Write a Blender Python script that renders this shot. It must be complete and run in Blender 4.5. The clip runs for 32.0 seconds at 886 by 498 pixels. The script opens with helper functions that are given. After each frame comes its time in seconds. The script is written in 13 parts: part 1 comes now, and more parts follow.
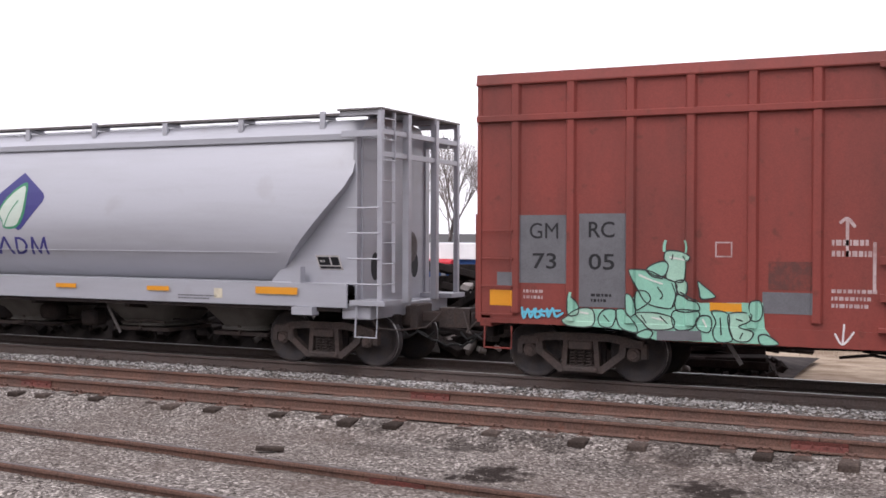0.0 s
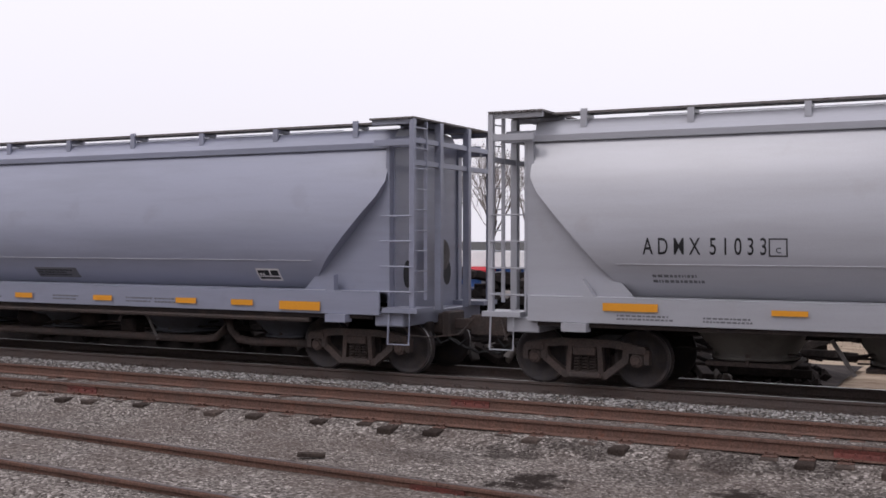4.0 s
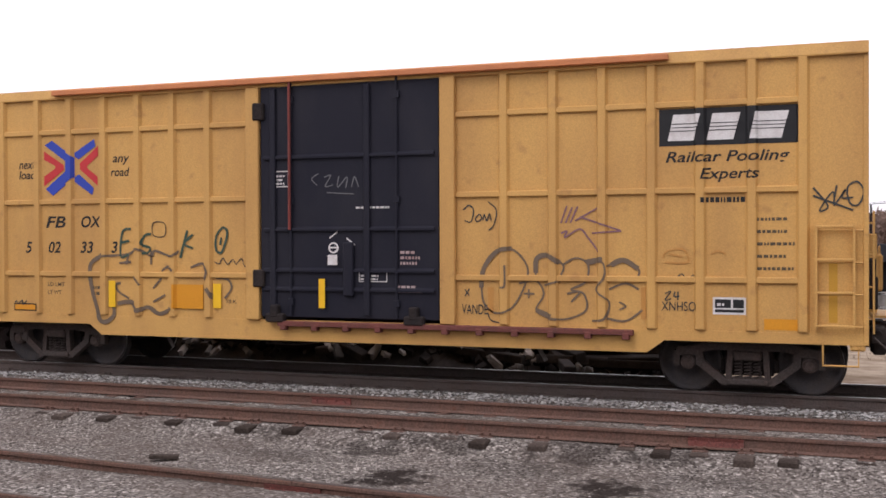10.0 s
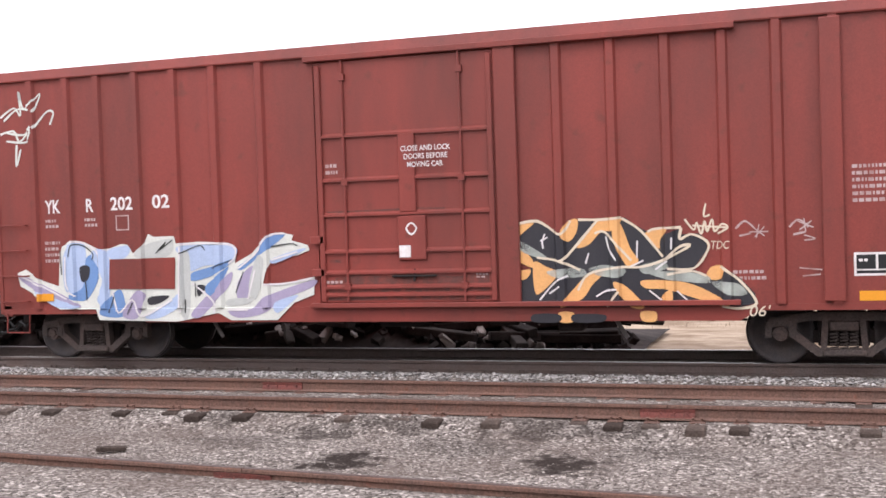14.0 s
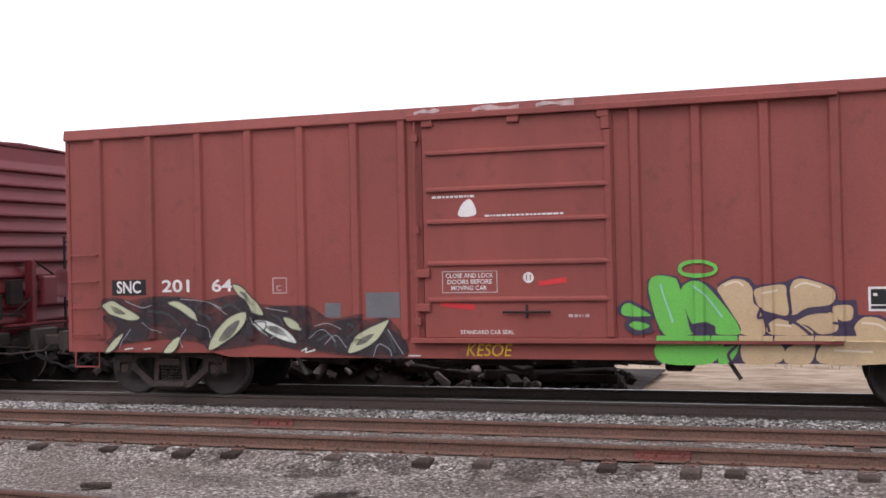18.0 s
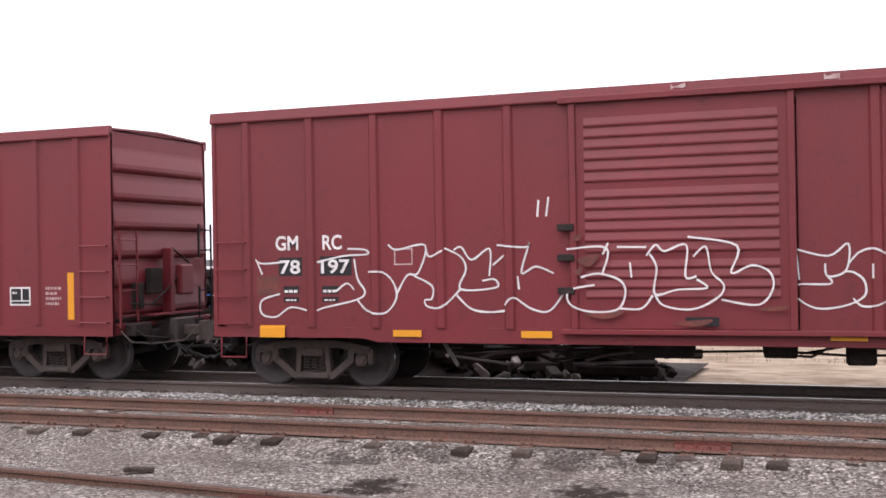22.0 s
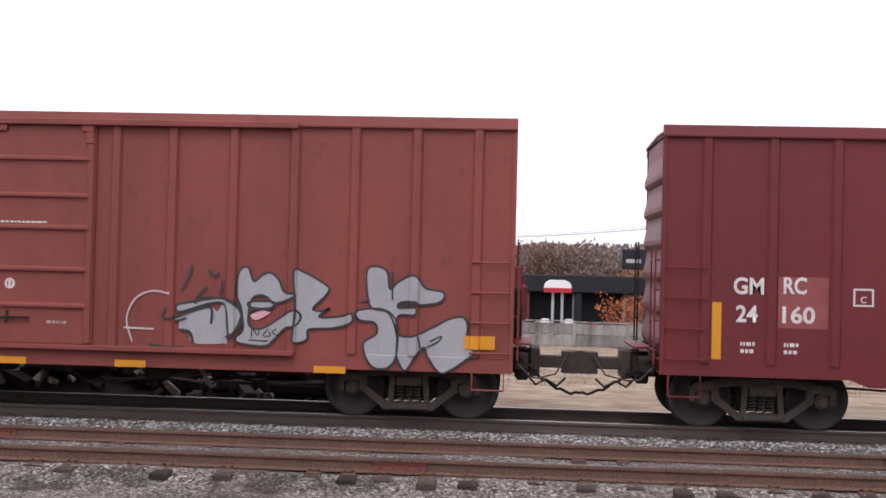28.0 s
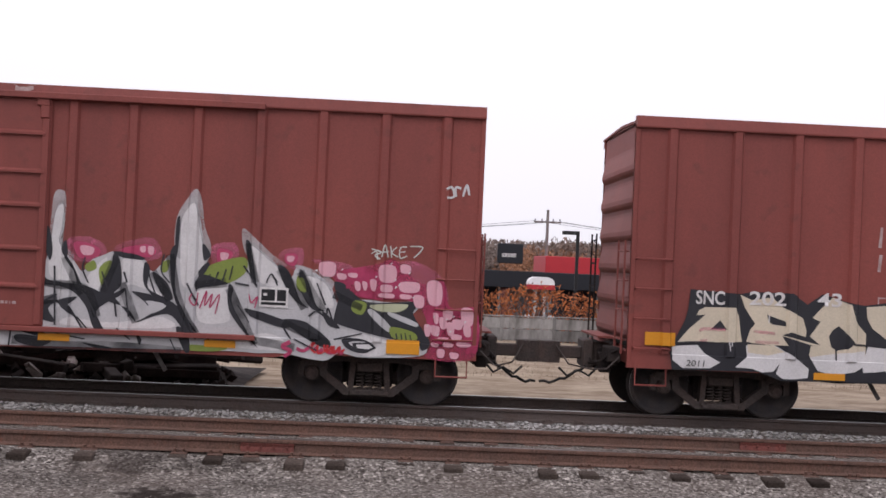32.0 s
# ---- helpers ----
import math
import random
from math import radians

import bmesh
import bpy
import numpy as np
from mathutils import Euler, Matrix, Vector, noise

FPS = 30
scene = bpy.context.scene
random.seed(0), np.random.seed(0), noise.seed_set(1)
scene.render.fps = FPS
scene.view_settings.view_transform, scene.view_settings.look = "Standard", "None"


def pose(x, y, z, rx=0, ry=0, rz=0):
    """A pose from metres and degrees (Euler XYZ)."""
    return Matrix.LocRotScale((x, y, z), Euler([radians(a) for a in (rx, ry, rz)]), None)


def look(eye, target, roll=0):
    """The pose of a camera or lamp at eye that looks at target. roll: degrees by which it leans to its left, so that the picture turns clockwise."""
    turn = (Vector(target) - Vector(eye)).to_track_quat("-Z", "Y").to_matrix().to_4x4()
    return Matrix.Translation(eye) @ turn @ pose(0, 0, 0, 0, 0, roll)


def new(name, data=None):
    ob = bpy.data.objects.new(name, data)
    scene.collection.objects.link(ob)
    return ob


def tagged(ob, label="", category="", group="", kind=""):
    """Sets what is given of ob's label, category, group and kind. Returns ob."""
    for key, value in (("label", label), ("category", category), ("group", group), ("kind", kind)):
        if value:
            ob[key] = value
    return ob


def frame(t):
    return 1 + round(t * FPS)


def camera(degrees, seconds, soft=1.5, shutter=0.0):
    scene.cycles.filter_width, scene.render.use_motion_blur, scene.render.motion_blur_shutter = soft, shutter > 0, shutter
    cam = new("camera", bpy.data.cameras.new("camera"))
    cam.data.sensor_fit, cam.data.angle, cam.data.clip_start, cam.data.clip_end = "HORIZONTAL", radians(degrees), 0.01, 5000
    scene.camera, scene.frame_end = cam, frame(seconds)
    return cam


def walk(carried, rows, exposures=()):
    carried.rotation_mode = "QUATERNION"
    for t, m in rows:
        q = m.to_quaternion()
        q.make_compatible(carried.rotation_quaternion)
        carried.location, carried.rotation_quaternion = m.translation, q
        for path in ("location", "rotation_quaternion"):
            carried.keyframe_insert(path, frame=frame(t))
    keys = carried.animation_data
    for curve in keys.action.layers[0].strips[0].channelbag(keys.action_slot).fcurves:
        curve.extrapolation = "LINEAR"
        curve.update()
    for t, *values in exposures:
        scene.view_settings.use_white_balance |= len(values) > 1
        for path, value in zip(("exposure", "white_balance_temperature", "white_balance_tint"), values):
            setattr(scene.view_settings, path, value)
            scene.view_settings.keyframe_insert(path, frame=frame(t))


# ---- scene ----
cam = camera(43.33, 32.0, soft=1.65)
PATH = [
    (0.0, pose(-0.09, -17.60, 2.33, 89.08, -0.18, 25.13)),
    (0.5, pose(-0.09, -17.62, 2.31, 89.86, 0.07, 25.25)),
    (1.0, pose(-0.07, -17.66, 2.27, 90.62, 0.25, 25.22)),
    (1.5, pose(-0.07, -17.66, 2.25, 90.85, 0.12, 25.18)),
    (2.0, pose(-0.07, -17.67, 2.29, 90.83, 0.06, 25.59)),
    (2.5, pose(-0.03, -17.66, 2.31, 90.53, 0.08, 26.59)),
    (3.0, pose(0.05, -17.66, 2.33, 90.23, 0.30, 27.26)),
    (3.5, pose(0.01, -17.66, 2.34, 89.91, 0.00, 27.30)),
    (4.0, pose(-0.05, -17.66, 2.33, 89.48, -0.04, 27.20)),
    (4.5, pose(-0.09, -17.66, 2.30, 89.30, -0.26, 27.02)),
    (6.5, pose(0.02, -17.42, 2.24, 89.37, 0.13, 19.81)),
    (7.0, pose(0.07, -17.41, 2.25, 89.27, 0.83, 18.86)),
    (7.5, pose(0.12, -17.40, 2.22, 89.79, -0.22, 18.90)),
    (8.0, pose(0.13, -17.39, 2.22, 89.91, 0.75, 18.46)),
    (8.5, pose(0.08, -17.36, 2.22, 90.33, 1.18, 18.85)),
    (9.0, pose(0.03, -17.37, 2.24, 90.36, 1.25, 19.42)),
    (9.5, pose(0.03, -17.37, 2.24, 89.81, 0.82, 20.08)),
    (10.0, pose(0.00, -17.41, 2.25, 89.46, 0.20, 20.60)),
    (10.5, pose(-0.01, -17.47, 2.22, 89.51, -0.17, 20.63)),
    (11.0, pose(0.04, -17.42, 2.21, 89.41, -0.24, 20.72)),
    (11.5, pose(0.00, -17.38, 2.22, 89.40, 0.59, 20.47)),
    (12.0, pose(-0.00, -17.37, 2.22, 89.15, 1.10, 20.11)),
    (12.5, pose(0.05, -17.39, 2.21, 89.20, 1.46, 19.69)),
    (13.0, pose(0.04, -17.32, 2.22, 89.12, 1.58, 18.66)),
    (13.5, pose(0.05, -17.26, 2.22, 88.67, 4.14, 17.88)),
    (14.0, pose(0.02, -17.27, 2.23, 88.40, 1.91, 18.13)),
    (14.5, pose(0.00, -17.19, 2.19, 87.28, 2.82, 20.04)),
    (16.5, pose(0.07, -17.12, 2.20, 90.11, 0.33, 18.49)),
    (17.0, pose(0.11, -17.13, 2.21, 90.38, 1.44, 18.11)),
    (17.5, pose(0.09, -17.13, 2.21, 90.22, 1.51, 18.03)),
    (18.0, pose(0.06, -17.11, 2.21, 90.34, 1.28, 18.18)),
    (18.5, pose(0.10, -17.10, 2.22, 90.47, 1.59, 18.55)),
    (19.0, pose(0.09, -17.15, 2.21, 90.47, 1.38, 18.80)),
    (19.5, pose(0.04, -17.14, 2.20, 90.35, 1.22, 19.05)),
    (20.0, pose(0.03, -17.13, 2.18, 90.29, 1.02, 19.25)),
    (20.5, pose(0.05, -17.11, 2.18, 90.36, 1.07, 19.77)),
    (21.0, pose(0.05, -17.12, 2.17, 90.36, 1.56, 20.03)),
    (21.5, pose(0.03, -17.11, 2.13, 90.40, 1.26, 20.16)),
    (22.0, pose(0.06, -17.12, 2.12, 90.20, 1.03, 20.23)),
    (22.5, pose(-0.00, -17.08, 2.11, 89.89, 0.83, 19.82)),
    (23.0, pose(0.00, -17.07, 2.10, 89.91, 0.56, 19.35)),
    (23.5, pose(0.06, -17.12, 2.11, 89.88, 0.54, 18.50)),
    (24.0, pose(0.08, -17.16, 2.14, 89.78, 0.30, 16.95)),
    (24.5, pose(0.08, -17.10, 2.17, 89.70, 0.03, 15.29)),
    (25.0, pose(0.11, -17.18, 2.22, 90.03, -0.28, 14.11)),
    (25.5, pose(0.10, -17.16, 2.23, 90.48, -0.74, 13.46)),
    (26.0, pose(0.09, -17.16, 2.24, 91.20, -1.45, 12.89)),
    (26.5, pose(0.02, -17.22, 2.26, 91.22, -1.22, 11.94)),
    (28.5, pose(-0.28, -17.48, 2.29, 90.77, -1.78, 1.00)),
    (29.0, pose(-0.23, -17.48, 2.26, 90.77, -2.15, -0.95)),
    (29.5, pose(-0.24, -17.49, 2.25, 90.59, -2.47, -1.76)),
    (30.0, pose(-0.20, -17.49, 2.23, 90.61, -2.21, -1.36)),
    (30.5, pose(-0.20, -17.46, 2.21, 90.66, -1.78, -1.35)),
    (31.0, pose(-0.18, -17.49, 2.21, 90.71, -1.85, -1.33)),
    (31.5, pose(-0.17, -17.50, 2.18, 90.72, -1.99, -2.10)),
    (32.0, pose(-0.19, -17.49, 2.15, 90.70, -2.59, -2.50)),
]
walk(cam, PATH, exposures=[(s, e, k, 16) for s, e, k in (
    (0.0, 0.23, 6400), (0.5, -0.12, 6300), (1.0, -0.38, 6100), (2.0, -0.51, 6150), (3.0, -0.51, 6150), (4.0, -0.37, 6350), (7.0, -0.10, 6300), (9.0, -0.18, 6400), (10.0, -0.05, 6450), (11.0, 0.05, 6430), (12.0, 0.10, 6400), (13.0, 0.26, 6400), (14.0, 0.76, 6450),
    (15.5, 0.35, 6400), (17.0, -0.07, 6350), (18.0, 0.22, 6350), (19.0, 0.22, 6350), (20.0, 0.28, 6350), (21.0, 0.46, 6400), (22.0, 0.57, 6400), (23.0, 0.57, 6400), (24.0, 0.40, 6400), (25.0, 0.65, 6400), (26.0, 0.55, 6350),
    (28.0, 0.08, 6350), (29.0, -0.14, 6300), (30.0, 0.16, 6350), (31.0, -0.05, 6350), (32.0, -0.26, 6350))])

# how far the whole train has rolled, second by second (metres)
ROLLED = [
    (0.0, 0.00), (0.5, 2.43), (1.0, 4.84), (1.5, 7.21), (2.0, 9.55), (2.5, 11.92), (3.0, 14.34), (3.5, 16.79),
    (4.0, 19.23), (4.5, 21.64), (6.5, 31.19), (7.0, 33.56), (7.5, 35.96), (8.0, 38.38), (8.5, 40.79), (9.0, 43.20),
    (9.5, 45.63), (10.0, 48.02), (10.5, 50.39), (11.0, 52.79), (11.5, 55.18), (12.0, 57.56), (12.5, 59.97), (13.0, 62.38),
    (13.5, 64.77), (14.0, 67.12), (14.5, 69.54), (16.5, 78.83), (17.0, 81.22), (17.5, 83.61), (18.0, 86.04), (18.5, 88.46),
    (19.0, 90.85), (19.5, 93.24), (20.0, 95.66), (20.5, 98.06), (21.0, 100.41), (21.5, 102.75), (22.0, 105.13), (22.5, 107.53),
    (23.0, 109.93), (23.5, 112.33), (24.0, 114.71), (24.5, 117.08), (25.0, 119.43), (25.5, 121.82), (26.0, 124.22), (26.5, 126.60),
    (28.5, 135.96), (29.0, 138.26), (29.5, 140.51), (30.0, 142.84), (30.5, 145.18), (31.0, 147.53), (31.5, 149.88), (32.0, 152.22),

]


def rolled(t):
    """Metres that the train has rolled at t seconds."""
    return float(np.interp(t, [r[0] for r in ROLLED], [r[1] for r in ROLLED]))


# ---- light: a bright overcast afternoon ----
world = bpy.data.worlds.new("overcast_sky")
scene.world = world
world.use_nodes = True
wn = world.node_tree
sky = wn.nodes.new("ShaderNodeTexSky")
sky.sky_type, sky.sun_disc = "NISHITA", False
sky.sun_elevation, sky.sun_rotation = radians(38), radians(200)
sky.air_density, sky.dust_density = 1.5, 3.0
dim = wn.nodes.new("ShaderNodeVectorMath")
dim.operation = "SCALE"
dim.inputs["Scale"].default_value = 0.06
wn.links.new(sky.outputs[0], dim.inputs[0])
cloud_noise = wn.nodes.new("ShaderNodeTexNoise")
cloud_noise.inputs["Scale"].default_value = 1.6
cloud_noise.inputs["Detail"].default_value = 4.0
cloud_ramp = wn.nodes.new("ShaderNodeValToRGB")
cloud_ramp.color_ramp.elements[0].color = (0.93, 0.915, 0.975, 1)
cloud_ramp.color_ramp.elements[1].color = (1.0, 0.985, 1.015, 1)
wn.links.new(cloud_noise.outputs[0], cloud_ramp.inputs[0])
veil = wn.nodes.new("ShaderNodeMix")
veil.data_type = "RGBA"
veil.inputs["Factor"].default_value = 0.88
wn.links.new(dim.outputs[0], veil.inputs["A"])
wn.links.new(cloud_ramp.outputs[0], veil.inputs["B"])
back = wn.nodes["Background"]
# an overcast sky is brighter overhead than at the horizon
sky_at = wn.nodes.new("ShaderNodeTexCoord")
sky_up = wn.nodes.new("ShaderNodeSeparateXYZ")
wn.links.new(sky_at.outputs["Generated"], sky_up.inputs[0])
rise = wn.nodes.new("ShaderNodeMapRange")
rise.inputs["To Min"].default_value, rise.inputs["To Max"].default_value = 1.27, 2.05
wn.links.new(sky_up.outputs["Z"], rise.inputs[0])
wn.links.new(rise.outputs[0], back.inputs["Strength"])
wn.links.new(veil.outputs["Result"], back.inputs["Color"])

sun = new("sun", bpy.data.lights.new("sun", "SUN"))
sun.data.energy, sun.data.angle, sun.data.color = 0.8, radians(25), (1.0, 0.97, 0.93)
sun.matrix_world = look((-6, -14, 18), (0, 0, 0))
scene.view_settings.exposure = 0.0


# ---- materials ----
def lin(c):
    return tuple(((v / 255) / 12.92 if v <= 10 else ((v / 255 + 0.055) / 1.055) ** 2.4) for v in c)


def surface(name, color, rough=0.6, metal=0.0, stain=None, amount=0.35, scale=1.2, streak=1.0,
            grain=0.12, grain_scale=60.0, bump=0.15, random_value=0.0, island=False, spots=None, spot_amount=0.0, gloss=0.35):
    """A weathered surface: base colour, broad stains (drawn out downwards by streak), fine grain and relief."""
    m = bpy.data.materials.new(name)
    m.use_nodes = True
    nt = m.node_tree
    n, l = nt.nodes, nt.links
    b = n["Principled BSDF"]
    b.inputs["Roughness"].default_value, b.inputs["Metallic"].default_value = rough, metal
    b.inputs["Specular IOR Level"].default_value = 0.03 if rough >= 0.85 else gloss
    co = n.new("ShaderNodeTexCoord")
    mp = n.new("ShaderNodeMapping")
    mp.inputs["Scale"].default_value = (scale, scale, scale / streak)
    l.new(co.outputs["Object"], mp.inputs[0])
    big = n.new("ShaderNodeTexNoise")
    big.inputs["Scale"].default_value, big.inputs["Detail"].default_value, big.inputs["Roughness"].default_value = 1.0, 7.0, 0.62
    l.new(mp.outputs[0], big.inputs[0])
    rp = n.new("ShaderNodeValToRGB")
    rp.color_ramp.elements[0].position, rp.color_ramp.elements[1].position = 0.42, 0.68
    l.new(big.outputs[0], rp.inputs[0])
    mul = n.new("ShaderNodeMath")
    mul.operation = "MULTIPLY"
    mul.inputs[1].default_value = amount
    l.new(rp.outputs[0], mul.inputs[0])
    mix = n.new("ShaderNodeMix")
    mix.data_type = "RGBA"
    l.new(mul.outputs[0], mix.inputs["Factor"])
    mix.inputs["A"].default_value = (*color, 1)
    mix.inputs["B"].default_value = (*(stain or [c * 0.45 for c in color]), 1)
    last = mix.outputs["Result"]
    if spots:
        sn = n.new("ShaderNodeTexNoise")
        sn.inputs["Scale"].default_value, sn.inputs["Detail"].default_value = scale * 5.0, 8.0
        l.new(co.outputs["Object"], sn.inputs[0])
        sr = n.new("ShaderNodeValToRGB")
        sr.color_ramp.elements[0].position, sr.color_ramp.elements[1].position = 0.62, 0.72
        l.new(sn.outputs[0], sr.inputs[0])
        sm = n.new("ShaderNodeMath")
        sm.operation = "MULTIPLY"
        sm.inputs[1].default_value = spot_amount
        l.new(sr.outputs[0], sm.inputs[0])
        s2 = n.new("ShaderNodeMix")
        s2.data_type = "RGBA"
        l.new(sm.outputs[0], s2.inputs["Factor"])
        l.new(last, s2.inputs["A"])
        s2.inputs["B"].default_value = (*spots, 1)
        last = s2.outputs["Result"]
    fine = n.new("ShaderNodeTexNoise")
    fine.inputs["Scale"].default_value, fine.inputs["Detail"].default_value = grain_scale, 3.0
    l.new(co.outputs["Object"], fine.inputs[0])
    gr = n.new("ShaderNodeMapRange")
    gr.inputs["To Min"].default_value, gr.inputs["To Max"].default_value = 1 - grain, 1 + grain
    gr.inputs["From Min"].default_value, gr.inputs["From Max"].default_value = 0.3, 0.7
    l.new(fine.outputs[0], gr.inputs[0])
    val = gr.outputs[0]
    if random_value:
        src = n.new("ShaderNodeNewGeometry").outputs["Random Per Island"] if island else n.new("ShaderNodeObjectInfo").outputs["Random"]
        rr = n.new("ShaderNodeMapRange")
        rr.inputs["To Min"].default_value, rr.inputs["To Max"].default_value = 1 - random_value, 1 + random_value
        l.new(src, rr.inputs[0])
        mm = n.new("ShaderNodeMath")
        mm.operation = "MULTIPLY"
        l.new(val, mm.inputs[0])
        l.new(rr.outputs[0], mm.inputs[1])
        val = mm.outputs[0]
    sc = n.new("ShaderNodeVectorMath")
    sc.operation = "SCALE"
    l.new(last, sc.inputs[0])
    l.new(val, sc.inputs["Scale"])
    l.new(sc.outputs[0], b.inputs["Base Color"])
    if bump:
        bp = n.new("ShaderNodeBump")
        bp.inputs["Strength"].default_value, bp.inputs["Distance"].default_value = bump, 0.01
        l.new(fine.outputs[0], bp.inputs["Height"])
        l.new(bp.outputs[0], b.inputs["Normal"])
    return m


def plain(name, color, rough=0.6, metal=0.0):
    return surface(name, color, rough, metal, amount=0.15, grain=0.06, bump=0.05)


def haze(name, color, alpha, scale=3.0):
    """Thin, uneven paint through which the surface shows."""
    m = surface(name, color, 0.6, amount=0.2, scale=3.0)
    n, l = m.node_tree.nodes, m.node_tree.links
    co, ns, rg = n.new("ShaderNodeTexCoord"), n.new("ShaderNodeTexNoise"), n.new("ShaderNodeMapRange")
    ns.inputs["Scale"].default_value, ns.inputs["Detail"].default_value = scale, 5.0
    rg.inputs["From Min"].default_value, rg.inputs["From Max"].default_value = 0.3, 0.7
    rg.inputs["To Min"].default_value, rg.inputs["To Max"].default_value = alpha * 0.4, min(1.0, alpha * 1.5)
    l.new(co.outputs["Object"], ns.inputs[0])
    l.new(ns.outputs[0], rg.inputs[0])
    l.new(rg.outputs[0], n["Principled BSDF"].inputs["Alpha"])
    return m


M = {}
DUST = (0.16, 0.12, 0.10)
M["red_a"] = surface("red_brown_paint", (0.215, 0.044, 0.034), 0.55, stain=(0.12, 0.035, 0.028), amount=0.75, scale=0.9, streak=3.0, spots=(0.08, 0.03, 0.02), spot_amount=0.5)
M["red_b"] = surface("brown_red_paint", (0.205, 0.038, 0.029), 0.5, stain=(0.11, 0.03, 0.024), amount=0.75, scale=0.8, streak=4.0, spots=(0.07, 0.03, 0.02), spot_amount=0.35)
M["red_c"] = surface("faded_oxide_paint", (0.235, 0.058, 0.047), 0.6, stain=(0.16, 0.042, 0.036), amount=0.75, scale=0.7, streak=3.5, spots=(0.10, 0.035, 0.03), spot_amount=0.35)
M["red_d"] = surface("maroon_paint", (0.155, 0.022, 0.027), 0.5, stain=(0.115, 0.022, 0.024), amount=0.7, scale=0.7, streak=4.0, spots=(0.075, 0.02, 0.02), spot_amount=0.3)
M["yellow"] = surface("yellow_paint", (0.577, 0.327, 0.098), 0.55, stain=(0.40, 0.21, 0.07), amount=0.65, scale=0.8, streak=3.0, spots=(0.28, 0.13, 0.05), spot_amount=0.35)
M["door_black"] = surface("charcoal_door_paint", (0.015, 0.015, 0.024), 0.55, gloss=0.15, stain=(0.032, 0.031, 0.038), amount=0.4, scale=1.2, streak=2.0)
M["hop_a"] = surface("light_grey_paint", (0.34, 0.345, 0.38), 0.3, gloss=0.9, stain=(0.25, 0.25, 0.26), amount=0.4, scale=0.3, streak=0.12, spots=(0.2, 0.18, 0.16), spot_amount=0.2, grain=0.03, bump=0.03)
M["hop_b"] = surface("blue_grey_paint", (0.23, 0.242, 0.312), 0.3, gloss=0.9, stain=(0.14, 0.15, 0.175), amount=0.4, scale=0.3, streak=0.12, spots=(0.11, 0.11, 0.12), spot_amount=0.2, grain=0.03, bump=0.03)
M["roof_metal"] = surface("dull_roof_metal", (0.30, 0.14, 0.12), 0.6, stain=(0.45, 0.40, 0.38), amount=0.6, scale=1.5)
M["white_paint"] = surface("white_end_paint", (0.72, 0.70, 0.70), 0.55, stain=(0.45, 0.42, 0.40), amount=0.45, scale=1.5, streak=4.0)
M["truck"] = surface("truck_grime", (0.060, 0.048, 0.044), 0.8, stain=(0.085, 0.055, 0.046), amount=0.7, scale=3.0, grain=0.3, grain_scale=40, bump=0.4)
M["wheel"] = surface("dark_wheel_steel", (0.045, 0.040, 0.042), 0.6, 0.2, stain=(0.075, 0.055, 0.045), amount=0.6, scale=4.0, grain=0.25)
M["tread"] = surface("worn_bright_steel", (0.42, 0.41, 0.40), 0.35, 0.9, amount=0.2, scale=5.0)
M["under"] = surface("underframe_grime", (0.028, 0.024, 0.024), 0.85, stain=(0.055, 0.042, 0.036), amount=0.6, scale=3.0, grain=0.3, bump=0.3)
M["steel"] = surface("grey_brake_steel", (0.16, 0.15, 0.145), 0.6, 0.3, stain=(0.07, 0.05, 0.045), amount=0.6, scale=5.0)
M["hose"] = surface("black_rubber_hose", (0.015, 0.015, 0.015), 0.7, amount=0.2, grain=0.1)
M["reflector"] = plain("orange_yellow_reflector", (0.64, 0.27, 0.018), 0.45)
M["black"] = plain("black_paint", (0.012, 0.012, 0.014), 0.55)
M["white"] = surface("white_stencil_paint", (0.66, 0.64, 0.63), 0.6, stain=(0.40, 0.33, 0.31), amount=0.45, scale=6.0)
M["faint"] = surface("faded_white_stencil", (0.44, 0.34, 0.33), 0.6, stain=(0.25, 0.13, 0.12), amount=0.8, scale=6.0)
M["dark_inside"] = plain("dark_car_interior", (0.03, 0.025, 0.022), 0.9)
M["patch"] = surface("grey_patch_paint", (0.13, 0.13, 0.14), 0.6, amount=0.3, scale=3.0)
M["rust_rail"] = surface("rusty_rail_side", (0.140, 0.082, 0.064), 0.85, stain=(0.095, 0.066, 0.057), amount=0.7, scale=2.5, grain=0.3, grain_scale=45, bump=0.4, spots=(0.15, 0.06, 0.04), spot_amount=0.5)
M["dull_rail"] = surface("grimy_rail_side", (0.105, 0.085, 0.078), 0.85, stain=(0.10, 0.07, 0.06), amount=0.6, scale=3.0, grain=0.25, bump=0.3)
M["head_worn"] = surface("dull_rail_head", (0.085, 0.066, 0.060), 0.45, 0.4, stain=(0.075, 0.052, 0.043), amount=0.8, scale=4.0)
M["tie"] = surface("weathered_tie_wood", (0.045, 0.035, 0.030), 0.9, stain=(0.10, 0.078, 0.066), amount=0.4, scale=3.0, grain=0.35, grain_scale=30, bump=0.6, random_value=0.45)
M["joint"] = surface("rust_red_joint_bar", (0.15, 0.045, 0.036), 0.8, stain=(0.08, 0.04, 0.034), amount=0.6, scale=6.0, grain=0.3)


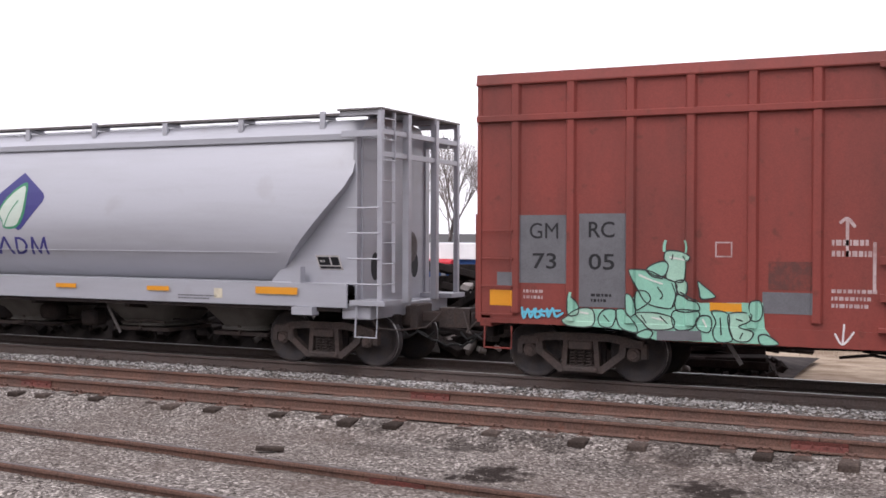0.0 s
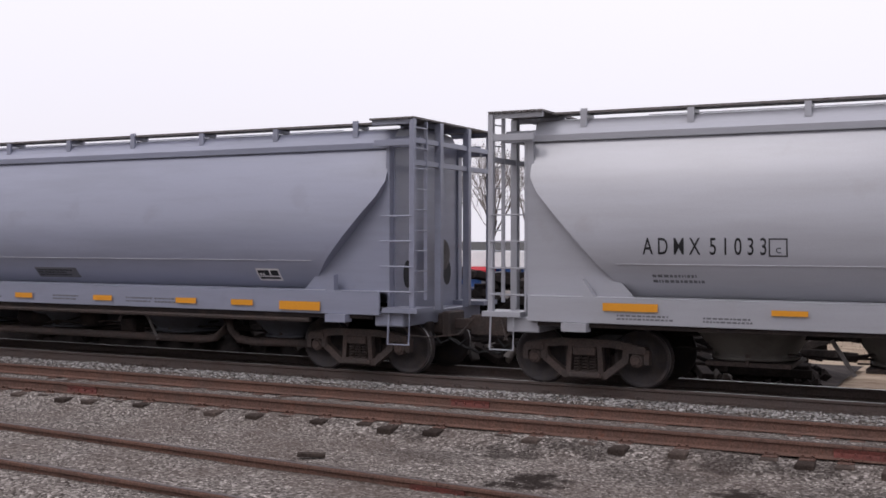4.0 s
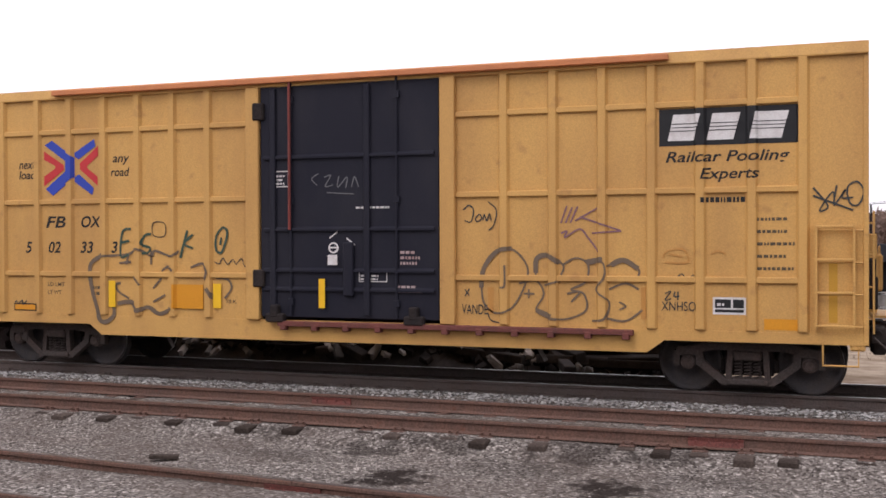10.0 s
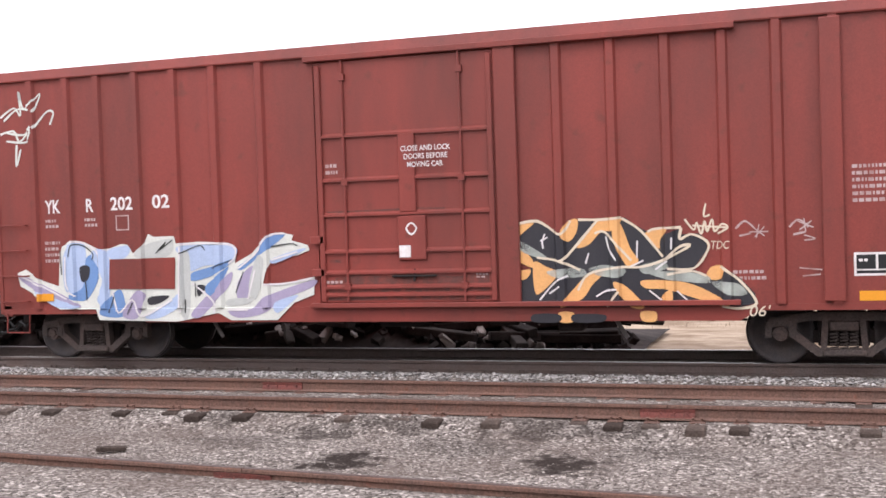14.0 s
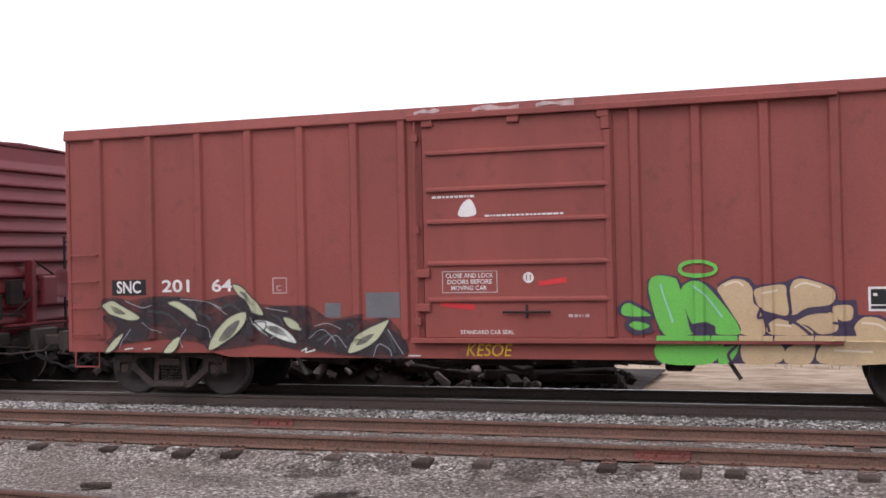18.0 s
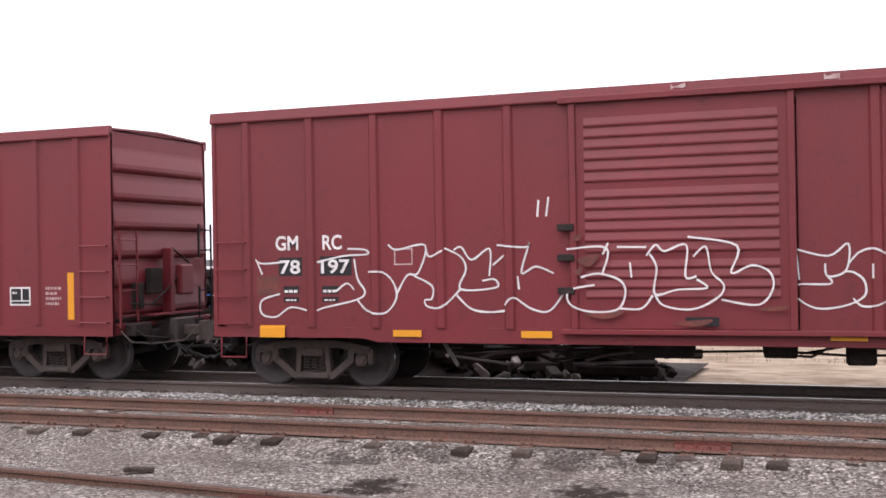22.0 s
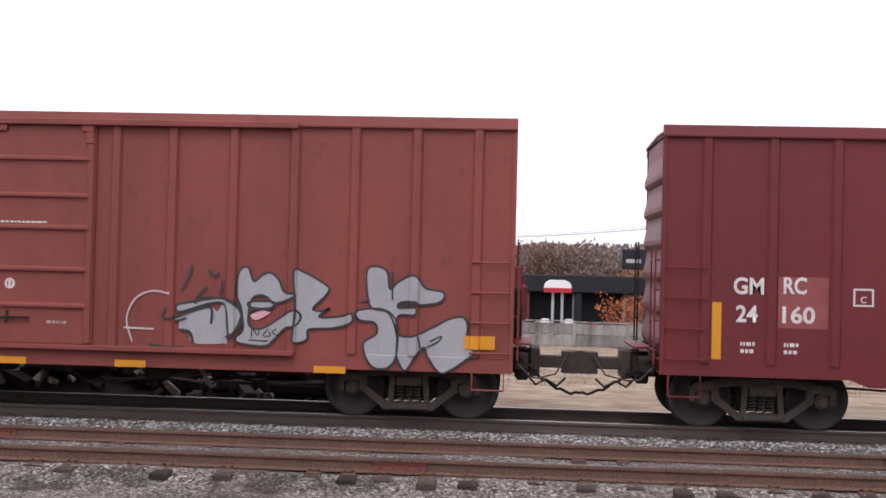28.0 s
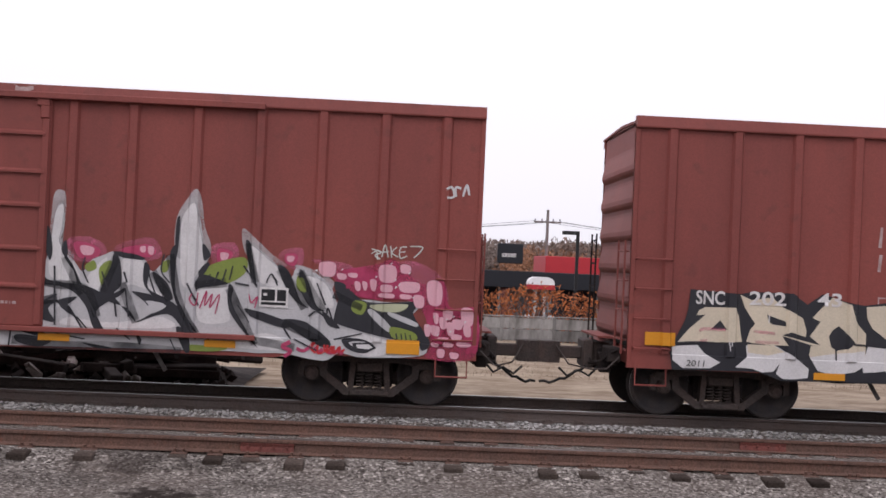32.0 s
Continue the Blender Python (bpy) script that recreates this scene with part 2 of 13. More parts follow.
# ---- mesh helpers ----
def box(bm, x0, x1, y0, y1, z0, z1):
    v = [bm.verts.new((x, y, z)) for z in (z0, z1) for x, y in ((x0, y0), (x1, y0), (x1, y1), (x0, y1))]
    for f in ((3, 2, 1, 0), (4, 5, 6, 7), (0, 1, 5, 4), (1, 2, 6, 5), (2, 3, 7, 6), (3, 0, 4, 7)):
        bm.faces.new([v[i] for i in f])


def bevbox(bm, x0, x1, y0, y1, z0, z1, b=0.01):
    """A box with all its edges broken by b."""
    t = bmesh.new()
    box(t, x0, x1, y0, y1, z0, z1)
    bmesh.ops.bevel(t, geom=t.edges[:], offset=b, segments=1, affect="EDGES")
    join(bm, t)


def join(bm, t, m=None):
    if m is not None:
        bmesh.ops.transform(t, matrix=m, verts=t.verts)
    mesh = bpy.data.meshes.new("tmp")
    t.to_mesh(mesh)
    t.free()
    bm.from_mesh(mesh)
    bpy.data.meshes.remove(mesh)


def prism(bm, pts, a, b, axis="x"):
    """The outline pts drawn out from a to b along an axis. pts are (y, z) for x, (x, z) for y, (x, y) for z."""
    def at(p, d):
        return {"x": (d, p[0], p[1]), "y": (p[0], d, p[1]), "z": (p[0], p[1], d)}[axis]
    va, vb = [bm.verts.new(at(p, a)) for p in pts], [bm.verts.new(at(p, b)) for p in pts]
    bm.faces.new(va), bm.faces.new(vb[::-1])
    for i in range(len(pts)):
        j = (i + 1) % len(pts)
        bm.faces.new((va[j], va[i], vb[i], vb[j]))


def tube(bm, pts, r, n=6, caps=True):
    """A round bar along the points."""
    pts = [Vector(p) for p in pts]
    rings = []
    for i, p in enumerate(pts):
        d = (pts[min(i + 1, len(pts) - 1)] - pts[max(i - 1, 0)]).normalized()
        u = d.cross(Vector((0, 0, 1)) if abs(d.z) < 0.9 else Vector((1, 0, 0))).normalized()
        w = d.cross(u)
        rings.append([bm.verts.new(p + r * (math.cos(k * 2 * math.pi / n) * u + math.sin(k * 2 * math.pi / n) * w)) for k in range(n)])
    for a, b in zip(rings, rings[1:]):
        for k in range(n):
            bm.faces.new((a[k], a[(k + 1) % n], b[(k + 1) % n], b[k]))
    if caps:
        bm.faces.new(rings[0][::-1]), bm.faces.new(rings[-1])


def lathe(bm, prof, n=28, axis="y"):
    """The profile of (along, radius) turned round an axis."""
    rings = []
    for a, r in prof:
        ring = []
        for k in range(n):
            c, s = r * math.cos(2 * math.pi * k / n), r * math.sin(2 * math.pi * k / n)
            ring.append(bm.verts.new({"y": (c, a, s), "z": (c, s, a), "x": (a, c, s)}[axis]))
        rings.append(ring)
    for p, q in zip(rings, rings[1:]):
        for k in range(n):
            bm.faces.new((p[k], p[(k + 1) % n], q[(k + 1) % n], q[k]))
    bm.faces.new(rings[0][::-1]), bm.faces.new(rings[-1])


def bar(bm, pts, w, y0, y1):
    """A flat bar of width w along points (x, z), drawn out from y0 to y1."""
    for (ax, az), (bx, bz) in zip(pts, pts[1:]):
        d = Vector((bx - ax, bz - az)).normalized()
        n = Vector((-d.y, d.x)) * w / 2
        e = d * w * 0.22
        prism(bm, [(ax - e.x + n.x, az - e.y + n.y), (ax - e.x - n.x, az - e.y - n.y), (bx + e.x - n.x, bz + e.y - n.y), (bx + e.x + n.x, bz + e.y + n.y)], y0, y1, "y")


def mesh_of(name, bm, material, smooth=False):
    bmesh.ops.recalc_face_normals(bm, faces=bm.faces)
    mesh = bpy.data.meshes.new(name)
    bm.to_mesh(mesh)
    bm.free()
    mesh.materials.append(material)
    if smooth:
        mesh.polygons.foreach_set("use_smooth", [True] * len(mesh.polygons))
    return mesh


def part(name, bm, material, parent, label="", at=None, smooth=False):
    """Links a bmesh (or a mesh that is shared) as one mesh object under a thing or a part."""
    mesh = bm if isinstance(bm, bpy.types.Mesh) else mesh_of(name, bm, material, smooth)
    ob = new(name, mesh)
    ob.parent = parent
    if at is not None:
        ob.matrix_basis = at
    return tagged(ob, label)


def thing(name, label, category, at=None, group="", kind=""):
    ob = tagged(new(name), label, category, group, kind)
    ob.empty_display_size = 0.2
    if at is not None:
        ob.matrix_basis = at
    return ob


def solid(name, bm, material, label="", category="", group="", kind="", at=None, smooth=False):
    """A top-level thing of one mesh."""
    ob = new(name, mesh_of(name, bm, material, smooth))
    if at is not None:
        ob.matrix_basis = at
    return tagged(ob, label, category, group, kind)


# ---- ground and tracks ----
TRACK_A, TRACK_B, TRACK_C = 0.0, -3.6, -9.235     # centre lines (y)
SLANT = -0.0806                                   # the nearest track runs off at an angle
GAUGE = 0.752                                     # centre line to rail centre


GROUND_Y, GROUND_Z = (2.8, 4.0, 33.0, 60.0, 105.0), (-0.33, -0.36, -1.25, -3.0, -4.7)


def ground_height(x, y):
    """Ballast shoulders by the tracks, a bank down to the lot behind the fence."""
    if y > 2.8:
        return float(np.interp(y, GROUND_Y, GROUND_Z)) + (0.03 * noise.noise((x * 0.3, y * 0.3, 0)) if y < 40 else 0.0)
    h = -0.33
    for c, top, half in ((TRACK_A, -0.175, 1.45), (TRACK_B, -0.185, 0.94), (TRACK_C, -0.125, 1.25)):
        d = abs(y - c - (SLANT * x if c == TRACK_C else 0.0))
        if d < half:
            h = max(h, top)
        elif d < half + 0.5:
            h = max(h, top + (-0.33 - top) * (d - half) / 0.5)
    return h + 0.02 * noise.noise((x * 0.7, y * 0.7, 0)) + 0.012 * noise.noise((x * 3, y * 3, 5))


# oily stains on the gravel: x, y, half sizes, depth of the stain
STAINS = ((-4.80, -6.42, 0.50, 0.62, 0.95), (-5.59, -5.09, 0.75, 0.45, 0.62), (-3.02, -4.72, 0.60, 0.45, 0.6), (-2.41, -6.21, 0.60, 0.62, 0.92), (-7.08, -4.69, 0.40, 0.28, 0.5), (-4.65, -4.73, 0.60, 0.35, 0.55),
          (-2.11, -4.70, 0.55, 0.35, 0.55), (-6.3, -5.6, 0.9, 0.5, 0.4), (-3.6, -5.5, 0.9, 0.6, 0.4), (-1.5, -5.4, 0.8, 0.5, 0.4), (-4.85, -7.0, 0.35, 0.35, 0.7))


def on_stain(x, y):
    return any(((x - a) / c) ** 2 + ((y - b) / d) ** 2 < 0.75 and e > 0.5 for a, b, c, d, e in STAINS)


def gravel_material():
    m = bpy.data.materials.new("grey_gravel")
    m.use_nodes = True
    nt = m.node_tree
    n, l = nt.nodes, nt.links
    b = n["Principled BSDF"]
    b.inputs["Roughness"].default_value = 0.92
    b.inputs["Specular IOR Level"].default_value = 0.02
    co = n.new("ShaderNodeTexCoord")
    cells = n.new("ShaderNodeTexVoronoi")
    cells.inputs["Scale"].default_value = 34.0
    l.new(co.outputs["Object"], cells.inputs[0])
    tone = n.new("ShaderNodeValToRGB")
    ramp = tone.color_ramp.elements
    ramp[0].color, ramp[1].color = (0.035, 0.029, 0.026, 1), (0.47, 0.425, 0.385, 1)
    for p, q in ((0.35, (0.115, 0.100, 0.089, 1)), (0.75, (0.20, 0.178, 0.161, 1)), (0.92, (0.31, 0.282, 0.257, 1))):
        ramp.new(p).color = q
    sep = n.new("ShaderNodeSeparateColor")
    l.new(cells.outputs["Color"], sep.inputs[0])
    l.new(sep.outputs[0], tone.inputs[0])
    soil = n.new("ShaderNodeTexNoise")
    soil.inputs["Scale"].default_value, soil.inputs["Detail"].default_value = 0.8, 6.0
    l.new(co.outputs["Object"], soil.inputs[0])
    srp = n.new("ShaderNodeValToRGB")
    srp.color_ramp.elements[0].position, srp.color_ramp.elements[1].position = 0.45, 0.7
    l.new(soil.outputs[0], srp.inputs[0])
    half = n.new("ShaderNodeMath")
    half.operation = "MULTIPLY"
    half.inputs[1].default_value = 0.6
    l.new(srp.outputs[0], half.inputs[0])
    mix = n.new("ShaderNodeMix")
    mix.data_type = "RGBA"
    l.new(half.outputs[0], mix.inputs["Factor"])
    l.new(tone.outputs[0], mix.inputs["A"])
    mix.inputs["B"].default_value = (0.098, 0.077, 0.066, 1)
    # dry grass and sand beyond the tracks
    pos = n.new("ShaderNodeSeparateXYZ")
    l.new(co.outputs["Object"], pos.inputs[0])
    wob = n.new("ShaderNodeMath")
    wob.operation = "MULTIPLY_ADD"
    wob.inputs[1].default_value, wob.inputs[2].default_value = 2.5, -1.2
    l.new(soil.outputs[0], wob.inputs[0])
    yy = n.new("ShaderNodeMath")
    l.new(pos.outputs["Y"], yy.inputs[0])
    l.new(wob.outputs[0], yy.inputs[1])
    far = n.new("ShaderNodeMapRange")
    far.inputs["From Min"].default_value, far.inputs["From Max"].default_value = 2.2, 3.4
    l.new(yy.outputs[0], far.inputs[0])
    straw = n.new("ShaderNodeTexNoise")
    straw.inputs["Scale"].default_value, straw.inputs["Detail"].default_value, straw.inputs["Roughness"].default_value = 1.3, 14.0, 0.72
    lay = n.new("ShaderNodeMapping")
    lay.inputs["Scale"].default_value = (0.7, 0.9, 1.0)
    l.new(co.outputs["Object"], lay.inputs[0])
    l.new(lay.outputs[0], straw.inputs[0])
    strp = n.new("ShaderNodeValToRGB")
    strp.color_ramp.elements[0].position, strp.color_ramp.elements[0].color = 0.36, (0.17, 0.122, 0.085, 1)
    strp.color_ramp.elements[1].position, strp.color_ramp.elements[1].color = 0.7, (0.40, 0.33, 0.25, 1)
    l.new(straw.outputs[0], strp.inputs[0])
    m2 = n.new("ShaderNodeMix")
    m2.data_type = "RGBA"
    l.new(far.outputs[0], m2.inputs["Factor"])
    l.new(mix.outputs["Result"], m2.inputs["A"])
    l.new(strp.outputs[0], m2.inputs["B"])
    # the paved lot
    lot = n.new("ShaderNodeMapRange")
    lot.inputs["From Min"].default_value, lot.inputs["From Max"].default_value = 36.5, 38.0
    l.new(pos.outputs["Y"], lot.inputs[0])
    m3 = n.new("ShaderNodeMix")
    m3.data_type = "RGBA"
    l.new(lot.outputs[0], m3.inputs["Factor"])
    l.new(m2.outputs["Result"], m3.inputs["A"])
    m3.inputs["B"].default_value = (0.075, 0.073, 0.072, 1)
    # oily stains with ragged edges
    last = m3.outputs["Result"]
    rag = n.new("ShaderNodeTexNoise")
    rag.inputs["Scale"].default_value, rag.inputs["Detail"].default_value = 5.0, 8.0
    l.new(co.outputs["Object"], rag.inputs[0])
    for x, y, rx, ry, deep in STAINS:
        mp = n.new("ShaderNodeMapping")
        mp.vector_type = "POINT"
        mp.inputs["Location"].default_value = (-x / rx, -y / ry, 0)
        mp.inputs["Scale"].default_value = (1 / rx, 1 / ry, 0)
        l.new(co.outputs["Object"], mp.inputs[0])
        far_off = n.new("ShaderNodeVectorMath")
        far_off.operation = "LENGTH"
        l.new(mp.outputs[0], far_off.inputs[0])
        edge = n.new("ShaderNodeMath")
        edge.operation = "MULTIPLY_ADD"
        edge.inputs[1].default_value = 2.6
        l.new(rag.outputs[0], edge.inputs[0])
        l.new(far_off.outputs["Value"], edge.inputs[2])
        fade = n.new("ShaderNodeMapRange")
        fade.interpolation_type = "SMOOTHSTEP"
        fade.inputs["From Min"].default_value, fade.inputs["From Max"].default_value = 1.55, 2.35
        fade.inputs["To Min"].default_value, fade.inputs["To Max"].default_value = deep, 0.0
        l.new(edge.outputs[0], fade.inputs[0])
        oil = n.new("ShaderNodeMix")
        oil.data_type = "RGBA"
        l.new(fade.outputs[0], oil.inputs["Factor"])
        l.new(last, oil.inputs["A"])
        oil.inputs["B"].default_value = (0.022, 0.017, 0.015, 1)
        last = oil.outputs["Result"]
    l.new(last, b.inputs["Base Color"])
    bp = n.new("ShaderNodeBump")
    bp.inputs["Strength"].default_value, bp.inputs["Distance"].default_value = 0.6, 0.02
    l.new(cells.outputs["Distance"], bp.inputs["Height"])
    bp.invert = True
    l.new(bp.outputs[0], b.inputs["Normal"])
    return m


M["gravel"] = gravel_material()


def ground():
    bm = bmesh.new()
    xs = [-2500, -900, -300, -120, -60] + [-44 + 0.5 * i for i in range(137)] + [40, 80, 160, 400, 1000, 2500]
    ys = [-2500, -600, -120, -40, -20] + [-13 + 0.16 * i for i in range(100)] + [3.5 + 1.0 * i for i in range(20)] + [26, 32, 36, 40, 50, 60, 75, 90, 105, 140, 250, 700, 2500]
    rows = []
    for y in ys:
        rows.append([bm.verts.new((x, y, ground_height(x, y))) for x in xs])
    for a, b in zip(rows, rows[1:]):
        for i in range(len(xs) - 1):
            bm.faces.new((a[i], a[i + 1], b[i + 1], b[i]))
    return solid("ground", bm, M["gravel"], "grey gravel yard with dry grass strip behind", "ground", kind="structure", smooth=True)


ground()


def backdrop_behind():
    """Plain dark backdrop, added unseen behind the eye: closes the yard, cuts low skylight."""
    bm = bmesh.new()
    xs = [-160 + 4 * i for i in range(81)]
    tops = [9.0 + 3.5 * noise.noise((x * 0.05, 3, 1)) + 1.5 * noise.noise((x * 0.3, 7, 2)) for x in xs]
    rows = [[bm.verts.new((x, y + 1.5 * noise.noise((x * 0.2, y, z)), z * h - 0.5)) for x, h in zip(xs, tops)] for y, z in ((-46, 0.0), (-46.5, 0.5), (-47, 0.85), (-49, 1.0), (-56, 1.0), (-60, 0.0))]
    for a, b in zip(rows, rows[1:]):
        for i in range(len(xs) - 1):
            bm.faces.new((a[i], a[i + 1], b[i + 1], b[i]))
    solid("backdrop_south", bm, surface("dull_backdrop_brown", (0.075, 0.07, 0.055), 0.95, amount=0.5, scale=0.2), "plain dull brown backdrop, unseen, added to cut low skylight", "backdrop", kind="structure")


backdrop_behind()

RAIL = [(-0.075, -0.172), (0.075, -0.172), (0.075, -0.160), (0.012, -0.140), (0.009, -0.052), (0.036, -0.040), (0.037, -0.010), (0.030, -0.0015),
        (-0.030, -0.0015), (-0.037, -0.010), (-0.036, -0.040), (-0.009, -0.052), (-0.012, -0.140), (-0.075, -0.160)]


def rail(track, y, side_material, head_material, top=0.0, x0=-70, x1=45, joints=()):
    ends = [x0, *sorted(joints), x1]
    for a, b in zip(ends, ends[1:]):
        bm = bmesh.new()
        steps = [a + 0.004 + (b - a - 0.008) * i / max(1, round((b - a) / 3)) for i in range(max(1, round((b - a) / 3)) + 1)]
        rings = []
        for x in steps:
            w = 0.006 * noise.noise((x * 0.35, y, 2))
            rings.append([bm.verts.new((x, y + p[0] + w, top + p[1])) for p in RAIL])
        for p, q in zip(rings, rings[1:]):
            for k in range(len(RAIL)):
                j = (k + 1) % len(RAIL)
                bm.faces.new((p[j], p[k], q[k], q[j]))
        bm.faces.new(rings[0][::-1]), bm.faces.new(rings[-1])
        r = part("rail", bm, side_material, track)
        hb = bmesh.new()
        box(hb, a + 0.006, b - 0.006, y - 0.027, y + 0.027, top - 0.003, top + 0.0015)
        part("rail_head", hb, head_material, r, "worn running surface")


def joint_bar(track, x, y, top=0.0):
    bm = bmesh.new()
    for s in (-1, 1):
        prism(bm, [(y + s * 0.010, top - 0.142), (y + s * 0.048, top - 0.150), (y + s * 0.040, top - 0.118), (y + s * 0.030, top - 0.09), (y + s * 0.040, top - 0.060), (y + s * 0.043, top - 0.046), (y + s * 0.012, top - 0.05)], x - 0.31, x + 0.31)
    jb = part("joint_bar", bm, M["joint"], track, "rusty bolted joint bar")
    for i in range(4):
        t = bmesh.new()
        lathe(t, [(y - 0.062, 0.016), (y - 0.03, 0.018), (y + 0.03, 0.018)], 6)
        bmesh.ops.translate(t, verts=t.verts, vec=(x - 0.225 + 0.15 * i, 0, top - 0.096))
        part("bolt", t, M["joint"], jb)


def track(name, label, y, top, side, head, ties, tie_ends, joints_far, joints_near, at=None, reach=(-70, 45)):
    tr = thing(name, label, "railway track", at or pose(0, 0, 0), kind="structure")
    rail(tr, y + GAUGE, side, head, top, *reach, joints=joints_far)
    rail(tr, y - GAUGE, side, head, top, *reach, joints=joints_near)
    for x in joints_far:
        joint_bar(tr, x, y + GAUGE, top)
    for x in joints_near:
        joint_bar(tr, x, y - GAUGE, top)
    bm = bmesh.new()
    bevbox(bm, -0.11, 0.11, -1.3, 1.3, -0.16, 0.0, 0.015)
    tie = mesh_of("tie", bm, M["tie"])
    bm = bmesh.new()
    bevbox(bm, -0.09, 0.09, -0.17, 0.17, 0, 0.014, 0.004)
    plate = mesh_of("tie_plate", bm, side)
    bm = bmesh.new()
    box(bm, -0.012, 0.012, -0.012, 0.012, -0.02, 0.035)
    bevbox(bm, -0.018, 0.018, -0.022, 0.016, 0.03, 0.05, 0.006)
    spike = mesh_of("spike", bm, side)
    for i, x in enumerate(ties):
        o = part("tie", tie, None, tr, at=pose(x, y + tie_ends[i % len(tie_ends)], top - 0.187 - 0.015 * abs(noise.noise((x * 3.1, y, 9))), 0, 0, 3.5 * noise.noise((x * 1.7, y, 3))))
        if -16 < x < 10:
            for s in (-1, 1):
                part("tie_plate", plate, None, o, at=pose(0, s * GAUGE - tie_ends[i % len(tie_ends)], 0))
                if s < 0:
                    for sx in (-1, 1):
                        part("spike", spike, None, o, at=pose(0.05 * sx, s * GAUGE - 0.095 - tie_ends[i % len(tie_ends)], 0.012))
    return tr


rnd = random.Random(5)
ties_a = [-45 + 0.53 * i + rnd.uniform(-0.03, 0.03) for i in range(130)]
ties_b = [-40 + 0.52 * i + rnd.uniform(-0.05, 0.05) for i in range(55)]
ties_b += [-10.94, -10.44, -9.73, -9.28, -8.69, -8.0, -7.56, -6.88, -5.91, -5.47, -4.75, -4.31, -3.63, -2.56, -2.19, -1.78, -1.23, -0.71, 0.07, 0.6]
ties_b += [1.15 + 0.52 * i + rnd.uniform(-0.06, 0.06) for i in range(40)]
ties_c = [-29 + 0.53 * i + rnd.uniform(-0.05, 0.05) for i in range(105)]
track("track_main", "railway track with polished rails under the passing train", TRACK_A, 0.0, M["dull_rail"], M["tread"], ties_a, [0.02, -0.03, 0.0], [], [])
track("track_siding", "rusty siding track with bolted joints on old ties", TRACK_B, 0.0, M["rust_rail"], M["head_worn"], ties_b, [0.25, 0.08, 0.12, 0.3, 0.16], [-19.0, -7.2, 4.8, 16.6], [-25.1, -13.4, -1.57, 10.2])
track("track_near", "rusty yard track half sunk in gravel", 0.0, -0.03, M["rust_rail"], M["head_worn"], ties_c, [0.1, 0.0, -0.1], [-16.5, -5.1, 6.6], [-22, -10.2, 1.5], pose(0, TRACK_C, 0, 0, 0, math.degrees(math.atan(SLANT))), (-30, 30))


def stones(name, label, count, x0, x1, bands, size, seed, material):
    """Loose stones lying over the ground as one body of stuff. bands: (y0, y1, share)."""
    r = np.random.default_rng(seed)
    base = np.array([(0, 0, 1), (0.9, 0, 0.25), (0.28, 0.85, 0.3), (-0.73, 0.53, 0.2), (-0.73, -0.53, 0.3), (0.28, -0.85, 0.22), (0, 0, -0.5)])
    faces = [(0, 1, 2), (0, 2, 3), (0, 3, 4), (0, 4, 5), (0, 5, 1), (6, 2, 1), (6, 3, 2), (6, 4, 3), (6, 5, 4), (6, 1, 5)]
    verts, quads = [], []
    share = np.array([b[2] for b in bands])
    which = r.choice(len(bands), count, p=share / share.sum())
    for k in range(count):
        b = bands[which[k]]
        x, y = r.uniform(x0, x1), r.uniform(b[0], b[1])
        if on_stain(x, y) and r.random() < 0.85:
            continue
        s = size[0] + (size[1] - size[0]) * r.random() ** 2
        p = base * (1 + 0.35 * (r.random((7, 3)) - 0.5)) * s * np.array([1, 0.5 + 0.5 * r.random(), 0.3 + 0.3 * r.random()])
        a = r.uniform(0, 6.28)
        c, d = math.cos(a), math.sin(a)
        p = np.stack([c * p[:, 0] - d * p[:, 1] + x, d * p[:, 0] + c * p[:, 1] + y, p[:, 2] + ground_height(x, y) + s * 0.12], 1)
        o = len(verts)
        verts.extend(p.tolist())
        quads.extend([(f[0] + o, f[1] + o, f[2] + o) for f in faces])
    mesh = bpy.data.meshes.new(name)
    mesh.from_pydata(verts, [], quads)
    mesh.materials.append(material)
    return tagged(new(name, mesh), label, "gravel", kind="stuff")


M["stone"] = surface("yard_stone", (0.165, 0.147, 0.133), 0.9, stain=(0.10, 0.082, 0.07), amount=0.7, scale=0.7, grain=0.12, bump=0.2, random_value=0.45, island=True)
M["ballast"] = surface("pale_ballast_stone", (0.31, 0.297, 0.286), 0.9, stain=(0.19, 0.175, 0.165), amount=0.4, scale=0.9, grain=0.2, bump=0.3, random_value=0.75, island=True)
M["stone_pale"] = surface("pale_stone", (0.34, 0.312, 0.285), 0.9, amount=0.3, scale=1.0, random_value=0.3, island=True)
stones("ballast", "crushed grey stone ballast between the tracks", 24000, -24, 12, [(-2.75, -0.95, 1.0)], (0.022, 0.050), 3, M["ballast"])
stones("gravel", "fine grey-brown gravel over the yard", 14000, -18, 9, [(-7.7, -4.5, 1.0), (-9.1, -7.9, 0.25), (-4.3, -2.95, 0.3)], (0.008, 0.023), 4, M["stone"])
stones("pale_gravel", "scattered pale stones in the gravel", 3200, -20, 10, [(-7.6, -4.5, 1.0), (-2.7, -1.0, 0.6), (-4.2, -3.0, 0.3)], (0.009, 0.026), 6, M["stone_pale"])


bm = bmesh.new()
bevbox(bm, -0.17, 0.17, -0.05, 0.05, -0.02, 0.03, 0.008)
solid("wood_scrap", bm, M["tie"], "short weathered wood scrap on the gravel", "wood", at=pose(-7.63, -6.4, -0.29, 0, 3, 32))


# ---- railcar running gear ----
WHEEL_R = 0.457
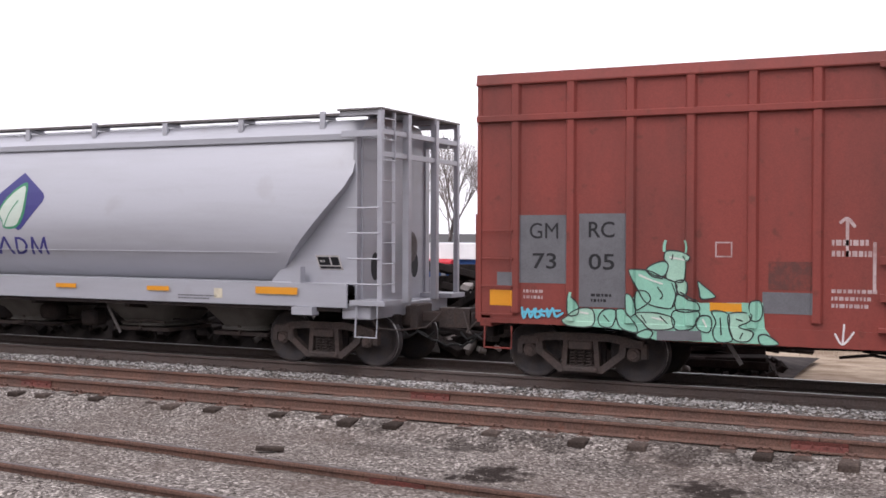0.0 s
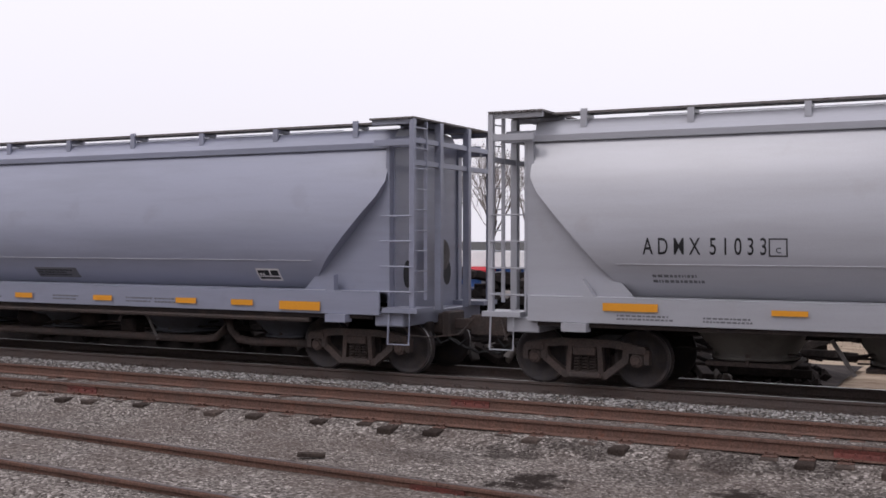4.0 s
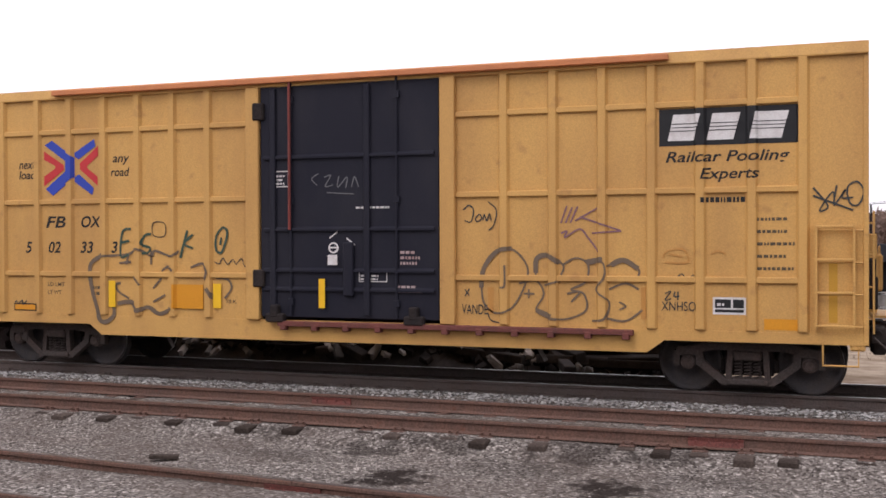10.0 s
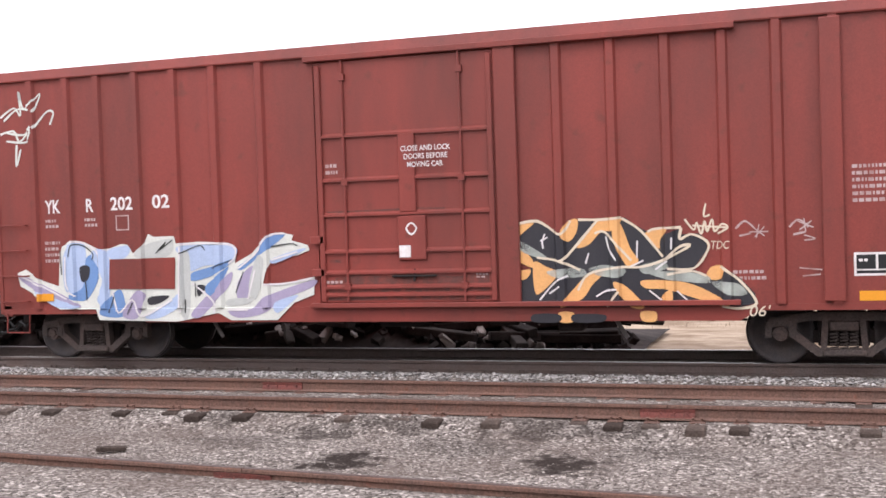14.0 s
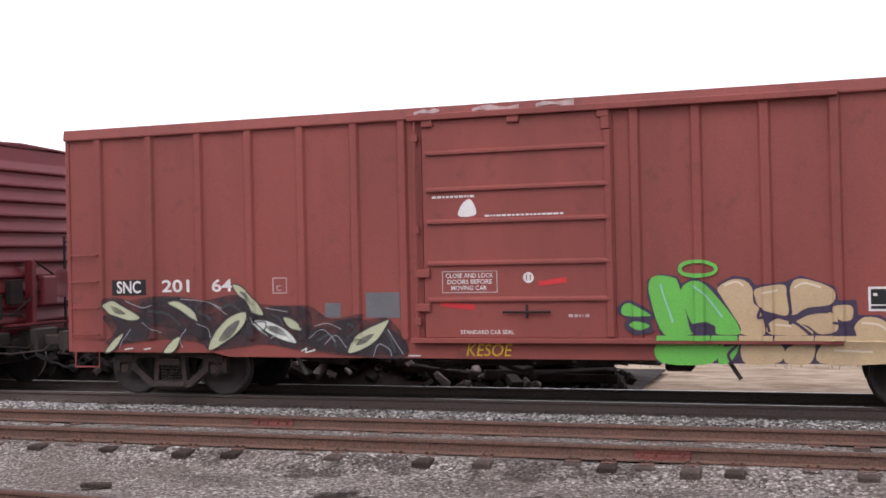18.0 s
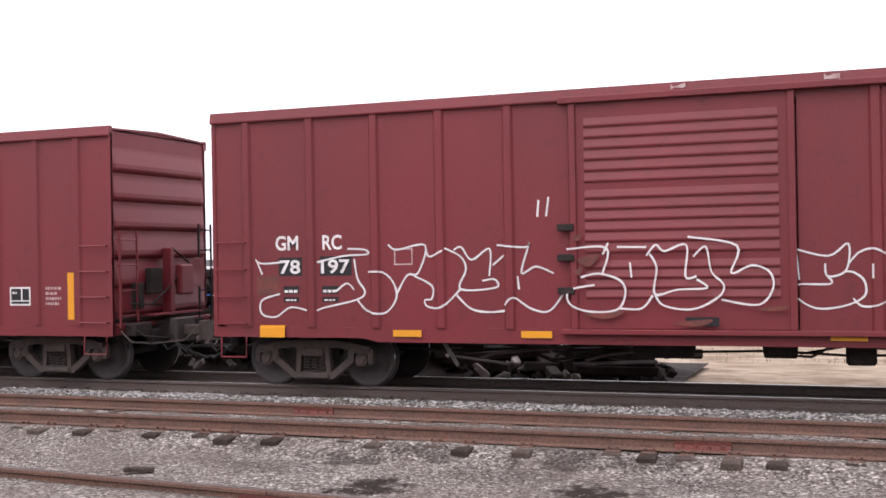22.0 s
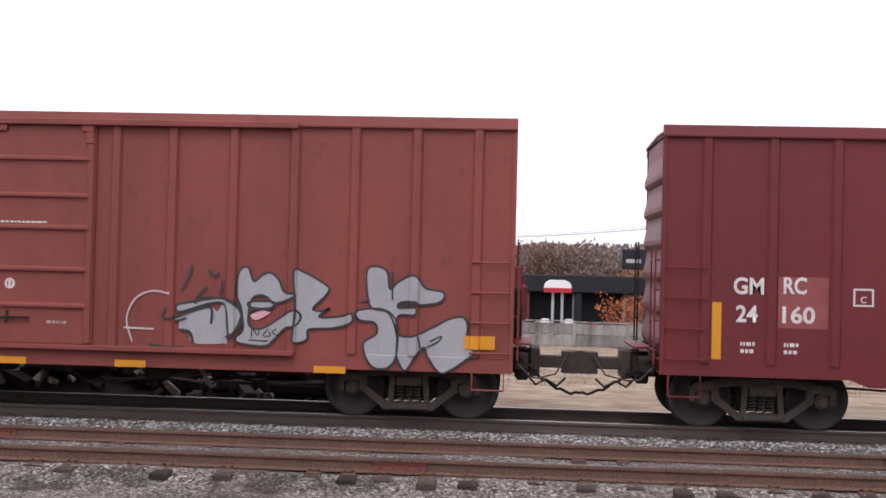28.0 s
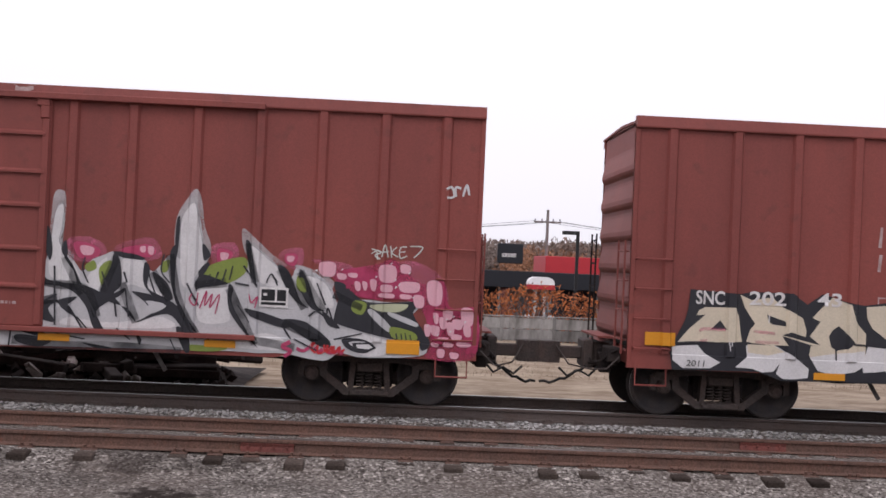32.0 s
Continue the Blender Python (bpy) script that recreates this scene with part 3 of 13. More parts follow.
AXLE = 0.84           # half of a truck's wheelbase
WHEELSETS, CARS = [], []


def gear_meshes():
    g = {}
    bm = bmesh.new()
    tube(bm, [(0, -0.98, 0), (0, 0.98, 0)], 0.085, 12)
    for s in (-1, 1):
        t = bmesh.new()
        lathe(t, [(0.66, 0.12), (0.66, 0.37), (0.675, 0.485), (0.70, 0.485), (0.712, 0.46), (0.79, 0.452), (0.795, 0.44), (0.790, 0.385), (0.765, 0.365), (0.745, 0.16), (0.80, 0.13), (0.80, 0.10)], 36)
        bmesh.ops.scale(t, vec=(1, s, 1), verts=t.verts)
        join(bm, t)
    g["wheelset"] = mesh_of("wheelset", bm, M["wheel"], True)
    bm = bmesh.new()
    for s in (-1, 1):
        t = bmesh.new()
        lathe(t, [(0.715, 0.4575), (0.79, 0.4535)], 36)
        bmesh.ops.delete(t, geom=[f for f in t.faces if len(f.verts) > 4], context="FACES_ONLY")
        bmesh.ops.scale(t, vec=(1, s, 1), verts=t.verts)
        join(bm, t)
    g["tread"] = mesh_of("wheel_tread", bm, M["tread"], True)
    bm = bmesh.new()
    for s in (-1, 1):
        t = bmesh.new()
        lathe(t, [(0.95, 0.11), (1.06, 0.115), (1.085, 0.10), (1.09, 0.07), (1.11, 0.065)], 14)
        for k in range(3):
            q = bmesh.new()
            lathe(q, [(1.09, 0.016), (1.115, 0.016)], 6)
            bmesh.ops.translate(q, verts=q.verts, vec=(0.075 * math.cos(k * 2.094), 0, 0.075 * math.sin(k * 2.094)))
            join(t, q)
        bmesh.ops.scale(t, vec=(1, s, 1), verts=t.verts)
        join(bm, t)
    g["cap"] = mesh_of("bearing_cap", bm, M["truck"])
    bm = bmesh.new()
    y0, y1 = -0.065, 0.065
    bar(bm, [(-1.03, 0.60), (-0.80, 0.655), (-0.45, 0.70), (0.45, 0.70), (0.80, 0.655), (1.03, 0.60)], 0.12, y0, y1)
    bar(bm, [(-1.06, 0.60), (-1.06, 0.42)], 0.09, y0, y1)
    bar(bm, [(1.06, 0.60), (1.06, 0.42)], 0.09, y0, y1)
    bar(bm, [(-0.72, 0.62), (-0.70, 0.45), (-0.36, 0.20), (0.36, 0.20), (0.70, 0.45), (0.72, 0.62)], 0.11, y0, y1)
    bar(bm, [(-0.29, 0.20), (-0.25, 0.70)], 0.085, y0, y1)
    bar(bm, [(0.29, 0.20), (0.25, 0.70)], 0.085, y0, y1)
    for s in (-1, 1):
        prism(bm, [(s * 0.89 - 0.17, 0.60), (s * 0.89 - 0.14, 0.565), (s * 0.89 + 0.14, 0.565), (s * 0.89 + 0.17, 0.60), (s * 0.89 + 0.15, 0.68), (s * 0.89 - 0.15, 0.68)], -0.09, 0.09, "y")
        prism(bm, [(s * 0.72 - 0.05, 0.42), (s * 0.72 + 0.04, 0.42), (s * 0.72 + 0.05, 0.60), (s * 0.72 - 0.05, 0.60)], -0.08, 0.08, "y")
    bevbox(bm, -0.30, 0.30, -0.11, 0.11, 0.15, 0.235, 0.02)
    bmesh.ops.scale(bm, verts=bm.verts, vec=(AXLE / 0.89, 1, 1))
    g["side"] = mesh_of("side_frame", bm, M["truck"])
    bm = bmesh.new()
    bevbox(bm, -0.19, 0.19, -1.12, 1.12, 0.50, 0.64, 0.02)
    bevbox(bm, -0.25, 0.25, -0.55, 0.55, 0.46, 0.70, 0.03)
    g["bolster"] = mesh_of("bolster", bm, M["truck"])
    bm = bmesh.new()
    tube(bm, [(0.052 * math.cos(a), 0.052 * math.sin(a), 0.235 + 0.26 * i / 48) for i, a in enumerate([k * 0.72 for k in range(49)])], 0.013, 5)
    g["spring"] = mesh_of("spring", bm, M["truck"], True)
    bm = bmesh.new()
    bevbox(bm, -0.05, 0.05, -0.72, 0.72, 0.33, 0.43, 0.015)
    for s in (-1, 1):
        bevbox(bm, -0.04, 0.09, s * 0.75 - 0.05, s * 0.75 + 0.05, 0.30, 0.50, 0.02)
    g["brake"] = mesh_of("brake_beam", bm, M["under"])
    return g


GEAR = gear_meshes()


def truck(car, x):
    """A two-axle truck under a car at x, with its rolling wheelsets."""
    tk = part("truck", GEAR["bolster"], None, car, "grimy cast steel two-axle truck", at=pose(x, 0, 0))
    part("spring_plank", GEAR["plank"], None, tk)
    for s in (-1, 1):
        part("side_frame", GEAR["side"], None, tk, at=pose(0, s * 1.02, 0))
        for k in (-1, 0, 1):
            part("spring", GEAR["spring"], None, tk, at=pose(0.13 * k, s * 1.03, 0))
        part("brake_beam", GEAR["brake"], None, tk, at=pose(s * 0.33, 0, 0, 0, 0, 0 if s > 0 else 180))
    for s in (-1, 1):
        w = part("wheelset", GEAR["wheelset"], None, tk, "pair of dark steel wheels on an axle")
        w.location = (s * AXLE, 0, WHEEL_R)
        WHEELSETS.append((w, s * AXLE))
    return tk


def merge_wheelset():
    """One mesh for a whole wheelset: discs, bright treads and bearing caps, each with its own material."""
    bm = bmesh.new()
    mesh = bpy.data.meshes.new("wheelset")
    for i, k in enumerate(("wheelset", "tread", "cap")):
        n0 = len(bm.faces)
        bm.from_mesh(GEAR[k])
        bm.faces.ensure_lookup_table()
        for f in bm.faces[n0:]:
            f.material_index = i
            f.smooth = k != "cap"
        mesh.materials.append(GEAR[k].materials[0])
    bm.to_mesh(mesh)
    bm.free()
    GEAR["wheelset"] = mesh


merge_wheelset()
bm = bmesh.new()
bevbox(bm, -0.34, 0.34, -0.86, 0.86, 0.26, 0.68, 0.02)
GEAR["plank"] = mesh_of("spring_plank", bm, M["under"])


def coupler(car, x, s, reach=0.0):
    """Draft gear, coupler and air hose at a car's end; s is +1 for the end towards +x."""
    bm = bmesh.new()
    bevbox(bm, min(-s * 0.1, s * 0.34), max(-s * 0.1, s * 0.34), -0.24, 0.24, 0.66, 1.02, 0.03)
    bevbox(bm, min(s * 0.30, s * 0.46), max(s * 0.30, s * 0.46), -0.30, 0.30, 0.62, 1.06, 0.025)
    d = part("draft_gear", bm, M["truck"], car, at=pose(x, 0, 0))
    bm = bmesh.new()
    k = s * reach
    bevbox(bm, min(s * 0.4, s * 0.92 + k), max(s * 0.4, s * 0.92 + k), -0.075, 0.075, 0.74, 0.93, 0.02)
    prism(bm, [(s * 0.80 + k, -0.13), (s * 0.98 + k, -0.19), (s * 1.16 + k, -0.10), (s * 1.13 + k, 0.02), (s * 1.16 + k, 0.14), (s * 0.95 + k, 0.19), (s * 0.80 + k, 0.12)], 0.67, 1.0, "z")
    part("knuckle", bm, M["truck"], d, "rusty cast coupler knuckle")
    bm = bmesh.new()
    n = 9
    tube(bm, [(s * (0.42 + (0.68 + reach) * i / n), -0.34 + 0.03 * i, 0.66 - 0.30 * math.sin(i / n * math.pi * 0.55) - 0.02 * math.sin(i * 2.1)) for i in range(n + 1)], 0.024, 6)
    part("air_hose", bm, M["hose"], d, "sagging black air hose")
    bm = bmesh.new()
    tube(bm, [(s * 0.12, -1.42, 0.90), (s * 0.30, -1.40, 0.72), (s * 0.42, -0.95, 0.66), (s * 0.70, -0.42, 0.68), (s * 0.88 + k, -0.2, 0.95)], 0.014, 5)
    part("uncoupling_lever", bm, M["truck"], d, "bent steel uncoupling lever")
    bm = bmesh.new()
    tube(bm, [(s * 0.25, -0.5, 0.68), (s * 0.40, -0.5, 0.52), (s * 0.55, -0.46, 0.60), (s * 0.72, -0.42, 0.50), (s * 0.85, -0.40, 0.62)], 0.02, 5)
    part("brake_pipe", bm, M["hose"], d)
    for y, z in ((-0.62, 0.74), (0.5, 0.70)):
        bm = bmesh.new()
        bevbox(bm, min(s * 0.1, s * 0.28), max(s * 0.1, s * 0.28), y - 0.1, y + 0.1, z - 0.14, z + 0.16, 0.02)
        part("hose_bracket", bm, M["under"], d)


def underframe(car, L, half, low=0.72, seed=0):
    """Centre sill, crossbearers, brake cylinder, reservoir, levers and piping below the floor."""
    r = random.Random(seed)
    bm = bmesh.new()
    bevbox(bm, -L / 2 + 0.2, L / 2 - 0.2, -0.17, 0.17, low, 1.05, 0.02)
    cs = part("centre_sill", bm, M["under"], car)
    for x in (-3.6, -1.3, 1.3, 3.6):
        bm = bmesh.new()
        prism(bm, [(-1.45, 1.0), (-1.45, 0.92), (-0.3, low), (0.3, low), (1.45, 0.92), (1.45, 1.0)], x - 0.06, x + 0.06)
        part("crossbearer", bm, M["under"], cs)
    bm = bmesh.new()
    lathe(bm, [(0.9, 0.10), (0.92, 0.17), (1.35, 0.17), (1.37, 0.10)], 16, "x")
    bmesh.ops.translate(bm, verts=bm.verts, vec=(0, -0.75, 0.72))
    part("brake_cylinder", bm, M["under"], cs, smooth=True)
    bm = bmesh.new()
    lathe(bm, [(-0.95, 0.05), (-0.9, 0.18), (-0.1, 0.18), (-0.05, 0.05)], 16, "x")
    bmesh.ops.translate(bm, verts=bm.verts, vec=(0, -0.7, 0.70))
    part("air_reservoir", bm, M["under"], cs, smooth=True)
    bm = bmesh.new()
    bevbox(bm, -0.3, 0.1, -0.95, -0.62, 0.48, 0.78, 0.04)
    bmesh.ops.translate(bm, verts=bm.verts, vec=(2.3, 0, 0))
    part("control_valve", bm, M["under"], cs)
    for k in range(9):
        bm = bmesh.new()
        x0 = r.uniform(-4.0, 3.2)
        y = r.uniform(-0.9, -0.3)
        z = r.uniform(0.42, 0.68)
        tube(bm, [(x0, y, z), (x0 + r.uniform(0.2, 0.6), y, z + r.uniform(-0.05, 0.12)), (x0 + r.uniform(0.7, 1.6), y + 0.1, z + r.uniform(0.0, 0.2))], r.uniform(0.012, 0.028), 6)
        part("brake_rod", bm, M["truck"] if k % 3 == 0 else M["under"], cs)
    for x in (-3.9, 2.75):
        bm = bmesh.new()
        bar(bm, [(x, 0.88), (x + 0.3, 0.40)], 0.06, -1.02, -1.0)
        part("brake_lever", bm, M["steel"], cs, "light grey brake lever")
    bm = bmesh.new()
    tube(bm, [(-L / 2 + 0.4, -0.45, 0.66)] + [(x, -0.45, 0.60 + 0.03 * math.sin(x * 2)) for x in range(-5, 6)] + [(L / 2 - 0.4, -0.45, 0.66)], 0.02, 6)
    part("train_line", bm, M["under"], cs)


# ---- painted marks that lie on a car's near side ----
def relief(x, posts):
    """How far the side stands out at x: posts are (x, half foot, half crown, depth)."""
    h = 0.0
    for p, f, c, d in posts:
        e = abs(x - p)
        if e < f:
            h = max(h, d if e <= c else d * (f - e) / (f - c))
    return h


def drape(bm, posts, face, lift, sill=0.0):
    """Cuts a flat (x, z) drawing at the posts' edges and lays it over the side, lift metres proud. Below sill it lies on the side sill."""
    xs, zs = [v.co.x for v in bm.verts], [v.co.z for v in bm.verts]
    lo, hi = min(xs), max(xs)
    for p, f, c, d in posts:
        for e in (p - f, p - c, p + c, p + f):
            if lo < e < hi:
                bmesh.ops.bisect_plane(bm, geom=bm.verts[:] + bm.edges[:] + bm.faces[:], plane_co=(e, 0, 0), plane_no=(1, 0, 0))
    for z in (sill - 0.004, sill + 0.004):
        if min(zs) < z < max(zs):
            bmesh.ops.bisect_plane(bm, geom=bm.verts[:] + bm.edges[:] + bm.faces[:], plane_co=(0, 0, z), plane_no=(0, 0, 1))
    for v in bm.verts:
        v.co.y += face - lift - (0.013 if v.co.z < sill else relief(v.co.x, posts))
    for f in bm.faces:
        f.normal_update()
        if f.normal.y > 0:
            f.normal_flip()


def text_mesh(body, height, width=None, bold=0.0, shear=0.0):
    c = bpy.data.curves.new("lettering", "FONT")
    c.body, c.align_x, c.size, c.offset, c.shear, c.resolution_u = body, "LEFT", 1.0, bold, shear, 4
    o = bpy.data.objects.new("lettering", c)
    me = bpy.data.meshes.new_from_object(o)
    bpy.data.objects.remove(o)
    bpy.data.curves.remove(c)
    bm = bmesh.new()
    bm.from_mesh(me)
    bpy.data.meshes.remove(me)
    xs, ys = [v.co.x for v in bm.verts], [v.co.y for v in bm.verts]
    w, h = max(xs) - min(xs), max(ys) - min(ys)
    sx, sy = (width / w if width else height / h), height / h
    for v in bm.verts:
        v.co = ((v.co.x - min(xs)) * sx, 0, (v.co.y - min(ys)) * sy)
    return bm


from mathutils.geometry import delaunay_2d_cdt


class Side:
    """Draws on a car's near side in car metres: x along the car, z above the rail."""

    def __init__(self, car, posts, face):
        self.car, self.posts, self.face, self.lift, self.over, self.zs = car, posts, face, 0.004, None, 0.0

    def put(self, name, bm, material, label="", lift=None, parent=None):
        if not bm.faces:
            bm.free()
            return None
        drape(bm, self.posts, self.face, lift or self.lift, self.zs)
        mesh = bpy.data.meshes.new(name)
        bm.to_mesh(mesh)
        bm.free()
        mesh.materials.append(material)
        ob = new(name, mesh)
        ob.parent = parent or self.over or self.car
        return tagged(ob, label)

    def text(self, body, x, z, height, width=None, material="white", bold=0.012, shear=0.0, name="lettering", label="", lift=None):
        bm = text_mesh(body, height, width, bold, shear)
        bmesh.ops.translate(bm, verts=bm.verts, vec=(x, 0, z))
        return self.put(name, bm, M[material], label, lift)

    def rect(self, x0, x1, z0, z1, material, name="panel", label="", lift=None):
        bm = bmesh.new()
        bm.faces.new([bm.verts.new((x, 0, z)) for x, z in ((x0, z0), (x1, z0), (x1, z1), (x0, z1))])
        return self.put(name, bm, M[material], label, lift)

    def frame_box(self, x0, x1, z0, z1, w, material, name="mark_box", label="", lift=None):
        bm = bmesh.new()
        for a, b, c, d in ((x0, x1, z0, z0 + w), (x0, x1, z1 - w, z1), (x0, x0 + w, z0 + w, z1 - w), (x1 - w, x1, z0 + w, z1 - w)):
            bm.faces.new([bm.verts.new((x, 0, z)) for x, z in ((a, c), (b, c), (b, d), (a, d))])
        return self.put(name, bm, M[material], label, lift)

    def bars(self, x0, x1, z0, z1, rows, material="faint", seed=0, name="small_print", label="", lift=None):
        """Small writing that cannot be read, as bars."""
        r = random.Random(seed)
        bm = bmesh.new()
        h = (z1 - z0) / rows
        for k in range(rows):
            x = x0
            end = x0 + (x1 - x0) * r.uniform(0.72, 1.0)
            while x < end - 0.02:
                w = min(r.uniform(0.02, 0.075), end - x)
                bm.faces.new([bm.verts.new((a, 0, b)) for a, b in ((x, z0 + h * k), (x + w, z0 + h * k), (x + w, z0 + h * (k + 0.52)), (x, z0 + h * (k + 0.52)))])
                x += w + 0.018
        return self.put(name, bm, M[material], label, lift)

    def fill(self, pts, material, name="paint_patch", label="", lift=None, round_=True):
        """A filled shape with a rounded outline through the points."""
        p = smooth_loop(pts, 5) if round_ else pts
        n = len(p)
        vs, _, fs, *_ = delaunay_2d_cdt([Vector(q) for q in p], [(i, (i + 1) % n) for i in range(n)], [], 0, 1e-5)
        bm = bmesh.new()
        v = [bm.verts.new((q.x, 0, q.y)) for q in vs]
        for f in fs:
            if inside(sum(vs[i].x for i in f) / len(f), sum(vs[i].y for i in f) / len(f), p):
                bm.faces.new([v[i] for i in f])
        bmesh.ops.delete(bm, geom=[q for q in bm.verts if not q.link_faces], context="VERTS")
        return self.put(name, bm, M[material], label, lift)

    def stroke(self, lines, width, material, name="paint_line", label="", lift=None, closed=False):
        """Sprayed lines: each is a list of points, rounded and given a width."""
        first = None
        for i, pts in enumerate(lines):
            p = smooth_loop(pts, 5) if closed else smooth_line(pts, 5)
            if closed:
                p = p + [p[0]]
            bm = bmesh.new()
            ribbon(bm, p, width)
            ob = self.put(name, bm, M[material], "" if first else label, (lift or self.lift) + 0.0002 * i)
            first = first or ob
        return first


def inside(x, z, p):
    """Whether the closed line p winds round (x, z)."""
    turns = 0
    for (ax, az), (bx, bz) in zip(p, p[1:] + p[:1]):
        if (az <= z) != (bz <= z) and x < ax + (z - az) * (bx - ax) / (bz - az):
            turns += 1 if bz > az else -1
    return turns != 0


def smooth_line(pts, n):
    if len(pts) < 3:
        return list(pts)
    q = [pts[0], *pts, pts[-1]]
    out = []
    for i in range(1, len(q) - 2):
        for k in range(n):
            out.append(catmull(q[i - 1], q[i], q[i + 1], q[i + 2], k / n))
    return out + [pts[-1]]


def smooth_loop(pts, n):
    m = len(pts)
    return [catmull(pts[i - 1], pts[i], pts[(i + 1) % m], pts[(i + 2) % m], k / n) for i in range(m) for k in range(n)]


def catmull(a, b, c, d, t):
    return tuple(0.5 * (2 * q + (r - p) * t + (2 * p - 5 * q + 4 * r - s) * t * t + (3 * q - p - 3 * r + s) * t ** 3) for p, q, r, s in zip(a, b, c, d))


def ribbon(bm, pts, w):
    prev = None
    for i, p in enumerate(pts):
        a, b = pts[max(i - 1, 0)], pts[min(i + 1, len(pts) - 1)]
        dx, dz = b[0] - a[0], b[1] - a[1]
        n = math.hypot(dx, dz) or 1.0
        k = w / 2 * (0.85 + 0.3 * noise.noise((p[0] * 5, p[1] * 5, 7)))
        q = (bm.verts.new((p[0] - dz / n * k, 0, p[1] + dx / n * k)), bm.verts.new((p[0] + dz / n * k, 0, p[1] - dx / n * k)))
        if prev:
            bm.faces.new((prev[0], prev[1], q[1], q[0]))
        prev = q


# ---- boxcars ----
def side_post(car, x, z0, z1, f, c, d, mat, s, face):
    bm = bmesh.new()
    prism(bm, [(x - f, s * face), (x - c, s * (face + d)), (x + c, s * (face + d)), (x + f, s * face)], z0, z1, "z")
    return part("side_post", bm, mat, car)


def rung(car, a, b, mat, name="grab_iron", r=0.013):
    bm = bmesh.new()
    off = Vector((0, -0.06, 0)) if abs(a[1]) > 1.4 and abs(a[1] - b[1]) < 0.01 else Vector((math.copysign(0.06, a[0]), 0, 0))
    a, b = Vector(a), Vector(b)
    tube(bm, [a, a + off, b + off, b], r, 5)
    return part(name, bm, mat, car)


def corrugated_end(car, x, s, W, z0, z1, ribs, mat, depth=0.075):
    """An end wall pressed into horizontal ribs; ribs are (low, high)."""
    prof = [(0.0, z0)]
    for a, b in ribs:
        h = b - a
        prof += [(0.0, a), (depth * 0.75, a + h * 0.09), (depth, a + h * 0.18), (depth * 0.97, a + h * 0.34), (depth * 0.55, a + h * 0.62), (depth * 0.12, a + h * 0.88), (0.0, b)]
    prof.append((0.0, z1))
    bm = bmesh.new()
    ys = [(-W, 0.0), (-W + 0.05, 0.0), (-W + 0.12, 0.8), (-W + 0.2, 1.0), (W - 0.2, 1.0), (W - 0.12, 0.8), (W - 0.05, 0.0), (W, 0.0)]
    grid = [[bm.verts.new((x + s * d * k, y, z)) for d, z in prof] for y, k in ys]
    for p, q in zip(grid, grid[1:]):
        for i in range(len(prof) - 1):
            bm.faces.new((p[i], p[i + 1], q[i + 1], q[i]))
    r = bmesh.ops.extrude_face_region(bm, geom=bm.faces[:])
    bmesh.ops.translate(bm, verts=[v for v in r["geom"] if isinstance(v, bmesh.types.BMVert)], vec=(-s * 0.03, 0, 0))
    return part("end_wall", bm, mat, car, "ribbed steel end wall")


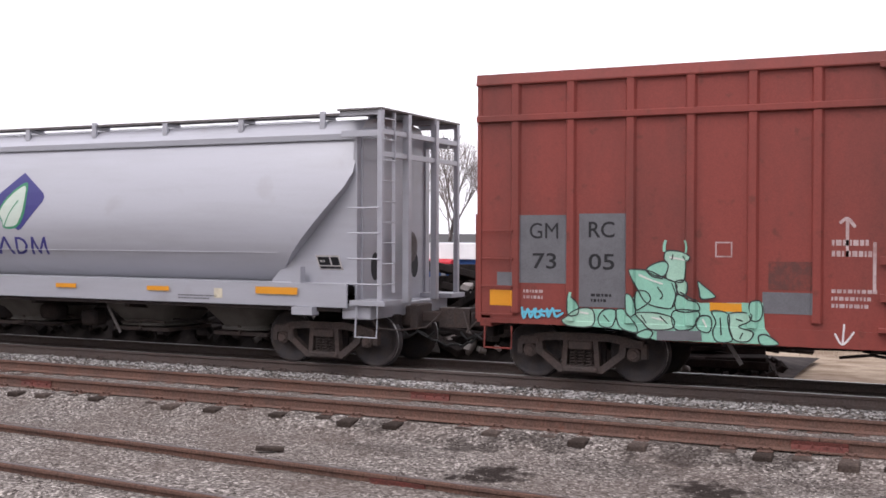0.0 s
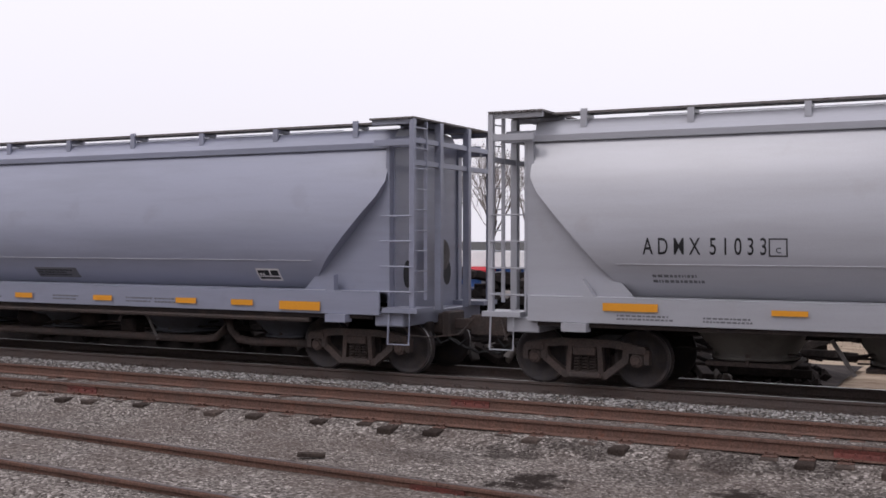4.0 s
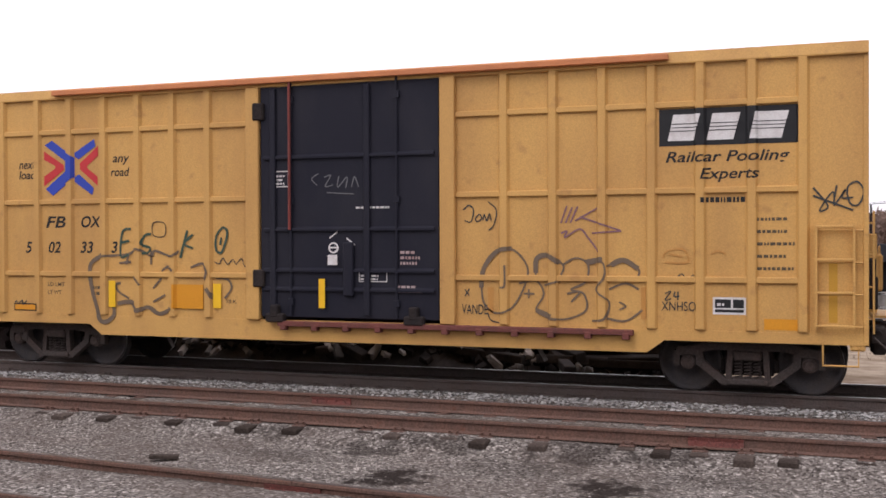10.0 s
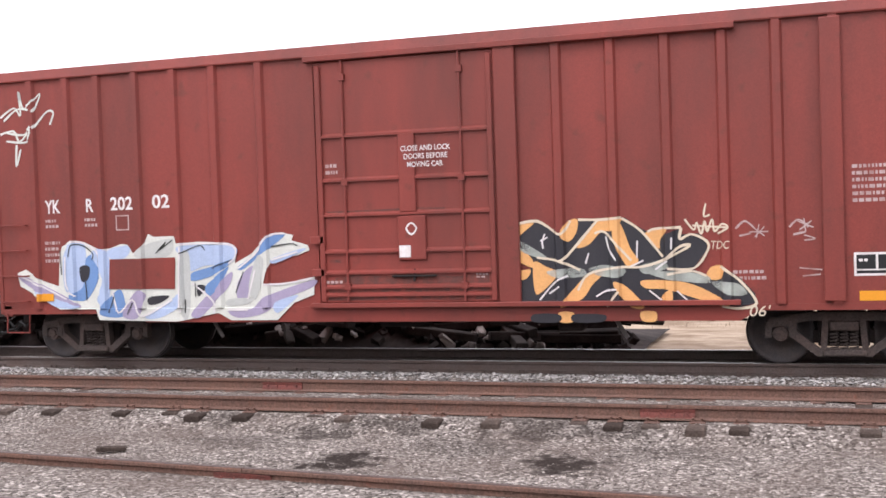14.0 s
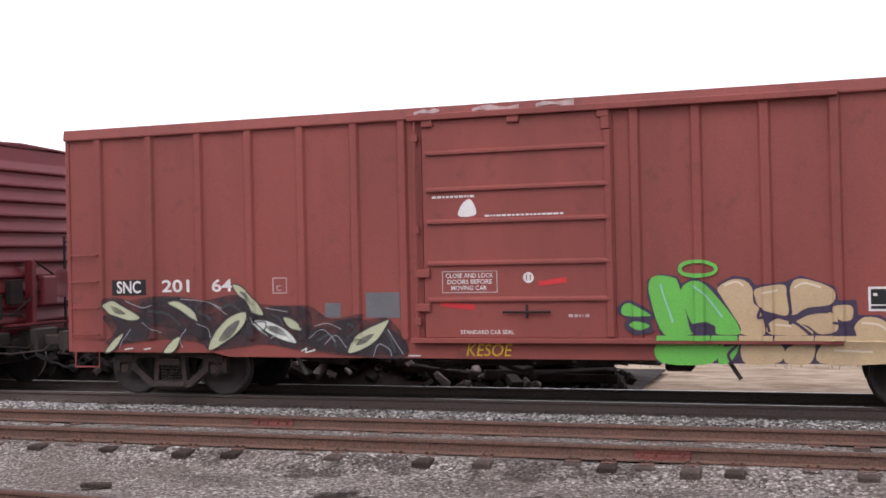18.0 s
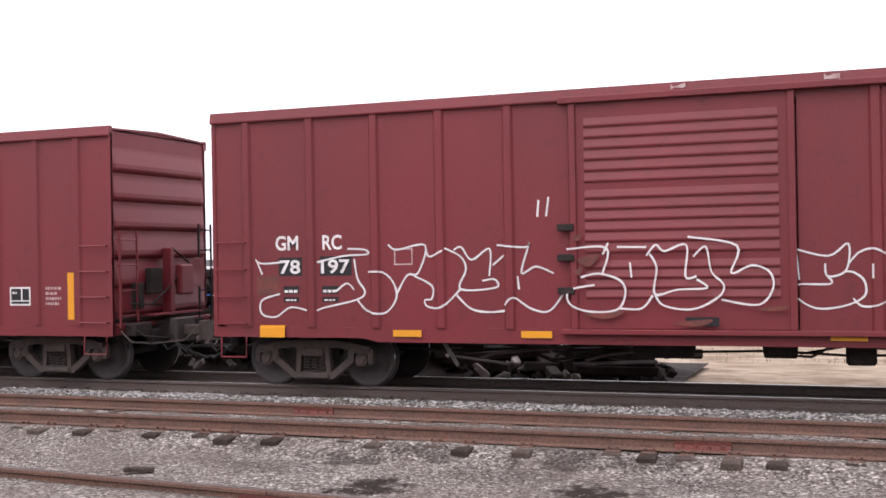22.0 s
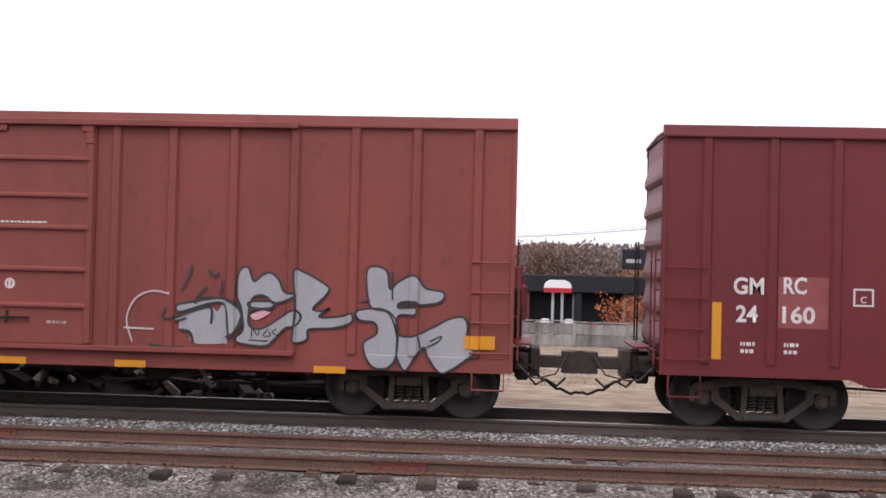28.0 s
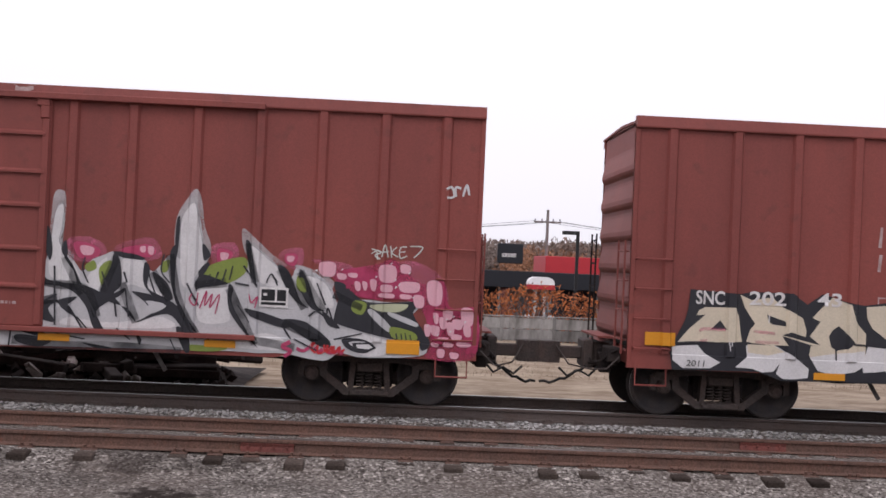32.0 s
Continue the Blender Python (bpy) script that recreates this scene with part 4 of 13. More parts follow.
def boxcar(spec):
    """A boxcar. Returns the car and a Side to draw on."""
    L, W, zs, zt = spec.get("L", 15.15), 1.54, spec.get("sill", 0.98), spec["top"]
    mat, low, half = M[spec["mat"]], spec.get("low", 0.72), spec.get("half", 6.03)
    car = thing("boxcar", spec["label"], "boxcar", pose(spec["x"], 0, 0), "cars of the freight train")
    CARS.append((car, spec["x"]))
    d0, d1 = spec["door"]
    o0, o1 = spec.get("opening", (d0, d1))
    depth = spec.get("depth", 0.055)
    posts = [(p, 0.085, 0.052, depth) for p in spec["posts"]]
    plate_lo = spec.get("plate_lo", zs)
    # side walls, with the door opening through both
    for s in (-1, 1):
        for a, b in ((-L / 2, o0), (o1, L / 2)):
            bm = bmesh.new()
            t = 0.13 if s > 0 else 0.0
            box(bm, max(a, t - L / 2), min(b, L / 2 - t), min(s * W, s * (W - 0.05)), max(s * W, s * (W - 0.05)), zs - 0.06, zt - 0.10)
            part("side_wall", bm, mat, car, "riveted steel side sheets")
        bm = bmesh.new()
        box(bm, o0, o1, min(s * W, s * (W - 0.05)), max(s * W, s * (W - 0.05)), zt - 0.28, zt - 0.10)
        part("door_header", bm, mat, car)
        for p in posts:
            side_post(car, p[0], zs + spec.get("post_up", 0.0), zt - 0.10, p[1], p[2], p[3], mat, s, W)
        # side sill with its stepped lower edge over the trucks
        e, c = L / 2, half - 1.35
        cut = spec.get("cut", 0.10)
        pts = [(-e, zs), (e, zs), (e, low + cut), (c + 0.25, low + cut), (c, low), (-c, low), (-c - 0.25, low + cut), (-e, low + cut)]
        bm = bmesh.new()
        prism(bm, pts, s * (W + 0.012), s * (W - 0.045), "y")
        part("side_sill", bm, mat, car, "long side sill, notched over the trucks")
        bm = bmesh.new()
        prism(bm, [(s * (W - 0.06), zt - 0.15), (s * (W + 0.06), zt - 0.15), (s * (W + 0.065), zt - 0.13), (s * (W + 0.04), zt + 0.02), (s * (W - 0.06), zt + 0.02)], *((-e, e) if s < 0 else (0.12 - e, e - 0.12)))
        part("top_chord", bm, M[spec.get("chord", spec["mat"])], car)
        # corner posts
        for q in (-1, 1):
            bm = bmesh.new()
            t = e - (0.13 if s > 0 else 0.0)
            bevbox(bm, min(q * t, q * (t - 0.07)), max(q * t, q * (t - 0.07)), min(s * (W - 0.05), s * (W + 0.02)), max(s * (W - 0.05), s * (W + 0.02)), low + cut, zt - 0.1, 0.008)
            part("corner_post", bm, mat, car)
    # roof
    rise = 0.06
    bm = bmesh.new()
    prism(bm, [(-W - 0.03, zt), (0, zt + rise), (W + 0.03, zt), (W + 0.03, zt - 0.03), (0, zt + rise - 0.04), (-W - 0.03, zt - 0.03)], 0.10 - L / 2, L / 2 - 0.10)
    roof = part("roof", bm, M[spec.get("roof", spec["mat"])], car, "shallow peaked steel roof")
    n = 15
    bm = bmesh.new()
    prism(bm, [(-W - 0.035, zt + 0.0), (-W - 0.03, zt + 0.012), (0, zt + rise + 0.02), (W + 0.03, zt + 0.012), (W + 0.035, zt), (0, zt + rise)], -0.035, 0.035)
    rib = mesh_of("roof_rib", bm, M[spec.get("roof", spec["mat"])])
    for k in range(n):
        part("roof_rib", rib, None, roof, at=pose(-L / 2 + 0.4 + (L - 0.8) * k / (n - 1), 0, 0))
    # ends
    for s in (-1, 1):
        x = s * (L / 2 - 0.14)
        corrugated_end(car, x, s, W - 0.014, low + 0.2, zt - 0.45 if spec.get("white_end") else zt - 0.02, spec["ribs"], mat)
        bm = bmesh.new()
        zg = zt - 0.45 if spec.get("white_end") else zt - 0.02
        prism(bm, [(0.014 - W, zg), (0.014 - W, zt - 0.035), (0, zt + rise - 0.045), (W - 0.014, zt - 0.035), (W - 0.014, zg)], x - 0.02, x + 0.02 + (0.03 if spec.get("white_end") else 0.0))
        part("gable", bm, M["white_paint"] if spec.get("white_end") else mat, car, "white painted end top" if spec.get("white_end") else "")
        bm = bmesh.new()
        bevbox(bm, x - 0.1, x + 0.1, -W, W, low + 0.1, low + 0.3, 0.02)
        part("end_sill", bm, mat, car)
        # ladder on the end and grab irons on the side
        for k in range(spec.get("rungs", 4)):
            z = 1.05 + 0.43 * k
            for q in (-1, 1):
                a = s * (L / 2 - 0.62)
                rung(car, (a, q * (W + 0.015), z), (s * (L / 2 - 0.08), q * (W + 0.015), z), mat) if q < 0 else None
            rung(car, (s * (L / 2 + 0.0), -W + 0.12, z + 0.1), (s * (L / 2 + 0.0), -W + 0.60, z + 0.1), mat)
        bm = bmesh.new()
        for y in (-W + 0.12, -W + 0.60):
            box(bm, min(s * (L / 2 + 0.05), s * (L / 2 + 0.075)), max(s * (L / 2 + 0.05), s * (L / 2 + 0.075)), y - 0.02, y + 0.02, 0.95, 2.6)
        part("ladder_rail", bm, mat, car)
        bm = bmesh.new()
        xa = s * (L / 2 - 0.58)
        tube(bm, [(xa, -W, 0.86), (xa, -W - 0.02, 0.52), (xa + s * 0.45, -W - 0.02, 0.52), (xa + s * 0.45, -W, 0.86)], 0.017, 5)
        part("sill_step", bm, mat, car, "bent steel stirrup step")
        bm = bmesh.new()
        box(bm, min(s * (L / 2 + 0.02), s * (L / 2 + 0.28)), max(s * (L / 2 + 0.02), s * (L / 2 + 0.28)), -0.75, 0.75, 1.12, 1.15)
        part("crossover_step", bm, M["steel"] if spec.get("pale_step") else mat, car, "grating step across the end")
        coupler(car, s * (L / 2 - 0.05), s, spec.get("reach", 0.0))
        # brake rigging and piping under the end sill
        for a, b, c, e in ((-1.25, -0.75, 0.80, 1.02), (-0.55, -0.35, 0.62, 0.95), (0.35, 0.9, 0.72, 1.0)):
            bm = bmesh.new()
            bevbox(bm, min(s * (L / 2 + 0.02), s * (L / 2 + 0.22)), max(s * (L / 2 + 0.02), s * (L / 2 + 0.22)), a, b, c, e, 0.02)
            part("end_bracket", bm, M["under"], car)
        bm = bmesh.new()
        tube(bm, [(s * (L / 2 + 0.1), -1.3, 1.0), (s * (L / 2 + 0.3), -1.1, 0.8), (s * (L / 2 + 0.35), -0.5, 0.72), (s * (L / 2 + 0.2), 0.3, 0.9)], 0.022, 5)
        part("brake_pipe", bm, M["under"], car)
    # the hand brake at one end
    s = spec.get("brake_end", 1)
    bm = bmesh.new()
    lathe(bm, [(0.0, 0.05), (0.02, 0.26), (0.05, 0.28), (0.05, 0.23), (0.03, 0.05)], 20, "x")
    bmesh.ops.transform(bm, verts=bm.verts, matrix=pose(s * (L / 2 + 0.12), 0.75, 1.85, 0, 0, 0 if s > 0 else 180))
    part("brake_wheel", bm, mat, car, "round hand brake wheel")
    bm = bmesh.new()
    bevbox(bm, min(s * (L / 2 + 0.05), s * (L / 2 + 0.2)), max(s * (L / 2 + 0.05), s * (L / 2 + 0.2)), 0.2, 0.6, 1.45, 2.0, 0.03)
    part("brake_housing", bm, mat, car)
    # brake chain guard, bell crank and braces on the same end
    xb = s * (L / 2)
    for y0, y1, z0, z1, d in ((-0.02, 0.10, 1.1, 2.3, 0.12), (-0.55, -0.25, 1.5, 1.95, 0.10), (-0.95, -0.82, 1.25, 1.7, 0.12)):
        bm = bmesh.new()
        bevbox(bm, min(xb - s * 0.06, xb + s * d), max(xb - s * 0.06, xb + s * d), y0, y1, z0, z1, 0.015)
        part("brake_bracket", bm, mat if y0 > -0.5 else M["under"], car)
    for y0, z0, y1, z1 in ((-0.6, 1.3, 0.5, 1.9), (0.05, 2.3, 0.75, 1.95), (-1.2, 1.35, -0.3, 1.3)):
        bm = bmesh.new()
        tube(bm, [(xb + s * 0.10, y0, z0), (xb + s * 0.10, y1, z1)], 0.02, 5)
        part("brake_rod", bm, M["under"], car)
    for q in (-1, 1):
        bm = bmesh.new()
        for y in (W - 0.10, W - 0.52):
            box(bm, min(q * (L / 2 + 0.03), q * (L / 2 + 0.055)), max(q * (L / 2 + 0.03), q * (L / 2 + 0.055)), y - 0.02, y + 0.02, 0.95, 2.75)
        for k in range(5):
            box(bm, min(q * (L / 2 + 0.03), q * (L / 2 + 0.05)), max(q * (L / 2 + 0.03), q * (L / 2 + 0.05)), W - 0.52, W - 0.10, 1.1 + 0.38 * k, 1.13 + 0.38 * k)
        part("end_ladder", bm, M["under"], car)
    # floor, dark inside
    bm = bmesh.new()
    box(bm, -L / 2 + 0.05, L / 2 - 0.05, -W + 0.05, W - 0.05, 1.05, 1.10)
    part("floor_deck", bm, M["dark_inside"], car)
    underframe(car, L, half, 0.74, int(abs(spec["x"]) * 7))
    truck(car, -half)
    truck(car, half)
    side = Side(car, posts, -W)
    side.L, side.W, side.zs, side.zt, side.low = L, W, zs, zt, low
    return car, side


def door_tracks(car, x0, x1, W, z_lo, z_hi, mat, reach):
    for z, h, d in ((z_lo, 0.07, 0.13), (z_hi, 0.09, 0.12)):
        bm = bmesh.new()
        bevbox(bm, x0, x1 + reach, -W - d, -W + 0.0, z - h, z, 0.008)
        part("door_track", bm, mat, car)


def plug_door(car, x0, x1, W, z0, z1, seams, mat, posts_x=(), far=True, hw=True):
    """A flat door with horizontal seams pressed in and upright locking rods."""
    y = -W - 0.045
    bm = bmesh.new()
    bevbox(bm, x0, x1, y, -W + 0.03, z0, z1, 0.012)
    door = part("door", bm, mat, car, "closed steel sliding door")
    for z in seams:
        bm = bmesh.new()
        prism(bm, [(y + 0.01, z - 0.025), (y - 0.045, z - 0.022), (y - 0.045, z + 0.01), (y + 0.01, z + 0.05)], x0 + 0.07, x1 - 0.07)
        part("door_rib", bm, mat, door)
    for x in posts_x:
        bm = bmesh.new()
        tube(bm, [(x, y - 0.03, z0 + 0.02), (x, y - 0.03, z1 + 0.02)], 0.02, 6)
        for z in (z0 + 0.25, (z0 + z1) / 2, z1 - 0.25):
            box(bm, x - 0.05, x + 0.05, y - 0.055, y, z - 0.05, z + 0.05)
        part("lock_rod", bm, mat, door)
    if hw:
        for z in (1.45, 1.95):
            bm = bmesh.new()
            bevbox(bm, x0 - 0.13, x0 + 0.1, y - 0.05, y, z - 0.06, z + 0.06, 0.01)
            part("door_latch", bm, mat, door)
        bm = bmesh.new()
        tube(bm, [(x0 + 1.2, y - 0.04, 1.38), (x0 + 1.9, y - 0.05, 1.38)], 0.018, 6)
        tube(bm, [(x0 + 1.55, y, 1.48), (x0 + 1.55, y - 0.05, 1.30)], 0.02, 6)
        part("door_handle", bm, M["under"], door)
    if far:
        bm = bmesh.new()
        box(bm, x0, x1, W - 0.03, W + 0.045, z0, z1)
        part("far_door", bm, mat, car)
    return door


def louvre_door(car, x0, x1, W, z0, z1, groups, mat, far_x0=None):
    """A door pressed into groups of shallow horizontal ribs."""
    y = -W - 0.06
    bm = bmesh.new()
    bevbox(bm, x0, x1, y + 0.02, -W - 0.01, z0, z1, 0.012)
    door = part("door", bm, mat, car, "ribbed steel sliding door")
    for x in (x0 + 0.05, x1 - 0.05):
        bm = bmesh.new()
        bevbox(bm, x - 0.05, x + 0.05, y - 0.02, y + 0.018, z0, z1, 0.01)
        part("door_stile", bm, mat, door)
    for a, b, n in groups:
        h = (b - a) / n
        for k in range(n):
            bm = bmesh.new()
            z = a + h * k
            prism(bm, [(y + 0.02, z + h * 0.12), (y - 0.001, z + h * 0.18), (y - 0.004, z + h * 0.34), (y + 0.02, z + h * 0.96)], x0 + 0.22, x1 - 0.22)
            part("door_rib", bm, mat, door)
    bm = bmesh.new()
    box(bm, x0 if far_x0 is None else far_x0, x1, W - 0.03, W + 0.045, z0, z1)
    part("far_door", bm, mat, car)
    return door


def end_ribs(z0, z1, n):
    h = (z1 - z0) / n
    return [(z0 + h * k + 0.03, z0 + h * (k + 1) - 0.03) for k in range(n)]


# ---- covered hoppers ----
SHELL = [(1.10, 1.42), (1.25, 1.54), (1.41, 1.72), (1.547, 1.96), (1.588, 2.15), (1.60, 2.35), (1.594, 2.55), (1.568, 2.8), (1.52, 3.05), (1.45, 3.3), (1.355, 3.55), (1.235, 3.8), (1.185, 3.9)]


def shell_y(z):
    for (ya, za), (yb, zb) in zip(SHELL, SHELL[1:]):
        if za <= z <= zb:
            return ya + (yb - ya) * (z - za) / (zb - za)
    return SHELL[0][0] if z < 1.42 else SHELL[-1][0]


def shell_end(z):
    return 6.78 + (z - 1.44) * 0.903 if z < 3.2 else 8.37 + (z - 3.2) * 0.04


class HopperSide(Side):
    def put(self, name, bm, material, label="", lift=None, parent=None):
        if not bm.faces:
            bm.free()
            return None
        zs = [v.co.z for v in bm.verts]
        if max(zs) > 1.45:
            for _, z in SHELL:
                if min(zs) < z < max(zs):
                    bmesh.ops.bisect_plane(bm, geom=bm.verts[:] + bm.edges[:] + bm.faces[:], plane_co=(0, 0, z), plane_no=(0, 0, 1))
            for v in bm.verts:
                v.co.y = -shell_y(v.co.z) - (lift or self.lift) if self.face is None else self.face - (lift or self.lift)
        else:
            for v in bm.verts:
                v.co.y = -1.612 - (lift or self.lift)
        for f in bm.faces:
            f.normal_update()
            if f.normal.y > 0:
                f.normal_flip()
        mesh = bpy.data.meshes.new(name)
        bm.to_mesh(mesh)
        bm.free()
        mesh.materials.append(material)
        ob = new(name, mesh)
        ob.parent = parent or self.car
        return tagged(ob, label)


def hopper(x, label, mat, bays, pipes):
    car = thing("covered_hopper", label, "hopper car", pose(x, 0, 0), "cars of the freight train")
    CARS.append((car, x))
    m = M[mat]
    bm = bmesh.new()
    loop = [(-y, z) for y, z in SHELL] + [(-1.19, 3.99), (-1.12, 4.12), (-1.02, 4.21), (-0.7, 4.26), (0, 4.28), (0.7, 4.26), (1.02, 4.21), (1.12, 4.12), (1.19, 3.99)] + [(y, z) for y, z in reversed(SHELL)]
    rings = [[bm.verts.new((s * shell_end(min(z, 4.0)) if s else 0.0, y, z)) for y, z in loop] for s in (-1, -0.5, 0, 0.5, 1)]
    for p, q in zip(rings, rings[1:]):
        for i in range(len(loop) - 1):
            bm.faces.new((p[i], p[i + 1], q[i + 1], q[i]))
    n = len(loop)
    for r in (rings[0], rings[-1]):
        for i in range(n // 2):
            a, b, c, d = r[i], r[i + 1], r[n - 2 - i], r[n - 1 - i]
            f = list(dict.fromkeys((a, b, c, d)))
            if len(f) > 2:
                bm.faces.new(f)
    bm.faces.new([r[0] for r in rings] + [r[-1] for r in reversed(rings)])
    bm.normal_update()
    for q in bm.edges:
        if len(q.link_faces) == 2 and q.calc_face_angle(0.0) > radians(28):
            q.smooth = False
    body = part("tank_body", bm, m, car, "smooth curved steel hopper body", smooth=True)
    for s in (-1, 1):
        bm = bmesh.new()
        bevbox(bm, -6.95, 6.95, s * 1.549 - 0.006, s * 1.549 + 0.006, 1.950, 1.958, 0.002)
        part("weld_seam", bm, M["seam"], body, "pale seam line along the side")
        bm = bmesh.new()
        prism(bm, [(s * 1.15, 3.87), (s * 1.255, 3.87), (s * 1.26, 3.97), (s * 1.18, 4.06)], -8.9, 8.9)
        part("top_chord", bm, m, car)
        bm = bmesh.new()
        bevbox(bm, -8.35, 8.35, min(s * 1.56, s * 1.612), max(s * 1.56, s * 1.612), 1.05, 1.43, 0.008)
        bevbox(bm, -8.35, 8.35, min(s * 1.15, s * 1.612), max(s * 1.15, s * 1.612), 1.43, 1.45, 0.004)
        part("side_sill", bm, m, car, "flat side sill")
        bm = bmesh.new()
        bevbox(bm, -8.2, 8.2, min(s * 1.50, s * 1.56), max(s * 1.50, s * 1.56), 0.98, 1.06, 0.006)
        part("sill_angle", bm, M["under"], car)
        # roof walk on brackets
        bm = bmesh.new()
        y = s * 0.92
        for k in range(3):
            box(bm, -8.4, 8.35, y - 0.20 + 0.13 * k, y - 0.09 + 0.13 * k, 4.30, 4.335)
        walk_board = part("roof_walk", bm, M["steel"], car, "narrow steel grating walkway on the roof")
        for k in range(10):
            bm = bmesh.new()
            xx = -7.6 + 15.2 * k / 9
            box(bm, xx - 0.025, xx + 0.025, y - 0.2, y + 0.2, 4.24, 4.30)
            box(bm, xx - 0.05, xx + 0.05, min(s * 1.10, s * 1.15), max(s * 1.10, s * 1.15), 4.08, 4.37 if k % 3 == 0 else 4.30)
            part("bracket", bm, m, walk_board)
    bm = bmesh.new()
    box(bm, -6.8, 6.8, -0.32, 0.32, 4.25, 4.32)
    part("hatch_trough", bm, m, car)
    for e in (-1, 1):
        xe = 8.40 if e > 0 else -8.48
        # gusset sheets below the slope, the end bulkhead with its round holes painted as dark discs
        for s in (-1, 1):
            bm = bmesh.new()
            prism(bm, [(e * 6.70, 1.44), (e * 6.70, 1.40), (xe, 1.40), (xe, 3.9), (e * 8.36, 3.9), (e * 8.33, 3.2)], s * 1.37, s * 1.34, "y")
            part("gusset_sheet", bm, m, car, "flat triangular end sheet")
            bm = bmesh.new()
            prism(bm, [(e * 7.25, 1.43), (e * 7.45, 1.43), (e * 7.45, 1.72)], s * 1.60, s * 1.45, "y")
            part("sill_gusset", bm, m, car)
            bm = bmesh.new()
            box(bm, min(e * 7.35, e * 7.75), max(e * 7.35, e * 7.75), min(s * 1.5, s * 1.72), max(s * 1.5, s * 1.72), 0.92, 1.05)
            part("jacking_pad", bm, m, car, "pale jacking pad")
            bm = bmesh.new()
            box(bm, min(xe, xe + e * 0.66), max(xe, xe + e * 0.66), min(s * 1.0, s * 1.6), max(s * 1.0, s * 1.6), 1.10, 1.18)
            part("platform", bm, m, car)
        bm = bmesh.new()
        box(bm, xe - 0.02, xe + 0.02, -1.38, 1.38, 1.1, 4.02)
        for y in (-1.2, 1.2):
            box(bm, xe - 0.06, xe + 0.06, y - 0.05, y + 0.05, 1.1, 4.02)
        part("end_bulkhead", bm, m, car, "upright end bulkhead")
        # flat black discs paint in the dark of the access holes
        for y in (-0.75, 0.75):
            bm = bmesh.new()
            lathe(bm, [(0.0, 0.15), (0.004, 0.15)], 20, "x")
            bmesh.ops.scale(bm, vec=(1, 1, 1.6), verts=bm.verts)
            bmesh.ops.translate(bm, verts=bm.verts, vec=(xe + e * 0.021, y, 1.72))
            part("painted_hole_dark", bm, M["black"], car)
        bm = bmesh.new()
        bevbox(bm, min(e * 8.2, e * 8.75), max(e * 8.2, e * 8.75), -1.5, 1.5, 0.86, 1.10, 0.02)
        part("end_sill", bm, m, car)
        xo = 8.93 if e > 0 else -9.02
        for y in (-1.50, -0.55, 0.55, 1.50):
            bm = bmesh.new()
            w = 0.045 if abs(y) > 1 else 0.06
            bevbox(bm, xo - w, xo + w, y - w, y + w, 1.10, 4.315, 0.008)
            part("end_post", bm, m, car)
        for y in (-1.5, 1.5):
            bm = bmesh.new()
            bevbox(bm, min(xe - e * 0.2, xo), max(xe - e * 0.2, xo), y - 0.035, y + 0.035, 3.88, 3.99, 0.006)
            part("side_brace", bm, m, car)
        for z in (3.55, 3.92):
            bm = bmesh.new()
            bevbox(bm, xo - 0.03, xo + 0.03, -1.5, 1.5, z, z + 0.09, 0.006)
            part("end_rail", bm, m, car)
        cw = tagged(new("crosswalk"), "steel grating crosswalk over the end")
        cw.parent = car
        for y in (-1.47, -0.5, 0.5, 1.47):
            bm = bmesh.new()
            box(bm, min(e * 8.15, xo + e * 0.04), max(e * 8.15, xo + e * 0.04), y - 0.03, y + 0.03, 4.24, 4.32)
            part("bearer", bm, m, cw)
        n = 8
        for k in range(n):
            xx = e * 8.13 + (xo + e * 0.06 - e * 8.13) * k / n
            bm = bmesh.new()
            box(bm, min(xx, xx + e * 0.095), max(xx, xx + e * 0.095), -1.56, 1.56, 4.32, 4.35)
            part("slat", bm, M["steel"], cw)
        for k in range(4):
            z = 1.45 + 0.42 * k
            bm = bmesh.new()
            tube(bm, [(xe - e * 0.05, -1.50, z), (xe - e * 0.05, -1.56, z), (xo, -1.56, z), (xo, -1.50, z)], 0.014, 5)
            part("grab_iron", bm, m, car)
        for k in range(9):
            z = 1.45 + 0.34 * k
            bm = bmesh.new()
            tube(bm, [(xo + e * 0.03, -1.5, z), (xo + e * 0.06, -1.45, z), (xo + e * 0.06, -1.1, z), (xo + e * 0.03, -1.06, z)], 0.012, 5)
            part("ladder_rung", bm, m, car)
        bm = bmesh.new()
        box(bm, xo - 0.015, xo + 0.045, -1.08, -1.05, 1.3, 4.3)
        part("ladder_rail", bm, m, car)
        bm = bmesh.new()
        tube(bm, [(xo - e * 0.42, -1.56, 1.12), (xo - e * 0.42, -1.6, 0.58), (xo - e * 0.02, -1.6, 0.58), (xo - e * 0.02, -1.56, 1.12)], 0.018, 5)
        part("sill_step", bm, m, car, "hanging stirrup step")
        coupler(car, e * 8.55, e)
    bm = bmesh.new()
    lathe(bm, [(0.0, 0.05), (0.02, 0.26), (0.05, 0.28), (0.05, 0.23), (0.03, 0.05)], 20, "x")
    bmesh.ops.translate(bm, verts=bm.verts, vec=(8.62, 0.1, 2.05))
    part("brake_wheel", bm, M["steel"], car, "round hand brake wheel")
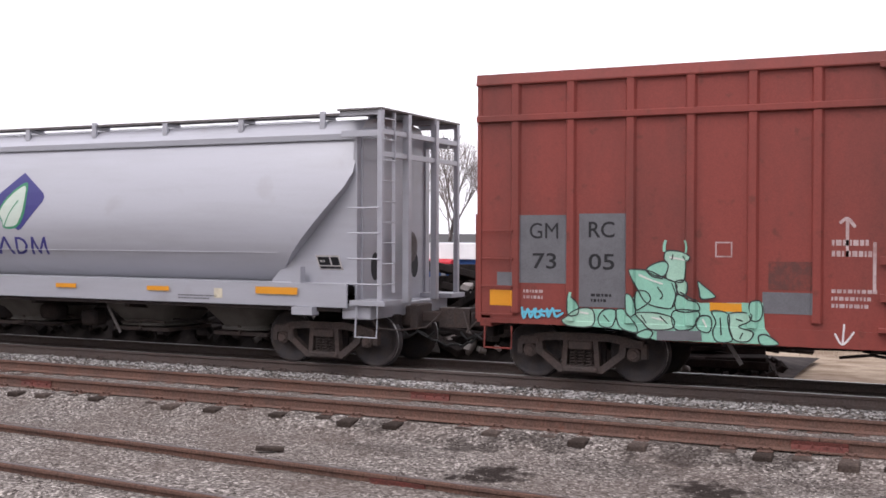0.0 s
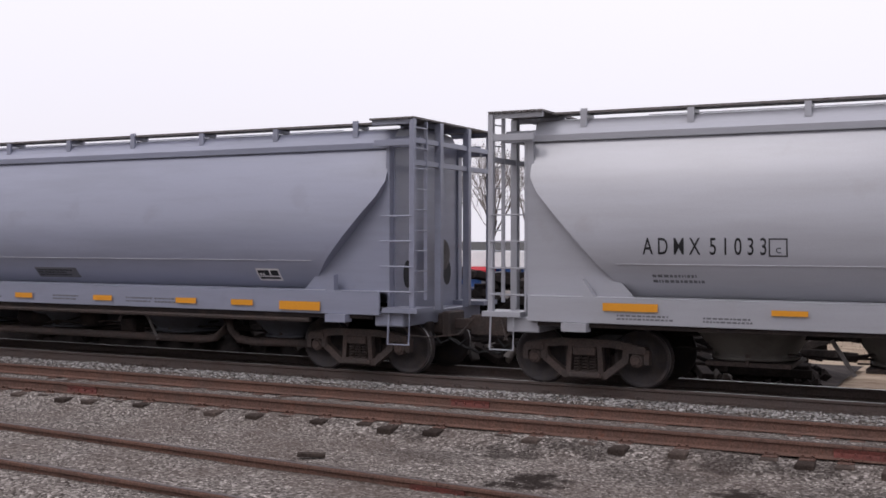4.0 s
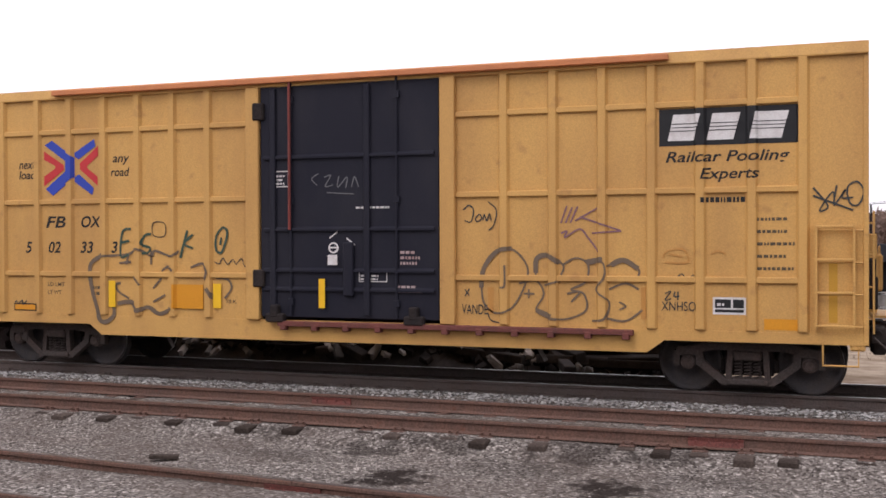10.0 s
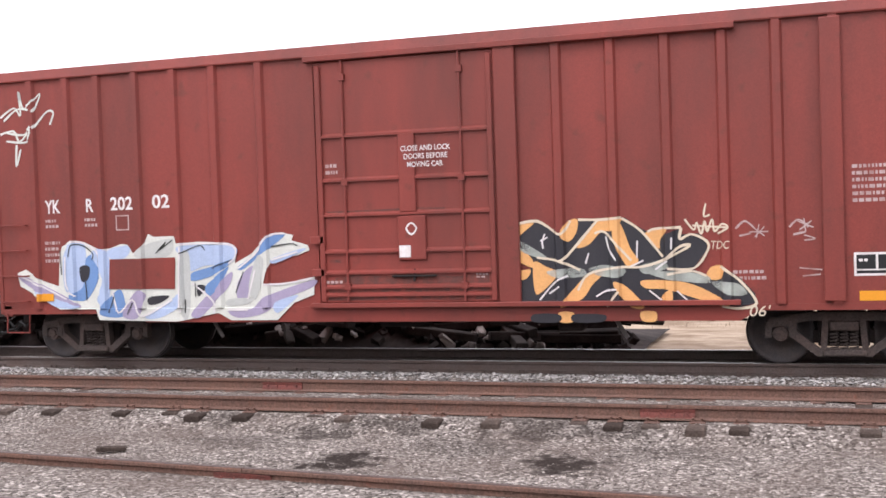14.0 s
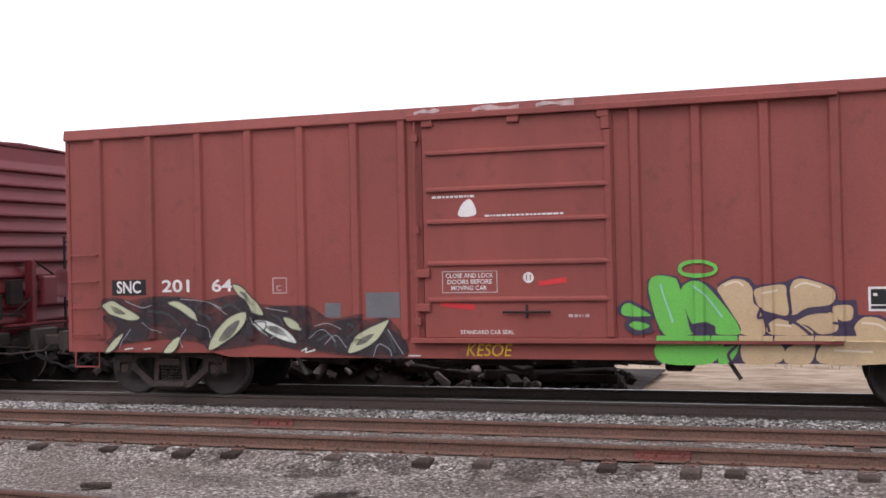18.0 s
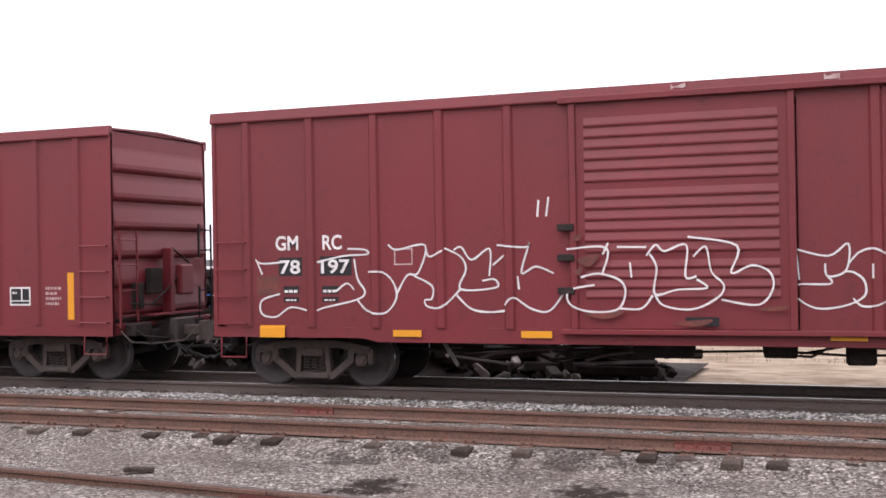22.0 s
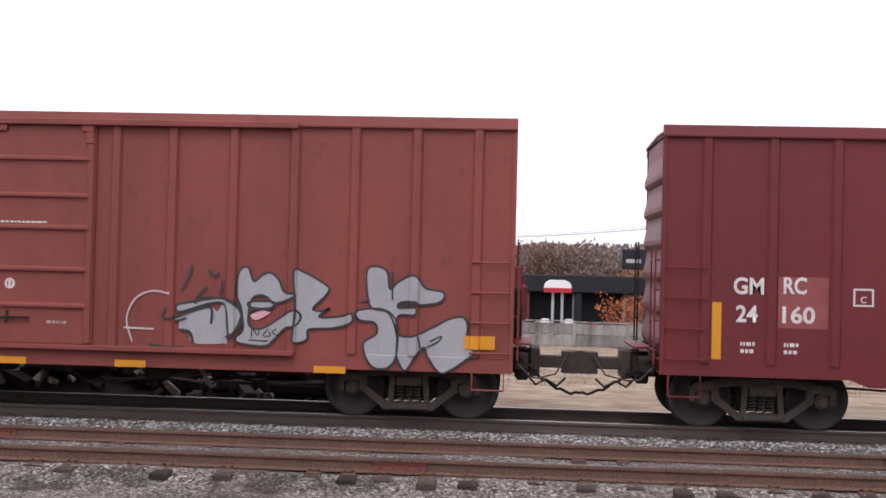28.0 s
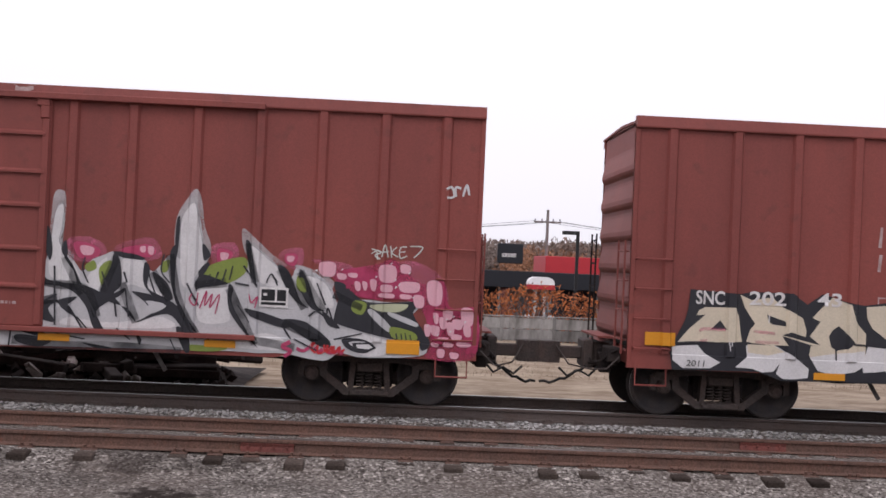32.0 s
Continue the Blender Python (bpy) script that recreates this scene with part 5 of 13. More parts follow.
    # discharge bays
    for a, b in bays:
        bm = bmesh.new()
        c, h = (a + b) / 2, (b - a) / 2
        rings = []
        for z, w, d, q in ((1.42, h + 0.46, 1.30, 8.0), (1.05, h + 0.30, 1.12, 5.0), (0.78, h + 0.14, 0.88, 3.5), (0.60, h + 0.03, 0.70, 3.0), (0.55, h, 0.66, 3.0), (0.545, h + 0.05, 0.71, 3.0), (0.50, h + 0.05, 0.71, 3.0)):
            ring = []
            for k in range(28):
                u, v = math.cos(k * math.pi / 14), math.sin(k * math.pi / 14)
                g = (abs(u) ** q + abs(v) ** q) ** (-1 / q)
                ring.append(bm.verts.new((c + w * u * g, d * v * g, z)))
            rings.append(ring)
        for p, q in zip(rings, rings[1:]):
            for k in range(28):
                bm.faces.new((p[k], p[(k + 1) % 28], q[(k + 1) % 28], q[k]))
        bm.faces.new(rings[-1])
        bay = part("discharge_bay", bm, M["bay_grey"] if mat == "hop_a" else M["bay_blue"], car, "rounded sloping discharge bay", smooth=True)
        bm = bmesh.new()
        bevbox(bm, c - h - 0.05, c + h + 0.05, -0.66, 0.66, 0.40, 0.47, 0.01)
        bevbox(bm, c - 0.03, c + 0.03, -0.70, -0.62, 0.42, 0.70, 0.01)
        part("outlet_gate", bm, M["truck"], bay)
    if pipes:
        bm = bmesh.new()
        tube(bm, [(-6.6, -0.95, 0.85), (-6.5, -0.95, 0.60), (-6.2, -0.95, 0.46), (-4, -0.95, 0.44), (0, -0.95, 0.43), (4.1, -0.95, 0.43), (4.4, -0.95, 0.47), (4.6, -0.95, 0.62), (4.65, -0.95, 0.85)], 0.075, 10)
        tube(bm, [(4.72, -0.95, 0.85), (4.78, -0.95, 0.62), (4.95, -0.95, 0.47), (5.3, -0.95, 0.43), (6.6, -0.95, 0.45)], 0.075, 10)
        part("unloading_pipe", bm, M["truck"], car, "long rusty unloading pipe", smooth=True)
        bm = bmesh.new()
        tube(bm, [(-6.9, -1.5, 0.93), (6.9, -1.5, 0.93)], 0.05, 8)
        part("side_pipe", bm, M["truck"], car, "grey pipe under the side sill")
    underframe(car, 16.6, 7.6, 0.8, int(abs(x)))
    truck(car, -7.6)
    truck(car, 7.6)
    side = HopperSide(car, [], None)
    return car, side


M["seam"] = plain("pale_weld_seam", (0.52, 0.52, 0.55), 0.4)
M["bay_grey"] = surface("grimy_brown_grey_bay", (0.13, 0.122, 0.11), 0.7, stain=(0.07, 0.06, 0.052), amount=0.7, scale=2.0, streak=2.0)
M["bay_blue"] = surface("grimy_blue_grey_bay", (0.10, 0.105, 0.125), 0.7, stain=(0.055, 0.05, 0.05), amount=0.7, scale=2.0, streak=2.0)
M["navy"] = plain("navy_logo_paint", (0.035, 0.032, 0.16), 0.45)
M["leaf"] = plain("pale_leaf_paint", (0.46, 0.53, 0.46), 0.45)
M["green"] = plain("green_logo_paint", (0.03, 0.20, 0.10), 0.45)
M["blue"] = plain("blue_logo_paint", (0.03, 0.06, 0.38), 0.5)
M["crimson"] = plain("red_logo_paint", (0.52, 0.035, 0.04), 0.5)
M["cream"] = surface("cream_sticker", (0.55, 0.50, 0.38), 0.6, amount=0.4, scale=8.0)
M["red_faded"] = surface("faded_pink_red_panel", (0.27, 0.075, 0.072), 0.6, amount=0.4, scale=3.0)
M["cream_dot"] = surface("peach_paint_dot", (0.60, 0.36, 0.28), 0.6, amount=0.4, scale=6.0)
M["reflector_old"] = plain("faded_ochre_strip", (0.50, 0.27, 0.03), 0.6)
M["g_dull"] = plain("dull_black_stencil", (0.09, 0.065, 0.04), 0.6)
M["lemon"] = plain("bright_yellow_reflector", (0.80, 0.47, 0.02), 0.4)
M["dirt"] = surface("dark_smeared_dirt", (0.10, 0.04, 0.034), 0.8, stain=(0.19, 0.045, 0.034), amount=0.9, scale=7.0)


def reflectors(side, xs, z0, z1, w=0.45):
    for x in xs:
        side.rect(x, x + w, z0, z1, "reflector", "reflector", "orange-yellow reflective strip", 0.034)


def stencil_label(side, x0, x1, z0, z1, up=0.004):
    """The black two-panel consolidated stencil in a white frame."""
    side.rect(x0, x1, z0, z1, "white", "stencil_frame", "white framed black inspection stencil", up)
    b = 0.03
    w = (x1 - x0 - 3 * b) * 0.6
    side.rect(x0 + b, x0 + b + w, z0 + 0.09, z1 - b, "black", "stencil_panel", lift=up + 0.003)
    side.rect(x0 + 2 * b + w, x1 - b, z0 + 0.09, z1 - b, "black", "stencil_panel", lift=up + 0.003)
    side.rect(x0 + b, x1 - b, z0 + b, z0 + 0.07, "black", "stencil_panel", lift=up + 0.003)
    side.bars(x0 + b + 0.03, x0 + b + w * 0.7, z1 - 0.12, z1 - 0.05, 1, "white", 3, lift=up + 0.006)


# car order along the train, nearest the engine first
car2, h2 = hopper(-17.7, "light grey covered hopper with a leaf emblem, passing", "hop_a", [(-5.75, -4.57), (-3.44, -2.4), (-0.47, 0.99), (2.62, 3.88), (5.0, 6.1)], False)
car3, h3 = hopper(-37.08, "blue-grey covered hopper with unloading pipes, passing", "hop_b", [(-5.9, -4.7), (-3.5, -2.25), (-0.6, 0.63), (2.5, 3.6), (5.2, 6.2)], True)

h2.text("A D M X  5 1 0 3 3", -6.51, 2.10, 0.25, 1.80, "black", 0.006)
h2.frame_box(-4.68, -4.42, 2.08, 2.34, 0.02, "black")
h2.bars(-6.4, -5.6, 1.68, 1.84, 2, "patch", 2)
h2.fill([(1.04, 3.44), (0.40, 2.96), (0.37, 2.84), (0.46, 2.70), (1.04, 2.32), (1.12, 2.34), (1.63, 2.86), (1.67, 2.95), (1.62, 3.04)], "navy", "emblem", "navy diamond emblem with a pale leaf", round_=False)
h2.fill([(1.15, 3.25), (0.72, 2.98), (0.52, 2.68), (0.62, 2.50), (0.70, 2.36), (1.02, 2.38), (1.18, 2.60), (1.22, 2.92)], "green", "leaf_edge", lift=0.008)
h2.fill([(1.12, 3.18), (0.76, 2.95), (0.56, 2.68), (0.64, 2.52), (0.70, 2.40), (0.98, 2.42), (1.12, 2.62), (1.17, 2.92)], "leaf", "leaf_shape", lift=0.011)
h2.stroke([[(0.70, 2.40), (0.82, 2.66), (1.02, 2.90)]], 0.03, "green", "leaf_vein", lift=0.014)
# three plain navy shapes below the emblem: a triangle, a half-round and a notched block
h2.fill([(0.45, 1.86), (0.645, 2.20), (0.70, 2.20), (0.89, 1.86), (0.82, 1.86), (0.672, 2.13), (0.525, 1.86)], "navy", "emblem_shape", "navy triangular stroke below the emblem", round_=False)
h2.fill([(0.95, 1.86), (0.95, 2.19), (1.09, 2.19), (1.21, 2.14), (1.27, 2.03), (1.21, 1.91), (1.09, 1.86)], "navy", "emblem_shape", "navy half-round below the emblem", round_=False)
h2.fill([(1.015, 1.905), (1.015, 2.145), (1.08, 2.145), (1.17, 2.10), (1.205, 2.03), (1.17, 1.95), (1.08, 1.905)], "hop_a", "emblem_inset", lift=0.007, round_=False)
h2.fill([(1.33, 1.86), (1.37, 2.20), (1.42, 2.20), (1.55, 1.95), (1.68, 2.20), (1.73, 2.20), (1.77, 1.86), (1.71, 1.86), (1.68, 2.09), (1.57, 1.87), (1.53, 1.87), (1.42, 2.09), (1.39, 1.86)], "navy", "emblem_shape", "navy zigzag stroke below the emblem", round_=False)
reflectors(h2, (-4.63, -2.63, 0.02, 2.05, 4.22), 1.25, 1.33, 0.5)
reflectors(h2, (-7.11, 6.57), 1.25, 1.37, 0.85)
stencil_label(h2, 7.70, 8.16, 1.66, 1.92)
h2.rect(5.68, 5.86, 1.15, 1.32, "cream", "sticker")
for k, x in enumerate((-6.9, -2.0, -0.7, 4.9, -5.6)):
    h2.bars(x, x + 0.9, 1.12, 1.22, 2, "patch", k)

h3.text("A D M X  5 1 2 4 0", -6.52, 2.06, 0.25, 1.80, "black", 0.006)
h3.frame_box(-4.62, -4.37, 2.06, 2.31, 0.02, "black")
h3.bars(-6.4, -5.5, 1.68, 1.84, 2, "patch", 2)
h3.text("C", -4.52, 2.11, 0.08, None, "black", 0.01)
h2.text("C", -4.58, 2.13, 0.08, None, "black", 0.01)
h3.rect(0.20, 1.33, 1.56, 1.76, "patch", "rubbed_patch")
h3.bars(0.25, 1.25, 1.60, 1.74, 3, "black", 5, lift=0.008)
reflectors(h3, (-6.79, -4.54, -2.07, -0.11, 1.99, 4.03, 5.3), 1.15, 1.25, 0.48)
reflectors(h3, (6.35,), 1.10, 1.25, 0.85)
for k, x in enumerate((-6.2, -3.5, -1.3, 0.9, 2.8, 3.5)):
    h3.bars(x, x + 0.8, 1.14, 1.26, 2, "patch", k)
stencil_label(h3, 5.70, 6.2, 1.58, 1.80)
g3 = HopperSide(car3, [], -1.40)
g3.rect(-7.40, -7.02, 1.52, 1.78, "cream", "sticker", "cream paper sticker")
reflectors(g3, (-8.05,), 1.50, 1.60, 0.22)

# ---- boxcars ----
car1, s1 = boxcar(dict(x=0.55, top=4.74, mat="red_a", label="tall red-brown boxcar with graffiti and grey panels, passing", posts=[-6.93, -6.04, -5.12, -4.23, -3.36, -2.49] + [2.49, 3.36, 4.23, 5.12, 6.04, 6.93],
                       door=(-1.55, 1.55), low=0.74, cut=0.17, ribs=end_ribs(1.2, 4.5, 7), roof="roof_metal", post_up=0.1))
for s in (-1, 1):
    bm = bmesh.new()
    bevbox(bm, -7.57, 7.57, min(s * 1.54, s * 1.615), max(s * 1.54, s * 1.615), 4.02, 4.12, 0.01)
    part("belt_rail", bm, M["red_a"], car1)
plug_door(car1, -1.55, 1.55, 1.54, 1.05, 4.55, (1.6, 2.3, 3.0, 3.7), M["red_a"], (-0.8, 0.8))
door_tracks(car1, -1.7, 1.7, 1.54, 1.05, 4.62, M["red_a"], 3.0)
s1.rect(-6.86, -6.10, 1.54, 2.58, "patch", "number_panel", "grey painted number panel")
s1.rect(-5.91, -5.18, 1.20, 2.60, "patch", "number_panel", "grey painted number panel")
s1.text("GM", -6.70, 2.22, 0.24, 0.46, "black", 0.0, lift=0.008)
s1.text("73", -6.65, 1.76, 0.24, 0.38, "black", 0.01, lift=0.008)
s1.text("RC", -5.76, 2.24, 0.24, 0.40, "black", 0.01, lift=0.008)
s1.text("05", -5.76, 1.76, 0.24, 0.40, "black", 0.01, lift=0.008)
s1.bars(-5.72, -5.38, 1.28, 1.44, 2, "black", 4, lift=0.008)
s1.rect(-7.36, -6.97, 1.18, 1.42, "reflector", "reflector", "orange reflective square")
s1.rect(-7.24, -6.97, 1.49, 1.70, "patch", "patch")
s1.rect(-3.14, -2.55, 1.52, 1.92, "dirt", "rubbed_patch", "dark scuffed patch")
s1.rect(-3.22, -2.54, 1.19, 1.49, "patch", "patch")
s1.frame_box(-3.88, -3.64, 1.97, 2.19, 0.02, "faint")
s1.bars(-6.8, -6.4, 1.30, 1.48, 2, "faint", 7)
s1.rect(-3.95, -3.5, 1.20, 1.32, "reflector", "reflector", "orange reflective strip", lift=0.02)
s1.stroke([[(-2.1, 2.0), (-2.1, 2.5)], [(-2.2, 2.45), (-2.1, 2.52), (-2.0, 2.4)], [(-1.75, 1.5), (-1.75, 2.2)]], 0.05, "faint", "chalk_mark")
s1.stroke([[(-2.25, 0.95), (-2.15, 0.80), (-2.0, 0.98)], [(-2.15, 0.80), (-2.13, 1.08)]], 0.03, "white", "arrow_mark")
s1.bars(-2.3, -1.7, 1.30, 1.60, 3, "faint", 9)
s1.bars(-2.3, -1.7, 2.0, 2.3, 2, "faint", 10)

car4, s4 = boxcar(dict(x=-55.57, top=4.84, mat="yellow", label="yellow high boxcar with a black plug door and graffiti, passing", posts=[-6.78, -6.02, -5.33, -4.62, -3.93, -3.24, -2.55, 2.56, 3.31, 4.04, 4.75, 5.43, 6.13, 6.80],
                       door=(-1.56, 1.56), low=0.62, cut=0.18, sill=0.95, ribs=end_ribs(1.15, 4.3, 6), roof="yellow", white_end=True, depth=0.06, post_up=0.02, L=15.27, rungs=4))
M["orange"] = surface("orange_roof_edge", (0.55, 0.20, 0.075), 0.6, stain=(0.36, 0.13, 0.06), amount=0.5, scale=2.0)
for s in (-1, 1):
    for z in (4.12, 2.91, 1.66):
        for a, b in ((-6.80, -1.75), (1.75, 6.85)):
            bm = bmesh.new()
            bevbox(bm, a, b, min(s * 1.54, s * 1.585), max(s * 1.54, s * 1.585), z - 0.045, z + 0.045, 0.012)
            part("belt_rail", bm, M["yellow"], car4)
bm = bmesh.new()
bevbox(bm, -5.6, 5.0, -1.70, -1.56, 4.74, 4.83, 0.01)
part("upper_door_track", bm, M["orange"], car4, "orange upper door track")
bm = bmesh.new()
bevbox(bm, -1.2, 4.5, -1.68, -1.55, 0.86, 0.94, 0.01)
part("lower_door_track", bm, M["joint"], car4, "rusty lower door track")
for k in range(11):
    bm = bmesh.new()
    bevbox(bm, -1.15 + 0.55 * k, -1.05 + 0.55 * k, -1.69, -1.56, 0.80, 0.90, 0.01)
    part("track_bracket", bm, M["joint"], car4)
for x in (-1.25, 1.15):
    bm = bmesh.new()
    bevbox(bm, x - 0.16, x + 0.16, -1.70, -1.56, 0.92, 1.06, 0.02)
    bevbox(bm, x - 0.07, x + 0.07, -1.71, -1.57, 1.0, 1.2, 0.02)
    part("door_clamp", bm, M["under"], car4, "rusty dark door clamp")
for z in (1.62, 4.3):
    bm = bmesh.new()
    bevbox(bm, -1.66, -1.46, -1.66, -1.54, z - 0.14, z + 0.14, 0.02)
    part("door_hinge", bm, M["under"], car4)
for x in (-1.68, 1.68):
    bm = bmesh.new()
    bevbox(bm, x - 0.12, x + 0.12, -1.63, -1.54, 0.95, 4.7, 0.012)
    part("door_post", bm, M["yellow"], car4)
d4 = plug_door(car4, -1.54, 1.54, 1.54, 1.0, 4.72, (1.45, 1.75, 2.4, 3.55), M["door_black"], (-0.98, 0.85), hw=False)
for x in (-1.3, 0.35):
    bm = bmesh.new()
    bevbox(bm, x - 0.05, x + 0.05, -1.64, -1.58, 1.05, 4.65, 0.012)
    part("door_post", bm, M["door_black"], d4)
bm = bmesh.new()
bevbox(bm, -0.05, 0.12, -1.66, -1.58, 1.35, 2.2, 0.02)
part("lock_box", bm, M["door_black"], d4)
q4 = Side(car4, [], -1.585)
q4.frame_box(-1.30, -1.03, 3.08, 3.34, 0.016, "white")
q4.bars(-1.27, -1.06, 3.12, 3.30, 3, "white", 8)
q4.rect(-0.48, -0.37, 1.16, 1.62, "lemon", "reflector", "yellow reflective strip", 0.05)
bm = bmesh.new()
tube(bm, [(-0.98, -1.66, 2.4), (-0.98, -1.66, 4.75)], 0.022, 6)
part("lock_rod", bm, M["red_b"], d4, "rusty red lock rod")
q4.bars(0.15, 0.9, 2.72, 2.78, 1, "white", 1)
q4.bars(-0.7, 0.75, 2.38, 2.43, 1, "white", 2)
q4.bars(0.23, 0.65, 1.61, 1.71, 2, "white", 3)
q4.bars(0.9, 1.25, 1.85, 2.10, 3, "faint", 4)
q4.bars(0.85, 1.3, 1.42, 1.56, 2, "faint", 5)
q4.rect(-0.32, -0.15, 1.84, 2.00, "white", "placard", lift=0.05)
q4.stroke([[(-0.24 + 0.075 * math.cos(k * math.pi / 5), 2.11 + 0.075 * math.sin(k * math.pi / 5)) for k in range(10)]], 0.03, "white", "round_mark", closed=True)
q4.rect(-0.30, -0.18, 2.10, 2.125, "white", "round_mark_bar")
for side_x, turn in ((-0.24, 1), (0.06, -1)):
    q4.stroke([[(side_x - 0.07, 2.26), (side_x + 0.07, 2.26 + 0.10 * turn)]], 0.028, "white", "turn_arrow")
q4.frame_box(0.20, 0.68, 1.58, 1.74, 0.012, "white")
q4.stroke([[(-0.50, 3.28), (-0.62, 3.20), (-0.52, 3.10)], [(-0.40, 3.22), (-0.28, 3.25), (-0.38, 3.08), (-0.24, 3.10)], [(-0.14, 3.24), (-0.16, 3.06), (0.0, 3.22), (-0.02, 3.05)], [(0.08, 3.06), (0.13, 3.22), (0.20, 3.06)], [(-0.35, 2.98), (0.12, 2.95)]], 0.022, "patch", "chalk_tag")
s4.rect(4.86, 6.74, 3.54, 4.06, "black", "logo_panel", "black logo panel with slanted white bars")
for x, w in ((4.98, 0.42), (5.52, 0.42), (6.10, 0.48)):
    s4.fill([(x + 0.08, 3.98), (x, 3.61), (x + w - 0.06, 3.61), (x + w + 0.04, 3.98)], "white", "logo_shape", lift=0.008, round_=False)
    for z in (3.74, 3.79, 3.84):
        s4.rect(x - 0.02, x + w + 0.08, z, z + 0.012, "black", "logo_line", lift=0.011)
s4.text("Railcar Pooling", 4.95, 3.26, 0.20, 1.68, "black", 0.015, 0.25)
s4.text("Experts", 5.43, 3.02, 0.20, 0.80, "black", 0.015, 0.25)
s4.bars(5.44, 6.20, 2.74, 2.88, 1, "black", 3)
s4.text("LD LMT", -5.82, 1.44, 0.07, 0.36, "g_dull", 0.01)
s4.text("LT WT", -5.82, 1.30, 0.07, 0.29, "g_dull", 0.01)
s4.text("70 K", -2.22, 1.20, 0.06, 0.2, "g_dull", 0.01)
s4.rect(-6.56, -6.02, 1.00, 1.13, "black", "notice", "yellow notice plate in a black border")
s4.rect(-6.54, -6.04, 1.02, 1.11, "reflector", "notice_face", lift=0.007)
s4.text("FB", -5.85, 2.46, 0.20, 0.42, "black", 0.02, 0.2)
s4.text("OX", -5.10, 2.46, 0.20, 0.42, "black", 0.02, 0.2)
for b, x in (("5", -6.30), ("02", -5.80), ("33", -5.12), ("3", -4.48)):
    s4.text(b, x, 2.02, 0.20, None, "black", 0.02, 0.2)
s4.text("next", -6.43, 3.50, 0.13, 0.36, "black", 0.012, 0.2)
s4.text("load", -6.43, 3.32, 0.15, 0.36, "black", 0.012, 0.2)
s4.text("any", -4.44, 3.52, 0.15, 0.34, "black", 0.012, 0.2)
s4.text("road", -4.48, 3.33, 0.15, 0.38, "black", 0.012, 0.2)
s4.fill([(-5.87, 3.91), (-5.71, 3.98), (-5.23, 3.67), (-5.23, 3.34), (-5.69, 3.02), (-5.85, 3.14), (-5.39, 3.47), (-5.39, 3.59)], "blue", "emblem_arm", lift=0.008, round_=False)
s4.fill([(-5.88, 3.80), (-5.46, 3.55), (-5.46, 3.47), (-5.88, 3.19), (-5.88, 3.36), (-5.64, 3.50), (-5.64, 3.54), (-5.88, 3.65)], "crimson", "emblem_arm", lift=0.008, round_=False)
s4.fill([(-4.82, 3.98), (-4.79, 3.86), (-5.14, 3.64), (-5.23, 3.69), (-5.23, 3.76)], "blue", "emblem_arm", lift=0.008, round_=False)
s4.fill([(-5.23, 3.34), (-5.13, 3.38), (-4.83, 3.14), (-4.86, 3.02), (-5.23, 3.25)], "blue", "emblem_arm", lift=0.008, round_=False)
s4.fill([(-4.74, 3.86), (-4.74, 3.69), (-4.96, 3.53), (-4.97, 3.49), (-4.75, 3.33), (-4.75, 3.18), (-5.12, 3.47), (-5.12, 3.57)], "crimson", "emblem_arm", lift=0.008, round_=False)
for x0, x1 in ((6.97, 7.45), (-7.48, -6.90)):
    bm = bmesh.new()
    for x in (x0, x1):
        box(bm, x - 0.016, x + 0.016, -1.66, -1.55, 1.02, 2.42)
    lf = part("side_ladder", bm, M["yellow"], car4, "yellow side ladder frame")
    for k in range(4):
        bm = bmesh.new()
        bevbox(bm, x0, x1, -1.665, -1.63, 1.04 + 0.445 * k, 1.075 + 0.445 * k, 0.006)
        part("rung", bm, M["yellow"], lf)
    s4.rect(x0 + 0.16, x0 + 0.27, 1.1, 1.9, "reflector_old", "faded_strip")
s4.rect(6.29, 6.73, 0.98, 1.13, "reflector", "reflector", "orange reflective strip")
stencil_label(s4, 5.60, 6.05, 1.18, 1.42)
for k in range(5):
    s4.bars(6.2, 6.7, 1.80 + 0.17 * k, 1.88 + 0.17 * k, 1, "g_dull", k)
s4.rect(-4.52, -4.38, 1.10, 1.55, "lemon", "reflector", "orange reflective strip", 0.03)
s4.rect(-3.22, -2.62, 1.10, 1.50, "reflector", "reflector", "square orange reflector", 0.03)
s4.rect(-2.45, -2.30, 1.12, 1.52, "lemon", "reflector", "orange reflective strip", 0.03)
s4.bars(-4.9, -4.65, 1.30, 1.50, 2, "g_dull", 9)

car5, s5 = boxcar(dict(x=-72.7, reach=0.3, top=4.90, mat="red_b", label="brown-red high boxcar with blue and orange graffiti, passing", posts=[-6.77, -6.07, -5.47, -4.75, -4.04, -3.32, -2.50, 2.21, 2.99, 3.75, 4.52, 5.23, 5.95, 6.71],
                       door=(-1.58, 1.32), low=0.69, cut=0.14, sill=0.92, ribs=end_ribs(1.15, 4.35, 6), white_end=True, L=15.1, rungs=4))
for a, b in ((1.30, 1.62), (5.78, 6.05)):
    bm = bmesh.new()
    bevbox(bm, a, b, -1.62, -1.54, 0.95, 4.72, 0.012)
    part("door_post", bm, M["red_b"], car5)
d5 = plug_door(car5, -1.55, 1.30, 1.54, 0.98, 4.66, (1.10, 1.22, 1.44, 1.76, 2.32, 2.85, 3.52), M["red_b"], (-1.08, 0.78))
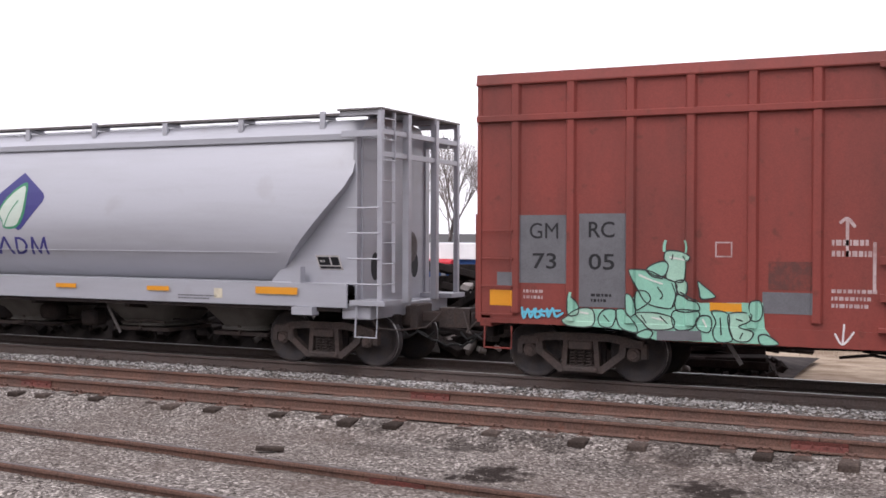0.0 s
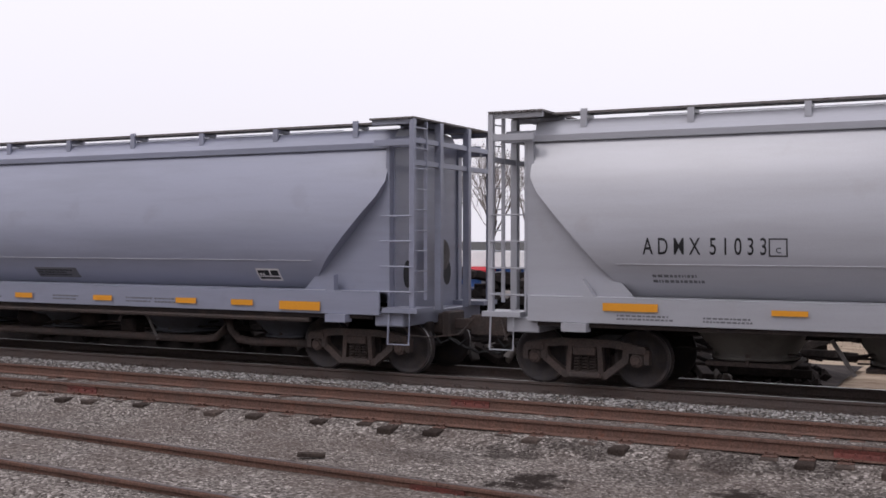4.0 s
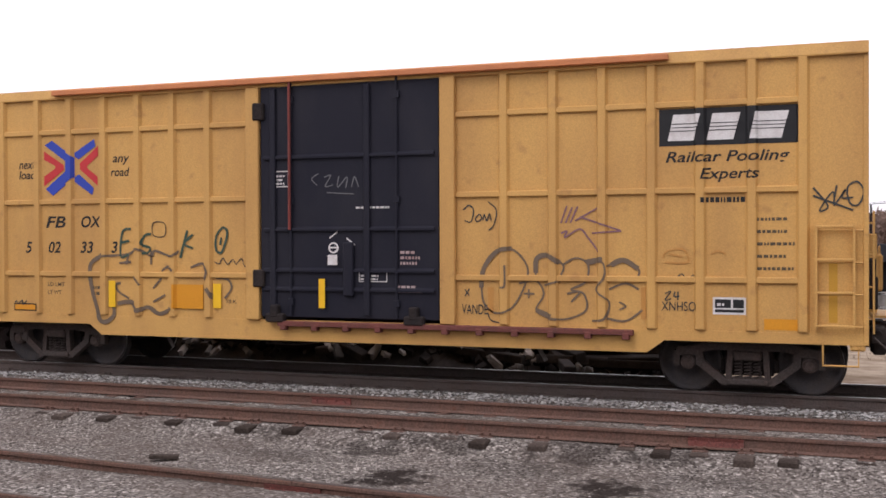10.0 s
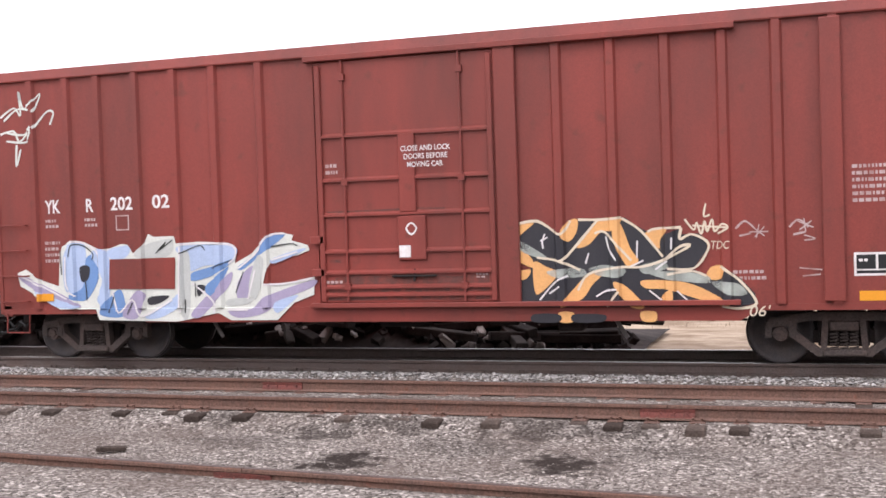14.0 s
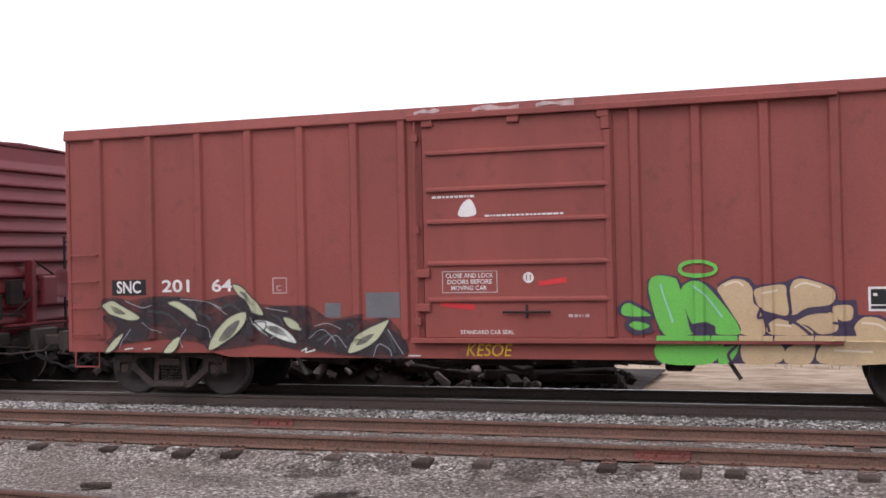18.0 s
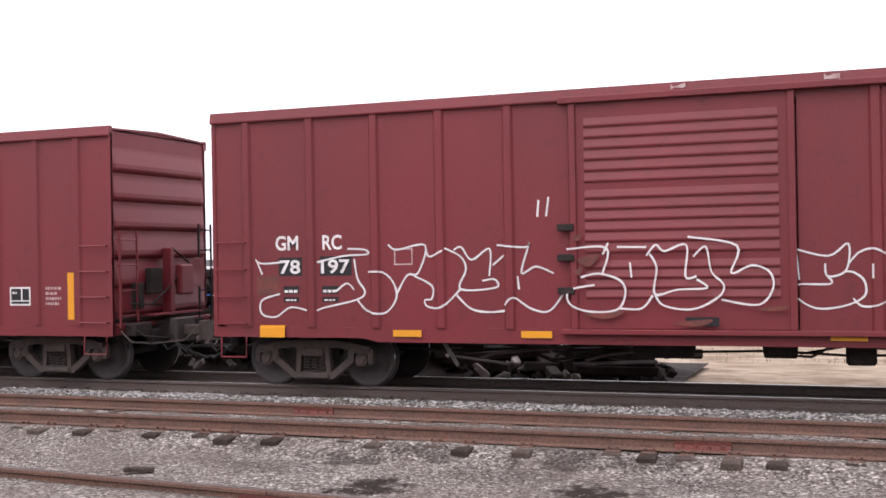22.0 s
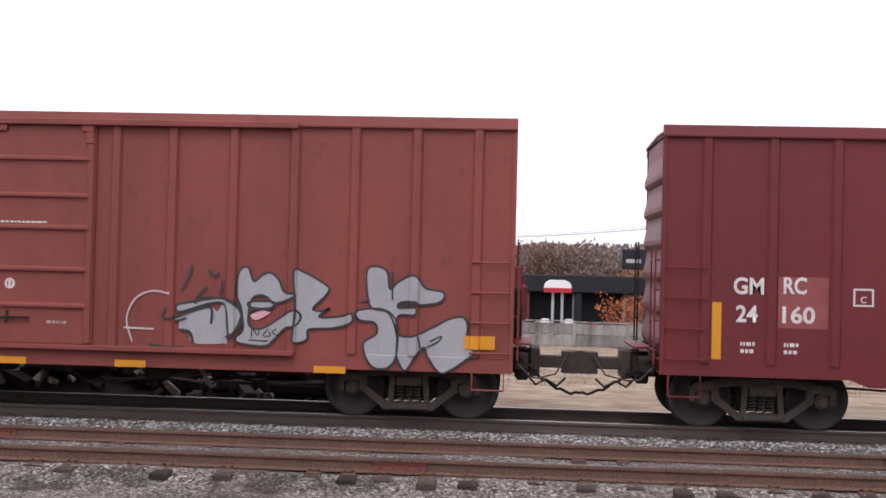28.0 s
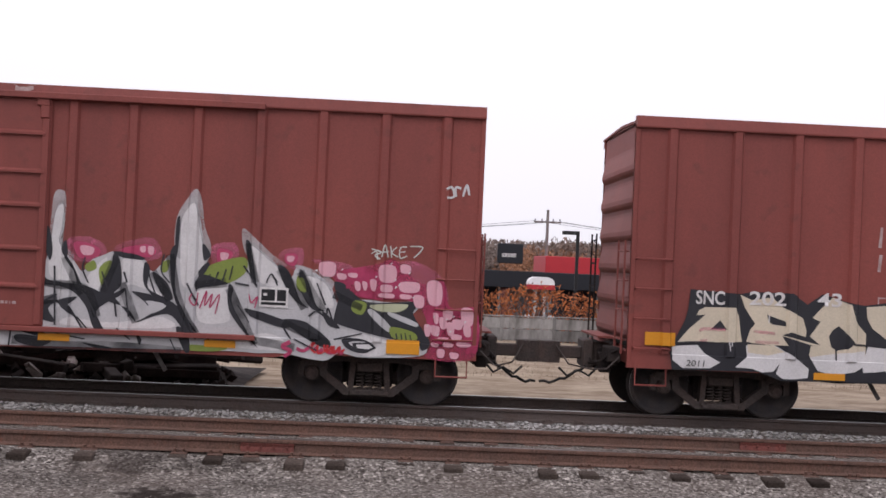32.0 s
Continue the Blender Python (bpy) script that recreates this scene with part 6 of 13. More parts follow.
for a, b, c, d in ((-0.2, 0.06, 2.34, 3.5), (-0.24, 0.2, 1.62, 2.28), (-1.52, -1.44, 1.0, 4.6), (1.19, 1.27, 1.0, 4.6)):
    bm = bmesh.new()
    bevbox(bm, a, b, -1.635, -1.58, c, d, 0.012)
    part("door_plate", bm, M["red_b"], d5)
door_tracks(car5, -1.7, 1.5, 1.54, 0.98, 4.76, M["red_b"], 3.2)
q5 = Side(car5, [], -1.585)
q5.text("CLOSE AND LOCK", -0.15, 3.24, 0.08, 0.78, "white", 0.01, lift=0.06)
q5.text("DOORS BEFORE", -0.10, 3.12, 0.08, 0.68, "white", 0.01, lift=0.06)
q5.text("MOVING CAR", -0.05, 3.00, 0.08, 0.56, "white", 0.01, lift=0.06)
q5.lift = 0.056
q5.rect(-0.22, -0.04, 1.66, 1.84, "white", "placard")
q5.stroke([[(-0.02, 2.17), (0.06, 2.09), (-0.02, 2.0), (-0.10, 2.09)]], 0.03, "white", "round_mark", closed=True)
q5.lift = 0.004
q5.bars(-1.4, -1.2, 2.95, 3.15, 2, "faint", 2)
q5.fill([(-1.42, 1.02), (-1.4, 1.30), (-1.0, 1.42), (-0.5, 1.38), (0.1, 1.43), (0.6, 1.36), (1.15, 1.40), (1.15, 1.02)], "dirt", "grime_band", "smeared grime across the door", round_=False)
q5.stroke([[(-1.4, 2.36), (-0.6, 2.37), (0.2, 2.38), (0.5, 2.37)], [(-1.38, 1.62), (-1.2, 1.62)], [(-1.3, 1.34), (-1.1, 1.36)]], 0.05, "dirt", "grime_streak")
q5.bars(-1.46, -1.1, 1.2, 1.36, 2, "faint", 12, lift=0.008)
q5.bars(0.95, 1.15, 1.34, 1.42, 2, "faint", 13, lift=0.008)
s5.text("YK", -6.57, 2.52, 0.22, 0.30, "white", 0.02)
s5.text("R", -5.76, 2.52, 0.22, 0.14, "white", 0.02)
s5.text("202", -5.29, 2.53, 0.22, 0.42, "white", 0.02)
s5.text("02", -4.50, 2.54, 0.22, 0.32, "white", 0.02)
s5.frame_box(-5.2, -4.95, 2.20, 2.45, 0.02, "faint")
for x in (-6.57, -5.80):
    s5.bars(x, x + 0.32, 2.28, 2.46, 2, "faint", 3)
stencil_label(s5, 6.16, 6.65, 1.28, 1.59)
s5.rect(6.22, 6.60, 0.95, 1.08, "reflector", "reflector", "orange reflective strip")
s5.rect(-6.75, -6.45, 1.05, 1.18, "reflector", "reflector", "orange reflective strip", lift=0.034)
s5.bars(6.16, 6.66, 2.26, 2.80, 6, "faint", 5)
s5.bars(4.6, 5.1, 1.25, 1.42, 2, "faint", 6)
s5.bars(-6.6, -6.2, 1.7, 2.1, 4, "faint", 7)
for x in (4.65, 5.35):
    s5.stroke([[(x, 1.95), (x + 0.12, 2.05), (x + 0.25, 1.95)], [(x + 0.05, 1.85), (x + 0.2, 1.88)]], 0.03, "faint", "chalk_mark")

SEAMS_6 = (1.56, 2.09, 2.70, 3.17, 3.71)


def plate_c_car(x, label, ends, long=15.1):
    car, s = boxcar(dict(x=x, top=4.38, mat="red_c", label=label, posts=[-7.0, -6.05, -5.16, -4.27, -3.38, -2.49, -1.72, 1.72, 2.56, 3.46, 4.35, 5.23, 6.12, 7.0],
                         door=(-1.42, 1.42), low=0.70, cut=0.06, sill=0.98, ribs=ends, L=long, depth=0.05))
    door_tracks(car, -1.6, 1.5, 1.54, 1.0, 4.29, M["red_c"], 2.9)
    plug_door(car, -1.40, 1.42, 1.54, 1.0, 4.20, SEAMS_6, M["red_c"], (-1.5,))
    q = Side(car, [], -1.585)
    q.bars(-1.25, -0.4, 3.05, 3.11, 1, "white", 1)
    q.bars(-0.45, 0.75, 2.76, 2.81, 1, "white", 2)
    q.frame_box(-1.12, -0.28, 1.66, 1.98, 0.014, "faint")
    q.text("CLOSE AND LOCK", -1.06, 1.88, 0.065, 0.72, "white", 0.01)
    q.text("DOORS BEFORE", -1.04, 1.79, 0.065, 0.68, "white", 0.01)
    q.text("MOVING CAR", -0.98, 1.70, 0.065, 0.54, "white", 0.01)
    q.fill([(0.18 + 0.078 * math.cos(k * math.pi / 6), 1.87 + 0.078 * math.sin(k * math.pi / 6)) for k in range(12)], "white", "round_mark")
    for dx in (-0.035, 0.02):
        q.rect(0.18 + dx, 0.195 + dx, 1.83, 1.91, "red_c", "round_mark_slot", lift=0.012)
    for hx in (-1.30, 0.0, 1.30):
        bm = bmesh.new()
        bevbox(bm, hx - 0.09, hx + 0.09, -1.63, -1.55, 4.10, 4.24, 0.012)
        part("door_hanger", bm, M["red_c"], car)
    bm = bmesh.new()
    bevbox(bm, 1.26, 1.40, -1.625, -1.56, 3.92, 4.12, 0.02)
    part("corner_gusset", bm, M["red_c"], car)
    bm = bmesh.new()
    bevbox(bm, 1.30, 1.40, -1.615, -1.57, 1.02, 3.92, 0.01)
    part("door_edge", bm, M["red_c"], car)
    q.text("STANDARD CAR SEAL", -0.85, 1.06, 0.06, 0.80, "white", 0.008)
    q.bars(0.75, 1.1, 1.30, 1.38, 1, "faint", 6)
    s.door = q
    s.frame_box(-3.90, -3.65, 1.68, 1.93, 0.02, "faint")
    s.text("C", -3.83, 1.72, 0.09, None, "faint", 0.01)
    return car, s


car6, s6 = plate_c_car(-89.98, "faded oxide-red boxcar with green and yellow graffiti, passing", end_ribs(1.1, 4.1, 9), 15.27)
s6.rect(-6.79, -6.16, 1.68, 1.93, "black", "number_panel")
s6.text("SNC", -6.70, 1.71, 0.20, 0.45, "white", 0.02, lift=0.008)
s6.text("201", -5.86, 1.72, 0.20, 0.50, "white", 0.02)
s6.text("64", -4.96, 1.72, 0.20, 0.36, "white", 0.02)
s6.rect(-2.35, -1.80, 1.30, 1.68, "patch", "patch", "dark grey painted-out patch")
s6.rect(-3.02, -2.76, 1.31, 1.53, "patch", "patch")
stencil_label(s6, 4.72, 5.14, 1.36, 1.68)
s6.door.fill([(-0.58, 2.80), (-0.84, 2.78), (-0.80, 2.94), (-0.66, 3.02)], "white", "torn_placard", "torn white paper placard")
s6.bars(5.55, 6.0, 1.55, 2.05, 5, "faint", 4)
s6.bars(6.3, 6.6, 1.90, 2.05, 2, "faint", 5)

POST_8 = [-6.92, -5.80, -4.71, -3.65, -2.58, 2.42, 3.56, 4.66, 5.73, 6.80]
LOUVRES = [(1.42, 1.98, 4), (2.06, 2.98, 6), (3.06, 4.0, 6)]
car7, s7 = boxcar(dict(x=-107.20, top=4.40, mat="red_d", label="maroon boxcar covered in white outline graffiti, passing", posts=POST_8, door=(-1.68, 1.44), low=0.78, cut=0.06, sill=1.0, ribs=end_ribs(1.1, 4.15, 11), L=15.1, depth=0.045))
louvre_door(car7, -1.66, 1.42, 1.54, 1.0, 4.22, LOUVRES, M["red_d"])
door_tracks(car7, -1.8, 1.6, 1.54, 1.0, 4.30, M["red_d"], 3.0)
q7 = Side(car7, [], -1.645)
s7.text("GM", -6.42, 2.20, 0.23, 0.40, "white", 0.02)
s7.text("RC", -5.60, 2.20, 0.23, 0.33, "white", 0.02)
s7.rect(-6.37, -5.96, 1.80, 2.09, "black", "patch", "black painted number panel")
s7.rect(-5.65, -5.11, 1.80, 2.10, "black", "patch", "black painted number panel")
s7.text("78", -6.35, 1.83, 0.22, 0.36, "white", 0.02, lift=0.008)
s7.text("197", -5.63, 1.83, 0.22, 0.49, "white", 0.02, lift=0.008)
for a, b in ((-6.29, -6.02), (-5.62, -5.34)):
    s7.rect(a, b, 1.52, 1.64, "black", "patch")
    s7.rect(a, b, 1.39, 1.47, "black", "patch")
    s7.bars(a + 0.02, b, 1.54, 1.62, 1, "white", 5, lift=0.008)
    s7.bars(a + 0.04, b - 0.04, 1.41, 1.46, 1, "white", 6, lift=0.008)
s7.rect(-6.76, -6.37, 1.51, 1.80, "dirt", "rubbed_patch")
reflectors(s7, (-6.70, 6.27), 0.84, 1.03, 0.44)
reflectors(s7, (-4.42, -2.41, 1.82, 3.92), 0.87, 0.97, 0.46)
stencil_label(s7, 5.04, 5.50, 1.36, 1.68)
s7.frame_box(-4.4, -4.1, 1.95, 2.2, 0.02, "faint")
for k in range(4):
    s7.bars(6.25, 6.55, 1.32 + 0.13 * k, 1.37 + 0.13 * k, 1, "faint", k)
s7.stroke([[(6.9, 2.6), (6.95, 3.0)], [(7.1, 2.5), (7.12, 3.05)], [(6.5, 2.75), (6.6, 2.9)], [(6.3, 2.6), (6.4, 2.62)]], 0.05, "faint", "scrape_mark")
s7.stroke([[(-2.15, 2.62), (-2.13, 2.86)], [(-2.02, 2.62), (-1.98, 2.9)]], 0.035, "white", "chalk_mark")

for x, z, w, h in ((-1.62, 2.30, 0.14, 0.05), (-1.55, 1.98, 0.30, 0.09), (-1.60, 1.82, 0.12, 0.06), (-1.45, 1.22, 0.55, 0.07), (-0.2, 1.10, 0.50, 0.05), (0.9, 1.30, 0.40, 0.04)):
    q7.fill([(x, z), (x + w * 0.4, z + h * 0.6), (x + w, z + h), (x + w * 0.9, z - h * 0.2), (x + w * 0.5, z - h)], "dirt", "grime_smear", "dark smeared grime", 0.012)
q7.rect(-0.05, 0.40, 1.06, 1.18, "black", "notice", "small dark notice plate")
for z in (1.55, 2.02, 2.45):
    bm = bmesh.new()
    bevbox(bm, -1.84, -1.60, -1.66, -1.58, z - 0.05, z + 0.05, 0.012)
    part("door_latch", bm, M["under"], car7)

car8, s8 = boxcar(dict(x=-124.28, top=4.33, mat="red_d", label="maroon boxcar with its ribbed door partly open, passing", posts=[-6.95, -6.03, -5.15, -4.24, -3.32, -2.44, 2.55, 3.46, 4.34, 5.18, 6.02, 6.88], door=(-1.45, 1.90), opening=(-1.45, 1.45), low=0.72, cut=0.10, sill=1.0, ribs=end_ribs(1.1, 4.05, 6), L=15.15, depth=0.04))
louvre_door(car8, -0.96, 1.92, 1.54, 1.05, 4.20, [(1.45, 1.95, 4), (2.05, 2.9, 6), (2.98, 3.95, 6)], M["red_d"], -1.6)
door_tracks(car8, -1.7, 1.9, 1.54, 1.04, 4.28, M["red_d"], 3.0)
bm = bmesh.new()
bevbox(bm, -1.52, -1.44, -1.60, -1.50, 1.05, 4.2, 0.008)
part("door_jamb", bm, M["steel"], car8)
q8 = Side(car8, [], -1.645)
q8.fill([(-0.96, 3.36), (-0.78, 3.34), (-0.72, 3.28), (-0.72, 3.08), (-0.96, 3.08)], "white", "placard", "white paper placard", round_=False)
for b, x, z, w in (("GM", -6.56, 1.98, 0.42), ("RC", -5.87, 2.0, 0.32), ("24", -6.52, 1.59, 0.30), ("160", -5.88, 1.59, 0.45)):
    s8.text(b, x, z, 0.24, w, "white", 0.025, lift=0.008)
s8.rect(-5.94, -5.25, 1.52, 2.24, "red_faded", "number_panel")
s8.frame_box(-4.91, -4.63, 1.85, 2.10, 0.025, "white")
s8.text("C", -4.81, 1.90, 0.09, None, "white", 0.012)
for x in (-6.45, -5.85):
    s8.bars(x, x + 0.24, 1.16, 1.36, 2, "white", 3)
for x, z in ((-6.85, 1.06), (6.66, 1.10)):
    s8.rect(x, x + 0.13, z, z + 0.80, "reflector", "reflector", "upright orange reflective strip")
for x, z in ((-4.12, 1.07), (-1.86, 1.06), (4.17, 1.09)):
    s8.rect(x, x + 0.11, z, z + 0.43, "reflector", "reflector", "upright orange reflective strip")
stencil_label(s8, 5.44, 5.88, 1.34, 1.66)
s8.rect(-2.24, -1.92, 1.84, 2.11, "white", "placard", "white paper placard")
s8.text("50 K", -2.35, 1.08, 0.12, 0.32, "white", 0.015)
s8.rect(-3.1, -2.48, 1.12, 1.48, "red_b", "patch")
s8.bars(6.2, 6.55, 1.35, 1.70, 4, "faint", 4)
s8.bars(4.75, 4.95, 1.3, 1.45, 3, "faint", 5)
s8.fill([(3.94 + 0.18 * math.sin(0.785 * k), 1.46 + 0.18 * math.cos(0.785 * k)) for k in range(8)], "cream_dot", "round_patch")

car9, s9 = plate_c_car(-141.46, "oxide-red boxcar with silver and cream graffiti, passing", end_ribs(1.1, 4.05, 6))
s9.text("SNC", -6.58, 1.72, 0.20, 0.42, "white", 0.02, lift=0.03)
s9.text("202", -5.80, 1.74, 0.20, 0.54, "white", 0.02, lift=0.03)
s9.text("43", -4.80, 1.76, 0.20, 0.36, "white", 0.02, lift=0.03)
s9.rect(-2.25, -1.80, 1.30, 1.68, "dirt", "patch", "dark brown painted-out patch")
s9.rect(-2.95, -2.70, 1.35, 1.58, "dirt", "patch")
reflectors(s9, (-7.30, 6.85), 1.10, 1.29, 0.44)
reflectors(s9, (-4.82, -1.83, 0.0, 1.78, 4.7), 0.70, 0.80, 0.46)
s9.text("I LOVE", -2.33, 1.02, 0.12, 0.50, "white", 0.02)
s9.bars(-2.4, -1.85, 0.80, 0.94, 1, "faint", 5)
s9.stroke([[(-3.9, 2.3), (-3.88, 2.55)], [(-3.9, 2.65), (-3.88, 2.95)], [(-3.72, 2.62), (-3.5, 2.88)], [(-3.55, 2.45), (-3.52, 2.62)], [(-3.52, 2.92), (-3.5, 3.1)]], 0.05, "faint", "chalk_letters")
s9.stroke([[(-3.05, 2.62), (-2.85, 2.64)], [(-2.98, 2.5), (-2.96, 2.62)], [(-2.95, 2.85), (-2.94, 2.95)], [(-2.62, 2.5), (-2.6, 2.65)], [(-2.62, 2.85), (-2.58, 2.98)], [(-2.5, 2.82), (-2.48, 2.92)], [(-2.0, 2.78), (-1.98, 2.86)], [(-1.85, 2.82), (-1.7, 2.68)]], 0.05, "faint", "chalk_letters")

car10, s10 = plate_c_car(-158.73, "oxide-red boxcar with white, green and pink graffiti, passing", end_ribs(1.1, 4.05, 6))
reflectors(s10, (6.26,), 0.82, 1.02, 0.47)
reflectors(s10, (3.69, 1.37, -1.2), 0.81, 0.91, 0.44)
stencil_label(s10, 4.43, 4.84, 1.41, 1.69, 0.034)


# pale peeled paint along some roof edges
for car, top, spots in ((car6, 4.38, ((-1.5, -1.1), (-0.6, 0.1), (0.35, 0.9))), (car10, 4.38, ((-0.4, 0.4), (0.9, 1.15))), (car7, 4.40, ((1.8, 2.0), (-0.2, 0.0)))):
    q = Side(car, [], -1.606)
    r = random.Random(int(top * 100) + len(spots))
    for a, b in spots:
        n = 5
        q.fill([(a + (b - a) * k / n, top - 0.085 + r.uniform(-0.02, 0.03)) for k in range(n + 1)] + [(b - (b - a) * k / n, top - 0.02 + r.uniform(-0.03, 0.02)) for k in range(n + 1)], "faint", "peeled_paint", "pale patch of peeled paint", 0.006, False)


# ---- behind the train ----
M["bark"] = surface("grey_bark", (0.10, 0.085, 0.08), 0.9, stain=(0.05, 0.042, 0.04), amount=0.6, scale=2.0, grain=0.3, bump=0.4)
M["twig"] = surface("bare_brown_twigs", (0.23, 0.195, 0.18), 0.9, stain=(0.15, 0.125, 0.115), amount=0.6, scale=0.5, random_value=0.35, island=True)
M["brush"] = surface("autumn_woods", (0.21, 0.165, 0.145), 0.9, stain=(0.20, 0.10, 0.065), amount=0.8, scale=0.035, random_value=0.28, island=True)
M["rust_leaf"] = surface("rust_orange_leaves", (0.36, 0.115, 0.035), 0.8, stain=(0.24, 0.09, 0.05), amount=0.6, scale=1.5, random_value=0.45, island=True)
M["far_leaf"] = surface("faded_orange_leaves", (0.33, 0.17, 0.10), 0.9, stain=(0.24, 0.13, 0.09), amount=0.6, scale=0.2, random_value=0.3, island=True)
M["red_leaf"] = surface("dull_red_leaves", (0.20, 0.045, 0.04), 0.8, amount=0.5, scale=1.5, random_value=0.4, island=True)
M["green_leaf"] = surface("dark_evergreen_leaves", (0.045, 0.075, 0.04), 0.8, stain=(0.09, 0.09, 0.05), amount=0.5, scale=1.5, random_value=0.4, island=True)
M["tan_leaf"] = surface("tan_dry_grass", (0.30, 0.245, 0.185), 0.9, stain=(0.20, 0.155, 0.115), amount=0.6, scale=0.8, random_value=0.4, island=True)
M["plank"] = surface("silvered_fence_boards", (0.27, 0.26, 0.25), 0.85, stain=(0.085, 0.078, 0.072), amount=0.75, scale=2.2, streak=3.0, random_value=0.35)
M["old_tie"] = surface("discarded_creosote_wood", (0.022, 0.019, 0.018), 0.9, stain=(0.045, 0.037, 0.033), amount=0.6, scale=2.5, grain=0.3, bump=0.5, random_value=0.5)
M["rubble"] = surface("dark_rubble", (0.022, 0.019, 0.018), 0.9, stain=(0.06, 0.05, 0.045), amount=0.6, scale=2.0, random_value=0.6, island=True)
M["concrete"] = surface("broken_concrete", (0.24, 0.22, 0.205), 0.9, stain=(0.085, 0.07, 0.065), amount=0.8, scale=3.0, random_value=0.75)
M["white_wall"] = surface("white_fascia_metal", (0.82, 0.80, 0.80), 0.5, amount=0.2, scale=0.3)
M["blue_wall"] = surface("blue_painted_panels", (0.035, 0.11, 0.34), 0.5, stain=(0.03, 0.09, 0.26), amount=0.4, scale=0.5)
M["blue_roof"] = surface("pale_blue_metal_roof", (0.19, 0.28, 0.36), 0.5, stain=(0.13, 0.20, 0.27), amount=0.4, scale=0.4)
M["fascia"] = surface("black_metal_fascia", (0.012, 0.013, 0.018), 0.5, amount=0.2, scale=0.5)
M["grey_wall"] = surface("grey_block_wall", (0.26, 0.27, 0.29), 0.8, amount=0.3, scale=0.6)
M["house_white"] = surface("white_house_siding", (0.66, 0.65, 0.66), 0.7, amount=0.25, scale=0.4)
M["shingle"] = surface("grey_roof_shingles", (0.10, 0.095, 0.10), 0.9, amount=0.4, scale=0.6, grain=0.2, grain_scale=8)
M["brown_house"] = surface("brown_house_siding", (0.15, 0.085, 0.07), 0.8, amount=0.3, scale=0.4)
M["glass_dark"] = surface("dark_window_glass", (0.03, 0.035, 0.045), 0.12, amount=0.1)
M["bright_red"] = plain("bright_red_paint", (0.46, 0.03, 0.04), 0.45)
M["bright_yellow"] = plain("bright_yellow_paint", (0.72, 0.46, 0.03), 0.45)
M["grey_pole"] = surface("weathered_pole_wood", (0.22, 0.20, 0.19), 0.9, amount=0.5, scale=1.0)
M["silver"] = plain("silver_car_paint", (0.42, 0.44, 0.47), 0.3, 0.3)
M["stain_steel"] = plain("bright_vacuum_steel", (0.55, 0.54, 0.54), 0.35, 0.4)


def fence():
    f = thing("wooden_fence", "weathered grey board fence with posts along the yard", "fence", pose(0, 33, -1.25))
    bm = bmesh.new()
    bevbox(bm, -0.07, 0.07, -0.08, 0.06, -0.3, 1.16, 0.012)
    post = mesh_of("post", bm, M["plank"])
    bm = bmesh.new()
    bevbox(bm, 0.01, 2.37, -0.03, 0.0, 0, 0.5, 0.012)
    board = mesh_of("board", bm, M["plank"])
    bm = bmesh.new()
    bevbox(bm, -0.02, 2.40, -0.10, 0.05, 0, 0.05, 0.012)
    cap = mesh_of("cap_rail", bm, M["plank"])
    r = random.Random(8)
    for k in range(-11, 9):
        x = k * 2.4
        part("post", post, None, f, at=pose(x, 0, 0))
        for j in range(2):
            part("board", board, None, f, at=pose(x, -0.02 * r.random(), 0.04 + 0.53 * j, 0, r.uniform(-0.5, 0.5), 0))
        part("cap_rail", cap, None, f, at=pose(x, 0, 1.11 + r.uniform(-0.02, 0.02), 0, r.uniform(-0.6, 0.6), 0))


fence()


def lamp_post(x, y, z, h, arm):
    lp = thing("lot_lamp", "black square lot lamp post with a flat head", "lamp post", pose(x, y, z))
    bm = bmesh.new()
    bevbox(bm, -0.075, 0.075, -0.075, 0.075, 0, h, 0.01)
    part("pole", bm, M["black"], lp)
    bm = bmesh.new()
    bevbox(bm, arm, 0.05, -0.16, 0.16, h - 0.18, h, 0.02)
    part("lamp_head", bm, M["black"], lp)
    bm = bmesh.new()
    bevbox(bm, -0.2, 0.2, -0.2, 0.2, -0.3, 0.15, 0.03)
    part("base", bm, M["concrete"], lp)


lamp_post(-11.4, 36, -1.45, 5.1, -0.75)
lamp_post(-1.55, 36, -1.45, 5.25, -0.75)
lamp_post(8.6, 36, -1.45, 5.4, -0.75)


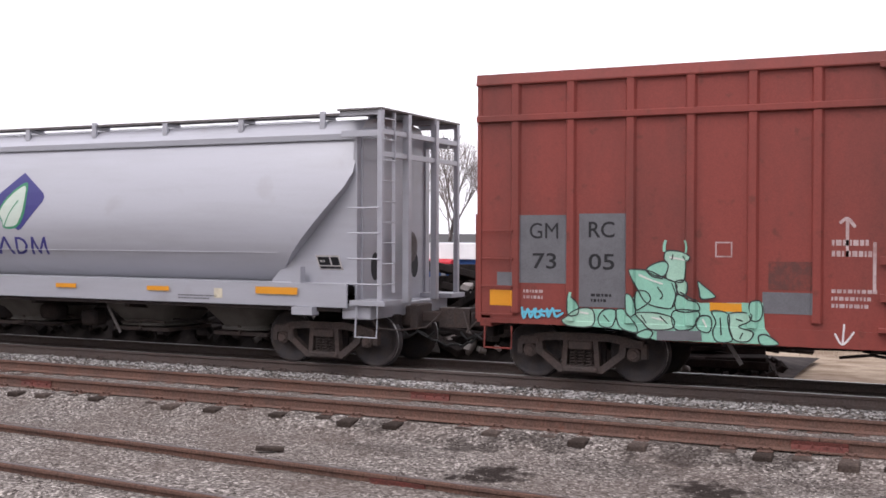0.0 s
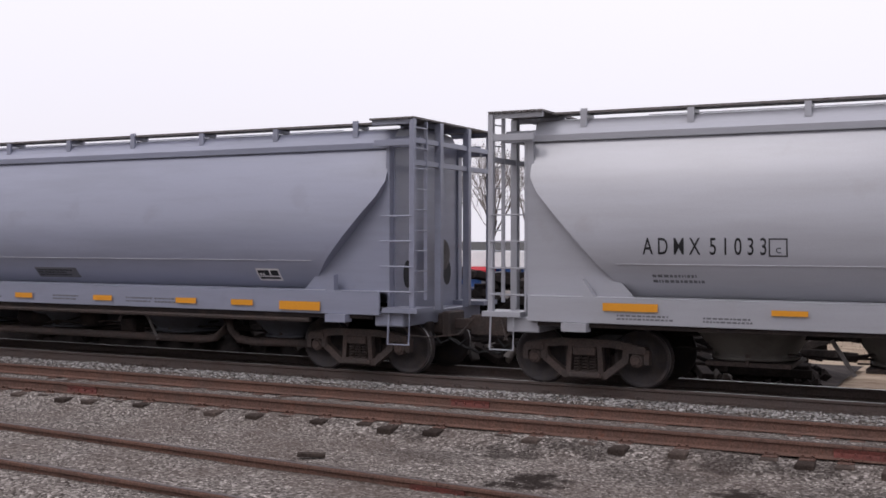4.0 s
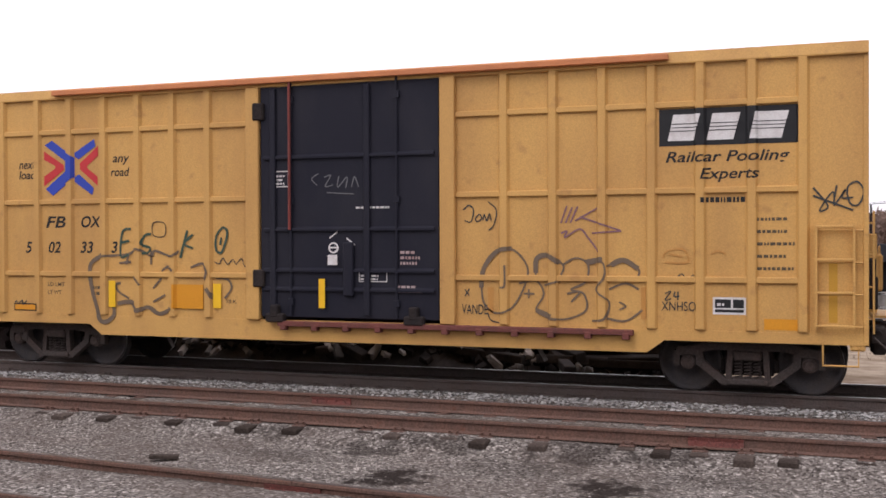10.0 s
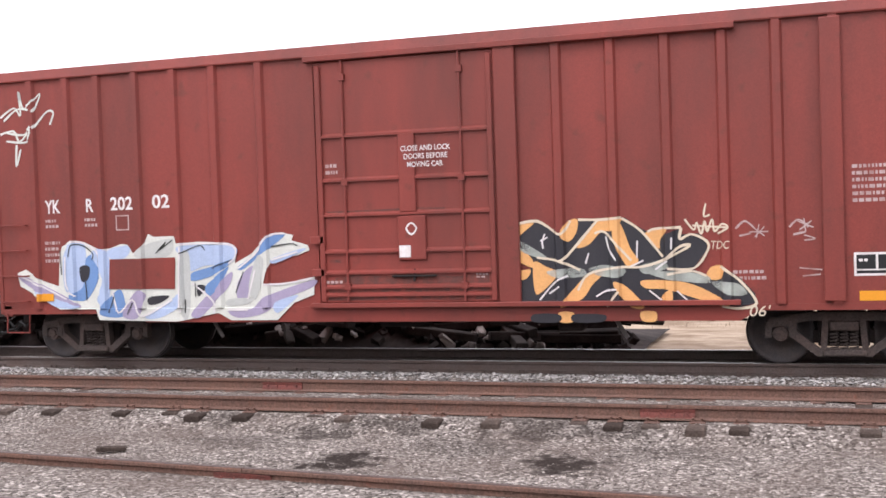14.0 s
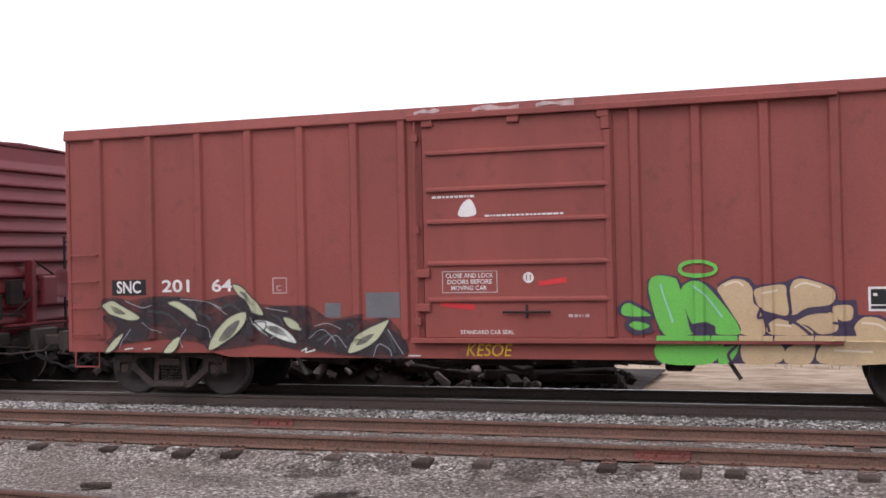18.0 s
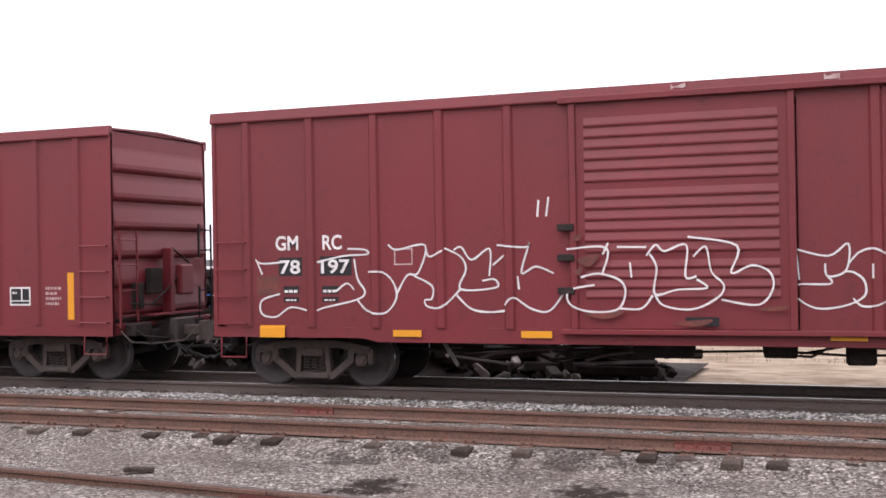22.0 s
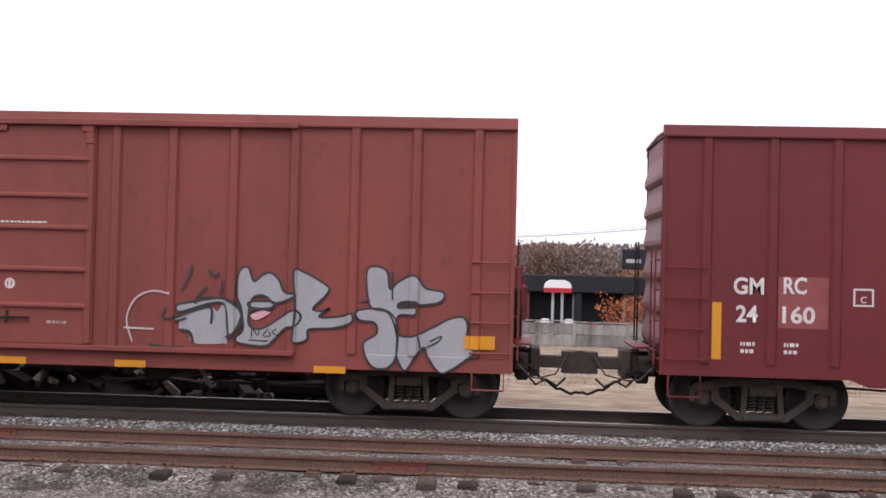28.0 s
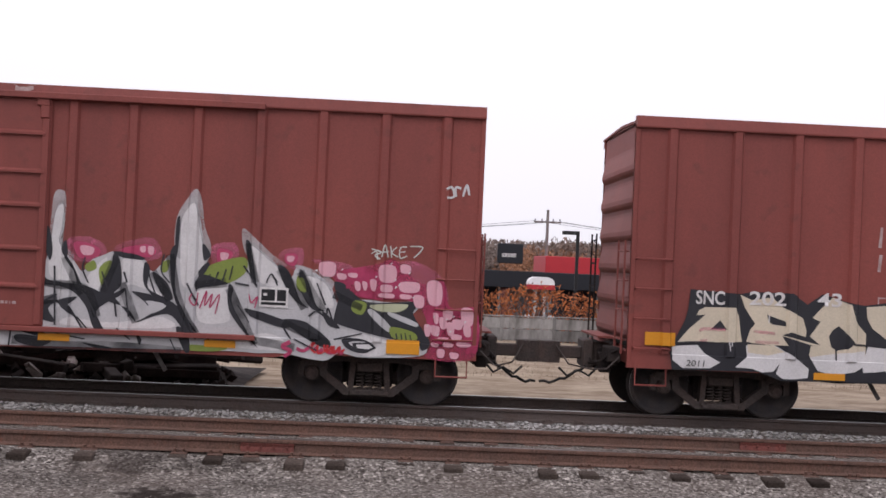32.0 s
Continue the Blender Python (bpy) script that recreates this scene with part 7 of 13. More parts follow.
def pile():
    """A long heap of discarded ties and rubble beside the main track."""
    r = random.Random(12)
    heap = thing("tie_heap", "long dark heap of discarded ties and rubble beside the track", "scrap heap", pose(0, 0, 0))

    def top(x):
        return float(np.interp(x, [-40, -20, -11, -9.0, -8.2, -7.5, -6.9, -5.5, -4.4, -3.4, -3.0], [1.1, 1.35, 1.45, 1.3, 1.05, 0.62, 0.42, 0.30, 0.12, -0.15, -0.3]))
    bm = bmesh.new()
    xs = [-40 + 0.35 * i for i in range(107)]
    rows = []
    for j, (y, k) in enumerate(((2.3, 0.0), (2.9, 0.45), (3.6, 0.75), (4.4, 0.92), (5.4, 0.8), (6.5, 0.4), (7.4, 0.0))):
        rows.append([bm.verts.new((x, y + 0.2 * noise.noise((x, j, 1)), -0.36 + k * (top(x) + 0.36) * (0.85 + 0.35 * noise.noise((x * 1.5, y, 3))))) for x in xs])
    for a, b in zip(rows, rows[1:]):
        for i in range(len(xs) - 1):
            bm.faces.new((a[i], a[i + 1], b[i + 1], b[i]))
    part("rubble_mound", bm, M["rubble"], heap)
    bm = bmesh.new()
    for _ in range(900):
        x = -22 + 18.8 * r.random()
        k = r.random()
        y, z = 2.4 + 2.2 * k, -0.32 + (0.2 + 0.8 * k) * (top(x) + 0.36) * r.uniform(0.75, 1.0)
        t = bmesh.new()
        s = r.uniform(0.04, 0.15)
        box(t, -s, s, -s * 0.7, s * 0.7, -s * 0.5, s * 0.5)
        for v in t.verts:
            v.co *= r.uniform(0.7, 1.2)
        join(bm, t, pose(x, y, z, r.uniform(-50, 50), r.uniform(-50, 50), r.uniform(0, 180)))
    tagged(part("rubble", bm, M["rubble"], heap), kind="stuff")
    bm = bmesh.new()
    bevbox(bm, -1.25, 1.25, -0.11, 0.11, -0.08, 0.08, 0.015)
    tie = mesh_of("old_tie", bm, M["old_tie"])
    for _ in range(150):
        x = -24 + 20.4 * r.random()
        k = r.random()
        z = -0.2 + (0.25 + 0.78 * k) * (top(x) + 0.36)
        part("old_tie", tie, None, heap, at=pose(x, 2.6 + 1.9 * k, z, r.uniform(-15, 15), r.gauss(0, 7 if x > -8.5 else 12), r.gauss(0, 26)))
    # broken concrete and pale chips, in four shapes
    chips = []
    for j in range(4):
        bm = bmesh.new()
        bevbox(bm, -0.10, 0.10, -0.07, 0.07, -0.05, 0.05, 0.012)
        for v in bm.verts:
            v.co += Vector((r.uniform(-0.035, 0.035), r.uniform(-0.03, 0.03), r.uniform(-0.03, 0.03)))
            v.co.x *= (1.0, 1.6, 0.7, 1.2)[j]
        chips.append(mesh_of("concrete_block", bm, M["concrete"]))
    for i in range(75):
        x = -15 + 11.0 * r.random()
        if -8.2 < x < -6.0 and i % 3:
            continue
        k = r.random() ** 1.5
        m = pose(x, 2.3 + 1.1 * k, -0.25 + (0.12 + 0.85 * k) * (top(x) + 0.36), r.uniform(-40, 40), r.uniform(-50, 50), r.uniform(0, 180))
        part("concrete_block", chips[i % 4], None, heap, at=m @ Matrix.Scale(r.uniform(0.4, 1.2), 4))


pile()


def blades(name, label, count, area, size, material, seed, zf, spread=0.35):
    """Blades or leaves scattered through a region, as one body of stuff. area: x0, x1, y0, y1."""
    r = np.random.default_rng(seed)
    verts, faces = [], []
    for _ in range(count):
        x, y = r.uniform(area[0], area[1]), r.uniform(area[2], area[3])
        z = zf(x, y)
        h, w, a = r.uniform(*size), r.uniform(0.006, 0.02), r.uniform(0, 6.28)
        dx, dy = math.cos(a) * w, math.sin(a) * w
        lx, ly = r.normal(0, spread) * h, r.normal(0, spread) * h
        o = len(verts)
        verts += [(x - dx, y - dy, z - 0.05), (x + dx, y + dy, z - 0.05), (x + lx, y + ly, z + h)]
        faces.append((o, o + 1, o + 2))
    mesh = bpy.data.meshes.new(name)
    mesh.from_pydata(verts, [], faces)
    mesh.materials.append(material)
    return tagged(new(name, mesh), label, "grass", kind="stuff")


blades("dry_grass", "patchy tan dry grass behind the tracks", 16000, (-16, 18, 9, 32), (0.03, 0.12), M["tan_leaf"], 21, ground_height)


def shrub(x, y, z, w, h, material, label, seed, n=900):
    r = np.random.default_rng(seed)
    sh = thing("shrub", label, "shrub", pose(x, y, z), "shrubs along the fence")
    bm = bmesh.new()
    for _ in range(16):
        a, l = r.uniform(0, 6.28), r.uniform(0.5, 0.95) * h
        s = r.uniform(0.2, 0.5) * w
        tube(bm, [(0.1 * math.cos(a), 0.1 * math.sin(a), 0), (s * 0.5 * math.cos(a), s * 0.5 * math.sin(a), l * 0.5), (s * math.cos(a), s * math.sin(a), l)], 0.018, 4)
    part("stems", bm, M["bark"], sh)
    verts, faces = [], []
    for _ in range(n):
        a, d, k = r.uniform(0, 6.28), w / 2 * r.random() ** 0.6, r.random() ** 0.7
        lump = 1 + 0.35 * noise.noise((math.cos(a) * 2 + seed, math.sin(a) * 2, k * 3))
        p = Vector((d * math.cos(a) * (0.6 + 0.6 * k) * lump, d * math.sin(a) * (0.6 + 0.6 * k) * lump, h * k * lump))
        u = Vector(r.normal(0, 1, 3)).normalized() * r.uniform(0.05, 0.12)
        v = Vector(r.normal(0, 1, 3)).normalized() * r.uniform(0.02, 0.05)
        v.z += 0.05
        o = len(verts)
        verts += [p - u, p + v, p + u, p - v * 0.6]
        faces.append((o, o + 1, o + 2, o + 3))
    mesh = bpy.data.meshes.new("foliage")
    mesh.from_pydata([tuple(v) for v in verts], [], faces)
    mesh.materials.append(material)
    part("foliage", mesh, None, sh)


for i, (x, w, h) in enumerate(((4.6, 2.0, 2.2), (6.4, 2.4, 2.5), (8.2, 2.2, 2.3), (10.0, 2.4, 2.1), (11.9, 2.2, 2.2), (13.6, 2.0, 1.9))):
    shrub(x, 35.2 + 0.5 * (i % 2), -1.5, w, h, M["rust_leaf"], "rust-orange autumn shrub by the fence", 40 + i)
for i, (x, w, h, m) in enumerate(((-9.9, 1.8, 2.9, "green_leaf"), (-8.6, 1.8, 3.0, "green_leaf"), (-7.4, 1.4, 1.9, "rust_leaf"), (-6.6, 1.9, 2.9, "green_leaf"), (-5.4, 2.0, 2.0, "red_leaf"), (-3.9, 1.3, 1.6, "red_leaf"), (-10.9, 1.4, 2.2, "red_leaf"))):
    shrub(x, 35.4 + 0.4 * (i % 3), -1.5, w, h, M[m], {"green_leaf": "dark green evergreen shrub by the fence", "rust_leaf": "rust-orange autumn shrub by the fence", "red_leaf": "dull red autumn shrub by the fence"}[m], 60 + i)


def bare_tree(x, y, z, h, spread, seed, label="leafless grey tree with upswept branches", lean=0.0, boughs=(6, 6, 5, 5)):
    r = random.Random(seed)
    tr = thing("bare_tree", label, "tree", pose(x, y, z), "bare trees")
    trunk, crown = bmesh.new(), bmesh.new()

    def limb(p, d, length, rad, level):
        pts = [p]
        q = p
        for _ in range(3):
            d = (d + Vector((r.gauss(0, 0.10), r.gauss(0, 0.10), 0.05))).normalized()
            q = q + d * length / 3
            pts.append(q)
        tube(trunk if level == 0 else crown, pts, rad, 6 if level < 2 else 3, False)
        if level >= 4:
            return
        n = boughs[level]
        for k in range(n):
            t = r.uniform(0.35, 1.0) if level else r.uniform(0.55, 1.0)
            b = pts[min(3, int(t * 3))].lerp(pts[min(3, int(t * 3) + 1)], (t * 3) % 1)
            a = r.uniform(0, 6.28)
            side = Vector((math.cos(a), math.sin(a), 0)) * spread * r.uniform(0.5, 1.2)
            limb(b, (d + side + Vector((0, 0, 0.15))).normalized(), length * r.uniform(0.52, 0.78), rad * 0.48, level + 1)
    limb(Vector((0, 0, 0)), Vector((lean, 0, 1)), h * 0.36, h * 0.010, 0)
    part("trunk", trunk, M["bark"], tr)
    part("crown", crown, M["twig"], tr, "fine leafless branches")


for i, (x, y, h, s) in enumerate(((-63.8, 150, 27, 0.55), (-70.5, 150, 27, 0.48), (-52.0, 150, 18, 0.5), (-86.5, 150, 28, 0.55), (-44.5, 160, 20, 0.6), (-95.0, 145, 25, 0.5), (-36.0, 150, 18, 0.6), (-28.0, 165, 20, 0.75), (-78.5, 150, 29, 0.55), (-55.2, 150, 23, 0.5), (-60.3, 152, 24, 0.45))):
    bare_tree(x, y, -4.8, h, s, 100 + i)
for i, (x, y, h, s) in enumerate(((-18.2, 200, 20, 0.85), (-9.0, 200, 19, 0.8), (-24.5, 210, 17, 0.8), (-30, 190, 17, 0.7), (-2.0, 215, 16, 0.8))):
    bare_tree(x, y, -4.8, h, s, 130 + i, "broad leafless oak with spreading branches", boughs=(6, 6, 5, 4))


def woods(name, label, x0, x1, y0, y1, count, h, seed, material):
    """A far wooded rise: slender bare crowns massed together."""
    r = np.random.default_rng(seed)
    verts, faces = [], []
    for _ in range(count):
        x, y = r.uniform(x0, x1), r.uniform(y0, y1)
        hh = h * r.uniform(0.72, 1.08) * (1 + 0.12 * noise.noise((x * 0.03, y * 0.03, 0))) + (y - y0) * 0.012
        w = hh * r.uniform(0.25, 0.42)
        for _ in range(110):
            a, k = r.uniform(0, 6.28), r.random() ** 0.7
            d = w * math.sqrt(r.random()) * (1.05 - 0.7 * k * k)
            p = np.array([x + d * math.cos(a), y + d * math.sin(a), -5 + hh * (0.12 + 0.82 * k)])
            q = r.normal(0, 1, 3) * (hh * 0.03)
            q[2] = abs(q[2]) + hh * 0.02
            t = r.normal(0, 1, 3) * hh * 0.014
            o = len(verts)
            verts += [tuple(p - t), tuple(p + t), tuple(p + q)]
            faces.append((o, o + 1, o + 2))
    mesh = bpy.data.meshes.new(name)
    mesh.from_pydata(verts, [], faces)
    mesh.materials.append(material)
    return tagged(new(name, mesh), label, "trees", kind="stuff")


woods("distant_woods", "brown autumn woods on a far rise", -30, 120, 255, 330, 1500, 13.8, 7, M["brush"])
woods("far_orange_trees", "orange autumn trees before the far woods", 25, 60, 235, 250, 60, 11, 9, M["far_leaf"])


def window(parent, x, y, z, w, h):
    bm = bmesh.new()
    bevbox(bm, x - w / 2 - 0.1, x + w / 2 + 0.1, y - 0.06, y, z - 0.1, z + h + 0.1, 0.02)
    f = part("window", bm, M["house_white"], parent)
    bm = bmesh.new()
    box(bm, x - w / 2, x + w / 2, y - 0.075, y - 0.06, z, z + h)
    part("pane", bm, M["glass_dark"], f)


def house(x, y, z, w, d, eave, ridge, wall, label, windows, hip=0.0, dormer=False):
    h = thing("house", label, "house", pose(x, y, z), "houses behind the lot")
    bm = bmesh.new()
    box(bm, -w / 2, w / 2, 0, d, 0, eave)
    part("wall", bm, M[wall], h)
    bm = bmesh.new()
    e = 0.6
    a = [bm.verts.new(p) for p in ((-w / 2 - e, -e, eave), (w / 2 + e, -e, eave), (w / 2 + e, d + e, eave), (-w / 2 - e, d + e, eave), (-w / 2 + hip, d / 2, ridge), (w / 2 - hip, d / 2, ridge))]
    for f in ((0, 1, 5, 4), (1, 2, 5), (2, 3, 4, 5), (3, 0, 4), (3, 2, 1, 0)):
        bm.faces.new([a[i] for i in f])
    part("roof", bm, M["shingle"], h)
    for wx, wz, ww, wh in windows:
        window(h, wx, 0, wz, ww, wh)
    if dormer:
        bm = bmesh.new()
        prism(bm, [(-2.6, eave - 0.5), (2.6, eave - 0.5), (2.6, eave + 1.2), (0, ridge + 0.6), (-2.6, eave + 1.2)], -1.2, d / 2, "y")
        g = part("gable", bm, M[wall], h)
        bm = bmesh.new()
        prism(bm, [(-3.1, eave + 0.95), (0, ridge + 0.9), (3.1, eave + 0.95), (3.1, eave + 1.3), (0, ridge + 1.3), (-3.1, eave + 1.3)], -1.6, d / 2, "y")
        part("gable_roof", bm, M["shingle"], g)


house(-81, 230, -5, 20, 11, 8.0, 12.0, "house_white", "white two-storey house with a grey hip roof", [(-7 + 2.8 * k, 5.3, 1.0, 1.9) for k in range(6)], 5.0)
house(-66, 240, -5, 14, 11, 8.0, 11.6, "house_white", "white house with a grey gable roof", [(-4, 5.2, 1.1, 1.8), (0, 5.2, 1.1, 1.8), (4, 5.2, 1.1, 1.8)], 1.0, True)
house(-52, 235, -5, 11, 10, 7.0, 10.5, "brown_house", "brown house with a steep shingled roof", [(-2.5, 4.5, 1.2, 1.8), (2.5, 4.5, 1.2, 1.8)], 2.5, True)
house(-38, 225, -5, 13, 10, 7.2, 10.8, "house_white", "white house with a grey hip roof and skylights", [(-3.6, 4.6, 1.1, 1.7), (-1.0, 4.6, 1.1, 1.7), (2.8, 4.6, 1.1, 1.7)], 4.0)
house(-25.5, 230, -5, 12, 10, 6.4, 9.8, "brown_house", "brown gabled house behind a garage", [(-2.5, 4.0, 1.2, 1.7), (2.5, 4.0, 1.2, 1.7)], 0.5)


def shop():
    """A long low row of shops: blue front below a white fascia."""
    y, z = 105, -4.7
    b = thing("shop_building", "long low building with white fascia over blue panels", "building", pose(0, y, z))
    bm = bmesh.new()
    box(bm, -92, -27.5, 0.3, 16, 0, 5.3)
    part("wall", bm, M["blue_wall"], b)
    bm = bmesh.new()
    bevbox(bm, -92.3, -27.2, -0.6, 0.3, 3.65, 5.6, 0.05)
    part("fascia", bm, M["white_wall"], b, "deep white fascia band")
    bm = bmesh.new()
    box(bm, -92, -27.4, 0.2, 16.2, 5.3, 5.5)
    part("roof", bm, M["grey_wall"], b)
    for k in range(14):
        x = -90 + 4.6 * k
        bm = bmesh.new()
        bevbox(bm, x, x + 0.5, -0.15, 0.3, 0, 3.65, 0.03)
        part("pilaster", bm, M["grey_wall"], b)
        bm = bmesh.new()
        bevbox(bm, x + 0.9, x + 4.2, 0.1, 0.32, 0.2, 3.2, 0.04)
        dd = part("door", bm, M["blue_wall"], b)
        for j in range(4):
            bm = bmesh.new()
            box(bm, x + 1.0, x + 4.1, 0.06, 0.11, 0.35 + 0.72 * j, 0.95 + 0.72 * j)
            part("panel", bm, M["blue_wall"], dd)
    for x in (-43.5, -58.0):
        bm = bmesh.new()
        prism(bm, [(-1.3, 2.7), (-1.3, 3.3), (-0.6, 3.65), (0.2, 3.65), (0.2, 2.7)], x - 2.0, x + 2.0)
        part("awning", bm, M["bright_red"], b, "red door awning")


shop()


def vacuum(x, y, z):
    v = thing("vacuum_station", "car-wash vacuum station with a red and white dome", "vacuum station", pose(x, y, z), "vacuum stations")
    for s in (-0.3, 0.3):
        bm = bmesh.new()
        tube(bm, [(s, 0, 0), (s, 0, 3.5)], 0.09, 8)
        part("post", bm, M["stain_steel"], v)
    bm = bmesh.new()
    prism(bm, [(-0.88, 3.45), (0.88, 3.45), (0.88, 3.75), (-0.88, 3.75)], -0.5, 0.5, "y")
    part("dome_band", bm, M["bright_red"], v)
    bm = bmesh.new()
    prism(bm, [(0.88, 3.75), (0.84, 3.98), (0.7, 4.15), (0.45, 4.25), (-0.45, 4.25), (-0.7, 4.15), (-0.84, 3.98), (-0.88, 3.75)], -0.5, 0.5, "y")
    part("dome_top", bm, M["white_wall"], v)
    for s in (-0.75, 0.75):
        bm = bmesh.new()
        lathe(bm, [(0.5, 0.28), (0.6, 0.34), (1.6, 0.34), (1.75, 0.2)], 12, "z")
        bmesh.ops.translate(bm, verts=bm.verts, vec=(s, 0, 0))
        part("canister", bm, M["stain_steel"], v, smooth=True)
        bm = bmesh.new()
        tube(bm, [(s, -0.3, 1.5), (s * 1.3, -0.5, 0.9), (s * 1.1, -0.5, 0.5), (s * 0.9, -0.4, 1.2)], 0.05, 6)
        part("hose", bm, M["black"], v)


for x in (-4.55, 2.43, 9.4):
    vacuum(x, 55, -2.75)


def car_wash():
    b = thing("car_wash", "low car wash with black fascia and pale blue roof", "building", pose(0, 60, -3.0))
    bm = bmesh.new()
    bevbox(bm, -7.2, 22, 0, 0.5, 3.62, 4.8, 0.04)
    f = part("fascia", bm, M["fascia"], b, "deep black fascia")
    bm = bmesh.new()
    box(bm, -7.2, 22, 0.5, 12, 4.5, 4.72)
    part("roof", bm, M["fascia"], b)
    for k in range(9):
        bm = bmesh.new()
        bevbox(bm, -7.0 + 3.6 * k, -6.5 + 3.6 * k, 0.2, 0.9, 0, 3.62, 0.04)
        part("pillar", bm, M["fascia"] if k % 2 else M["brick"], b, "dark pillar")
        if k < 8:
            bm = bmesh.new()
            bevbox(bm, -6.5 + 3.6 * k, -3.4 + 3.6 * k, 3.0, 3.3, 0, 3.62, 0.03)
            part("bay_wall", bm, M["fascia"] if k % 3 != 1 else M["grey_wall"], b)
            bm = bmesh.new()
            bevbox(bm, -6.1 + 3.6 * k, -5.3 + 3.6 * k, 1.6, 2.0, 0.0, 1.5, 0.1)
            part("wash_machine", bm, M["bright_red"] if k % 2 else M["stain_steel"], b)
    s = Side(b, [], 0.0)
    s.bars(-1.95, 0.15, 4.55, 4.66, 1, "white", 1, lift=0.02)
    s.text("SUPER", -1.4, 4.2, 0.24, 1.0, "white", 0.02, lift=0.02)
    s.bars(-2.2, -1.5, 4.23, 4.40, 1, "white", 2, lift=0.02)
    s.bars(-0.3, 0.3, 4.23, 4.40, 1, "white", 3, lift=0.02)
    s.bars(-2.1, 0.2, 3.94, 4.05, 1, "white", 4, lift=0.02)
    s.fill([(-2.9, 4.6), (-2.62, 4.3), (-2.9, 4.0), (-3.18, 4.3)], "white", "round_sign", lift=0.02)
    bm = bmesh.new()
    bevbox(bm, 7.0, 8.8, 0.3, 0.7, 5.3, 6.7, 0.05)
    sg = part("roof_sign", bm, M["fascia"], b, "black box sign with pale writing")
    t = Side(b, [], 0.3)
    t.bars(7.3, 8.5, 5.75, 6.25, 1, "white", 9, lift=0.02)
    bm = bmesh.new()
    bevbox(bm, -8.8, 0.2, 5.5, 14, 0, 3.8, 0.05)
    part("wall", bm, M["grey_wall"], b)
    bm = bmesh.new()
    a = [bm.verts.new(p) for p in ((-9.1, 5.0, 3.75), (0.6, 5.0, 3.75), (0.6, 15, 3.75), (-9.1, 15, 3.75), (-6.8, 10, 5.95), (-4.2, 10, 5.85))]
    for q in ((0, 1, 5, 4), (1, 2, 5), (2, 3, 4, 5), (3, 0, 4), (3, 2, 1, 0)):
        bm.faces.new([a[i] for i in q])
    part("hip_roof", bm, M["blue_roof"], b, "pale blue metal hip roof")


M["brick"] = surface("dark_red_brick", (0.15, 0.065, 0.055), 0.85, amount=0.4, scale=1.0, grain=0.3, grain_scale=12)
car_wash()


def canopy():
    c = thing("fuel_canopy", "red fuel canopy with a yellow end stripe", "canopy", pose(0, 75, -3.2))
    bm = bmesh.new()
    bevbox(bm, 12.4, 30, 0, 8, 4.9, 6.3, 0.04)
    part("canopy_band", bm, M["bright_red"], c)
    s = Side(c, [], 0.0)
    s.fill([(18.2, 4.9), (20.2, 4.9), (22.4, 6.3), (20.6, 6.3)], "reflector", "stripe", round_=False, lift=0.02)
    s.fill([(20.4, 4.9), (21.4, 4.9), (23.6, 6.3), (22.6, 6.3)], "blue", "stripe", round_=False, lift=0.02)
    for x in (15, 22, 29):
        bm = bmesh.new()
        bevbox(bm, x - 0.2, x + 0.2, 3.6, 4.2, 0, 4.9, 0.03)
        part("column", bm, M["grey_wall"], c)


canopy()


def utility_pole(x, y, z, h, arm=True):
    p = thing("utility_pole", "grey wooden utility pole", "utility pole", pose(x, y, z), "utility poles")
    bm = bmesh.new()
    lathe(bm, [(0, 0.19), (h, 0.12)], 8, "z")
    part("pole", bm, M["grey_pole"], p)
    if arm:
        bm = bmesh.new()
        bevbox(bm, -1.2, 1.2, -0.06, 0.06, h - 1.15, h - 1.0, 0.02)
        a = part("crossarm", bm, M["grey_pole"], p)
        for k in (-1.1, -0.5, 0.5, 1.1):
            bm = bmesh.new()
            lathe(bm, [(h - 1.0, 0.05), (h - 0.85, 0.07), (h - 0.75, 0.03)], 8, "z")
            bmesh.ops.translate(bm, verts=bm.verts, vec=(k, 0, 0))
            part("insulator", bm, M["grey_wall"], a)


utility_pole(13.1, 80, -4, 11.2)
utility_pole(-2.65, 90, -4.5, 11.5, False)
utility_pole(-31.5, 150, -5, 13.5)
wires = thing("power_line", "thin sagging power lines between poles", "cable")
for k in (-1.1, 0.5, 1.1):
    bm = bmesh.new()
    tube(bm, [(-32 + k + (45 + 0.0) * t, 150 - 70 * t, 7.4 + (6.2 - 7.4) * t - 1.3 * 4 * t * (1 - t)) for t in [i / 12 for i in range(13)]], 0.02, 3)
    part("wire", bm, M["black"], wires)
    bm = bmesh.new()
    tube(bm, [(13.1 + k + 40 * t, 80 + 10 * t, 6.2 - 1.0 * 4 * t * (1 - t)) for t in [i / 12 for i in range(13)]], 0.02, 3)
    part("wire", bm, M["black"], wires)


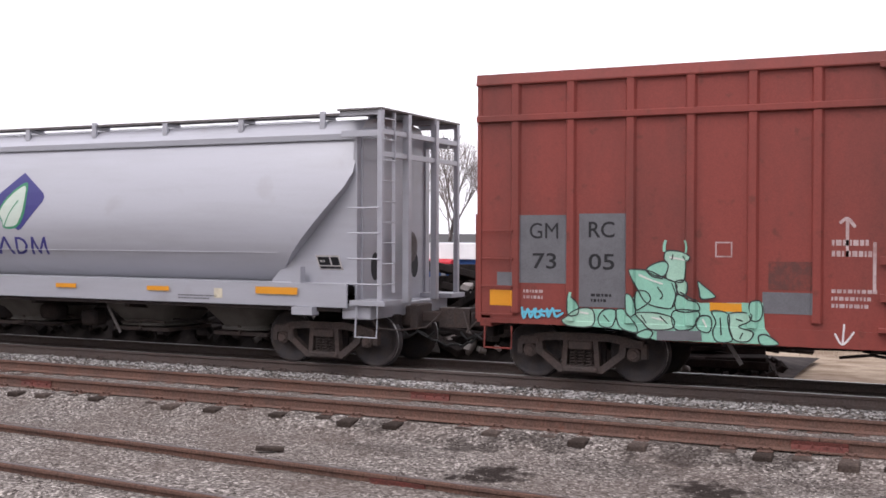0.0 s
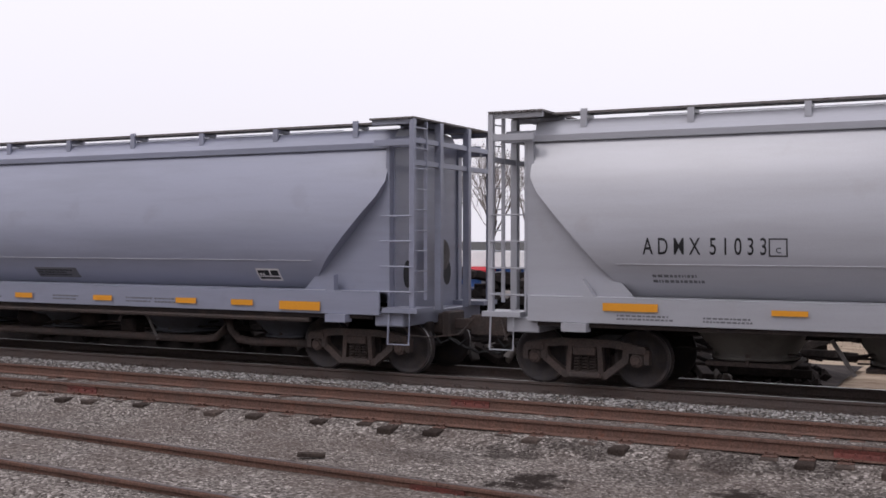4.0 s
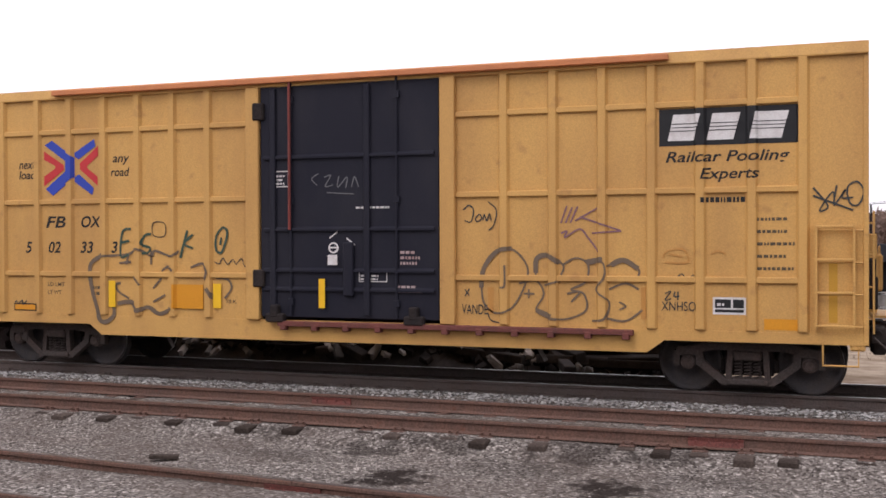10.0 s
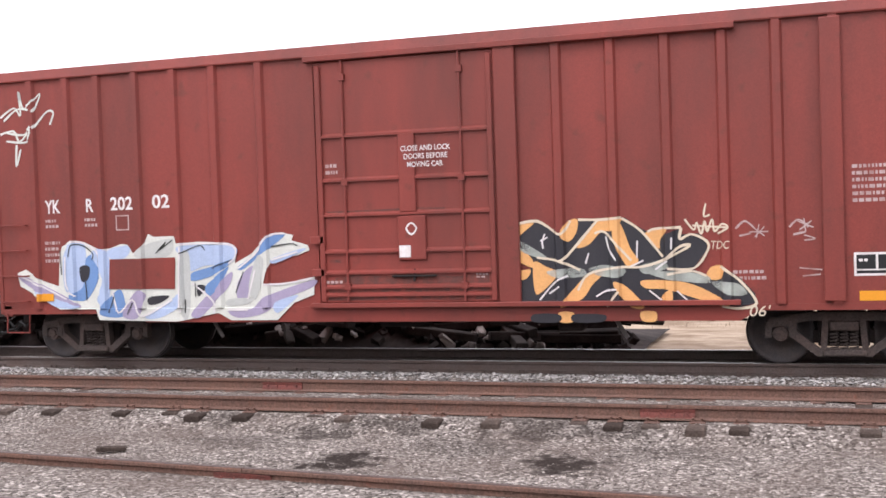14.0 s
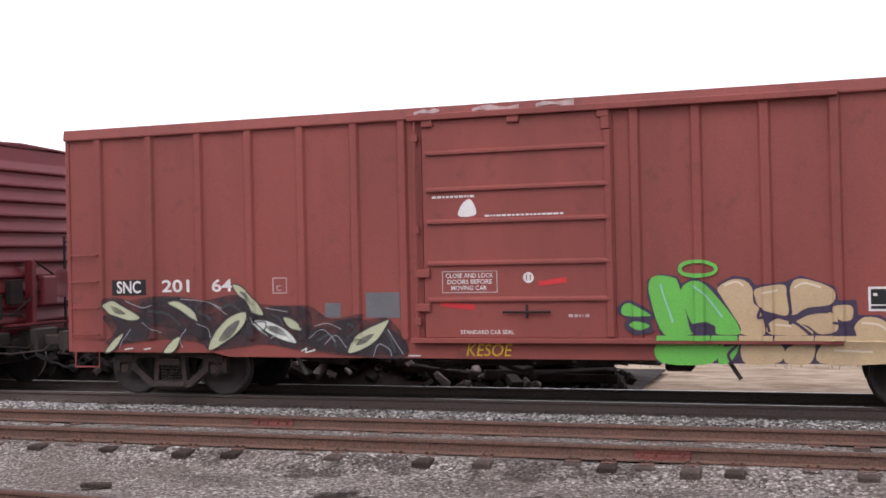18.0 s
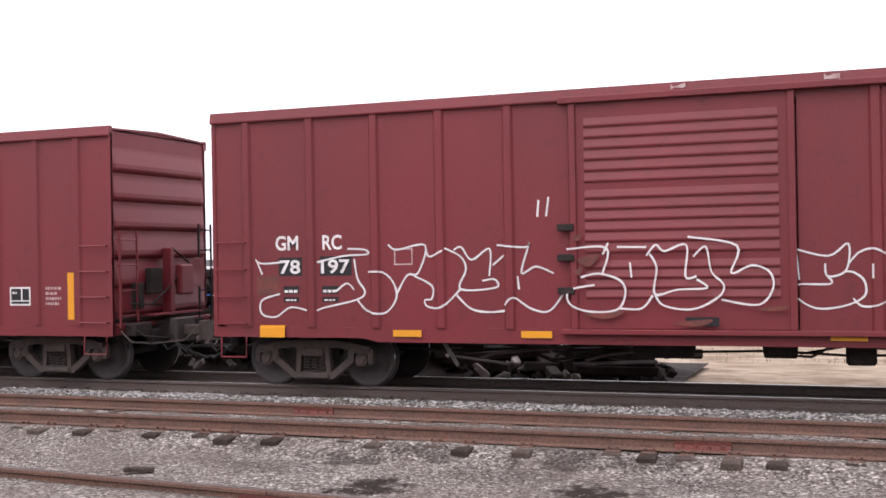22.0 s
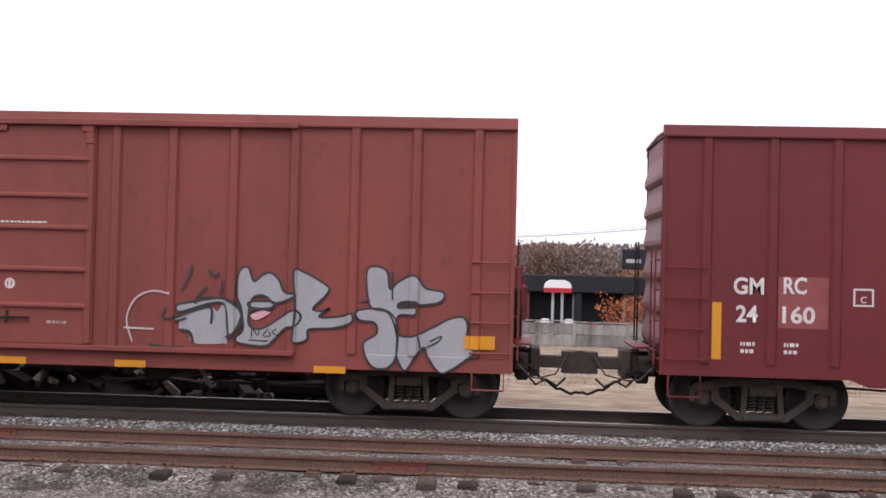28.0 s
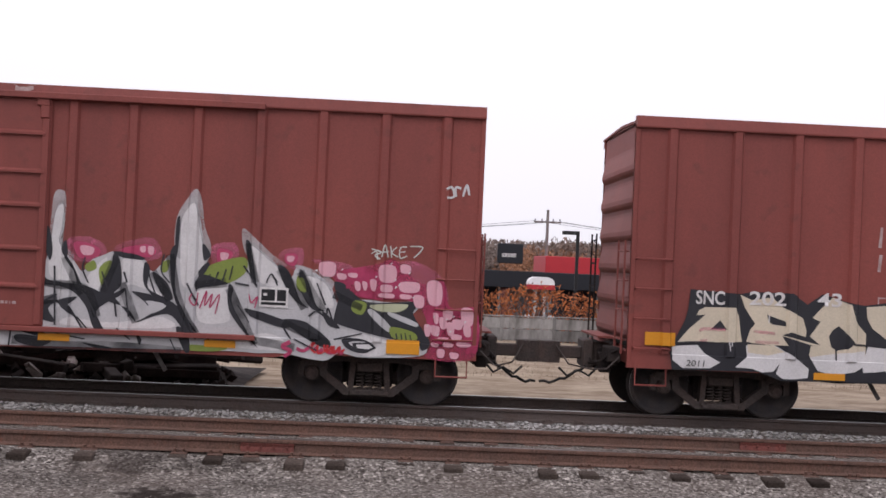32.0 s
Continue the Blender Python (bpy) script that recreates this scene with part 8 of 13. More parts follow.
def parked_car(x, y, z, rz, material, label):
    c = thing("car", label, "car", pose(x, y, z, 0, 0, rz), "cars in the lot")
    bm = bmesh.new()
    prism(bm, [(-2.2, 0.35), (-2.25, 0.75), (-1.9, 0.92), (-1.1, 0.98), (1.0, 0.98), (2.0, 0.85), (2.2, 0.65), (2.2, 0.35)], -0.85, 0.85, "y")
    prism(bm, [(-1.7, 0.95), (-0.95, 1.40), (0.35, 1.42), (1.1, 0.96)], -0.70, 0.70, "y")
    part("body", bm, material, c)
    bm = bmesh.new()
    prism(bm, [(-1.45, 1.0), (-0.88, 1.34), (0.28, 1.36), (0.85, 1.0)], -0.72, 0.72, "y")
    part("windows", bm, M["glass_dark"], c)
    for sx in (-1.35, 1.35):
        for sy in (-0.8, 0.8):
            bm = bmesh.new()
            lathe(bm, [(-0.1, 0.31), (0.1, 0.31)], 16)
            bmesh.ops.translate(bm, verts=bm.verts, vec=(sx, sy, 0.31))
            part("wheel", bm, M["black"], c)


parked_car(-37.0, 95, -4.35, 8, M["silver"], "silver sedan parked before the shops")
parked_car(-33.5, 98, -4.45, 5, M["white_wall"], "white sedan parked before the shops")
parked_car(-44.0, 97, -4.4, 0, M["fascia"], "black car parked before the shops")
bm = bmesh.new()
bevbox(bm, -13.1, -10.6, 62, 66, -3.1, 0.2, 0.05)
solid("red_shed", bm, M["bright_red"], "red shed behind the shrubs", "shed")


# ---- spray paint and chalk on the cars ----
def spray(key, color, amount=0.35):
    M[key] = surface(key + "_spray_paint", color, 0.55, stain=[c * 0.6 + 0.03 for c in color], amount=amount, scale=3.0, streak=2.0, grain=0.10)


for key, color in (("g_mint", (0.24, 0.50, 0.38)), ("g_mint2", (0.33, 0.54, 0.42)), ("g_purple", (0.085, 0.035, 0.065)), ("g_lemon", (0.62, 0.46, 0.06)), ("g_forest", (0.035, 0.07, 0.05)), ("g_line", (0.035, 0.04, 0.04)), ("g_cyan", (0.12, 0.45, 0.58)), ("g_pale", (0.58, 0.60, 0.55)), ("g_sky", (0.13, 0.24, 0.46)), ("g_ice", (0.36, 0.45, 0.62)), ("g_mist", (0.44, 0.46, 0.44)), ("g_grey", (0.47, 0.46, 0.47)), ("g_pink_old", (0.50, 0.33, 0.31)),
                   ("g_lilac", (0.32, 0.28, 0.40)), ("g_orange", (0.66, 0.35, 0.13)), ("g_black", (0.022, 0.022, 0.028)), ("g_cream", (0.60, 0.52, 0.40)), ("g_smoke", (0.075, 0.045, 0.045)),
                   ("g_eye", (0.44, 0.45, 0.30)), ("g_green", (0.12, 0.42, 0.07)), ("g_tan", (0.46, 0.34, 0.20)), ("g_navy", (0.045, 0.03, 0.065)), ("g_yellow", (0.56, 0.36, 0.02)),
                   ("g_white", (0.62, 0.60, 0.60)), ("g_silver", (0.34, 0.34, 0.36)), ("g_lime", (0.20, 0.25, 0.05)), ("g_pink", (0.42, 0.05, 0.12)), ("g_rose", (0.66, 0.36, 0.42)), ("g_tag", (0.15, 0.105, 0.07)), ("g_pinktag", (0.22, 0.11, 0.13)), ("g_fadeorange", (0.50, 0.24, 0.06)), ("g_chalk", (0.52, 0.44, 0.43))):
    spray(key, color)
for key, color, alpha in (("h_white", (0.62, 0.61, 0.62), 0.42), ("h_black", (0.02, 0.02, 0.024), 0.5), ("h_rose", (0.62, 0.16, 0.26), 0.4), ("h_smoke", (0.040, 0.033, 0.038), 0.62), ("h_pink", (0.44, 0.045, 0.12), 0.72), ("h_pale", (0.50, 0.55, 0.50), 0.55), ("h_grey", (0.12, 0.12, 0.11), 0.6), ("h_dirt", (0.10, 0.05, 0.04), 0.45)):
    M[key] = haze(key + "_thin_spray", color, alpha)


s1.over = None
s1.over = s1.fill([(-5.12, 1.75), (-5.07, 1.78), (-4.83, 1.76), (-4.63, 1.67), (-4.44, 1.59), (-4.43, 1.42), (-4.48, 1.24), (-4.63, 1.22), (-4.87, 1.29), (-4.99, 1.46), (-5.06, 1.60)], "g_mint", "graffiti", "mint green spray-painted figures with dark outlines", 0.016)
s1.fill([(-6.10, 1.03), (-5.91, 1.17), (-5.19, 1.18), (-5.03, 1.40), (-4.40, 1.42), (-4.09, 1.31), (-3.21, 1.34), (-3.18, 0.98), (-3.01, 0.76), (-4.71, 0.75), (-5.19, 0.88), (-5.68, 0.91), (-6.06, 0.91)], "g_mint", "sprayed_shape", "", 0.01642, False)
s1.fill([(-4.59, 2.04), (-4.50, 2.06), (-4.36, 2.04), (-4.23, 1.98), (-4.25, 1.92), (-4.29, 1.89), (-4.32, 1.63), (-4.46, 1.61), (-4.58, 1.67), (-4.55, 1.84), (-4.61, 1.94)], "g_mint2", "sprayed_shape", "", 0.01712)
s1.fill([(-4.87, 1.78), (-4.77, 1.86), (-4.62, 1.90), (-4.55, 1.84), (-4.59, 1.71), (-4.67, 1.68), (-4.79, 1.71)], "g_mint", "sprayed_shape", "", 0.01724)
s1.fill([(-5.01, 1.46), (-4.87, 1.45), (-4.81, 1.33), (-4.95, 1.21), (-5.03, 1.19), (-5.04, 1.36)], "g_mint", "sprayed_shape", "", 0.01736)
s1.fill([(-4.44, 1.61), (-4.28, 1.62), (-4.26, 1.50), (-4.30, 1.42), (-4.40, 1.44)], "g_mint2", "sprayed_shape", "", 0.01748)
s1.fill([(-4.42, 1.42), (-4.24, 1.35), (-4.13, 1.31), (-4.11, 1.20), (-4.42, 1.19)], "g_mint", "sprayed_shape", "", 0.01760)
s1.fill([(-4.12, 1.62), (-4.05, 1.57), (-3.88, 1.43), (-3.90, 1.39), (-4.07, 1.37), (-4.10, 1.49)], "g_mint", "sprayed_shape", "", 0.01772)
s1.fill([(-6.06, 1.37), (-6.00, 1.34), (-5.91, 1.20), (-5.93, 1.08), (-6.06, 1.09)], "g_mint", "sprayed_shape", "", 0.01784)
s1.fill([(-5.91, 1.17), (-5.69, 1.16), (-5.69, 0.92), (-6.06, 0.91), (-6.17, 0.99), (-6.08, 1.05)], "g_mint2", "sprayed_shape", "", 0.01796)
s1.fill([(-5.60, 1.05), (-5.50, 1.17), (-5.33, 1.16), (-5.35, 1.00), (-5.41, 0.91), (-5.56, 0.93)], "g_mint", "sprayed_shape", "", 0.01808)
s1.fill([(-5.33, 1.16), (-5.19, 1.17), (-5.03, 0.97), (-5.01, 0.85), (-5.19, 0.88), (-5.29, 0.96)], "g_mint", "sprayed_shape", "", 0.01820)
s1.fill([(-5.17, 1.40), (-5.07, 1.36), (-5.03, 1.13), (-5.15, 1.11)], "g_mint", "sprayed_shape", "", 0.01832)
s1.fill([(-5.03, 1.13), (-4.83, 1.15), (-4.63, 1.13), (-4.47, 1.07), (-4.49, 0.93), (-4.79, 0.90), (-4.93, 1.01)], "g_mint2", "sprayed_shape", "", 0.01844)
s1.fill([(-4.47, 1.18), (-4.11, 1.19), (-4.14, 1.02), (-4.24, 0.92), (-4.45, 0.93)], "g_mint", "sprayed_shape", "", 0.01856)
s1.fill([(-4.13, 1.08), (-4.05, 1.13), (-3.94, 1.11), (-3.92, 0.97), (-3.97, 0.89), (-4.09, 0.92), (-4.14, 1.00)], "g_mint", "sprayed_shape", "", 0.01868)
s1.fill([(-3.92, 1.20), (-3.69, 1.17), (-3.67, 0.98), (-3.63, 0.79), (-3.84, 0.77), (-3.90, 0.90), (-3.86, 1.05)], "g_mint", "sprayed_shape", "", 0.01880)
s1.fill([(-3.67, 1.17), (-3.37, 1.18), (-3.39, 1.07), (-3.54, 0.99), (-3.34, 0.92), (-3.41, 0.79), (-3.59, 0.80), (-3.67, 0.95)], "g_mint2", "sprayed_shape", "", 0.01892)
s1.fill([(-3.38, 1.33), (-3.25, 1.36), (-3.21, 1.21), (-3.26, 1.09), (-3.37, 1.11)], "g_mint", "sprayed_shape", "", 0.01904)
s1.fill([(-3.26, 0.87), (-3.15, 0.89), (-2.99, 0.77), (-3.22, 0.75)], "g_mint", "sprayed_shape", "", 0.01916)
s1.fill([(-5.01, 0.83), (-4.87, 0.90), (-4.77, 0.86), (-4.83, 0.77), (-4.97, 0.78)], "g_mint", "sprayed_shape", "", 0.01928)
s1.stroke([[(-4.59, 2.04), (-4.50, 2.06), (-4.36, 2.04), (-4.23, 1.98), (-4.25, 1.92), (-4.29, 1.89), (-4.32, 1.63), (-4.46, 1.61), (-4.58, 1.67), (-4.55, 1.84), (-4.61, 1.94)], [(-4.87, 1.78), (-4.77, 1.86), (-4.62, 1.90), (-4.55, 1.84), (-4.59, 1.71), (-4.67, 1.68), (-4.79, 1.71)], [(-5.12, 1.75), (-5.07, 1.78), (-4.83, 1.76), (-4.63, 1.67), (-4.44, 1.59), (-4.43, 1.42), (-4.48, 1.24), (-4.63, 1.22), (-4.87, 1.29), (-4.99, 1.46), (-5.06, 1.60)], [(-5.01, 1.46), (-4.87, 1.45), (-4.81, 1.33), (-4.95, 1.21), (-5.03, 1.19), (-5.04, 1.36)], [(-4.44, 1.61), (-4.28, 1.62), (-4.26, 1.50), (-4.30, 1.42), (-4.40, 1.44)], [(-4.42, 1.42), (-4.24, 1.35), (-4.13, 1.31), (-4.11, 1.20), (-4.42, 1.19)], [(-4.12, 1.62), (-4.05, 1.57), (-3.88, 1.43), (-3.90, 1.39), (-4.07, 1.37), (-4.10, 1.49)], [(-6.06, 1.37), (-6.00, 1.34), (-5.91, 1.20), (-5.93, 1.08), (-6.06, 1.09)]], 0.022, "g_line", "sprayed_outline", "", 0.024, True)
s1.stroke([[(-5.91, 1.17), (-5.69, 1.16), (-5.69, 0.92), (-6.06, 0.91), (-6.17, 0.99), (-6.08, 1.05)], [(-5.60, 1.05), (-5.50, 1.17), (-5.33, 1.16), (-5.35, 1.00), (-5.41, 0.91), (-5.56, 0.93)], [(-5.33, 1.16), (-5.19, 1.17), (-5.03, 0.97), (-5.01, 0.85), (-5.19, 0.88), (-5.29, 0.96)], [(-5.17, 1.40), (-5.07, 1.36), (-5.03, 1.13), (-5.15, 1.11)], [(-5.03, 1.13), (-4.83, 1.15), (-4.63, 1.13), (-4.47, 1.07), (-4.49, 0.93), (-4.79, 0.90), (-4.93, 1.01)], [(-4.47, 1.18), (-4.11, 1.19), (-4.14, 1.02), (-4.24, 0.92), (-4.45, 0.93)], [(-4.13, 1.08), (-4.05, 1.13), (-3.94, 1.11), (-3.92, 0.97), (-3.97, 0.89), (-4.09, 0.92), (-4.14, 1.00)], [(-3.92, 1.20), (-3.69, 1.17), (-3.67, 0.98), (-3.63, 0.79), (-3.84, 0.77), (-3.90, 0.90), (-3.86, 1.05)]], 0.022, "g_line", "sprayed_outline", "", 0.024, True)
s1.stroke([[(-3.67, 1.17), (-3.37, 1.18), (-3.39, 1.07), (-3.54, 0.99), (-3.34, 0.92), (-3.41, 0.79), (-3.59, 0.80), (-3.67, 0.95)], [(-3.38, 1.33), (-3.25, 1.36), (-3.21, 1.21), (-3.26, 1.09), (-3.37, 1.11)], [(-3.26, 0.87), (-3.15, 0.89), (-2.99, 0.77), (-3.22, 0.75)], [(-5.01, 0.83), (-4.87, 0.90), (-4.77, 0.86), (-4.83, 0.77), (-4.97, 0.78)]], 0.022, "g_line", "sprayed_outline", "", 0.024, True)
s1.stroke([[(-4.50, 1.59), (-4.44, 1.42), (-4.49, 1.24)], [(-4.71, 1.53), (-4.63, 1.41), (-4.67, 1.35)], [(-4.38, 1.46), (-4.11, 1.33)], [(-4.87, 1.76), (-4.79, 1.68), (-4.63, 1.65)], [(-5.52, 1.09), (-5.43, 0.99)], [(-4.95, 1.11), (-4.87, 0.99)], [(-4.67, 1.10), (-4.55, 0.99)], [(-3.80, 1.11), (-3.78, 0.86)]], 0.020, "g_line", "sprayed_line", "", 0.027)
s1.stroke([[(-3.58, 1.10), (-3.48, 1.07)], [(-3.48, 0.91), (-3.52, 0.82)], [(-4.48, 2.00), (-4.50, 1.92)], [(-4.34, 1.98), (-4.30, 1.92)]], 0.020, "g_line", "sprayed_line", "", 0.027)
s1.stroke([[(-4.59, 2.21), (-4.61, 2.12), (-4.61, 2.04)], [(-4.31, 2.21), (-4.28, 2.12), (-4.29, 2.03)], [(-6.02, 1.42), (-6.05, 1.29)], [(-3.43, 1.31), (-3.39, 1.16)]], 0.045, "g_mint", "sprayed_line", "", 0.026)
s1.stroke([[(-4.54, 1.96), (-4.40, 1.94), (-4.30, 1.92)], [(-4.99, 1.70), (-4.79, 1.62), (-4.63, 1.57)], [(-4.79, 1.08), (-4.59, 1.04)], [(-4.05, 1.08), (-3.99, 0.97)], [(-5.89, 1.12), (-5.75, 1.10)]], 0.030, "g_pale", "sprayed_line", "", 0.025)
s1.fill([(-4.71, 0.89), (-4.07, 0.91), (-4.05, 0.77), (-4.71, 0.75)], "patch", "sprayed_shape", "", 0.02940, False)
s1.over = None
s1.stroke([[(-6.82, 1.17), (-6.79, 1.00), (-6.72, 1.14), (-6.68, 1.01), (-6.61, 1.15)], [(-6.59, 1.16), (-6.60, 1.02), (-6.51, 1.04)], [(-6.49, 1.15), (-6.52, 1.08), (-6.44, 1.04)], [(-6.41, 1.16), (-6.39, 1.03), (-6.32, 1.16), (-6.27, 1.04), (-6.15, 1.10)], [(-6.80, 1.09), (-6.19, 1.13)]], 0.045, "g_cyan", "tag", "pale blue scribbled tag", 0.020)
s5.over = None
s5.over = s5.fill([(-7.17, 1.53), (-7.00, 1.59), (-6.65, 1.39), (-6.35, 1.30), (-6.31, 1.79), (-6.26, 1.96), (-6.06, 2.05), (-5.83, 2.03), (-5.52, 1.89), (-5.32, 1.91), (-5.10, 1.98), (-4.98, 1.96), (-4.89, 1.82), (-4.70, 1.92), (-4.59, 2.13), (-4.50, 2.08), (-4.08, 2.08), (-4.05, 1.96), (-3.66, 1.98), (-3.13, 1.95), (-2.99, 1.83), (-3.03, 1.62), (-2.73, 1.77), (-2.43, 2.05), (-2.20, 2.09), (-2.00, 2.04), (-2.03, 1.96), (-1.76, 1.88), (-1.73, 1.80), (-1.93, 1.73), (-2.39, 1.66), (-2.48, 1.46), (-2.52, 1.30), (-2.23, 1.27), (-1.66, 1.39), (-1.68, 1.11), (-2.02, 0.99), (-2.31, 0.72), (-3.12, 0.72), (-3.35, 0.84), (-4.08, 0.70), (-5.57, 0.73), (-5.63, 0.91), (-6.34, 0.91), (-6.79, 1.14), (-7.12, 1.31)], "g_pale", "graffiti", "blue and white spray-painted lettering", 0.016, False)
s5.fill([(-6.24, 1.79), (-6.06, 2.01), (-5.80, 1.96), (-5.85, 1.29), (-6.12, 1.18), (-6.24, 1.30)], "g_ice", "sprayed_shape", "", 0.02012)
s5.fill([(-5.79, 1.76), (-5.55, 1.78), (-5.52, 1.51), (-5.80, 1.07), (-6.17, 1.12), (-5.87, 1.29)], "g_sky", "sprayed_shape", "", 0.02024)
s5.fill([(-5.70, 1.83), (-5.38, 1.86), (-5.34, 1.29), (-5.42, 0.95), (-5.61, 1.06), (-5.46, 1.40)], "g_ice", "sprayed_shape", "", 0.02036)
s5.fill([(-7.11, 1.50), (-6.65, 1.32), (-5.95, 0.99), (-6.11, 0.95), (-6.72, 1.19), (-7.08, 1.39)], "g_lilac", "sprayed_shape", "", 0.02048)
s5.fill([(-6.79, 1.22), (-6.40, 1.08), (-5.95, 0.95), (-6.34, 0.93), (-6.66, 1.08)], "g_ice", "sprayed_shape", "", 0.02060)
s5.fill([(-5.36, 1.88), (-5.01, 1.95), (-4.94, 1.85), (-5.08, 1.73), (-5.30, 1.73)], "g_ice", "sprayed_shape", "", 0.02072)
s5.fill([(-4.86, 1.81), (-4.60, 1.97), (-4.14, 2.04), (-4.12, 1.91), (-4.27, 1.75), (-4.77, 1.75)], "g_mist", "sprayed_shape", "", 0.02084)
s5.fill([(-5.57, 0.85), (-5.27, 1.18), (-5.12, 1.20), (-5.06, 0.85), (-5.25, 0.77)], "g_sky", "sprayed_shape", "", 0.02096)
s5.fill([(-5.12, 0.85), (-4.86, 1.20), (-4.67, 1.14), (-4.81, 0.79), (-5.00, 0.74)], "g_lilac", "sprayed_shape", "", 0.02108)
s5.fill([(-4.69, 0.79), (-4.12, 1.11), (-3.94, 1.19), (-4.04, 0.95), (-4.44, 0.76)], "g_ice", "sprayed_shape", "", 0.02120)
s5.fill([(-4.61, 1.10), (-4.24, 1.12), (-4.42, 1.00), (-4.62, 0.98)], "g_black", "sprayed_shape", "", 0.02132)
s5.fill([(-3.99, 1.92), (-3.07, 1.90), (-3.01, 1.73), (-3.14, 1.62), (-3.56, 1.59), (-3.86, 1.51), (-3.98, 1.75)], "g_ice", "sprayed_shape", "", 0.02144)
s5.fill([(-3.81, 1.48), (-3.44, 1.58), (-3.05, 1.69), (-3.36, 1.46), (-3.80, 1.35)], "g_sky", "sprayed_shape", "", 0.02156)
s5.fill([(-4.00, 1.75), (-3.84, 1.74), (-3.87, 0.84), (-4.02, 0.84)], "g_mist", "sprayed_shape", "", 0.02168)
s5.fill([(-3.72, 1.28), (-3.56, 1.26), (-3.70, 1.10)], "g_black", "sprayed_shape", "", 0.02180)
s5.fill([(-3.83, 0.84), (-3.39, 1.26), (-3.09, 1.49), (-3.15, 1.26), (-3.47, 0.94), (-3.70, 0.76)], "g_lilac", "sprayed_shape", "", 0.02192)
s5.fill([(-3.57, 1.26), (-3.36, 1.42), (-3.14, 1.57), (-3.33, 1.26), (-3.52, 1.10)], "g_sky", "sprayed_shape", "", 0.02204)
s5.fill([(-2.97, 1.57), (-2.67, 1.77), (-2.42, 2.02), (-2.13, 2.06), (-2.37, 1.87), (-2.60, 1.72), (-2.90, 1.52)], "g_sky", "sprayed_shape", "", 0.02216)
s5.fill([(-2.86, 1.49), (-2.69, 1.55), (-2.83, 1.05), (-2.98, 0.98), (-3.01, 1.26)], "g_lilac", "sprayed_shape", "", 0.02228)
s5.fill([(-3.17, 0.88), (-2.76, 0.90), (-2.51, 1.09), (-1.69, 1.34), (-1.70, 1.23), (-2.24, 1.03), (-2.54, 0.83), (-3.00, 0.76)], "g_lilac", "sprayed_shape", "", 0.02240)
s5.fill([(-2.38, 1.68), (-1.90, 1.82), (-1.82, 1.80), (-2.32, 1.61)], "g_ice", "sprayed_shape", "", 0.02252)
s5.fill([(-2.64, 1.72), (-2.50, 1.66), (-2.57, 1.30), (-2.70, 1.04), (-2.80, 1.25)], "g_mist", "sprayed_shape", "", 0.02264)
s5.fill([(-5.92, 1.61), (-5.73, 1.62), (-5.76, 1.42), (-5.89, 1.37)], "g_black", "sprayed_shape", "", 0.02276)
s5.fill([(-3.17, 1.05), (-2.76, 1.07), (-2.82, 0.98), (-3.17, 0.95)], "g_mist", "sprayed_shape", "", 0.02288)
s5.fill([(-2.36, 0.99), (-1.96, 1.11), (-2.07, 0.99), (-2.31, 0.83)], "g_ice", "sprayed_shape", "", 0.02300)
s5.fill([(-5.33, 1.73), (-4.06, 1.74), (-4.09, 1.23), (-5.36, 1.24)], "red_b", "sprayed_shape", "", 0.02912, False)
s5.stroke([[(-6.06, 2.04), (-5.83, 2.01), (-5.58, 1.86), (-5.53, 1.62)], [(-3.99, 1.95), (-3.13, 1.93), (-3.01, 1.75), (-3.14, 1.62)], [(-2.97, 1.54), (-2.67, 1.76), (-2.42, 2.04), (-2.14, 2.07)], [(-3.81, 1.32), (-3.46, 1.05), (-3.41, 0.84)], [(-2.52, 1.28), (-2.17, 1.29), (-1.69, 1.37)], [(-7.11, 1.48), (-6.65, 1.29), (-6.20, 1.08)], [(-5.30, 1.20), (-5.19, 0.85), (-4.93, 1.06), (-4.75, 0.79), (-4.18, 1.06)], [(-3.17, 0.89), (-2.82, 0.89)]], 0.035, "g_white", "sprayed_line", "", 0.029)
s5.stroke([[(-6.20, 1.79), (-6.20, 1.30), (-6.00, 1.13)], [(-3.99, 1.91), (-4.04, 0.84)], [(-2.68, 1.51), (-2.82, 1.05)], [(-2.39, 1.66), (-1.93, 1.78)]], 0.035, "g_white", "sprayed_line", "", 0.029)
s5.stroke([[(-6.10, 1.79), (-6.03, 1.98), (-5.80, 1.95), (-5.65, 1.82), (-5.68, 1.73)], [(-4.46, 1.81), (-4.26, 1.99), (-4.39, 1.86), (-4.14, 2.02)], [(-4.00, 1.80), (-3.66, 1.92), (-3.55, 1.84)], [(-6.29, 1.90), (-6.28, 1.49)], [(-2.38, 1.87), (-2.04, 1.91), (-1.93, 1.87)], [(-3.75, 1.32), (-3.75, 1.10)], [(-5.81, 1.37), (-5.80, 1.07)], [(-3.94, 1.06), (-3.94, 0.84)]], 0.022, "g_line", "sprayed_line", "", 0.030)
s5.stroke([[(-2.88, 1.49), (-3.03, 1.15)], [(-5.27, 1.12), (-5.38, 0.85)], [(-5.03, 0.82), (-4.93, 1.01)], [(-3.44, 1.55), (-3.08, 1.68)]], 0.022, "g_line", "sprayed_line", "", 0.030)
s5.over = None
